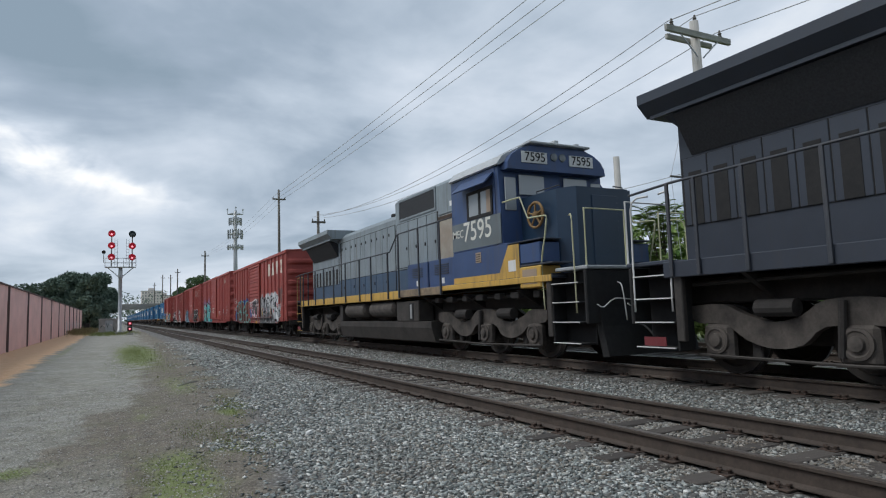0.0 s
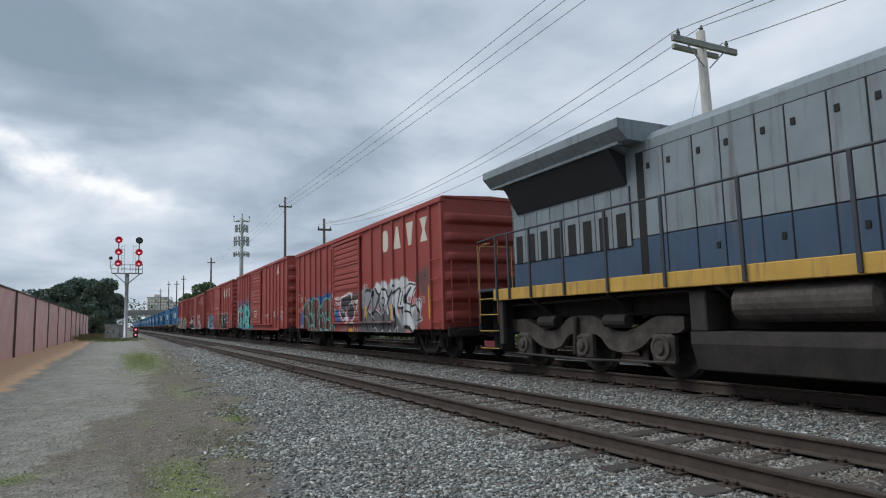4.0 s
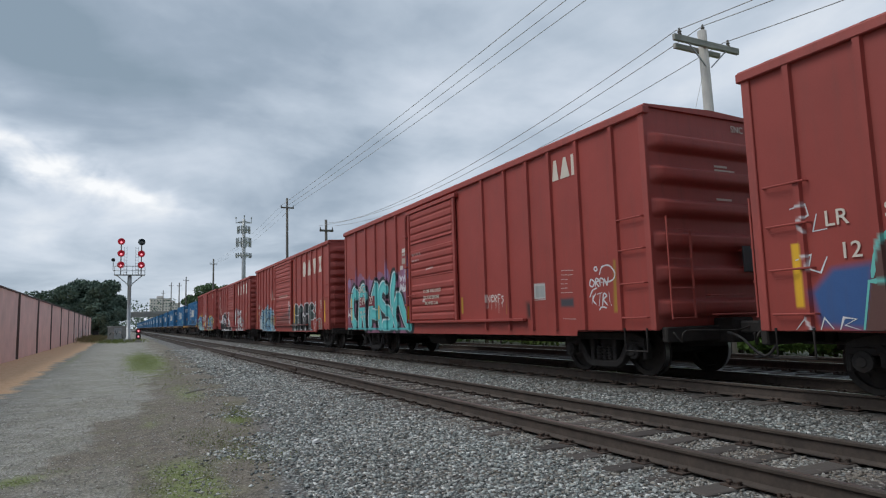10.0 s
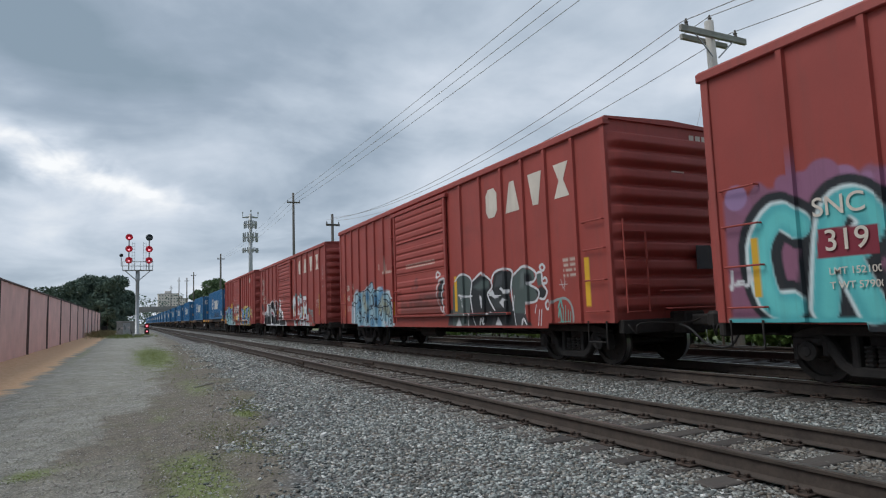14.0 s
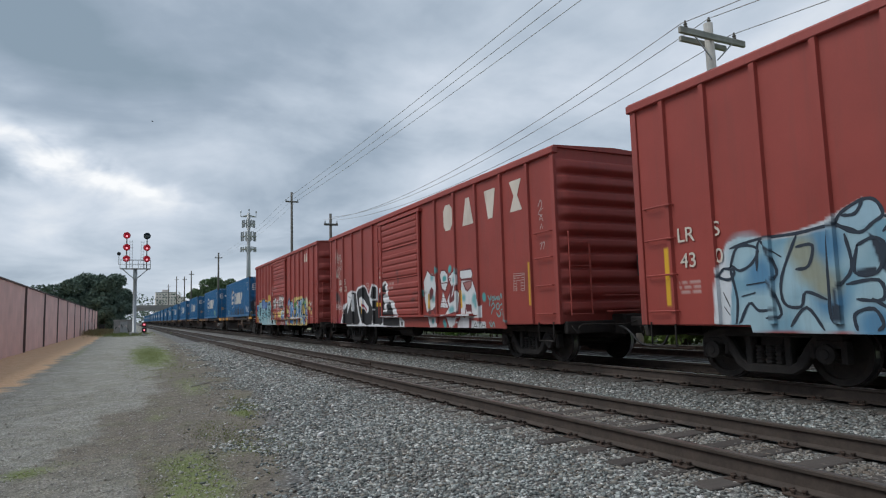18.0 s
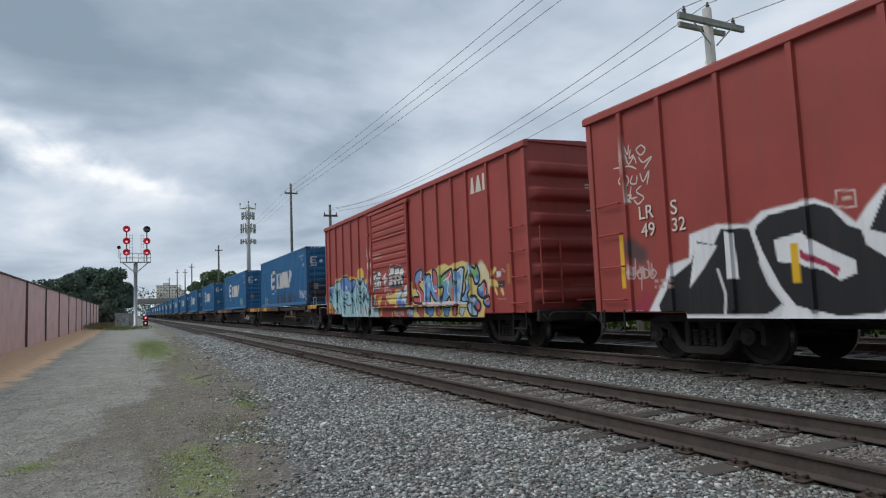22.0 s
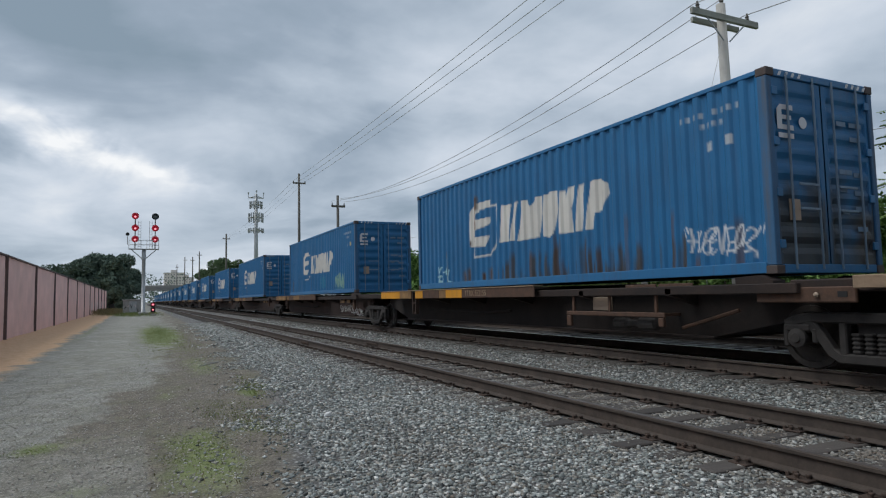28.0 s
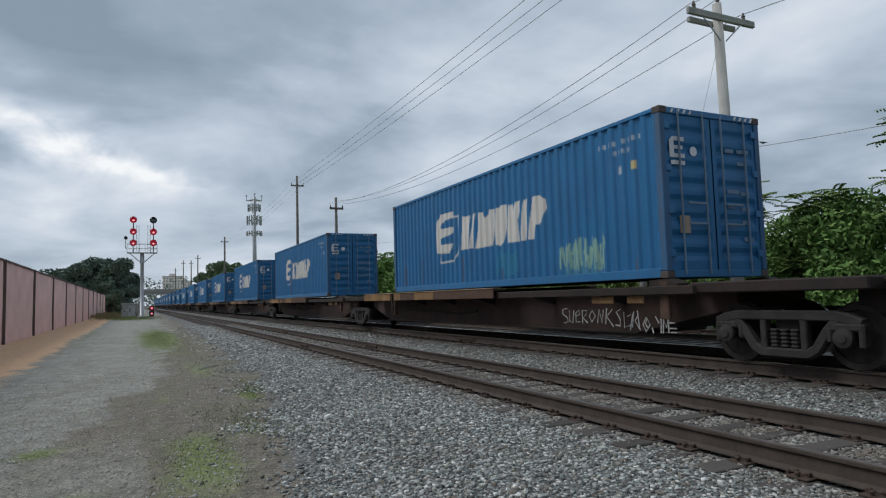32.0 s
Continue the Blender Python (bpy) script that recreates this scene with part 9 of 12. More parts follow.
def art_4(c):
    white_figures(c)
    # black figures edged in white, with a red streak
    back = [(14.33, 0.78), (14.14, 1.04), (13.74, 1.55), (13.42, 1.61), (13.38, 1.96), (12.88, 2.05), (12.37, 1.98), (12.16, 2.13), (11.43, 2.18), (11.18, 2.04), (10.96, 1.82), (10.83, 1.99), (10.62, 2.2), (10.15, 2.08), (10.04, 1.96), (9.63, 2.02), (9.56, 2.11), (9.18, 2.19), (8.94, 2.06), (8.85, 1.62), (8.74, 1.56), (8.43, 1.52), (8.3, 1.32), (8.04, 1.02), (8.01, 0.95), (7.81, 0.89), (7.82, 0.7), (14.34, 0.67)]
    k1 = [(14.04, 0.76), (14.09, 0.91), (13.76, 1.34), (13.39, 1.54), (13.25, 1.84), (12.96, 1.76), (12.82, 1.97), (12.37, 1.93), (12.24, 1.46), (12.13, 1.16), (11.94, 0.9), (12.01, 0.76)]
    w1 = [(13.45, 1.16), (13.29, 1.82), (12.9, 1.74), (13.17, 1.43)]
    w2 = [(12.74, 1.93), (12.62, 1.89), (12.58, 1.26), (12.78, 1.25)]
    k2 = [(12.25, 1.95), (12.07, 2.06), (11.44, 2.12), (11.24, 2.03), (11.06, 1.8), (10.91, 1.73), (10.87, 1.55), (10.63, 1.36), (10.59, 1.02), (10.74, 0.78), (11.24, 0.74), (11.78, 0.87), (11.97, 1.12), (12.19, 1.59), (12.28, 1.86)]
    w3 = [(12.01, 1.73), (11.6, 1.79), (11.52, 1.69), (11.25, 1.52), (11.01, 1.39), (11.0, 1.24), (11.2, 1.16), (11.39, 1.29), (11.72, 1.4), (11.99, 1.44)]
    r3 = [(11.68, 1.58), (11.19, 1.31), (11.24, 1.2), (11.35, 1.33), (11.67, 1.46)]
    k3 = [(10.82, 1.72), (10.61, 2.13), (10.22, 2.03), (10.23, 1.61), (10.0, 1.58), (9.73, 1.36), (9.66, 0.85), (9.84, 0.77), (10.22, 0.8), (10.6, 0.77), (10.5, 1.02), (10.52, 1.31), (10.57, 1.62)]
    k4 = [(10.01, 1.77), (9.62, 1.96), (9.18, 2.12), (9.11, 2.04), (9.09, 1.76), (9.39, 1.67), (9.22, 1.5), (9.24, 1.26), (9.5, 1.23), (9.58, 1.46), (9.72, 1.31), (10.02, 1.53)]
    k5 = [(9.56, 1.21), (9.01, 1.2), (9.03, 1.44), (8.73, 1.5), (8.37, 1.02), (9.57, 1.06)]
    k6 = [(9.6, 1.04), (8.24, 1.0), (8.18, 0.73), (9.26, 0.73), (9.62, 0.76)]
    k7 = [(8.08, 0.88), (7.94, 0.86), (7.95, 0.75), (8.08, 0.76)]
    c.cloud(13.9, 14.75, 0.7, 1.25, (0.30, 0.035, 0.07), 7, 0.8, 0.15)
    c.cloud(12.3, 13.4, 1.7, 2.12, (0.30, 0.36, 0.42), 9, 0.7, 0.12)
    bright = (0.74, 0.75, 0.76)
    c.poly(back, bright, 0.03)
    for dark in (k1, k2, k3, k4, k5, k6, k7):
        c.poly(dark, (0.016, 0.017, 0.019))
    for pale in (w1, w2, w3):
        c.poly(pale, bright)
    c.poly(r3, (0.33, 0.03, 0.07))
    c.poly([(10.2, 2.0), (10.05, 1.98), (10.02, 1.6), (10.2, 1.58)], (0.34, 0.36, 0.38), 0.06)
    for a in ([(10.57, 1.62), (10.26, 1.62)], [(10.56, 1.28), (10.36, 1.28)], [(12.85, 0.78), (12.82, 1.05), (12.92, 1.4)], [(10.6, 0.77), (10.5, 1.0), (10.55, 1.3)], [(12.24, 1.46), (12.13, 1.16), (11.96, 0.92)], [(9.72, 1.36), (9.64, 0.85)], [(9.55, 1.23), (9.02, 1.2)]):
        c.stroke(a, 0.022, WHT, 0.02)
    c.poly([(12.35, 0.72), (12.0, 0.72), (11.94, 0.92), (12.12, 0.80)], WHT)
    scribble(c, 14.15, 14.75, 1.36, 1.62, (0.55, 0.43, 0.40), 6, 28, 0.012)
    c.cloud(14.2, 14.7, 1.6, 1.95, (0.20, 0.09, 0.08), 6, 0.5, 0.1)
    for u, z, w in ((0.93, 1.2, 0.13), (14.80, 1.21, 0.09)):
        c.rect(u, u + w, z, z + 0.9, YEL)
    c.poly([(6.06, 1.63), (5.95, 1.65), (5.95, 1.20), (6.08, 1.24)], YEL)
    c.poly([(4.17, 1.66), (4.06, 1.66), (4.03, 1.22), (4.17, 1.18)], YEL)
    c.rect(11.69, 11.80, 1.16, 1.66, (0.7, 0.42, 0.02))
    c.rect(9.74, 10.2, 1.38, 1.52, (0.7, 0.42, 0.02))
    for a in ([(11.16, 2.22), (10.95, 2.20), (10.95, 2.0), (11.18, 2.03), (11.16, 2.22)],):
        c.stroke(a, 0.010, (0.6, 0.45, 0.42), 0.014)
    notices(c, 10.99, 11.13, 2.10, 2.17, 1, CREAM, 36)
    small_marks_4(c)
    for z in (1.90, 2.04):
        notices(c, 8.45, 8.88, z, z + 0.13, 1, (0.50, 0.34, 0.31), 38)
    notices(c, 9.4, 9.9, 2.3, 2.6, 2, CREAM, 32)
    smudge(c, 6.7, 1.6, 0.4, 0.12, 1)
    smudge(c, 8.1, 2.2, 0.08, 0.25, 2)
    smudge(c, 9.55, 2.6, 0.1, 0.2, 3)
    smudge(c, 5.9, 1.3, 0.15, 0.4, 6)


def smudge(c, u, z, w, h, seed, col=(0.055, 0.04, 0.04), alpha=0.6):
    """A rubbed dark stain."""
    rnd = random.Random(seed)
    for _ in range(9):
        p = (u + rnd.uniform(-w, w), z + rnd.uniform(-h, h))
        d = np.hypot((c.u - p[0]) / (0.5 * w + 0.03), (c.z - p[1]) / (0.35 * h + 0.02))
        c.lay(np.clip(1.2 - d, 0, 1) * alpha * rnd.uniform(0.3, 1), col)


def art_5(c):
    smudge(c, 9.6, 2.3, 0.12, 0.3, 4, CREAM, 0.8)
    smudge(c, 7.5, 3.3, 0.5, 0.3, 5, alpha=0.25)
    cyan_figures(c)
    candy_figures(c)
    grey_letters(c)
    c.rect(0.75, 0.92, 1.45, 1.9, (0.45, 0.17, 0.05))
    for z in (2.78, 2.66):
        notices(c, 8.5, 9.3, z, z + 0.05, 1, (0.55, 0.46, 0.43), 61)
    notices(c, 7.0, 7.7, 1.82, 2.06, 2, (0.55, 0.40, 0.37), 62)


# ---------------------------------------------------------------- running gear
R_WHEEL = 0.43
WHEELS = []


def wheelset(parent, y, r=R_WHEEL):
    me_key = f"wheelset {r:.2f}"
    me = bpy.data.meshes.get(me_key)
    if me is None:
        m = Mesh()
        for s in (-1, 1):
            x = s * 0.7525
            prof = [(x + s * 0.065, 0.06), (x + s * 0.065, 0.13), (x + s * 0.02, 0.16), (x + s * 0.015, r * 0.78), (x + s * 0.06, r * 0.80), (x + s * 0.068, r - 0.012),
                    (x + s * 0.055, r - 0.003), (x - s * 0.035, r + 0.002), (x - s * 0.05, r + 0.024), (x - s * 0.072, r + 0.02), (x - s * 0.072, r * 0.8), (x - s * 0.03, r * 0.76), (x - s * 0.03, 0.06)]
            m.turned(prof, (0, 0, 0), "x", 32)
            # plug and casting marks on the plate
            for k in range(3):
                a = 2.094 * k
                m.cyl((x + s * 0.016, 0.25 * math.cos(a), 0.25 * math.sin(a)), (x + s * 0.03, 0.25 * math.cos(a), 0.25 * math.sin(a)), 0.028, 6)
        m.cyl((-1.05, 0, 0), (1.05, 0, 0), 0.085, 12)
        me = m.data(me_key, M["wheel"])
        me.materials.append(M["tread"])
        for p in me.polygons:
            c = p.center
            if abs(math.hypot(c.y, c.z) - r) < 0.006 and p.area > 0.004:
                p.material_index = 1
    ob = part("wheelset", me, "wheel", parent, "pair of steel wheels on an axle", pose(0, y, r))
    WHEELS.append((ob, y, r))
    return ob


def freight_truck(parent, y):
    """A three-piece freight truck with cast side frames, springs and two wheelsets."""
    t = part("truck", Mesh().box(-0.95, 0.95, -0.20, 0.20, 0.42, 0.66, 0.04), "truck", parent, "cast steel freight truck", pose(0, y, 0))
    sf = bpy.data.meshes.get("side_frame")
    if sf is None:
        m = Mesh()

        def bar(pts, w, x):
            """A cast bar with mitred corners and chamfered faces along a line in the frame's plane."""
            p = np.array(pts, float)
            d = np.diff(p, axis=0)
            d /= np.linalg.norm(d, axis=1)[:, None]
            nrm = np.c_[-d[:, 1], d[:, 0]]
            mit = np.vstack([nrm[:1], (nrm[:-1] + nrm[1:]) / (1 + (nrm[:-1] * nrm[1:]).sum(1))[:, None], nrm[-1:]])
            rings = []
            for q, k in zip(p, mit):
                rings += [(sx * x * f, *(q + k * w / 2 * g)) for sx, f, g in ((-1, 0.7, 1), (-1, 1, 0.7), (-1, 1, -0.7), (-1, 0.7, -1), (1, 0.7, -1), (1, 1, -0.7), (1, 1, 0.7), (1, 0.7, 1))]
            fs = [[8 * i + j, 8 * i + (j + 1) % 8, 8 * i + 8 + (j + 1) % 8, 8 * i + 8 + j] for i in range(len(p) - 1) for j in range(8)]
            e = 8 * (len(p) - 1)
            m.add(rings, fs + [list(range(8))[::-1], list(range(e, e + 8))])

        bar([(-1.06, 0.60), (-0.92, 0.66), (-0.72, 0.70), (0.72, 0.70), (0.92, 0.66), (1.06, 0.60)], 0.14, 0.075)
        bar([(-0.76, 0.66), (-0.62, 0.50), (-0.46, 0.26), (-0.34, 0.19), (0.34, 0.19), (0.46, 0.26), (0.62, 0.50), (0.76, 0.66)], 0.13, 0.070)
        bar([(-0.30, 0.22), (-0.30, 0.68)], 0.10, 0.064)
        bar([(0.30, 0.22), (0.30, 0.68)], 0.10, 0.064)
        for s in (-1, 1):
            m.box(-0.085, 0.085, s * 0.70, s * 1.10, 0.50, 0.62, 0.03)
            m.box(-0.08, 0.08, s * 1.02, s * 1.10, 0.30, 0.56, 0.02)
            m.box(-0.08, 0.08, s * 0.62, s * 0.70, 0.36, 0.56, 0.02)
            m.turned([(-0.10, 0.13), (-0.14, 0.125), (-0.155, 0.07), (-0.17, 0.06)], (0, s * 0.865, R_WHEEL), "x", 14)
        sf = m.data("side_frame", M["truck"])
    sp = bpy.data.meshes.get("spring")
    if sp is None:
        m = Mesh()
        prof = []
        for i in range(5):
            z = 0.26 + 0.036 * i * 1.5
            prof += [(z, 0.052), (z + 0.012, 0.068), (z + 0.026, 0.068), (z + 0.038, 0.052)]
        m.turned(prof, (0, 0, 0), "z", 8)
        sp = m.data("spring", M["truck"])
    for s in (-1, 1):
        part("side_frame", sf, "truck", t, at=pose(s * 1.0, 0, 0, 0, 0, 0 if s < 0 else 180))
        for k in range(3):
            part("spring", sp, "truck", t, at=pose(s * 1.0, -0.15 + 0.15 * k, 0))
    for dy in (-0.865, 0.865):
        wheelset(t, dy)
    part("brake_beam", Mesh().box(-0.75, 0.75, -0.48, -0.40, 0.28, 0.40, 0.02), "underframe", t)
    part("brake_beam", Mesh().box(-0.75, 0.75, 0.40, 0.48, 0.28, 0.40, 0.02), "underframe", t)
    return t


def coupler(parent, y, s):
    """s: -1 leads, +1 trails."""
    m = Mesh()
    m.box(-0.09, 0.09, y, y + s * 0.55, 0.72, 0.92, 0.03)
    m.box(-0.17, 0.17, y + s * 0.40, y + s * 0.62, 0.68, 0.97, 0.05)
    m.box(0.02, 0.20, y + s * 0.58, y + s * 0.78, 0.70, 0.95, 0.05)
    c = part("coupler", m, "truck", parent, "cast knuckle coupler")
    part("air_hose", Mesh().tube(curve([(-0.35, y, 0.75), (-0.36, y + s * 0.25, 0.66), (-0.30, y + s * 0.5, 0.42), (-0.24, y + s * 0.78, 0.36)]), 0.022, 6), "hose", c, "hanging rubber air hose", smooth=True)
    return c


# ---------------------------------------------------------------- boxcars
def ribbon_mesh(name, lines, x, length, mat):
    """Crisp sprayed lines as thin bands of paint, each laid a hair over the one before."""
    v, f, cols = [], [], []
    for i, (p, r, col) in enumerate(lines):
        p = np.array(p)
        p[0] += (p[0] - p[1]) / max(np.linalg.norm(p[0] - p[1]), 1e-6) * r * 0.6
        p[-1] += (p[-1] - p[-2]) / max(np.linalg.norm(p[-1] - p[-2]), 1e-6) * r * 0.6
        d = np.gradient(p, axis=0)
        d /= np.maximum(np.linalg.norm(d, axis=1), 1e-6)[:, None]
        w = r * (1 + 0.12 * np.sin(np.arange(len(p)) * 1.9 + i))
        w[0], w[-1] = 0.45 * r, 0.45 * r
        side = np.c_[-d[:, 1], d[:, 0]] * w[:, None]
        k = len(v)
        for a, b in zip(p - side, p + side):
            for u, z in (a, b):
                u = min(max(u, 0.03), length - 0.03)
                v.append((x - 0.002 - 0.00006 * i, u, max(z, 0.72 if 2.0 < u < length - 2.0 else 0.825)))
                cols.append((*col, 1.0))
        f += [(k + 2 * j, k + 2 * j + 1, k + 2 * j + 3, k + 2 * j + 2) for j in range(len(p) - 1)]
    me = bpy.data.meshes.new(name)
    me.from_pydata(v, [], f)
    me.attributes.new("coat", "FLOAT_COLOR", "POINT").data.foreach_set("color", np.array(cols, np.float32).ravel())
    me.materials.append(M[mat])
    me.update()
    return me


def coat_mesh(name, us, zs, x_of, base, art, mat, floor_of=None, ribbons=None):
    U, Z = np.meshgrid(us, zs)
    U, Z = U.ravel(), Z.ravel()
    if floor_of is not None:
        Z = np.maximum(Z, floor_of(U))
    c = Coat(U, Z, base)
    c.ribbons = ribbons
    if art:
        art(c)
    v = np.c_[x_of(U, Z), U, Z]
    return grid_mesh(name, v, len(us), len(zs), M[mat], c.c, smooth=False)


def shape(name, outline, parent, mat, x, label):
    """A flat painted figure on the side of a car."""
    m = Mesh().prism(outline, "x", x, x - 0.004)
    return part(name, m, mat, parent, label)


def corrugated_end(L, H0, H1, waves, at_front, hw=1.53, depth=0.085):
    xs = np.r_[-hw, -hw + 0.06, -hw + 0.16, np.linspace(-hw + 0.3, hw - 0.3, 6), hw - 0.16, hw - 0.06, hw]
    zs = np.linspace(H0, H1, 150)
    X, Z = np.meshgrid(xs, zs)
    X, Z = X.ravel(), Z.ravel()
    ph = (Z - H0 - 0.15) / (H1 - H0 - 0.35) * waves
    # broad pressings jut out sharply from below; narrow ones are rounder
    broad = ([0, 0.03, 0.17, 0.28, 0.50, 0.60, 1.0], [0.0, 0.0, 0.88, 1.0, 0.96, 0.10, 0.0])
    w = np.interp(ph % 1.0, *(broad if waves == 6 else ([0, 0.04, 0.32, 0.42, 0.80, 0.93, 1.0], [0.0, 0.0, 0.94, 1.0, 0.88, 0.04, 0.0])))
    w[(ph < 0) | (ph > waves)] = 0
    fade = np.clip((hw - 0.04 - np.abs(X)) / 0.14, 0, 1)
    y = -depth * w * fade if at_front else L + depth * w * fade
    return grid_mesh("end_wall", np.c_[X, y, Z], len(xs), len(zs), M["red"], None, smooth=True)


def boxcar(idx, y0, L, top, art, waves, posts_front, posts_rear, letters, door, label):
    base = REDS[idx - 1]
    sill = 0.806
    car = thing("boxcar", label, "boxcar", pose(MAIN_X, y0, MAIN_Z), "boxcars of the freight train")
    X = -1.53
    fine_top = 3.3 if idx in (2, 3) else 2.8 if idx == 5 else 2.6
    low = np.arange(0.71, fine_top, 0.024)
    zs = np.r_[low, np.linspace(fine_top + 0.05, top - 0.06, 6)]
    us = np.r_[np.arange(0.0, L, 0.024), L]
    lines = []
    part("side_panel", coat_mesh("side_panel", us, zs, lambda u, z: np.full(len(u), X), base, art, "red_coat", lambda u: np.where((u > 1.98) & (u < L - 2.0), 0.0, 0.815), lines), "red_coat", car, "red steel side sheet covered in spray paint")
    part("sprayed_outline", ribbon_mesh("sprayed_outline", lines, X, L, "red_coat"), "red_coat", car, "sprayed outline strokes of the graffiti")["kind"] = "stuff"
    part("side_panel", Mesh().box(1.50, 1.53, 0, L, sill, top - 0.06), "red", car)
    # side posts
    zr = np.r_[np.arange(sill + 0.02, 2.62, 0.03), np.linspace(2.66, top - 0.10, 5)]
    for u in list(posts_front) + list(posts_rear):
        uu = np.array([u - 0.055, u - 0.04, u, u + 0.04, u + 0.055])
        off = lambda q, z, u=u: X - np.where(np.abs(q - u) > 0.05, 0.0, 0.055)
        part("side_post", coat_mesh("side_post", uu, zr, off, base, art, "red_coat"), "red_coat", car)
    # corner posts, sills, roof edge
    for u in (0.0, L):
        a, b = (u, u + 0.10) if u == 0 else (u - 0.10, u)
        for s in (-1, 1):
            part("corner_post", Mesh().box(s * 1.49, s * 1.562, a - 0.012, b + 0.012, sill + 0.005, top - 0.06, 0.008), "red", car)
    for s in (-1, 1):
        part("roof_rail", Mesh().box(s * 1.46, s * 1.60, -0.06, L + 0.06, top - 0.13, top, 0.012), "red", car)
        part("side_sill", Mesh().prism([(0.02, sill), (L - 0.02, sill), (L - 2.1, sill - 0.02), (L - 2.1, sill - 0.09), (2.1, sill - 0.09), (2.1, sill - 0.02)], "x", s * 1.44, s * 1.50), "red", car)
    roof = part("roof", Mesh().prism([(-1.58, top - 0.01), (1.58, top - 0.01), (1.55, top + 0.03), (0, top + 0.10), (-1.55, top + 0.03)], "y", -0.05, L + 0.05), "red", car)
    for k in range(13):
        y = 0.4 + (L - 0.8) * k / 12
        part("roof_rib", Mesh().prism([(-1.56, top + 0.028), (0, top + 0.10), (1.56, top + 0.028), (1.5, top + 0.055), (0, top + 0.13), (-1.5, top + 0.055)], "y", y - 0.04, y + 0.04), "red", roof)
    depth = 0.15 if waves < 8 else 0.12
    part("end_wall", corrugated_end(L, sill + 0.02, top - 0.006, waves, True, depth=depth), "red", car, "corrugated red end wall")
    part("end_wall", corrugated_end(L, sill + 0.02, top - 0.006, waves, False, depth=depth), "red", car, "corrugated red end wall")
    # door with pressed ridges, its tracks and lock rods
    d0, d1 = door
    zd = np.arange(1.06, top - 0.30, 0.024)
    ud = np.linspace(d0, d1, 118)
    H = zd[-1] - zd[0]

    def door_x(u, z):
        ph = (z - zd[0]) / H * 15
        w = np.clip(1.5 * np.sin(np.pi * (ph % 1)), 0, 1)
        flat = (np.abs((z - zd[0]) / H - 0.36) < 0.03) | (np.abs((z - zd[0]) / H - 0.68) < 0.03)
        edge = np.clip(np.minimum(u - d0, d1 - u) / 0.05 - 1.5, 0, 1)
        return X - 0.065 - 0.035 * w * edge * ~flat

    dr = part("door", coat_mesh("door", ud, zd, door_x, base, art, "red_coat"), "red_coat", car, "ridged red sliding door")
    for z, h, a in ((1.0, 0.06, d0 - 3.0), (top - 0.30, 0.10, d0 - 0.15)):
        part("door_track", Mesh().box(X - 0.12, X, a, d1 + 0.2, z, z + h, 0.01), "red", car)
    rim = coat_mesh("track_face", np.arange(d0 - 2.98, d1 + 0.19, 0.03), np.array([1.008, 1.03, 1.052]), lambda u, z: np.full(len(u), X - 0.124), base, art, "red_coat")
    part("track_face", rim, "red_coat", car, "painted-over face of the door track")
    for u in (d0, d1):
        part("door_edge", Mesh().box(X - 0.105, X - 0.03, u - 0.05, u + 0.05, 1.05, top - 0.24, 0.012), "red", dr)
    rod = part("lock_rod", Mesh().cyl((X - 0.14, d1 + 0.12, sill + 0.2), (X - 0.14, d1 + 0.12, top - 0.35), 0.022, 8), "red", dr)
    for z in (1.5, 2.6, 3.5):
        part("rod_bracket", Mesh().box(X - 0.17, X - 0.03, d1 + 0.05, d1 + 0.22, z, z + 0.06, 0.01), "red", rod)
    part("door_handle", Mesh().tube([(X - 0.15, d1 + 0.1, 1.75), (X - 0.17, d1 - 0.3, 1.80), (X - 0.14, d1 - 0.5, 1.78)], 0.018, 6), "red", dr)
    # ladders and grab irons
    for u, s in ((0.45, 1), (L - 0.45, -1)):
        for z in (1.02, 1.58, 2.14, 2.66):
            part("rung", Mesh().tube([(X - 0.01, u - 0.33, z), (X - 0.075, u - 0.32, z), (X - 0.075, u + 0.24, z), (X - 0.01, u + 0.25, z)], 0.014, 6), "red", car)
        part("stirrup", Mesh().tube([(X - 0.03, u - 0.25, 0.85), (X - 0.03, u - 0.25, 0.48), (X - 0.03, u + 0.25, 0.48), (X - 0.03, u + 0.25, 0.85)], 0.017, 6), "underframe", car)
    for ye, s in ((-depth - 0.01, -1), (L + depth + 0.01, 1)):
        for x0, w in ((-1.38, 0.5), (0.98, 0.4)):
            lad = part("end_ladder", Mesh().box(x0, x0 + 0.02, ye, ye + s * 0.03, 0.98, 2.62, 0.006).box(x0 + w, x0 + w + 0.02, ye, ye + s * 0.045, 0.98, 2.4, 0.006), "red", car)
            for k in range(4):
                part("rung", Mesh().tube([(x0 + 0.01, ye + s * 0.04, 1.0 + 0.47 * k), (x0 + w + 0.02, ye + s * 0.04, 1.0 + 0.47 * k)], 0.010, 6), "red", lad)
        part("grab_iron", Mesh().tube([(-0.6, ye + s * 0.02, 1.35), (-0.6, ye + s * 0.10, 1.35), (0.3, ye + s * 0.10, 1.35), (0.3, ye + s * 0.02, 1.35)], 0.012, 6), "red", car)
        part("crossover_step", Mesh().box(-0.55, 0.75, ye + s * 0.06, ye + s * 0.22, 1.02, 1.05, 0.008), "red", car)
        part("end_sill", Mesh().box(-1.45, 1.45, ye - s * 0.16, ye - s * 0.05, 0.62, 0.86, 0.02), "underframe", car)
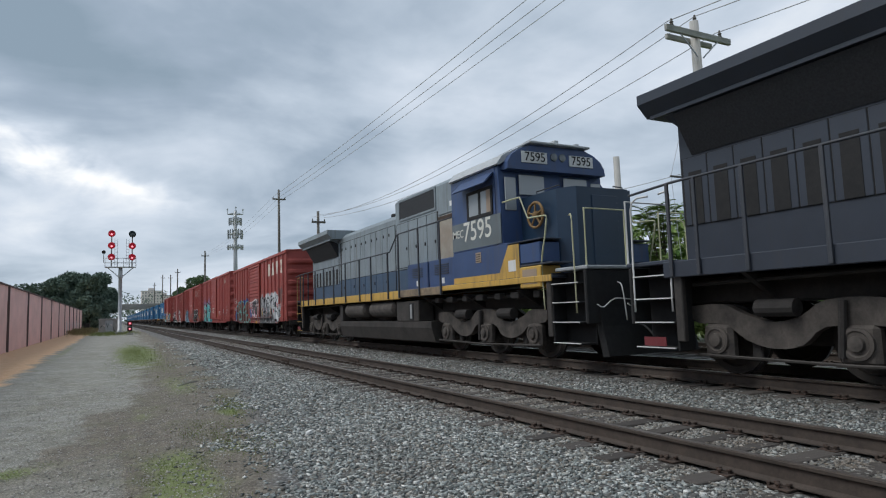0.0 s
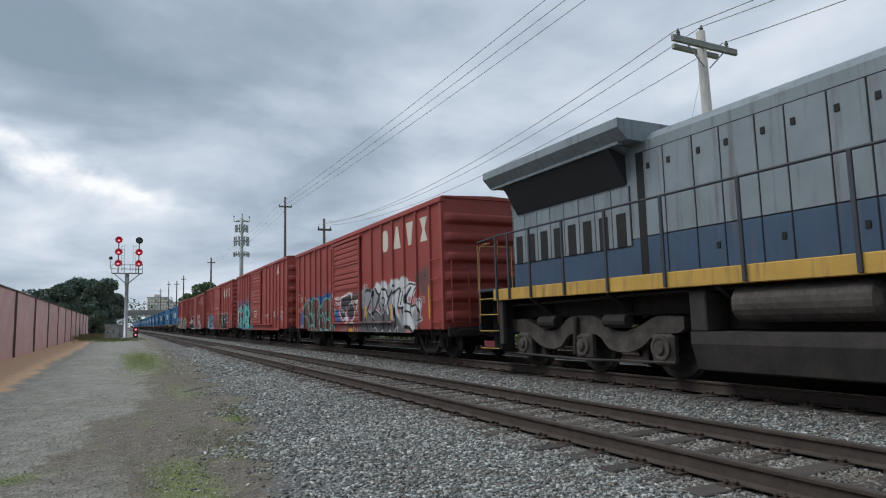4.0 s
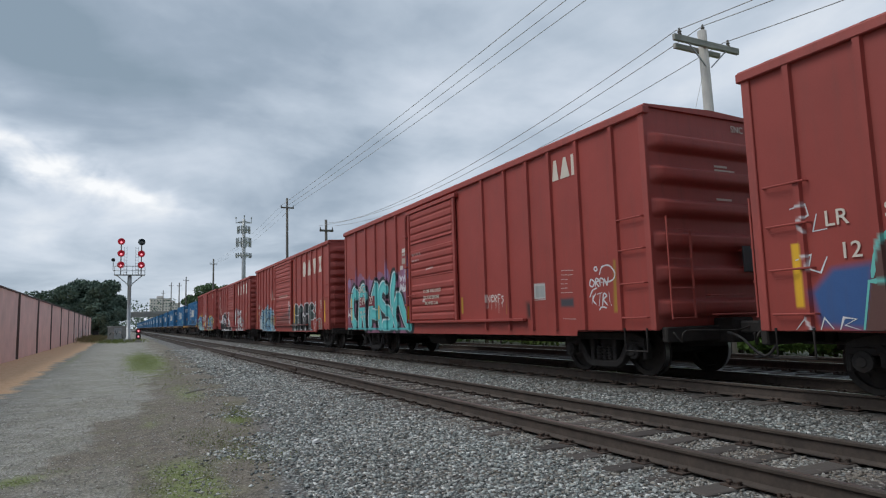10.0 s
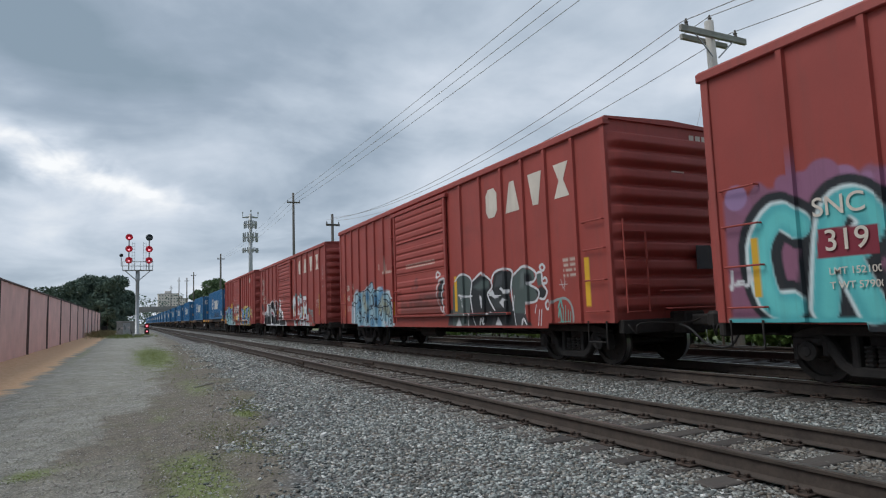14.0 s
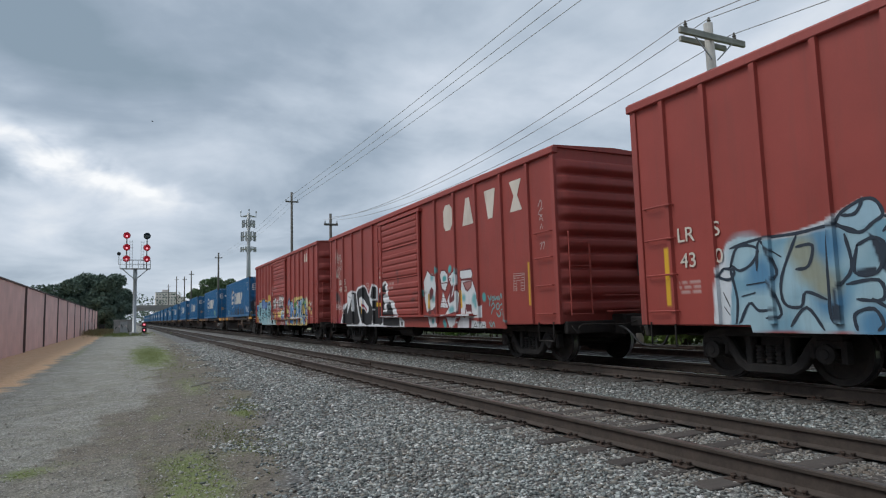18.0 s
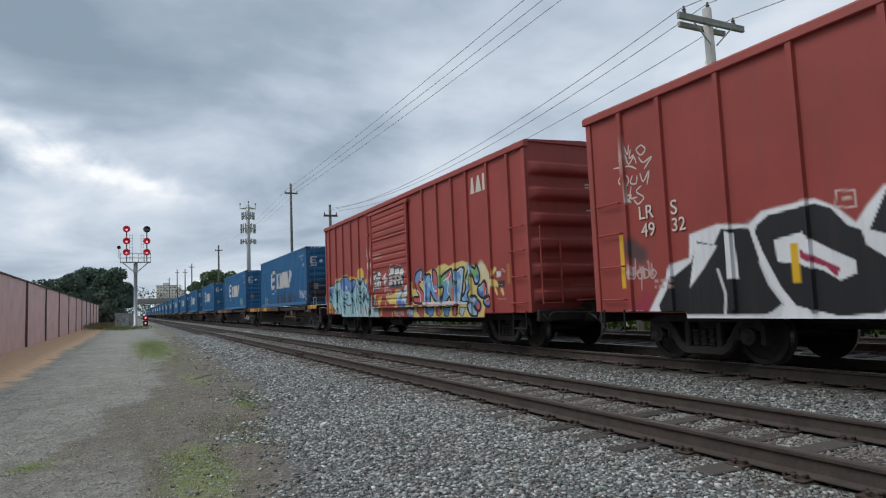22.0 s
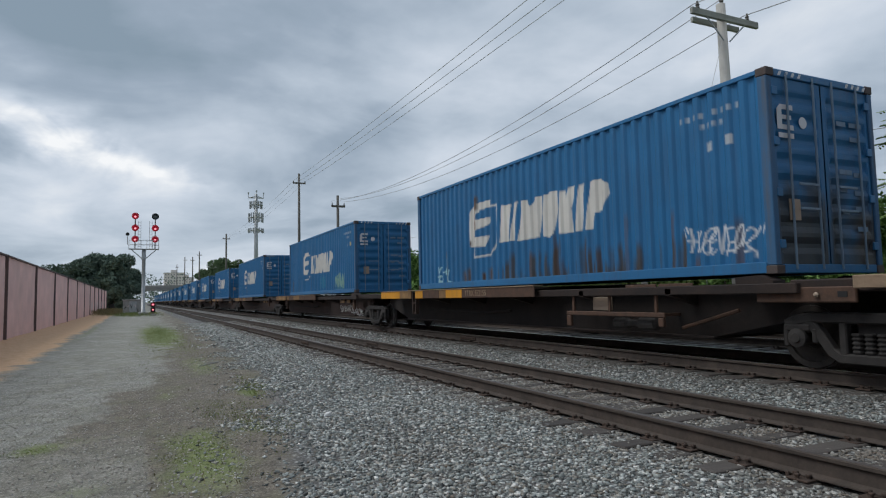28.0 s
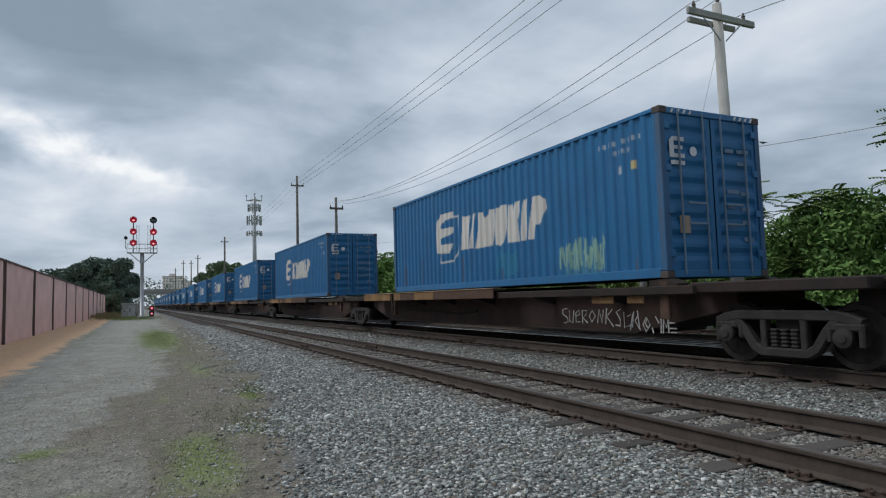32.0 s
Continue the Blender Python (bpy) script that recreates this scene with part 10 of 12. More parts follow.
        part("uncoupling_lever", Mesh().tube(curve([(-1.42, ye + s * 0.06, 0.78), (-1.3, ye + s * 0.12, 0.62), (-1.2, ye + s * 0.12, 0.80), (-0.3, ye + s * 0.30, 0.78), (0.0, ye + s * 0.45, 0.9)], 4), 0.014, 6), "underframe", car, smooth=True)
        part("draft_box", Mesh().box(-0.25, 0.25, ye - s * 0.3, ye + s * 0.22, 0.58, 0.98, 0.03), "underframe", car)
        coupler(car, ye + s * 0.18, s)
    # hand brake on the leading end: housing, wheel and the rod to the brake rigging
    if idx == 1:
        yb = -depth - 0.02
        bh = part("brake_housing", Mesh().prism([(-0.10, 1.40), (0.14, 1.34), (0.20, 1.62), (0.12, 1.86), (-0.06, 1.86), (-0.14, 1.62)], "y", yb, yb - 0.16).turned([(yb - 0.21, 0.03), (yb - 0.20, 0.09), (yb - 0.16, 0.10)], (0.03, 0, 1.62), "y", 12), "red", car, "red cast brake housing")
        part("brake_wheel", Mesh().tube([(0.03 + 0.27 * math.cos(a * 0.3927), yb - 0.24, 1.62 + 0.27 * math.sin(a * 0.3927)) for a in range(17)], 0.013, 6).tube([(-0.24, yb - 0.24, 1.62), (0.30, yb - 0.24, 1.62)], 0.010, 5).tube([(0.03, yb - 0.24, 1.35), (0.03, yb - 0.24, 1.89)], 0.010, 5), "red", bh, "red spoked brake wheel")
        part("brake_rod", Mesh().tube([(-0.02, yb - 0.08, 1.42), (-0.02, yb - 0.08, 0.95)], 0.016, 6), "red", bh)
        part("brake_bracket", Mesh().box(-0.5, -0.38, yb - 0.10, yb, 1.2, 1.7, 0.02), "underframe", car)
    plate = part("brake_plate", Mesh().box(0.36, 0.82, -depth - 0.05, -depth - 0.02, 1.74, 2.18, 0.006), "dull_plate", car, "flat grey steel plate")
    for z in (1.8, 2.1):
        part("plate_bracket", Mesh().box(0.42, 0.76, -depth - 0.03, -0.02, z, z + 0.04, 0.006), "red", plate)
    # underframe
    part("centre_sill", Mesh().box(-0.17, 0.17, 0.1, L - 0.1, 0.50, 0.80, 0.01), "underframe", car)
    part("floor", Mesh().box(-1.44, 1.44, 0.05, L - 0.05, 0.805, 0.87), "underframe", car)
    for k in range(9):
        y = 2.9 + (L - 5.8) * k / 8
        part("crossbearer", Mesh().prism([(-1.43, 0.80), (1.43, 0.80), (0.2, 0.52), (-0.2, 0.52)], "y", y - 0.05, y + 0.05), "underframe", car)
    part("brake_cylinder", Mesh().turned([(6.0, 0.1), (6.0, 0.16), (6.5, 0.16), (6.6, 0.05)], (0.75, 0, 0.60), "y", 12), "underframe", car)
    part("air_reservoir", Mesh().turned([(8.4, 0.05), (8.45, 0.19), (9.5, 0.19), (9.55, 0.05)], (-0.8, 0, 0.58), "y", 14), "underframe", car)
    part("brake_pipe", Mesh().tube([(-0.5, 0.3, 0.62), (-0.5, L - 0.3, 0.62)], 0.025, 6), "underframe", car)
    for u in (1.85, L - 1.85):
        freight_truck(car, u)
    letters(car, X, top)
    return car


def digits(text, size, mat):
    """Painted figures as a flat mesh."""
    cu = bpy.data.curves.new("figures", "FONT")
    cu.body, cu.size, cu.align_x, cu.align_y, cu.extrude = text, size, "CENTER", "CENTER", 0.002
    cu.offset = 0.006 * size
    ob = new("figures_text", cu)
    dg = bpy.context.evaluated_depsgraph_get()
    me = bpy.data.meshes.new_from_object(ob.evaluated_get(dg))
    bpy.data.objects.remove(ob)
    me.materials.clear()
    me.materials.append(M[mat])
    return me


def stencil(car, x, rows, mat="cream"):
    """Stencilled marks and figures on the side of a car: text, place along and up, letter size."""
    for text, u, z, size in rows:
        part("stencil", digits(text, size, mat), mat, car, "stencilled lettering", at=Matrix(((0, 0, -1, x - 0.018), (-1, 0, 0, u), (0, 1, 0, z), (0, 0, 0, 1))))


def four_marks(g, x):
    def put(car, X, top):
        zc = 3.60
        step = (x - g) / 3
        outs = ([(-0.25, -0.2), (-0.12, -0.34), (0.14, -0.34), (0.25, -0.2), (0.25, 0.2), (0.14, 0.34), (-0.12, 0.34), (-0.25, 0.2)],
                [(-0.28, -0.34), (0.28, -0.34), (0.09, 0.34), (-0.09, 0.34)],
                [(-0.10, -0.34), (0.10, -0.34), (0.25, 0.34), (-0.25, 0.34)],
                [(-0.24, -0.34), (0.24, -0.34), (0.07, 0.0), (0.24, 0.34), (-0.24, 0.34), (-0.07, 0.0)])
        for k, o in enumerate(outs):
            shape("owner_mark", [(g + step * k + a, zc + b) for a, b in o], car, "cream", X - 0.003, "cream painted mark")

    return put


def short_mark(u, z):
    def put(car, X, top):
        for k, o in enumerate(([(0.22, -0.2), (0.42, -0.2), (0.36, 0.2), (0.28, 0.2)], [(-0.12, -0.2), (0.17, -0.2), (0.05, 0.2), (-0.02, 0.2)], [(-0.28, -0.2), (-0.18, -0.2), (-0.18, 0.2), (-0.28, 0.2)])):
            shape("owner_mark", [(u + a, z + b) for a, b in o], car, "cream", X - 0.003, "cream painted mark")

    return put


def end_marks(car, top, text):
    """The marks on the leading end wall; plain bars where they cannot be read."""
    if text:
        part("end_mark", digits(text, 0.17, "cream"), "cream", car, "stencilled lettering", at=Matrix(((1, 0, 0, 0.92), (0, 0, 1, -0.014), (0, 1, 0, top - 0.17), (0, 0, 0, 1))))
        return
    for k in range(4):
        x = 0.55 + 0.17 * k
        part("end_mark", Mesh().box(x, x + 0.12, -0.012, -0.006, top - 0.26, top - 0.13), "cream", car)


BOX = [
    (31.08, boxcar(1, 31.08, 15.52, 4.31, art_1, 6, [0.71, 1.61, 2.5, 3.37, 4.29, 5.23], [9.58, 10.41, 11.36, 12.15, 13.01, 13.99, 14.87], four_marks(4.02, 1.13), (6.35, 9.32), "red boxcar with cream marks and grey-white graffiti along its side")),
    (48.45, boxcar(2, 48.45, 15.58, 4.46, art_2, 6, [0.77, 1.72, 2.58, 3.36, 4.23, 5.22], [9.69, 10.52, 11.42, 12.35, 13.29, 14.32], short_mark(2.08, 3.92), (6.58, 9.4), "red boxcar with turquoise and purple graffiti on its trailing half")),
    (66.20, boxcar(3, 66.20, 15.95, 4.46, art_3, 10, [0.91, 1.82, 2.66, 3.52, 4.51, 5.53], [10.23, 11.07, 11.94, 12.77, 13.62, 14.47, 15.26], four_marks(4.0, 1.32), (6.35, 9.91), "red boxcar with dark green and pale blue graffiti")),
    (84.35, boxcar(4, 84.35, 15.55, 4.33, art_4, 10, [0.93, 2.01, 3.18, 4.32, 5.46], [10.45, 11.56, 12.69, 13.8, 14.68], four_marks(4.70, 1.42), (6.48, 9.49), "red boxcar with white-teal and black graffiti")),
    (101.96, boxcar(5, 101.96, 15.30, 4.46, art_5, 6, [0.68, 1.58, 2.6, 3.41, 4.32, 5.25], [9.96, 10.94, 11.87, 12.88, 13.81, 14.7], short_mark(2.0, 3.92), (6.34, 9.45), "red boxcar with blue, red and yellow graffiti")),
]
for (y0, car), top, text in zip(BOX, (4.31, 4.46, 4.46, 4.33, 4.46), ("LRS 129", "SNC 31927", "", "LRS 4932", "")):
    end_marks(car, top, text)
    if top > 4.4:
        for x0, x1, z in ((0.02, 0.34, 3.56), (0.02, 0.52, 3.49), (0.02, 0.40, 2.98)):
            part("end_notice", Mesh().box(x0, x1, -0.022, -0.018, z, z + 0.035), "cream", car)

STENCILS = ([("LR", 14.43, 2.14, 0.27), ("S", 13.84, 2.14, 0.26), ("12", 14.30, 1.74, 0.27)],
            [("SNC", 13.77, 2.20, 0.33), ("319", 13.71, 1.78, 0.36), ("27", 12.84, 1.79, 0.36), ("LMT 152100", 13.64, 1.42, 0.12), ("T WT 57900", 13.63, 1.25, 0.12)],
            [("LR", 14.96, 2.15, 0.31), ("S", 14.40, 2.17, 0.30), ("43", 14.93, 1.76, 0.31), ("0", 14.38, 1.78, 0.29), ("R", 10.23, 2.04, 0.12)],
            [("LR", 14.22, 2.41, 0.31), ("S", 13.63, 2.40, 0.32), ("49", 14.19, 2.12, 0.31), ("32", 13.56, 2.13, 0.29)])
for (_, car), rows in zip(BOX, STENCILS):
    stencil(car, -1.53, rows)
stencil(BOX[1][1], -1.62, [("CLOSE AND LOCK", 7.89, 1.86, 0.13), ("DOORS BEFORE", 7.92, 1.69, 0.13), ("MOVING CAR", 7.94, 1.53, 0.13)])

# ---------------------------------------------------------------- containers
CBLUE = (0.016, 0.134, 0.300)
CW, CL, CZ, CH = 1.219, 12.19, 1.29, 2.896


def pressed(u):
    """The pressed ridges of a container's side wall."""
    p = (u / 0.2785) % 1.0
    return np.interp(p, [0, 0.16, 0.34, 0.66, 0.84, 1.0], [0, 0, 1, 1, 0, 0]) * 0.046


def livery(c, seed):
    """A pale sloped emblem with a ruled frame, and a row of slanting pale blocks; no letters."""
    col = (0.62, 0.60, 0.55)
    for pts in ([(8.87, 2.35), (8.78, 3.24), (8.65, 3.38), (8.51, 3.45), (7.69, 3.45), (7.70, 3.26), (8.26, 3.25), (8.44, 3.19), (8.52, 3.08), (8.57, 2.38)],
                [(8.56, 3.04), (7.74, 3.01), (7.79, 2.88), (7.91, 2.81), (8.38, 2.79), (8.54, 2.74)],
                [(8.59, 2.57), (7.83, 2.56), (7.89, 2.40), (7.99, 2.31), (8.77, 2.33)]):
        c.poly(pts, col)
    c.stroke([(7.70, 3.28), (7.40, 3.28), (7.50, 2.36), (7.57, 2.23), (7.73, 2.08), (8.65, 2.06), (8.61, 2.33)], 0.022, col)
    for pts in ([(7.26, 3.23), (6.75, 3.19), (6.90, 2.34), (7.32, 2.33)],
                [(6.66, 3.21), (6.47, 3.22), (6.69, 2.33), (6.84, 2.34)],
                [(6.32, 3.21), (6.09, 3.19), (5.96, 3.03), (5.75, 3.20), (5.47, 3.21), (5.64, 2.32), (6.51, 2.31)],
                [(5.42, 3.19), (5.20, 3.24), (4.95, 3.23), (4.94, 2.92), (5.11, 2.33), (5.32, 2.28), (5.53, 2.34)],
                [(4.85, 3.19), (4.68, 3.19), (4.66, 3.00), (4.55, 3.22), (4.33, 3.24), (4.51, 2.80), (4.47, 2.31), (4.94, 2.32)],
                [(4.24, 3.22), (4.04, 3.22), (4.19, 2.32), (4.38, 2.30)],
                [(3.90, 3.24), (3.57, 3.23), (3.39, 3.12), (3.36, 2.92), (3.55, 2.64), (3.75, 2.60), (3.83, 2.32), (4.06, 2.30)]):
        c.poly(pts, col)
    for k in range(9):
        c.rect(0.50 + 0.13 * k * 1.0, 0.56 + 0.13 * k, 3.74, 3.84, (0.42, 0.46, 0.5), alpha=0.0 if k == 4 else 0.7)
    for k in range(4):
        c.rect(0.80 + 0.11 * k, 0.86 + 0.11 * k, 3.58, 3.66, (0.42, 0.46, 0.5), alpha=0.7)
    c.rect(0.62, 0.74, 3.24, 3.38, (0.5, 0.42, 0.2) if seed == 2 else (0.42, 0.46, 0.5))
    c.rect(0.98, 1.10, 3.20, 3.34, (0.42, 0.46, 0.5))
    c.runs(0.3, 11.8, 1.4, 1.2, (0.10, 0.055, 0.035), 6, seed)


def live_1(c):
    livery(c, 1)
    c.runs(1.6, 7.6, 1.36, 0.75, (0.055, 0.050, 0.045), 60, 3)
    c.runs(3.6, 5.2, 1.36, 1.2, (0.055, 0.036, 0.027), 10, 4)
    # rusted knots and the streaks below them
    for u, z, w, down in ((8.48, 3.56, 0.045, 0.22), (8.54, 2.93, 0.03, 0.12), (8.78, 2.46, 0.03, 0.06), (10.25, 2.28, 0.035, 0.10), (9.16, 1.66, 0.05, 0.14), (8.90, 1.70, 0.06, 0.20), (7.76, 1.66, 0.055, 0.14), (8.13, 1.60, 0.03, 0.12)):
        c.stroke([(u, z), (u, z - down)], w * 1.6, (0.10, 0.075, 0.055), w * 2.4)
        c.stroke([(u, z), (u + 0.01, z - down)], w * 0.7, (0.055, 0.022, 0.013), w)
    c.stroke([(8.48, 3.5), (8.55, 2.4)], 0.012, (0.26, 0.12, 0.05), 0.02)
    c.stroke([(10.22, 2.2), (10.20, 1.5)], 0.04, (0.11, 0.17, 0.17), 0.05)
    # a quick angular scrawl and a small pale tag
    for pts in ([(1.62, 2.05), (1.56, 1.93)],
                [(1.55, 2.08), (1.51, 1.98)],
                [(1.48, 2.06), (1.45, 1.85), (1.48, 1.68)],
                [(1.36, 1.99), (1.34, 1.84), (1.37, 1.69)],
                [(1.54, 1.86), (1.34, 1.85)],
                [(1.26, 1.99), (1.34, 1.82), (1.31, 1.69), (1.23, 1.80), (1.18, 1.97)],
                [(1.16, 2.00), (1.03, 2.02), (0.99, 1.92), (1.19, 1.83), (1.24, 1.71), (1.18, 1.64), (1.11, 1.72)],
                [(0.95, 1.98), (1.12, 1.89), (1.14, 1.65), (0.99, 1.68)],
                [(1.13, 1.82), (0.98, 1.83)],
                [(1.05, 1.99), (0.95, 2.01), (0.91, 1.64), (0.86, 2.02)],
                [(0.85, 2.04), (0.80, 1.78), (0.85, 1.61)],
                [(0.83, 2.00), (0.67, 2.00)],
                [(0.82, 1.76), (0.66, 1.78)],
                [(0.85, 1.65), (0.67, 1.67)],
                [(0.67, 1.62), (0.63, 1.91), (0.57, 2.02), (0.54, 1.97), (0.59, 1.76), (0.69, 1.64)],
                [(0.57, 1.71), (0.50, 1.90), (0.37, 1.95), (0.32, 1.87), (0.44, 1.76), (0.51, 1.75), (0.35, 1.63), (0.34, 1.55)],
                [(0.54, 1.63), (0.39, 1.65)],
                [(0.26, 1.97), (0.28, 1.91)],
                [(0.15, 1.98), (0.21, 1.86)]):
        c.stroke(curve(pts), 0.014, (0.62, 0.64, 0.66), 0.014)
    for pts in ([(10.81, 1.62), (10.85, 1.86), (10.74, 1.89), (10.72, 1.73), (10.63, 1.90), (10.53, 1.87), (10.54, 1.76), (10.38, 1.76), (10.31, 1.79), (10.34, 1.70)],
                [(10.89, 1.62), (10.65, 1.65), (10.57, 1.62), (10.47, 1.56), (10.61, 1.47), (10.74, 1.50), (10.85, 1.47), (10.81, 1.60)],
                [(10.65, 1.65), (10.71, 1.54), (10.61, 1.51)],
                [(10.33, 1.85), (10.31, 1.70), (10.24, 1.66)],
                [(10.11, 1.80), (10.15, 1.60), (10.11, 1.48), (9.81, 1.43)]):
        c.stroke(curve(pts), 0.017, (0.36, 0.58, 0.62), 0.016)


def live_2(c):
    livery(c, 2)
    c.cloud(1.55, 2.95, 1.5, 2.2, (0.10, 0.27, 0.30), 5, 0.4, 0.25)
    scribble(c, 1.5, 2.95, 1.52, 2.2, (0.22, 0.37, 0.31), 18, 53, 0.02)
    rnd = random.Random(54)
    for k in range(9):
        u, z = 4.6 + 0.1 * k, rnd.uniform(1.9, 2.15)
        c.stroke([(u, z), (u + rnd.uniform(-0.04, 0.04), z - rnd.uniform(0.3, 0.6))], 0.03, (0.03, 0.21, 0.33), 0.06)


def live_3(c):
    livery(c, 3)


def container(at, art, fine, label, coarse=False):
    k = thing("shipping_container", label, "container", at, "containers on the train")
    z0, z1 = CZ, CZ + CH
    us = np.arange(0.10, CL - 0.09, fine)
    zs = np.arange(z0 + 0.16, z1 - 0.05, 0.095 if coarse else max(0.03, fine))
    side = coat_mesh("side_wall", us, zs, lambda u, z: -CW + 0.055 - pressed(u), CBLUE, art, "blue_coat")
    part("side_wall", side, "blue_coat", k, "pressed blue steel wall with a pale painted mark")
    us2 = np.arange(0.10, CL - 0.09, 0.0464)
    v = coat_mesh("side_wall", us2, np.array([z0 + 0.16, z1 - 0.05]), lambda u, z: CW - 0.045 + pressed(u), CBLUE, None, "blue_coat")
    part("side_wall", v, "blue_coat", k)
    blue = "cont_blue"
    for s in (-1, 1):
        part("bottom_rail", Mesh().box(s * (CW - 0.09), s * CW, 0.16, CL - 0.16, z0 + 0.01, z0 + 0.17, 0.008), blue, k)
        part("top_rail", Mesh().box(s * (CW - 0.07), s * CW, 0.16, CL - 0.16, z1 - 0.08, z1 - 0.01, 0.008), blue, k)
        for y in (0, CL):
            a, b = (y, y + 0.16) if y == 0 else (y - 0.16, y)
            part("corner_post", Mesh().box(s * (CW - 0.12), s * (CW - 0.004), a + (0.01 if y == 0 else 0), b - (0.01 if y else 0), z0 + 0.118, z1 - 0.118, 0.012), "cont_worn", k, "scuffed corner post")
            for z in (z0, z1 - 0.118):
                m = Mesh().box(s * (CW - 0.165), s * CW, a, a + 0.178 if y == 0 else b, z, z + 0.118, 0.008)
                m.box(s * (CW + 0.002), s * (CW - 0.02), (a + b) / 2 - 0.03, (a + b) / 2 + 0.03, z + 0.035, z + 0.083)
                part("corner_casting", m, "cont_rust", k)
    part("roof", Mesh().box(-CW + 0.06, CW - 0.06, 0.15, CL - 0.15, z1 - 0.04, z1 - 0.02), blue, k)
    part("floor", Mesh().box(-CW + 0.09, CW - 0.09, 0.15, CL - 0.15, z0 + 0.02, z0 + 0.14), "underframe", k)
    part("door_header", Mesh().box(-CW + 0.17, CW - 0.17, 0.01, 0.14, z1 - 0.115, z1 - 0.005, 0.01), blue, k)
    for s in (-1, 1):
        for i in range(4):
            x = s * (0.55 + 0.14 * i)
            part("hazard_bar", Mesh().prism([(x, z1 - 0.095), (x + 0.05, z1 - 0.095), (x + 0.09, z1 - 0.03), (x + 0.04, z1 - 0.03)], "y", 0.008, 0.003), "pale_mark", k)
    part("door_sill", Mesh().box(-CW + 0.17, CW - 0.17, 0.01, 0.14, z0 + 0.005, z0 + 0.13, 0.01), blue, k)
    part("end_wall", Mesh().box(-CW + 0.12, CW - 0.12, CL - 0.10, CL - 0.05, z0 + 0.12, z1 - 0.11), blue, k)
    for s in (-1, 1):
        xs = np.r_[np.linspace(0.015, 0.10, 3), np.linspace(0.16, CW - 0.20, 5), np.linspace(CW - 0.18, CW - 0.125, 2)] * s
        zz = np.linspace(z0 + 0.13, z1 - 0.118, 90)
        Xg, Zg = np.meshgrid(xs, zz)
        Xg, Zg = Xg.ravel(), Zg.ravel()
        ph = (Zg - z0 - 0.25) / (CH - 0.5) * 8
        w = np.interp(ph % 1, [0, 0.12, 0.4, 0.6, 0.88, 1], [0, 0, 1, 1, 0, 0]) * ((ph > 0) & (ph < 8)) * ((np.abs(Xg) > 0.12) & (np.abs(Xg) < CW - 0.19))
        c = Coat(Xg, Zg, CBLUE)
        if art is live_1:
            c.runs(-1.15, 1.15, z0 + 0.1, 1.5, (0.040, 0.048, 0.055), 80, 7)
            c.runs(0.7, 1.1, z0 + 0.1, 2.4, (0.085, 0.075, 0.065), 8, 9)
        leaf = part("door", grid_mesh("door", np.c_[Xg, 0.04 + 0.035 * w, Zg], len(xs), len(zz), M["blue_coat"], c.c, False), "blue_coat", k, "blue steel container door")
        for x in (0.22, 0.80):
            bar = part("lock_rod", Mesh().cyl((s * x, 0.005, z0 + 0.06), (s * x, 0.005, z1 - 0.05), 0.017, 8), "cont_rod", leaf, "thin grey lock rod")
        for z in (0.9, 1.25):
            part("door_handle", Mesh().box(s * 0.24, s * 0.66, -0.02, 0.0, z0 + z, z0 + z + 0.035, 0.005), "cont_rod", leaf)
        for i in range(4):
            z = z0 + 0.35 + 0.72 * i
            part("hinge", Mesh().box(s * (CW - 0.22), s * (CW - 0.10), 0.0, 0.03, z, z + 0.12, 0.008), blue, leaf)
    # plain painted figures and data bars on the doors
    part("door_mark", Mesh().prism([(-1.0, z1 - 0.86), (-0.66, z1 - 0.86), (-0.66, z1 - 0.79), (-0.90, z1 - 0.79), (-0.90, z1 - 0.71), (-0.70, z1 - 0.71), (-0.70, z1 - 0.65), (-0.90, z1 - 0.65), (-0.90, z1 - 0.57), (-0.66, z1 - 0.57), (-0.66, z1 - 0.50), (-0.93, z1 - 0.50), (-1.0, z1 - 0.57)], "y", 0.028, 0.034), "pale_mark", k, "pale painted mark")
    part("door_mark", Mesh().box(-0.98, -0.66, 0.028, 0.034, z1 - 0.98, z1 - 0.91), "pale_mark", k, "pale painted mark")
    part("door_mark", Mesh().turned([(0.034, 0.001), (0.033, 0.085), (0.028, 0.085)], (-0.45, 0, z1 - 0.73), "y", 14), "pale_mark", k)
    for i, (x, w, z) in enumerate(((0.32, 0.22, 0.62), (0.62, 0.30, 0.62), (0.62, 0.2, 0.84), (0.32, 0.3, 1.35), (0.66, 0.22, 1.38), (0.32, 0.16, 1.62), (0.66, 0.22, 1.66), (0.66, 0.22, 1.9), (0.34, 0.16, 1.95), (0.68, 0.24, 2.2))):
        part("data_bar", Mesh().box(x, x + w, 0.028, 0.034, z1 - z - 0.07, z1 - z), "dim_mark", k)
    part("plate", Mesh().box(-0.85, -0.62, 0.024, 0.036, z0 + 0.75, z0 + 1.05), "primer", k, "yellowed data plate")
    return k


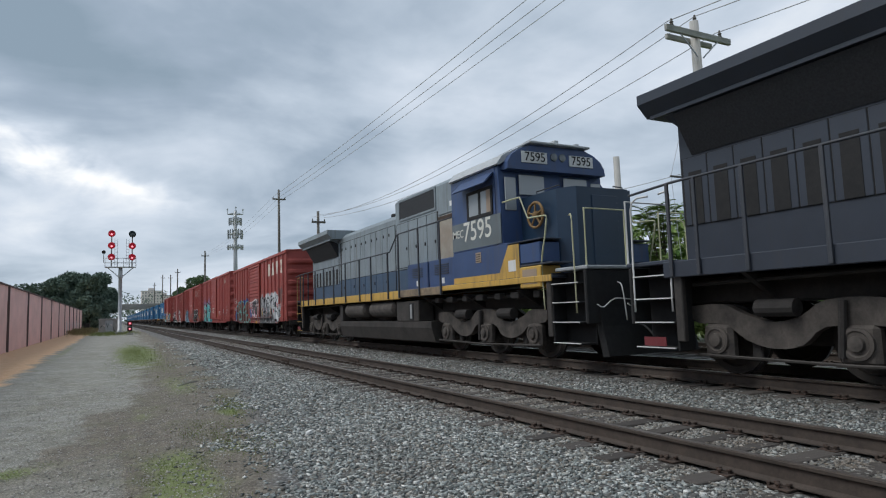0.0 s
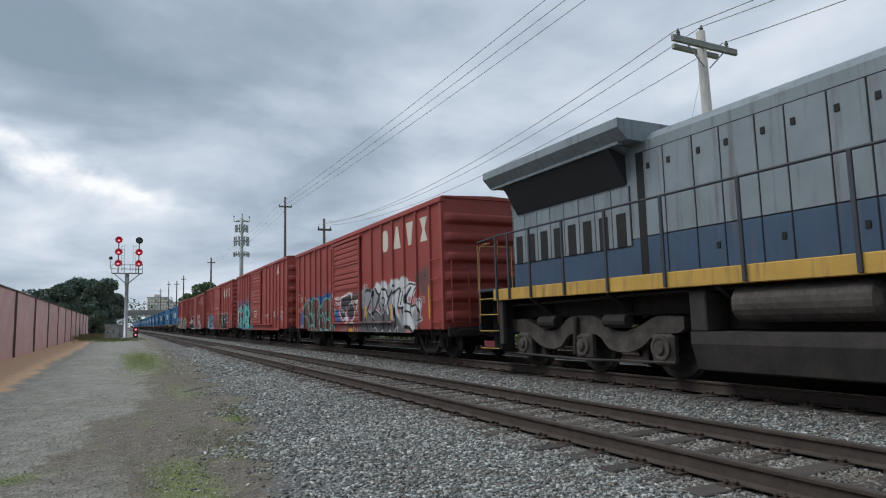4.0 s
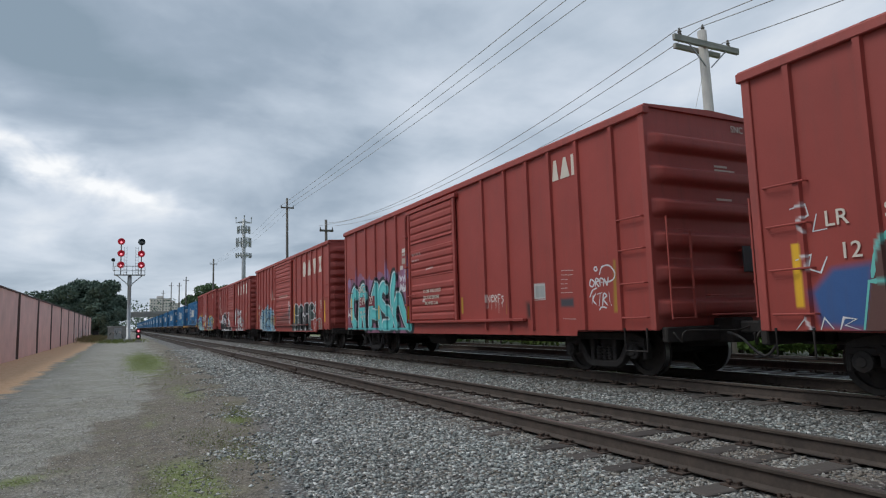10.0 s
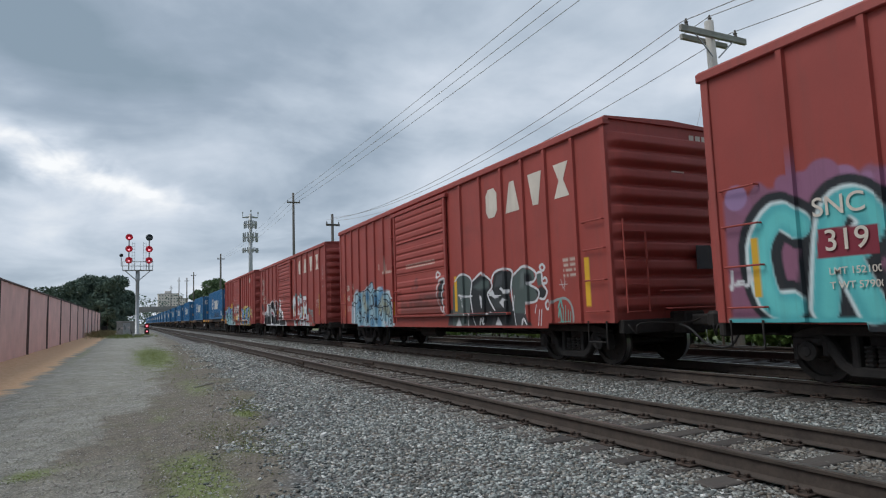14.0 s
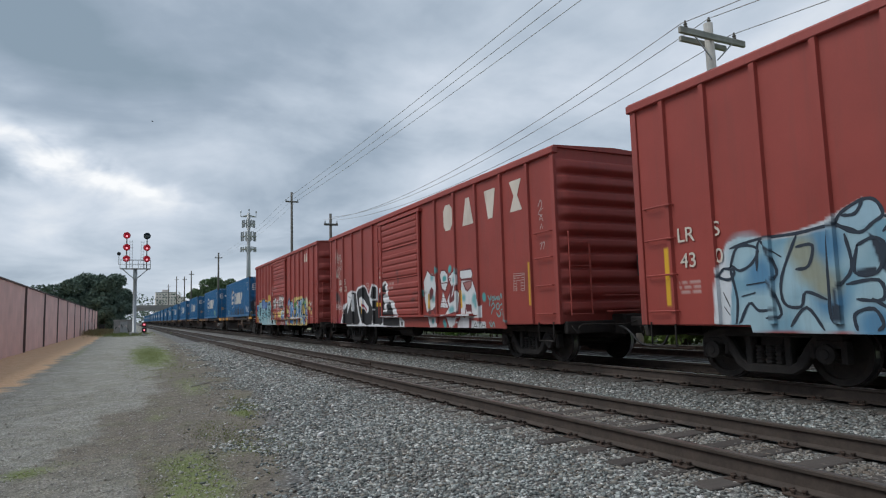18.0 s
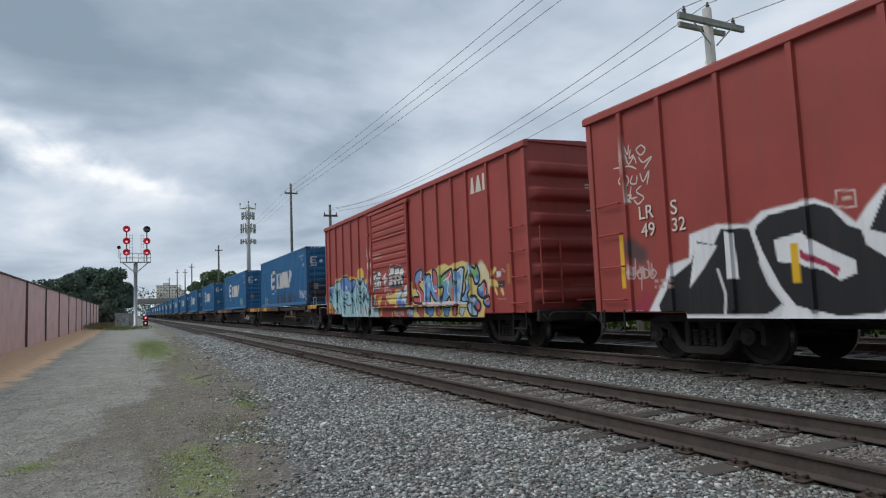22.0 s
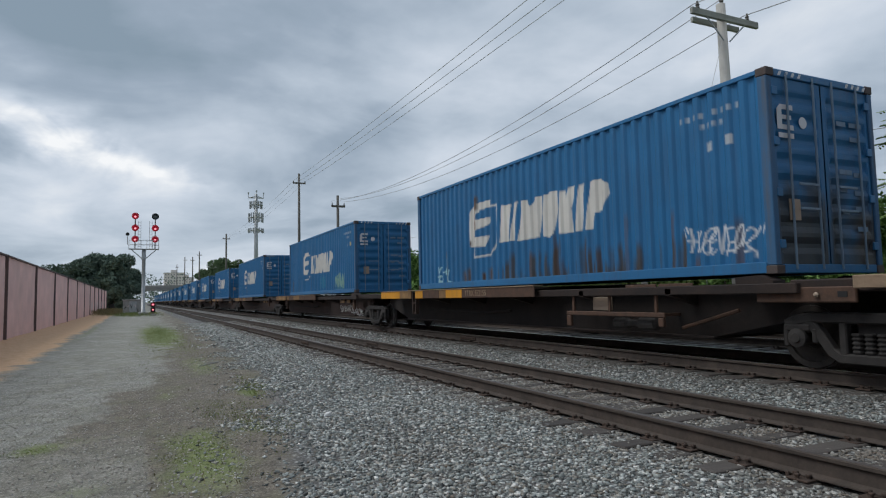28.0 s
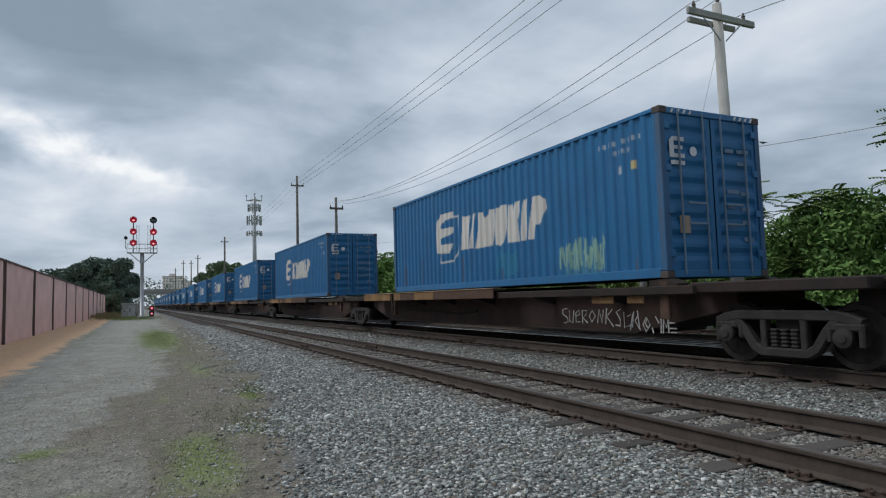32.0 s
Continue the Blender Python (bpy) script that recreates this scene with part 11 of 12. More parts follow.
M["cont_blue"] = paint("container frame blue", CBLUE, 0.45, 0.3, (0.07, 0.06, 0.055))
M["cont_worn"] = paint("worn container steel", (0.028, 0.105, 0.215), 0.6, 0.5, (0.10, 0.085, 0.075), 4, 0.0, 0.9)
M["spine_worn"] = grimy("rusty bracket", (0.06, 0.034, 0.023), (0.11, 0.056, 0.033), 6, 0.8)
M["spine_dull"] = grimy("dull brown bracket", (0.030, 0.018, 0.014), (0.060, 0.033, 0.023), 6, 0.85)
M["deck_tan"] = grimy("worn tan strip", (0.20, 0.13, 0.08), (0.36, 0.27, 0.18), 1.4, 0.8)
M["brake_rust"] = grimy("red-brown rusty casting", (0.09, 0.032, 0.018), (0.17, 0.06, 0.032), 7, 0.8)
M["yellow_bright"] = paint("bright deck yellow", (0.60, 0.262, 0.012), 0.6, 0.5, (0.17, 0.09, 0.045), 4)
M["cont_rust"] = paint("rusted casting", (0.075, 0.06, 0.055), 0.75, 0.8, (0.10, 0.05, 0.03), 8)
M["cont_rod"] = paint("grey lock rod", (0.14, 0.21, 0.28), 0.45, 0.3)
M["pale_mark"] = paint("pale mark paint", (0.60, 0.61, 0.62), 0.5, 0.2)
M["dim_mark"] = paint("dim mark paint", (0.12, 0.20, 0.29), 0.5, 0.2)


def spine_car(y0, first):
    """One unit of a long low container car: deep sill, end decks and a shared truck at its leading end."""
    s = thing("container_car", "low brown container flatcar with faded yellow deck edges", "flatcar", pose(MAIN_X, y0, MAIN_Z), "container cars of the train")
    P = 18.25
    part("centre_sill", Mesh().prism([(0.9, 1.12), (P - 0.9, 1.12), (P - 0.9, 0.80), (P - 2.6, 0.36), (3.0, 0.36), (0.9, 0.80)], "x", -0.80, 0.80), "girder" if first else "girder_red", s, "deep brown steel girder")
    part("top_flange", Mesh().box(-0.95, 0.95, 0.6, P - 0.6, 1.12, 1.17, 0.01), "spine_brown", s)
    part("bottom_flange", Mesh().box(-0.88, 0.88, 3.0, P - 2.6, 0.32, 0.36, 0.008), "spine_brown", s)
    # trailing deck with its side edge in worn and yellow lengths
    part("end_deck", Mesh().box(-1.50, 1.50, 7.0, 16.3, 1.19, 1.24, 0.008), "spine_brown", s, "worn deck plate")
    bright = "yellow_bright" if first else "spine_yellow"
    for sd in (-1, 1):
        for a, b, mat, label in ((7.0, 10.31, "spine_worn", "worn brown deck edge"), (10.315, 11.26, bright, "yellow deck edge"), (11.265, 11.68, "spine_yellow", "faded yellow deck edge"), (11.685, 12.80, "spine_worn", "worn brown deck edge"),
                                 (12.805, 13.36, bright, "yellow deck edge"), (13.68, 14.58, "spine_yellow", "faded yellow deck edge"), (14.585, 16.3, bright, "yellow deck edge")):
            part("deck_edge", Mesh().box(sd * 1.49, sd * 1.53, a, b, 1.02, 1.245, 0.012), mat, s, label)
        hang = part("support_bracket", Mesh().box(sd * 1.38, sd * 1.50, 13.38, 13.44, 0.55, 1.20, 0.012).box(sd * 1.38, sd * 1.50, 13.60, 13.66, 0.55, 1.20, 0.012), "spine_dull", s, "rusty hanging step bracket")
        for z in (0.56, 0.86):
            part("step", Mesh().box(sd * 1.38, sd * 1.49, 13.44, 13.60, z, z + 0.04, 0.008), "spine_dull", hang)
        part("deck_strip", Mesh().box(sd * 1.30, sd * 1.545, 7.0, 16.3, 1.246, 1.27, 0.005), "deck_tan", s, "pale worn top strip")
        part("side_rail", Mesh().box(sd * 1.30, sd * 1.40, 1.2, P - 10.7, 1.02, 1.16, 0.012), "spine_brown", s)
        part("pedestal", Mesh().prism([(1.6, 1.05), (2.2, 1.05), (2.2, 1.26), (1.8, 1.28), (1.6, 1.2)], "x", sd * 1.05, sd * 1.30), "spine_brown", s)
        for y in (3.4, 5.6, 8.2, 10.4, 12.5):
            part("outrigger", Mesh().prism([(sd * 0.80, 1.12), (sd * 1.40, 1.12), (sd * 1.40, 1.02), (sd * 0.80, 0.85)], "y", y - 0.06, y + 0.06), "spine_brown", s)
    part("leading_deck", Mesh().box(-1.25, 1.25, -0.98 if first else -1.3, 1.4, 1.03, 1.20, 0.02), "spine_brown", s, "brown end platform")
    if first:
        st = part("step_frame", Mesh().box(-1.34, -1.28, 3.56, 6.16, 0.655, 0.735, 0.012).box(-1.345, -1.27, 6.02, 6.15, 0.44, 0.65, 0.015).box(-1.345, -1.27, 3.58, 3.70, 0.50, 0.65, 0.015), "spine_worn", s, "rusty low step rail")
        for y in (3.75, 4.9, 5.95):
            part("hanger", Mesh().box(-1.33, -1.29, y - 0.03, y + 0.03, 0.735, 1.05, 0.006), "spine_worn", st)
            part("arm", Mesh().box(-1.3, -0.8, y - 0.03, y + 0.03, 0.67, 0.72, 0.006), "spine_worn", st)
    else:
        part("stanchion", Mesh().box(-1.30, -1.20, 1.80, 2.0, 0.62, 1.26, 0.015), "spine_worn", s, "rusty upright under the load")
        for a, b in ((3.1, 3.7), (2.35, 2.75)):
            part("plate", Mesh().box(-1.31, -1.28, a, b, 0.88, 1.02, 0.008), "spine_yellow", s, "faded yellow plate")
    part("brake_rigging", Mesh().tube([(-0.86, 9.0, 0.7), (-0.86, 10.2, 0.62), (-0.86, 11.0, 0.66), (-0.84, 14, 0.7)], 0.03, 6), "underframe", s)
    for x in (-0.5, 0.5):
        part("brake_pipe", Mesh().tube([(x, 1.0, 0.95), (x, P - 1.0, 0.95)], 0.03, 6), "underframe", s)
    if first:
        stencil(s, -1.517, [("TTRX 552155", 9.58, 1.13, 0.19)], "deck_tan")
        part("end_deck", Mesh().box(-1.44, 1.44, -1.10, 0.42, 1.205, 1.225, 0.006), "spine_brown", s)
        part("end_sill", Mesh().box(-1.30, 1.30, -1.24, -1.06, 0.72, 1.12, 0.02), "spine_brown", s, "dark end sill plate")
        part("valve_body", Mesh().turned([(3.9, 0.05), (3.95, 0.11), (4.3, 0.12), (4.35, 0.07), (4.6, 0.07), (4.65, 0.10), (4.95, 0.10), (5.0, 0.04)], (-1.12, 0, 0.53), "y", 10), "truck", s, "grimy brake valve")
        part("brace_rod", Mesh().tube([(-1.0, 3.5, 0.48), (-1.0, 2.4, 0.78)], 0.03, 6), "spine_worn", s)
        part("plate", Mesh().box(-1.16, -1.13, 5.02, 5.56, 0.75, 1.0, 0.008), "primer", s, "tan data plate")
        for a, b in ((2.95, 3.66), (3.72, 4.44)):
            part("plate", Mesh().box(-1.34, -1.31, a, b, 1.125, 1.205, 0.008), "spine_worn", s, "worn pale plate")
        # the hand brake's round housing and its wheel, and the uncoupling rod
        drum = part("brake_housing", Mesh().turned([(-0.98, 0.06), (-0.96, 0.20), (-0.90, 0.25), (-0.62, 0.25), (-0.56, 0.20), (-0.54, 0.05)], (0, -1.22, 1.47), "x", 16).box(-0.86, -0.62, -1.32, -1.06, 1.06, 1.38, 0.02), "brake_rust", s, "rust-brown brake housing")
        part("brake_wheel", Mesh().tube([(-1.04, -1.42 + 0.28 * math.cos(a * 0.3927), 1.50 + 0.28 * math.sin(a * 0.3927)) for a in range(17)], 0.012, 6).cyl((-1.05, -1.42, 1.5), (-0.95, -1.42, 1.5), 0.03, 8).tube([(-1.04, -1.42, 1.78), (-1.04, -1.42, 1.22)], 0.009, 5).tube([(-1.04, -1.70, 1.5), (-1.04, -1.14, 1.5)], 0.009, 5), "steel", drum, "thin steel brake wheel")
        part("uncoupling_lever", Mesh().tube([(-1.36, -1.16, 1.10), (-1.36, -1.85, 1.10), (-1.30, -1.95, 1.08), (-0.2, -1.9, 1.0)], 0.011, 6), "steel", s)
        part("lever_handle", Mesh().tube([(-1.37, -1.32, 1.08), (-1.37, -1.32, 0.48)], 0.009, 6), "steel", s)
        for sd in (-1, 1):
            part("deck_edge", Mesh().box(sd * 1.445, sd * 1.48, -1.08, -0.06, 1.07, 1.23, 0.012), "yellow_bright", s, "bright yellow deck edge")
            part("deck_edge", Mesh().box(sd * 1.445, sd * 1.48, -0.055, 0.44, 1.07, 1.23, 0.012), "deck_tan", s, "pale worn deck edge")
            part("side_beam", Mesh().box(sd * 1.26, sd * 1.32, 0.50, 1.86, 0.90, 1.10, 0.015), "spine_worn", s, "tan worn side beam")
            part("pocket", Mesh().box(sd * 1.321, sd * 1.326, 0.60, 0.72, 0.97, 1.04), "black", s)
            part("lift_lug", Mesh().turned([(sd * 1.32, 0.02), (sd * 1.35, 0.035), (sd * 1.37, 0.015)], (0, 0.98, 1.0), "x", 8), "primer", s)
            part("stirrup", Mesh().tube([(sd * 1.495, -0.58, 1.12), (sd * 1.495, -0.58, 0.54), (sd * 1.495, -1.07, 0.54), (sd * 1.495, -1.07, 1.12)], 0.014, 6).tube([(sd * 1.495, -0.58, 0.83), (sd * 1.495, -1.07, 0.83)], 0.012, 6), "truck", s)
            part("handrail", Mesh().tube([(sd * 1.45, -0.58, 1.22), (sd * 1.45, -0.58, 1.59), (sd * 1.45, -1.07, 1.59), (sd * 1.45, -1.07, 1.22)], 0.013, 6), "handrail", s, "grey grab rail")
        part("draft_sill", Mesh().box(-0.3, 0.3, -1.35, -0.9, 0.62, 1.1, 0.02), "spine_brown", s)
        coupler(s, -1.3, -1)
    freight_truck(s, 0.56 if first else 0)
    return s


PLATFORMS = [(120.4 + 18.25 * k) for k in range(20)]
LOADS = [121.98, 140.5, 161.0, 179.6, 198.6, 217.0, 235.6] + [235.6 + 18.4 * k for k in range(1, 14)]
SPINES = [(PLATFORMS[0], spine_car(PLATFORMS[0], True)), (PLATFORMS[1], spine_car(PLATFORMS[1], False))]
extra = Mesh()
# scrawl on the second unit's girder
for pts in ([(5.13, 0.77), (5.29, 0.75), (5.30, 0.65), (5.15, 0.58), (5.12, 0.49), (5.27, 0.46)],
            [(5.06, 0.73), (5.07, 0.51), (4.96, 0.47), (4.91, 0.73)],
            [(4.84, 0.61), (4.72, 0.66), (4.75, 0.73), (4.85, 0.68), (4.85, 0.49), (4.72, 0.50)],
            [(4.64, 0.47), (4.63, 0.73), (4.50, 0.73), (4.52, 0.64), (4.62, 0.59), (4.48, 0.48)],
            [(4.32, 0.73), (4.42, 0.62), (4.34, 0.50), (4.23, 0.62), (4.32, 0.73)],
            [(4.17, 0.49), (4.11, 0.75), (4.03, 0.49), (3.98, 0.75)],
            [(3.88, 0.78), (3.93, 0.47)],
            [(3.72, 0.76), (3.89, 0.62), (3.71, 0.43)],
            [(3.49, 0.76), (3.62, 0.71), (3.51, 0.57), (3.52, 0.44), (3.64, 0.46)],
            [(3.41, 0.71), (3.40, 0.42), (3.24, 0.47)],
            [(3.32, 0.63), (3.17, 0.68), (3.25, 0.38)],
            [(3.14, 0.72), (3.19, 0.43)],
            [(3.02, 0.68), (3.12, 0.55), (2.99, 0.39)],
            [(3.05, 0.74), (3.01, 0.41)],
            [(2.83, 0.62), (2.92, 0.49), (2.85, 0.36), (2.75, 0.48), (2.81, 0.60), (2.86, 0.50), (2.81, 0.44)],
            [(2.70, 0.44), (2.67, 0.34)],
            [(2.61, 0.64), (2.53, 0.52), (2.47, 0.62), (2.49, 0.35)],
            [(2.44, 0.35), (2.42, 0.59), (2.36, 0.45), (2.31, 0.61), (2.31, 0.36)],
            [(2.32, 0.53), (2.17, 0.53)], [(2.30, 0.44), (2.13, 0.44)], [(2.26, 0.37), (2.13, 0.37)]):
    extra.tube([(-0.806, y, z) for y, z in pts], 0.012, 4)
part("scrawl", extra, "white", SPINES[1][1], "white sprayed scrawl")
for y in PLATFORMS[2:]:
    SPINES.append((y, copy_thing(SPINES[1][1], pose(MAIN_X, y, MAIN_Z))))
for ob in [c for _, s in SPINES[2:] for c in s.children if c.name.startswith("scrawl")]:
    bpy.data.objects.remove(ob)
BLUES = [(LOADS[0], container(pose(MAIN_X, LOADS[0], MAIN_Z), live_1, 0.0232, "blue ridged container with rust runs and a white scrawl")),
         (LOADS[1], container(pose(MAIN_X, LOADS[1], MAIN_Z), live_2, 0.0232, "blue ridged container with a pale green scrawl")),
         (LOADS[2], container(pose(MAIN_X, LOADS[2], MAIN_Z), live_3, 0.0464, "clean blue ridged container on a flatcar"))]
for _, sp_car in SPINES[2:7]:
    for ob in sp_car.children_recursive:
        if ob.name.startswith("wheelset"):
            WHEELS.append((ob, -0.865 if ob.matrix_local.translation.y < 0 else 0.865, R_WHEEL))
for y in LOADS[3:5]:
    BLUES.append((y, copy_thing(BLUES[2][1], pose(MAIN_X, y, MAIN_Z))))
BLUES.append((LOADS[5], container(pose(MAIN_X, LOADS[5], MAIN_Z), live_3, 0.0696, "clean blue ridged container on a flatcar", True)))
for y in LOADS[6:]:
    BLUES.append((y, copy_thing(BLUES[5][1], pose(MAIN_X, y, MAIN_Z))))


# ---------------------------------------------------------------- locomotives
def loco_truck(parent, y, flip=1):
    """Six-wheel truck with a swooping cast frame."""
    t = part("truck", Mesh().box(-0.8, 0.8, -1.9, 1.9, 0.45, 0.75, 0.05), "underframe", parent, "six-wheel cast truck", pose(0, y, 0))
    low = curve([(-2.45, 0.84), (-2.30, 0.76), (-1.85, 0.74), (-1.50, 0.52), (-1.1, 0.42), (-0.7, 0.48), (-0.38, 0.72), (0.38, 0.72), (0.7, 0.48), (1.1, 0.42), (1.50, 0.52), (1.85, 0.74), (2.30, 0.76), (2.45, 0.84)], 3)
    high = curve([(2.45, 1.02), (1.9, 1.04), (1.55, 0.90), (1.1, 0.78), (0.7, 0.86), (0.35, 1.06), (-0.35, 1.06), (-0.7, 0.86), (-1.1, 0.78), (-1.55, 0.90), (-1.9, 1.04), (-2.45, 1.02)], 3)
    prof = [tuple(p) for p in low] + [tuple(p) for p in high]
    for s in (-1, 1):
        fr = part("side_frame", Mesh().prism(prof, "x", s * 1.02, s * 1.16), "dusty", t)
        for k, dy in enumerate((-1.98, 0.0, 1.98)):
            part("journal_box", Mesh().box(s * 1.0, s * 1.20, dy - 0.24, dy + 0.24, 0.24, 0.76, 0.06).turned([(s * 1.19, 0.20), (s * 1.23, 0.20), (s * 1.235, 0.16), (s * 1.22, 0.14), (s * 1.22, 0.10), (s * 1.26, 0.09), (s * 1.27, 0.03)], (0, dy, 0.52), "x", 18), "dusty", t)
        for dy in (-1.0, 1.0):
            part("brake_cylinder", Mesh().turned([(dy - 0.30, 0.05), (dy - 0.29, 0.12), (dy + 0.27, 0.12), (dy + 0.30, 0.06)], (s * 1.2, 0, 0.97), "y", 12), "truck", t)
        part("damper", Mesh().cyl((s * 1.22, 0.18, 0.35), (s * 1.22, 0.12, 1.05), 0.05, 8), "truck", t)
        part("brake_pipe", Mesh().tube([(s * 1.24, -2.3, 0.30), (s * 1.24, 0, 0.26), (s * 1.24, 2.3, 0.30)], 0.022, 6), "tank", t)
        for dy in (-1.45, 1.45):
            part("brake_hanger", Mesh().box(s * 0.95, s * 1.05, dy - 0.08, dy + 0.08, 0.22, 0.7, 0.02), "truck", t)
    for dy in (-1.98, 0.0, 1.98):
        wheelset(t, dy, 0.52)
    return t


def locomotive(y0, pal, number, label):
    lo = thing("locomotive", label, "locomotive", pose(MAIN_X, y0, MAIN_Z), "locomotives of the freight train")
    up, down, cabc, sillc, rail = pal["hood"], pal["low"], pal["cab"], pal["sill"], pal["rail"]
    LEN, W = 20.6, 1.70
    # frame and walkway
    part("frame", Mesh().box(-0.9, 0.9, 0.25, LEN - 0.25, 1.05, 1.44, 0.03), "underframe", lo)
    part("walkway", Mesh().box(-1.52, 1.52, 0.95, LEN - 0.9, W - 0.06, W, 0.01), "dark_grey", lo)
    for s in (-1, 1):
        for a, b, mt in ((0.98, 5.6, sillc), (5.61, 8.3, pal["worn"]), (8.31, LEN - 0.9, sillc)):
            part("side_sill", Mesh().box(s * 1.50, s * 1.54, a, b, 1.58 if a < 5 else 1.50 if a < 8 else 1.46, W + 0.01, 0.012), mt, lo, "painted walkway edge")
        for k in range(8):
            part("bracket", Mesh().prism([(s * 0.9, 1.44), (s * 1.5, 1.46), (s * 0.9, 1.1)], "y", 2.2 + 2.3 * k, 2.28 + 2.3 * k), "underframe", lo)
    # engine hood: lower and upper panels
    zb = 2.42
    part("lower_hood", Mesh().box(-0.88, 0.88, 4.8, 19.8, W, zb, 0.02), down, lo, "lower hood side")
    part("engine_hood", Mesh().prism([(-0.88, zb), (0.88, zb), (0.88, 4.12), (0.74, 4.27), (-0.74, 4.27), (-0.88, 4.12)], "y", 9.95, 15.9), up, lo, "long engine hood")
    part("equipment_hood", Mesh().prism([(-0.90, zb), (0.90, zb), (0.90, 4.62), (0.80, 4.72), (-0.80, 4.72), (-0.90, 4.62)], "y", 4.82, 9.95), up, lo, "raised equipment compartment")
    part("radiator_body", Mesh().prism([(-0.88, zb), (0.88, zb), (0.88, 3.95), (1.25, 4.10), (-1.25, 4.10), (-0.88, 3.95)], "y", 15.9, 19.8), up, lo)
    wing = part("radiator_wing", Mesh().prism([(-1.30, 4.10), (1.30, 4.10), (1.50, 4.30), (1.50, 4.46), (-1.50, 4.46), (-1.50, 4.30)], "y", 15.5, 20.05), pal["wing"], lo, "flared radiator cover")
    for s in (-1, 1):
        part("intake_screen", Mesh().prism([(s * 0.885, 3.42), (s * 0.90, 3.42), (s * 1.27, 4.04), (s * 0.90, 4.04)], "y", 16.0, 19.55), "screen", lo, "dark intake screen")
        part("wing_lip", Mesh().prism([(s * 1.24, 4.06), (s * 1.33, 4.06), (s * 1.33, 4.115), (s * 1.24, 4.115)], "y", 15.7, 19.95), pal["wing"], wing)
        part("side_screen", Mesh().box(s * 0.895, s * 0.915, 7.08, 9.6, 4.03, 4.58, 0.01), "screen", lo, "dark dynamic-brake screen")
        part("screen_frame", Mesh().box(s * 0.898, s * 0.925, 7.0, 7.08, 3.97, 4.64).box(s * 0.898, s * 0.925, 9.6, 9.68, 3.97, 4.64).box(s * 0.898, s * 0.925, 7.08, 9.6, 3.97, 4.03).box(s * 0.898, s * 0.925, 7.08, 9.6, 4.58, 4.64), up, lo)
        # doors along the hood
        # black sheets added behind the doors so the gaps read as dark seams
        for a, b, z0, z1, q in ((10.03, 15.75, zb, 3.94, 0.888), (10.03, 15.75, W + 0.05, zb - 0.002, 0.888), (6.9, 9.9, zb + 0.04, 3.9, 0.908), (15.93, 19.78, zb - 0.13, 3.39, 0.888)):
            part("door_gasket", Mesh().box(s * (q - 0.03), s * q, a, b, z0, z1), "black", lo)
        u = 10.05
        for k, w in enumerate((0.62, 0.50, 0.62, 0.50, 0.60, 0.46, 0.62, 0.52, 0.62, 0.46)):
            if u + w > 15.7:
                break
            d = part("hood_door", Mesh().box(s * 0.885, s * 0.902, u + 0.012, u + w - 0.012, zb + 0.01, 3.92, 0.006), up, lo)
            part("latch", Mesh().box(s * 0.90, s * 0.918, u + w - 0.16, u + w - 0.09, 3.60, 3.70, 0.004), "black", d)
            part("hood_door", Mesh().box(s * 0.885, s * 0.902, u + 0.012, u + w - 0.012, W + 0.06, zb - 0.01, 0.006), down, lo)
            if k % 2:
                part("latch", Mesh().box(s * 0.90, s * 0.916, u + 0.1, u + 0.17, 2.05, 2.15, 0.004), "black", d)
            u += w
        for k, (a, b) in enumerate(((8.95, 9.85), (8.25, 8.93), (7.62, 8.23), (6.95, 7.60))):
            d = part("hood_door", Mesh().box(s * 0.905, s * 0.925, a + 0.01, b - 0.01, zb + 0.05, 3.88, 0.006), up, lo)
            part("latch", Mesh().box(s * 0.92, s * 0.94, a + 0.08, a + 0.15, 3.0, 3.1, 0.004), "black", d)
        part("panel", Mesh().box(s * 0.905, s * 0.93, 5.75, 6.85, 2.45, 3.72, 0.008), pal["patch"], lo, "bare primed panel")
        part("hood_door", Mesh().box(s * 0.905, s * 0.935, 4.95, 5.70, 2.45, 4.25, 0.008), up, lo)
        part("hood_door", Mesh().box(s * 0.905, s * 0.93, 5.75, 6.85, 3.76, 4.6, 0.008), up, lo)
        # boxes under the raised hood, with louvres
        if pal["flash"]:
            part("painted_wedge", Mesh().prism([(4.99, 2.46), (5.66, 2.46), (5.66, 2.72), (5.36, 3.36), (4.99, 3.44)], "x", s * 0.936, s * 0.940), "blue_paint", lo, "slanting blue painted wedge")
            part("rust_edge", Mesh().prism([(5.78, 3.60), (6.84, 3.58), (6.84, 3.71), (5.78, 3.71)], "x", s * 0.9305, s * 0.934), "rust", lo, "rusty upper edge of the panel")
            part("rust_edge", Mesh().prism([(5.76, 2.5), (5.88, 2.5), (5.92, 3.6), (5.76, 3.6)], "x", s * 0.9305, s * 0.934), "primer", lo, "rusty edge of the panel")
            part("notice", Mesh().prism([(5.95, 3.92), (6.13, 3.92), (6.13, 4.06), (5.95, 4.06)], "x", s * 0.931, s * 0.936), "white", lo, "small white notice")
            part("notice", Mesh().turned([(s * 0.936, 0.10), (s * 0.942, 0.09)], (0, 5.33, 3.86), "x", 14), "cream", lo, "round pale notice")
            part("battery_box", Mesh().box(s * 0.9, s * 1.30, 4.99, 5.31, W, zb + 0.02, 0.02), pal["box"], lo)
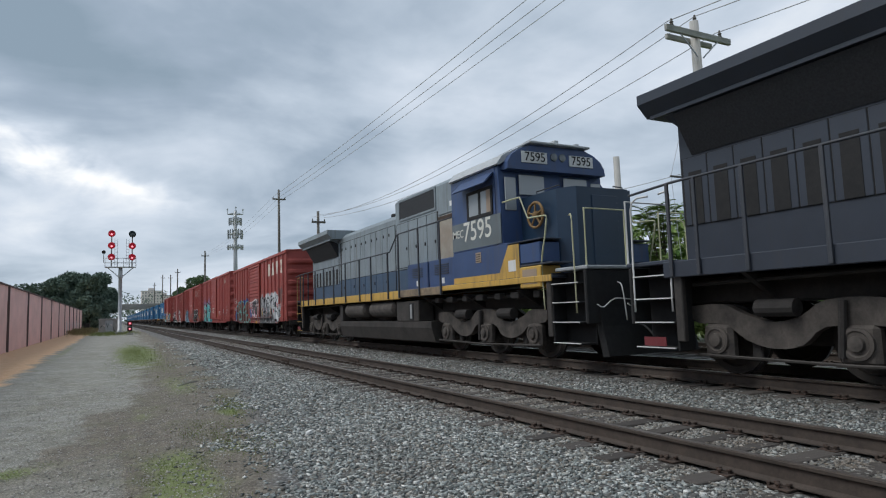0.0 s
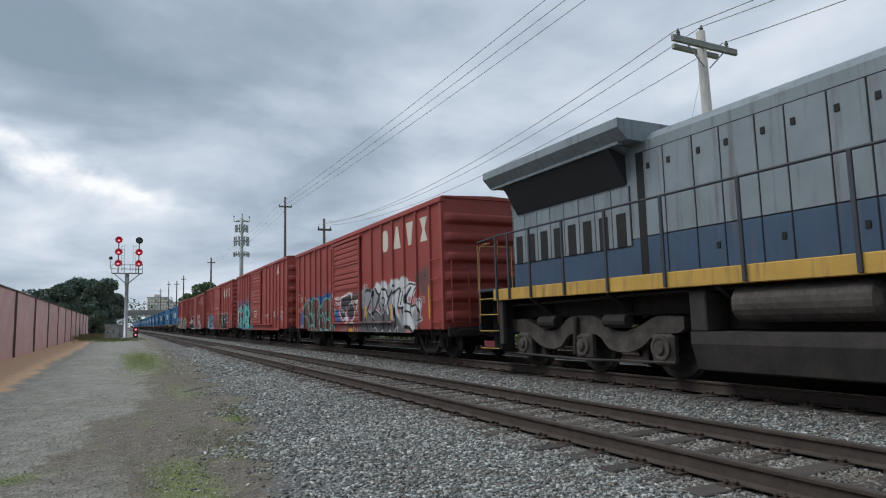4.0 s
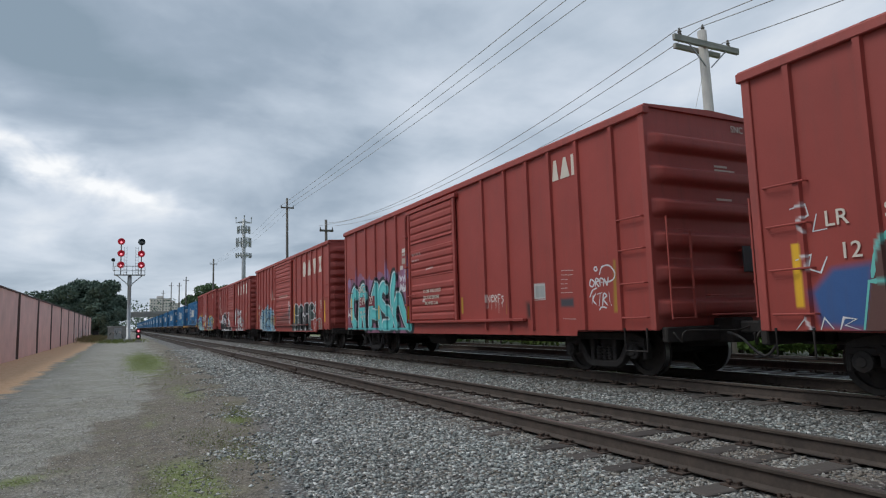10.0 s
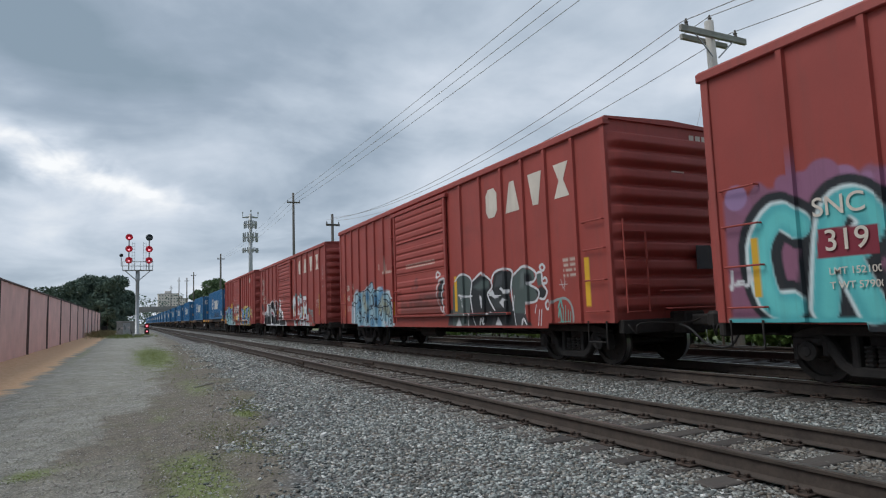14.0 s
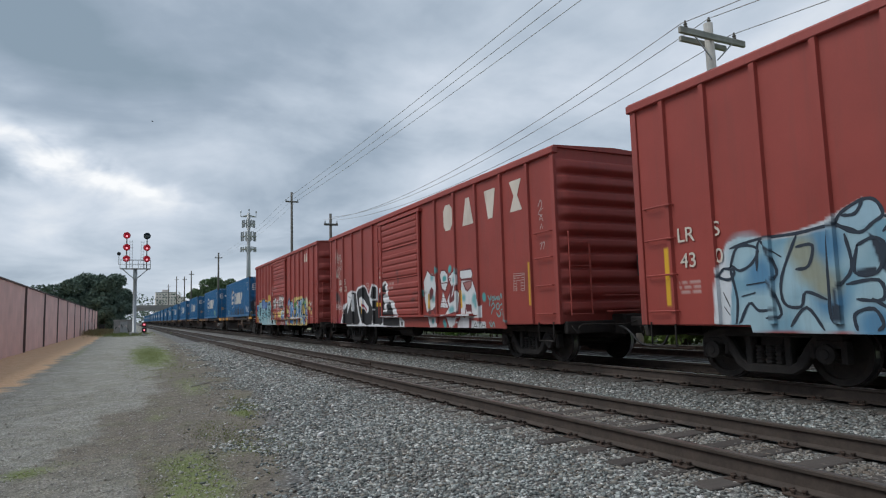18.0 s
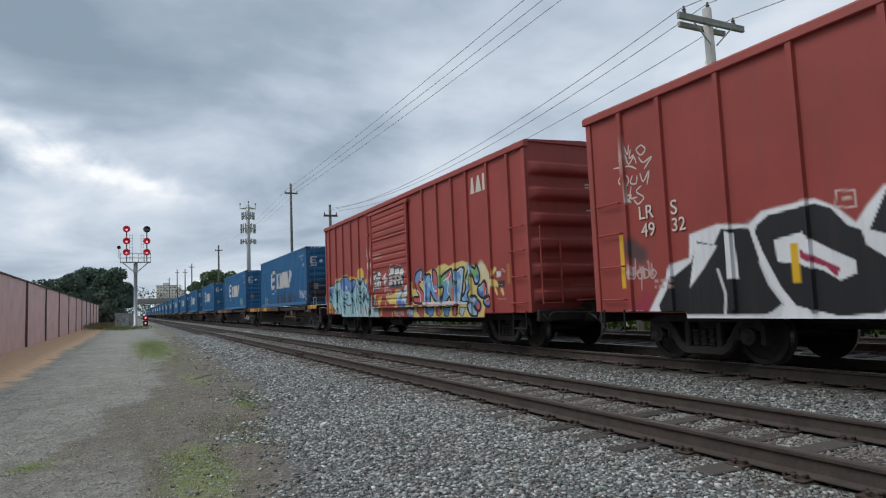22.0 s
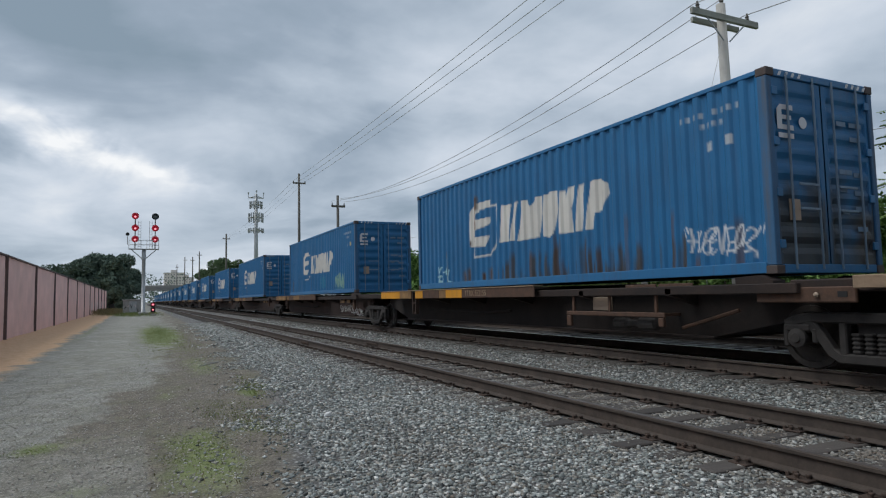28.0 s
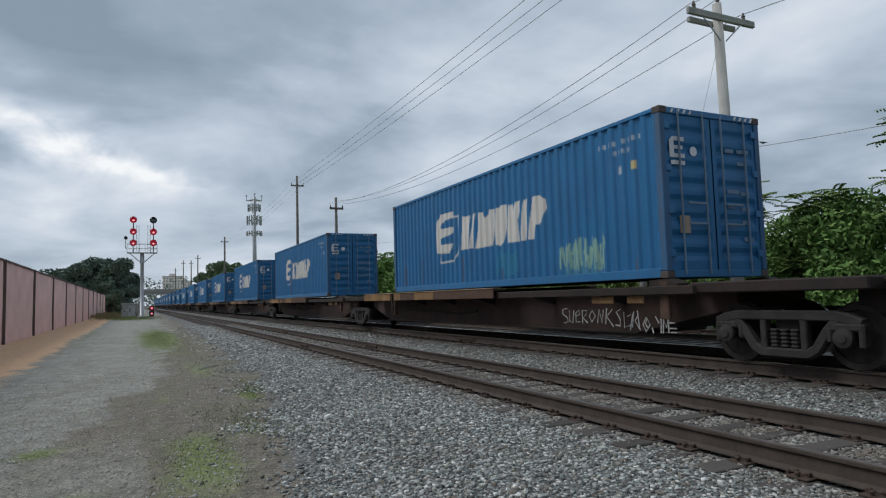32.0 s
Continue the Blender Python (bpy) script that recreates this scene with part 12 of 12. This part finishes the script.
        for a, b in ((6.9, 8.3), (5.3, 6.85)):
            bx = part("battery_box", Mesh().box(s * 0.9, s * 1.28, a + 0.02, b - 0.02, W, zb + 0.04, 0.02), pal["box"], lo)
            if a > 5:
                for i in range(5):
                    part("louvre", Mesh().box(s * 1.275, s * 1.30, a + 0.35, b - 0.4, 2.05 + 0.06 * i, 2.075 + 0.06 * i, 0.004), "dark_grey", bx)
                part("notice", Mesh().box(s * 1.282, s * 1.288, a + 0.6, a + 0.75, 1.80, 1.95), "white", bx, "small white notice")
        # radiator compartment doors with dark openings
        for k in range(8):
            u = 15.95 + 0.475 * k
            part("hood_door", Mesh().box(s * 0.885, s * 0.90, u + 0.01, u + 0.465, zb - 0.12, 3.38, 0.006), up, lo)
            part("vent", Mesh().box(s * 0.898, s * 0.908, u + 0.11, u + 0.36, 2.30, pal["vent"], 0.004), "black", lo, "dark vent opening")
    part("exhaust_stack", Mesh().box(-0.3, 0.3, 12.6, 13.6, 4.25, 4.42, 0.03), "black", lo)
    part("horn", Mesh().cyl((-0.35, 10.6, 4.42), (-0.35, 11.1, 4.42), 0.05, 8, 0.09).cyl((-0.35, 10.8, 4.25), (-0.35, 10.8, 4.42), 0.03, 6).cyl((-0.5, 10.7, 4.40), (-0.5, 11.1, 4.40), 0.04, 8, 0.08), "black", lo)
    part("hood_end", Mesh().box(-0.84, 0.84, 19.8, 19.83, W + 0.05, 3.9, 0.01), up, lo)
    # cab
    c0, c1 = 2.68, 4.98
    roof = [(-1.5, 4.30), (-1.35, 4.47), (-0.75, 4.74), (0.75, 4.74), (1.35, 4.47), (1.5, 4.30)]
    cab = part("cab", Mesh().prism([(-1.5, 2.50), (1.5, 2.50)] + [(x * 0.996, z - 0.05) for x, z in roof[::-1]], "y", c0 + 0.25, c1), cabc, lo, "blue cab")
    part("cab_base", Mesh().box(-1.5, 1.5, 2.5, c1, W, 2.50, 0.02), pal["base"], lo)
    part("cab_front", Mesh().prism([(c0, 2.5), (c0 + 0.25, 2.5), (c0 + 0.25, 4.25), (c0 + 0.12, 4.25)], "x", -1.48, 1.48), cabc, lo)
    part("cab_roof", Mesh().prism([(-1.56, 4.29), (-1.40, 4.50), (-0.78, 4.79), (0.78, 4.79), (1.40, 4.50), (1.56, 4.29), (1.50, 4.27), (0.75, 4.735), (-0.75, 4.735), (-1.50, 4.27)], "y", c0 + 0.02, c1 + 0.03), "roof_grey", lo, "pale grey cab roof")
    part("roof_visor", Mesh().box(-0.86, 0.86, c0 - 0.30, c0 + 0.2, 4.75, 4.80, 0.012), "roof_grey", lo, "pale roof visor")
    for k in range(5):
        part("roof_fitting", Mesh().box(-0.7 + 0.3 * k, -0.58 + 0.3 * k, c0 - 0.2 + 0.35 * (k % 2), c0 + 0.1 + 0.35 * (k % 2), 4.79, 4.84 + 0.03 * (k % 3), 0.01), "roof_grey", lo)
    hb = part("headlight_box", Mesh().prism([(-1.40, 4.16), (1.40, 4.16), (1.38, 4.32), (1.28, 4.48), (1.08, 4.62), (0.78, 4.735), (-0.78, 4.735), (-1.08, 4.62), (-1.28, 4.48), (-1.38, 4.32)], "y", c0 - 0.16, c0 + 0.3), cabc, lo, "number board housing")
    for s in (-1, 1):
        part("headlight", Mesh().turned([(c0 - 0.20, 0.03), (c0 - 0.19, 0.09), (c0 - 0.15, 0.10)], (s * 0.12, 0, 4.50), "y", 14), "glass", hb, "round headlight")
        part("number_board", Mesh().box(s * 0.32, s * 1.02, c0 - 0.185, c0 - 0.16, 4.32, 4.58, 0.005), "white", hb, "lit number board")
        for a, b in ((0.50, 1.32),):
            wf = part("windshield", Mesh().box(s * 0.28, s * 0.98, c0 + 0.02, c0 + 0.045, 3.62, 4.08, 0.02), "pane", lo, "cab windshield")
        part("front_door_window", Mesh().box(s * 1.08, s * 1.38, c0 + 0.0, c0 + 0.03, 3.25, 4.0, 0.02), "pane", lo, "cab door window")
        # side windows with frame, awning and grey panel
        x = s * 1.5
        part("window_frame", Mesh().box(x - s * 0.01, x + s * 0.02, 3.02, 4.18, 3.20, 3.28).box(x - s * 0.01, x + s * 0.02, 3.02, 4.18, 3.80, 3.87).box(x - s * 0.01, x + s * 0.02, 3.02, 3.10, 3.28, 3.80).box(x - s * 0.01, x + s * 0.02, 4.10, 4.18, 3.28, 3.80).box(x - s * 0.01, x + s * 0.02, 3.55, 3.64, 3.28, 3.80), "black", lo)
        for a, b in ((3.10, 3.55), (3.64, 4.10)):
            part("side_window", Mesh().box(x - s * 0.005, x + s * 0.008, a, b, 3.28, 3.80), "pane", lo, "pale reflecting side window")
        part("sliding_edge", Mesh().box(x + s * 0.008, x + s * 0.018, 3.56, 3.60, 3.27, 3.81), "steel", lo)
        part("arm_board", Mesh().box(x + s * 0.006, x + s * 0.016, 3.10, 3.28, 3.28, 3.80), "primer", lo, "tan window board")
        part("awning", Mesh().prism([(x, 4.14), (x + s * 0.02, 4.16), (x + s * 0.28, 3.90), (x + s * 0.26, 3.88)], "y", 2.95, 4.45), cabc, lo, "folding blue awning")
        part("number_panel", Mesh().box(x, x + s * 0.006, c0 + 0.04, c1 - 0.01, 2.52, 3.19), pal["panel"], lo, "grey number panel")
        vt = part("cab_vent", Mesh().box(x, x + s * 0.012, 3.62, 3.86, 2.16, 2.40, 0.004), "primer", lo, "slotted cab vent")
        for k in range(4):
            part("vent_slot", Mesh().box(x + s * 0.010, x + s * 0.016, 3.65, 3.83, 2.19 + 0.05 * k, 2.21 + 0.05 * k), "black", vt)
        if pal["flash"]:
            part("corner_panel", Mesh().prism([(2.07, 2.43), (2.47, 2.43), (2.85, 1.86), (c1 - 0.02, 1.86), (c1 - 0.02, 1.72), (2.07, 1.72)], "x", x, x + s * 0.008), sillc, lo, "yellow painted corner")
            part("plate", Mesh().box(x + s * 0.008, x + s * 0.014, 2.2, 2.48, 1.86, 2.10), "white", lo, "white plate")
    if number:
        me = digits(number, 0.66, "bone")
        part("road_number", me, "bone", lo, "painted road number", at=Matrix(((0, 0, -1, -1.512), (-1, 0, 0, 3.74), (0, 1, 0, 2.92), (0, 0, 0, 1))))
        for s in (-1, 1):
            part("board_number", digits(number, 0.29, "black"), "black", lo, "black board number", at=Matrix(((1, 0, 0, s * 0.66), (0, 0, 1, c0 - 0.192), (0, 1, 0, 4.45), (0, 0, 0, 1))))
        part("reporting_mark", digits("MEC", 0.27, "bone"), "bone", lo, "painted owner's mark", at=Matrix(((0, 0, -1, -1.512), (-1, 0, 0, 4.66), (0, 1, 0, 2.92), (0, 0, 0, 1))))
    # nose
    part("nose", Mesh().prism([(-0.73, 1.06), (0.73, 1.06), (0.96, 1.42), (0.96, 2.70), (-0.96, 2.70), (-0.96, 1.42)], "z", 1.72, 3.50), pal["nose"], lo, "blunt dark blue nose")
    part("nose_cap", Mesh().prism([(-0.70, 1.10), (0.70, 1.10), (0.92, 1.44), (0.92, 2.70), (-0.92, 2.70), (-0.92, 1.44)], "z", 3.50, 3.53), pal["nose"], lo)
    part("nose_door", Mesh().box(-0.34, 0.34, 1.035, 1.062, 1.80, 3.36, 0.012), pal["nose"], lo)
    part("nose_handrail", Mesh().tube([(-0.80, 2.3, 3.5), (-0.80, 2.3, 3.62), (-0.80, 1.5, 3.62), (-0.80, 1.5, 3.5)], 0.014, 6), rail, lo)
    part("nose_handrail", Mesh().tube([(0.4, 1.2, 3.5), (0.4, 1.2, 3.60), (0.7, 1.25, 3.60), (0.7, 1.25, 3.5)], 0.014, 6), rail, lo)
    # brake wheel and side platform beside the nose
    bw = part("brake_wheel", Mesh().tube([(-1.10, 1.98 + 0.27 * math.cos(0.3 * k), 3.04 + 0.27 * math.sin(0.3 * k)) for k in range(22)], 0.032, 6), "ochre", lo, "rusty ochre hand-brake wheel", smooth=True)
    for k in range(5):
        a = 1.2566 * k + 0.3
        part("spoke", Mesh().cyl((-1.10, 1.98, 3.04), (-1.10, 1.98 + 0.26 * math.cos(a), 3.04 + 0.26 * math.sin(a)), 0.024, 6), "ochre", bw)
    part("wheel_hub", Mesh().turned([(-1.14, 0.04), (-1.13, 0.08), (-0.97, 0.10)], (0, 1.98, 3.04), "x", 12), "ochre", bw)
    for s in (-1, 1):
        part("side_platform", Mesh().box(s * 1.0, s * 1.5, 0.95, 2.06, 1.93, 1.97, 0.01), "dark_grey", lo)
        part("corner_box", Mesh().box(s * 1.0, s * 1.52, 1.33, 2.06, 1.48, 1.92, 0.02), sillc if pal["flash"] else down, lo)
        part("nose_box", Mesh().box(s * 0.98, s * 1.49, 1.36, 2.06, 1.985, 2.40, 0.02), pal["base"], lo, "low box beside the nose")
        part("nose_box_top", Mesh().box(s * 0.97, s * 1.51, 1.30, 2.50, 2.445, 2.475, 0.008), "dark_grey", lo)
        part("box_panel", Mesh().box(s * 1.52, s * 1.527, 1.45, 1.95, 1.56, 1.86, 0.004), "primer" if pal["flash"] else down, lo)
        part("step_box", Mesh().box(s * 0.98, s * 1.498, 2.07, 2.49, W, 2.44, 0.02), pal["base"], lo, "box beside the nose")
    # end platforms with steps, plough and couplers
    for ye, d, deck in ((0.0, 1, 1.82), (LEN, -1, W + 0.05)):
        part("end_platform", Mesh().box(-1.45, 1.45, ye + d * 0.02, ye + d * 0.95, deck - 0.07, deck, 0.015), "steel" if d > 0 else "dark_grey", lo)
        part("pilot", Mesh().box(-1.45, 1.45, ye + d * 0.06, ye + d * 0.14, 0.75, deck - 0.08, 0.02), "black", lo)
        if d > 0:
            part("snow_plough", Mesh().prism([(-0.12, 0.16), (0.05, 0.14), (0.16, 0.6), (0.14, 1.2), (0.08, 1.22), (0.02, 0.7)], "x", -1.15, 1.15), "black", lo, "black steel plough")
        for s in (-1, 1):
            well = part("step_well", Mesh().box(s * 1.10, s * 1.14, ye + d * 0.20, ye + d * 1.05, 0.35, deck - 0.08, 0.01).box(s * 1.14, s * 1.47, ye + d * 1.03, ye + d * 1.07, 0.35, deck - 0.08, 0.01), "black", lo)
            for z in (0.40, 0.79, 1.16, 1.52):
                st = part("step", Mesh().box(s * 1.14, s * 1.50, ye + d * 0.22, ye + d * 1.02, z - 0.03, z, 0.006), "black", well)
                if z < 0.5 and d < 0:
                    part("step_patch", Mesh().box(s * 1.505, s * 1.515, ye + d * 0.4, ye + d * 0.85, z + 0.02, z + 0.16), "step_red", well, "red patch")
                part("step_edge", Mesh().box(s * 1.495, s * 1.51, ye + d * 0.22, ye + d * 1.02, z - 0.012, z + 0.004), "white" if d > 0 or not pal["flash"] else "yellow", well, "painted step edge")
            part("corner_post", Mesh().box(s * 1.40, s * 1.50, ye + d * 1.05, ye + d * 1.2, 0.5, W, 0.015), "tank", lo)
            if d > 0:
                part("grab_rail", Mesh().tube(curve([(s * 1.47, ye + u, z) for u, z in ((2.68, 3.41), (2.1, 3.41), (1.98, 3.36), (1.78, 2.98), (1.68, 2.92), (1.2, 2.90), (1.12, 2.82), (1.22, 2.4), (1.34, 1.98), (1.32, 1.45), (1.30, 1.03))], 2), 0.017, 6), pal["grab"], lo, "bent pale grab rail", smooth=True)
            for off in ((0.3,) if d > 0 else (0.22, 1.0)):
                x = s * 1.49
                part("grab_rail", Mesh().tube(curve([(x, ye + d * off, 0.95), (x, ye + d * (off + 0.02), 2.2), (x * 0.99, ye + d * (off + 0.05), 2.75), (x * 0.9, ye + d * (off + (0.28 if off < 0.5 else -0.28)), 2.82)], 3), 0.016, 6), pal["grab"] if d > 0 or not pal["flash"] else "orange_rail", lo, "painted grab rail", smooth=True)
            part("lift_lever", Mesh().tube(curve([(s * 0.3, ye - d * 0.05, 1.15), (s * 0.9, ye - d * 0.08, 1.2), (s * 1.2, ye - d * 0.10, 1.05), (s * 1.35, ye - d * 0.1, 1.1)], 3), 0.010, 6), "white", lo)
            part("end_rail", Mesh().tube([(s * 1.42, ye + d * 0.05, deck), (s * 1.42, ye + d * 0.05, deck + 1.05), (s * 0.45, ye + d * 0.05, deck + 1.05), (s * 0.45, ye + d * 0.05, deck)], 0.019, 6), pal["grab"] if d > 0 or not pal["flash"] else "orange_rail", lo)
            part("mu_hose", Mesh().tube(curve([(s * 0.75, ye, 1.5), (s * 0.76, ye - d * 0.12, 1.4), (s * 0.70, ye - d * 0.14, 0.8)], 4), 0.014, 6), "white", lo, "pale hanging hose", smooth=True)
        coupler(lo, ye, -d)
    # handrails along the walkways
    for s in (-1, 1):
        x = s * 1.50
        tops = [(4.9, 3.40), (8.35, 3.39), (8.95, 2.92), (19.4, 2.90), (20.3, 2.85)]
        part("handrail", Mesh().tube([(x + s * 0.065, u, z) for u, z in tops], 0.02, 6), rail, lo, "long walkway handrail", smooth=True)
        for u in (5.6, 6.9, 8.3, 9.15, 10.6, 11.7, 13.2, 14.6, 15.9, 17.1, 18.2, 19.0, 19.5):
            z = float(np.interp(u, [a for a, _ in tops], [b for _, b in tops]))
            part("stanchion", Mesh().box(x - 0.02 + s * 0.065, x + 0.02 + s * 0.065, u - 0.028, u + 0.028, W - 0.22, z, 0.006), rail, lo)
    # tank, reservoirs and boxes between the trucks
    part("fuel_tank", Mesh().prism([(-1.42, 0.62), (-1.30, 0.24), (-0.9, 0.17), (0.9, 0.17), (1.30, 0.24), (1.42, 0.62), (1.42, 0.80), (-1.42, 0.80)], "y", 6.5, 14.3), "tank", lo, "dusty fuel tank")
    part("tank_core", Mesh().box(-0.9, 0.9, 6.7, 14.2, 0.80, 1.12, 0.03), "underframe", lo)
    for s in (-1, 1):
        for a, b in ((9.0, 11.1), (11.55, 13.6)):
            part("air_reservoir", Mesh().turned([(a, 0.06), (a + 0.03, 0.16), (a + 0.10, 0.255), (b - 0.10, 0.255), (b - 0.03, 0.16), (b, 0.06)], (s * 1.24, 0, 1.18), "y", 20), "dusty", lo, "grey air reservoir", smooth=False)
        part("equipment_box", Mesh().box(s * 0.95, s * 1.44, 7.25, 8.8, 0.80, 1.38, 0.02), "tank", lo)
        part("gauge_strip", Mesh().box(s * 1.44, s * 1.455, 7.58, 7.86, 0.84, 1.32, 0.005), "black", lo)
        part("sight_gauge", Mesh().box(s * 1.455, s * 1.465, 7.66, 7.78, 0.88, 1.28, 0.004), "steel", lo, "bright sight gauge")
        part("end_plate", Mesh().box(s * 0.9, s * 1.42, 14.0, 14.3, 0.80, 1.40, 0.02), "tank", lo)
        part("pipe_run", Mesh().tube([(s * 1.25, 2.2, 1.34), (s * 1.25, 6.6, 1.36), (s * 1.3, 14.4, 1.42), (s * 1.25, 19.4, 1.34)], 0.028, 6), "underframe", lo)
        for k in range(7):
            u = 1.6 + 0.75 * k
            part("junction_box", Mesh().box(s * 1.20, s * 1.38, u, u + 0.22 + 0.1 * (k % 2), 1.28, 1.43, 0.02), "truck", lo)
    loco_truck(lo, 4.1)
    loco_truck(lo, 17.1)
    return lo


M["ochre"] = paint("ochre iron", (0.22, 0.13, 0.05), 0.7, 0.7, (0.07, 0.045, 0.03), 10)
M["bone"] = paint("off-white number paint", (0.66, 0.66, 0.60), 0.5, 0.15, (0.3, 0.3, 0.28))
M["worn_sill"] = grimy("worn walkway edge", (0.13, 0.10, 0.075), (0.33, 0.25, 0.16), 2.2, 0.8)
M["step_red"] = paint("red step patch", (0.16, 0.025, 0.03), 0.6, 0.6)
M["roof_grey"] = paint("pale roof paint", (0.42, 0.44, 0.45), 0.5, 0.35, (0.2, 0.19, 0.18))
# pale tint puts the sky seen through the panes into their colour
M["pane"] = glass("pane tinted by sky", (0.30, 0.32, 0.33))
LIVERY = {"hood": "grey_paint", "low": "faded_blue", "cab": "blue_paint", "base": "blue_paint", "sill": "yellow", "rail": "rail_dark", "wing": "grey_paint", "patch": "primed", "box": "blue_paint", "panel": "panel_grey", "nose": "navy", "grab": "handrail", "flash": True, "vent": 2.92, "worn": "worn_sill"}
M["primed"] = grimy("pale primed sheet", (0.40, 0.37, 0.31), (0.27, 0.21, 0.16), 1.3, 0.75, bump=0.1)
M["panel_grey"] = paint("number panel grey", (0.125, 0.15, 0.16), 0.45, 0.2)
PLAIN = {"hood": "dark_grey", "low": "dark_grey", "cab": "dark_grey", "base": "dark_grey", "sill": "dark_grey", "rail": "rail_dark", "wing": "dark_grey", "patch": "dark_grey", "box": "dark_grey", "panel": "dark_grey", "nose": "dark_grey", "grab": "white", "flash": False, "vent": 3.15, "worn": "dark_grey"}
ENGINES = [(8.9, locomotive(8.9, LIVERY, "7595", "grey and blue diesel locomotive with a yellow sill")), (-12.65, locomotive(-12.65, PLAIN, "", "charcoal diesel locomotive leading the train"))]


# ---------------------------------------------------------------- movement
RUN = [(0, 0.0), (2, 8.28), (4, 16.39), (6, 24.61), (8, 32.88), (10, 41.04), (12, 49.28), (14, 57.67), (16, 66.00), (18, 74.34), (20, 82.68), (22, 90.96), (24, 99.36), (26, 107.85), (28, 116.25), (30, 124.56), (32, 132.83)]


def rolled(t):
    return float(np.interp(t, [a for a, _ in RUN], [b for _, b in RUN]))


def bird(x, y, z, turn, label, spread):
    """A small dark bird: body, head, tail and two wings."""
    def small(m):
        m.v = [(p * 0.45, q * 0.45, r * 0.45) for p, q, r in m.v]
        return m

    b = thing("bird", label, "bird", pose(x, y, z, 0, 0, turn))
    part("body", small(Mesh().turned([(-0.14, 0.01), (-0.10, 0.05), (0.0, 0.07), (0.09, 0.05), (0.14, 0.015)], (0, 0, 0.09), "y", 10)), "hose", b)
    part("head", small(Mesh().turned([(0.10, 0.01), (0.12, 0.04), (0.16, 0.045), (0.20, 0.02), (0.235, 0.004)], (0, 0, 0.13), "y", 8)), "hose", b)
    part("tail", small(Mesh().prism([(-0.03, -0.12), (0.03, -0.12), (0.055, -0.27), (-0.055, -0.27)], "z", 0.075, 0.09)), "hose", b)
    for s in (-1, 1):
        if spread:
            part("wing", small(Mesh().prism([(s * 0.04, 0.08), (s * 0.22, 0.10), (s * 0.46, -0.02), (s * 0.24, -0.06), (s * 0.04, -0.07)], "z", 0.11, 0.125)), "hose", b)
        else:
            part("wing", small(Mesh().prism([(0.08, 0.08), (0.08, 0.12), (-0.2, 0.07), (-0.06, 0.05)], "x", s * 0.055, s * 0.075)), "hose", b)
            part("leg", small(Mesh().cyl((s * 0.03, 0.0, 0.0), (s * 0.03, 0.0, 0.06), 0.008, 5)), "hose", b)
    return b


bird(16.16, 11.99, 5.69, 60, "small dark bird perched on the telephone cable", False)
FLYER = bird(150, 400, 12, 90, "small dark bird flying past with spread wings", True)


def motions():
    walk(FLYER, [(0, pose(150, 400, 12, 0, 0, 90)), (8, pose(100, 230, 16, 0, 0, 90)), (14.5, pose(42, 70, 18.5, 0, 0, 90)), (17.2, pose(10.5, 60, 19.3, 0, 0, 90)), (18.0, pose(1.5, 60, 19.2, 0, 0, 90)), (18.8, pose(-7.8, 60, 17.8, 0, 0, 90)), (25, pose(-85, 75, 20, 0, 0, 90)), (32, pose(-180, 90, 22, 0, 0, 90))])
    for y, car in ENGINES + BOX + SPINES + BLUES:
        walk(car, [(t, pose(MAIN_X, y - d, MAIN_Z)) for t, d in RUN])
    steps = [k * 32.0 / 264 for k in range(265)]
    for ob, y, r in WHEELS:
        walk(ob, [(t, pose(0, y, r, math.degrees(rolled(t) / r), 0, 0)) for t in steps])


motions()
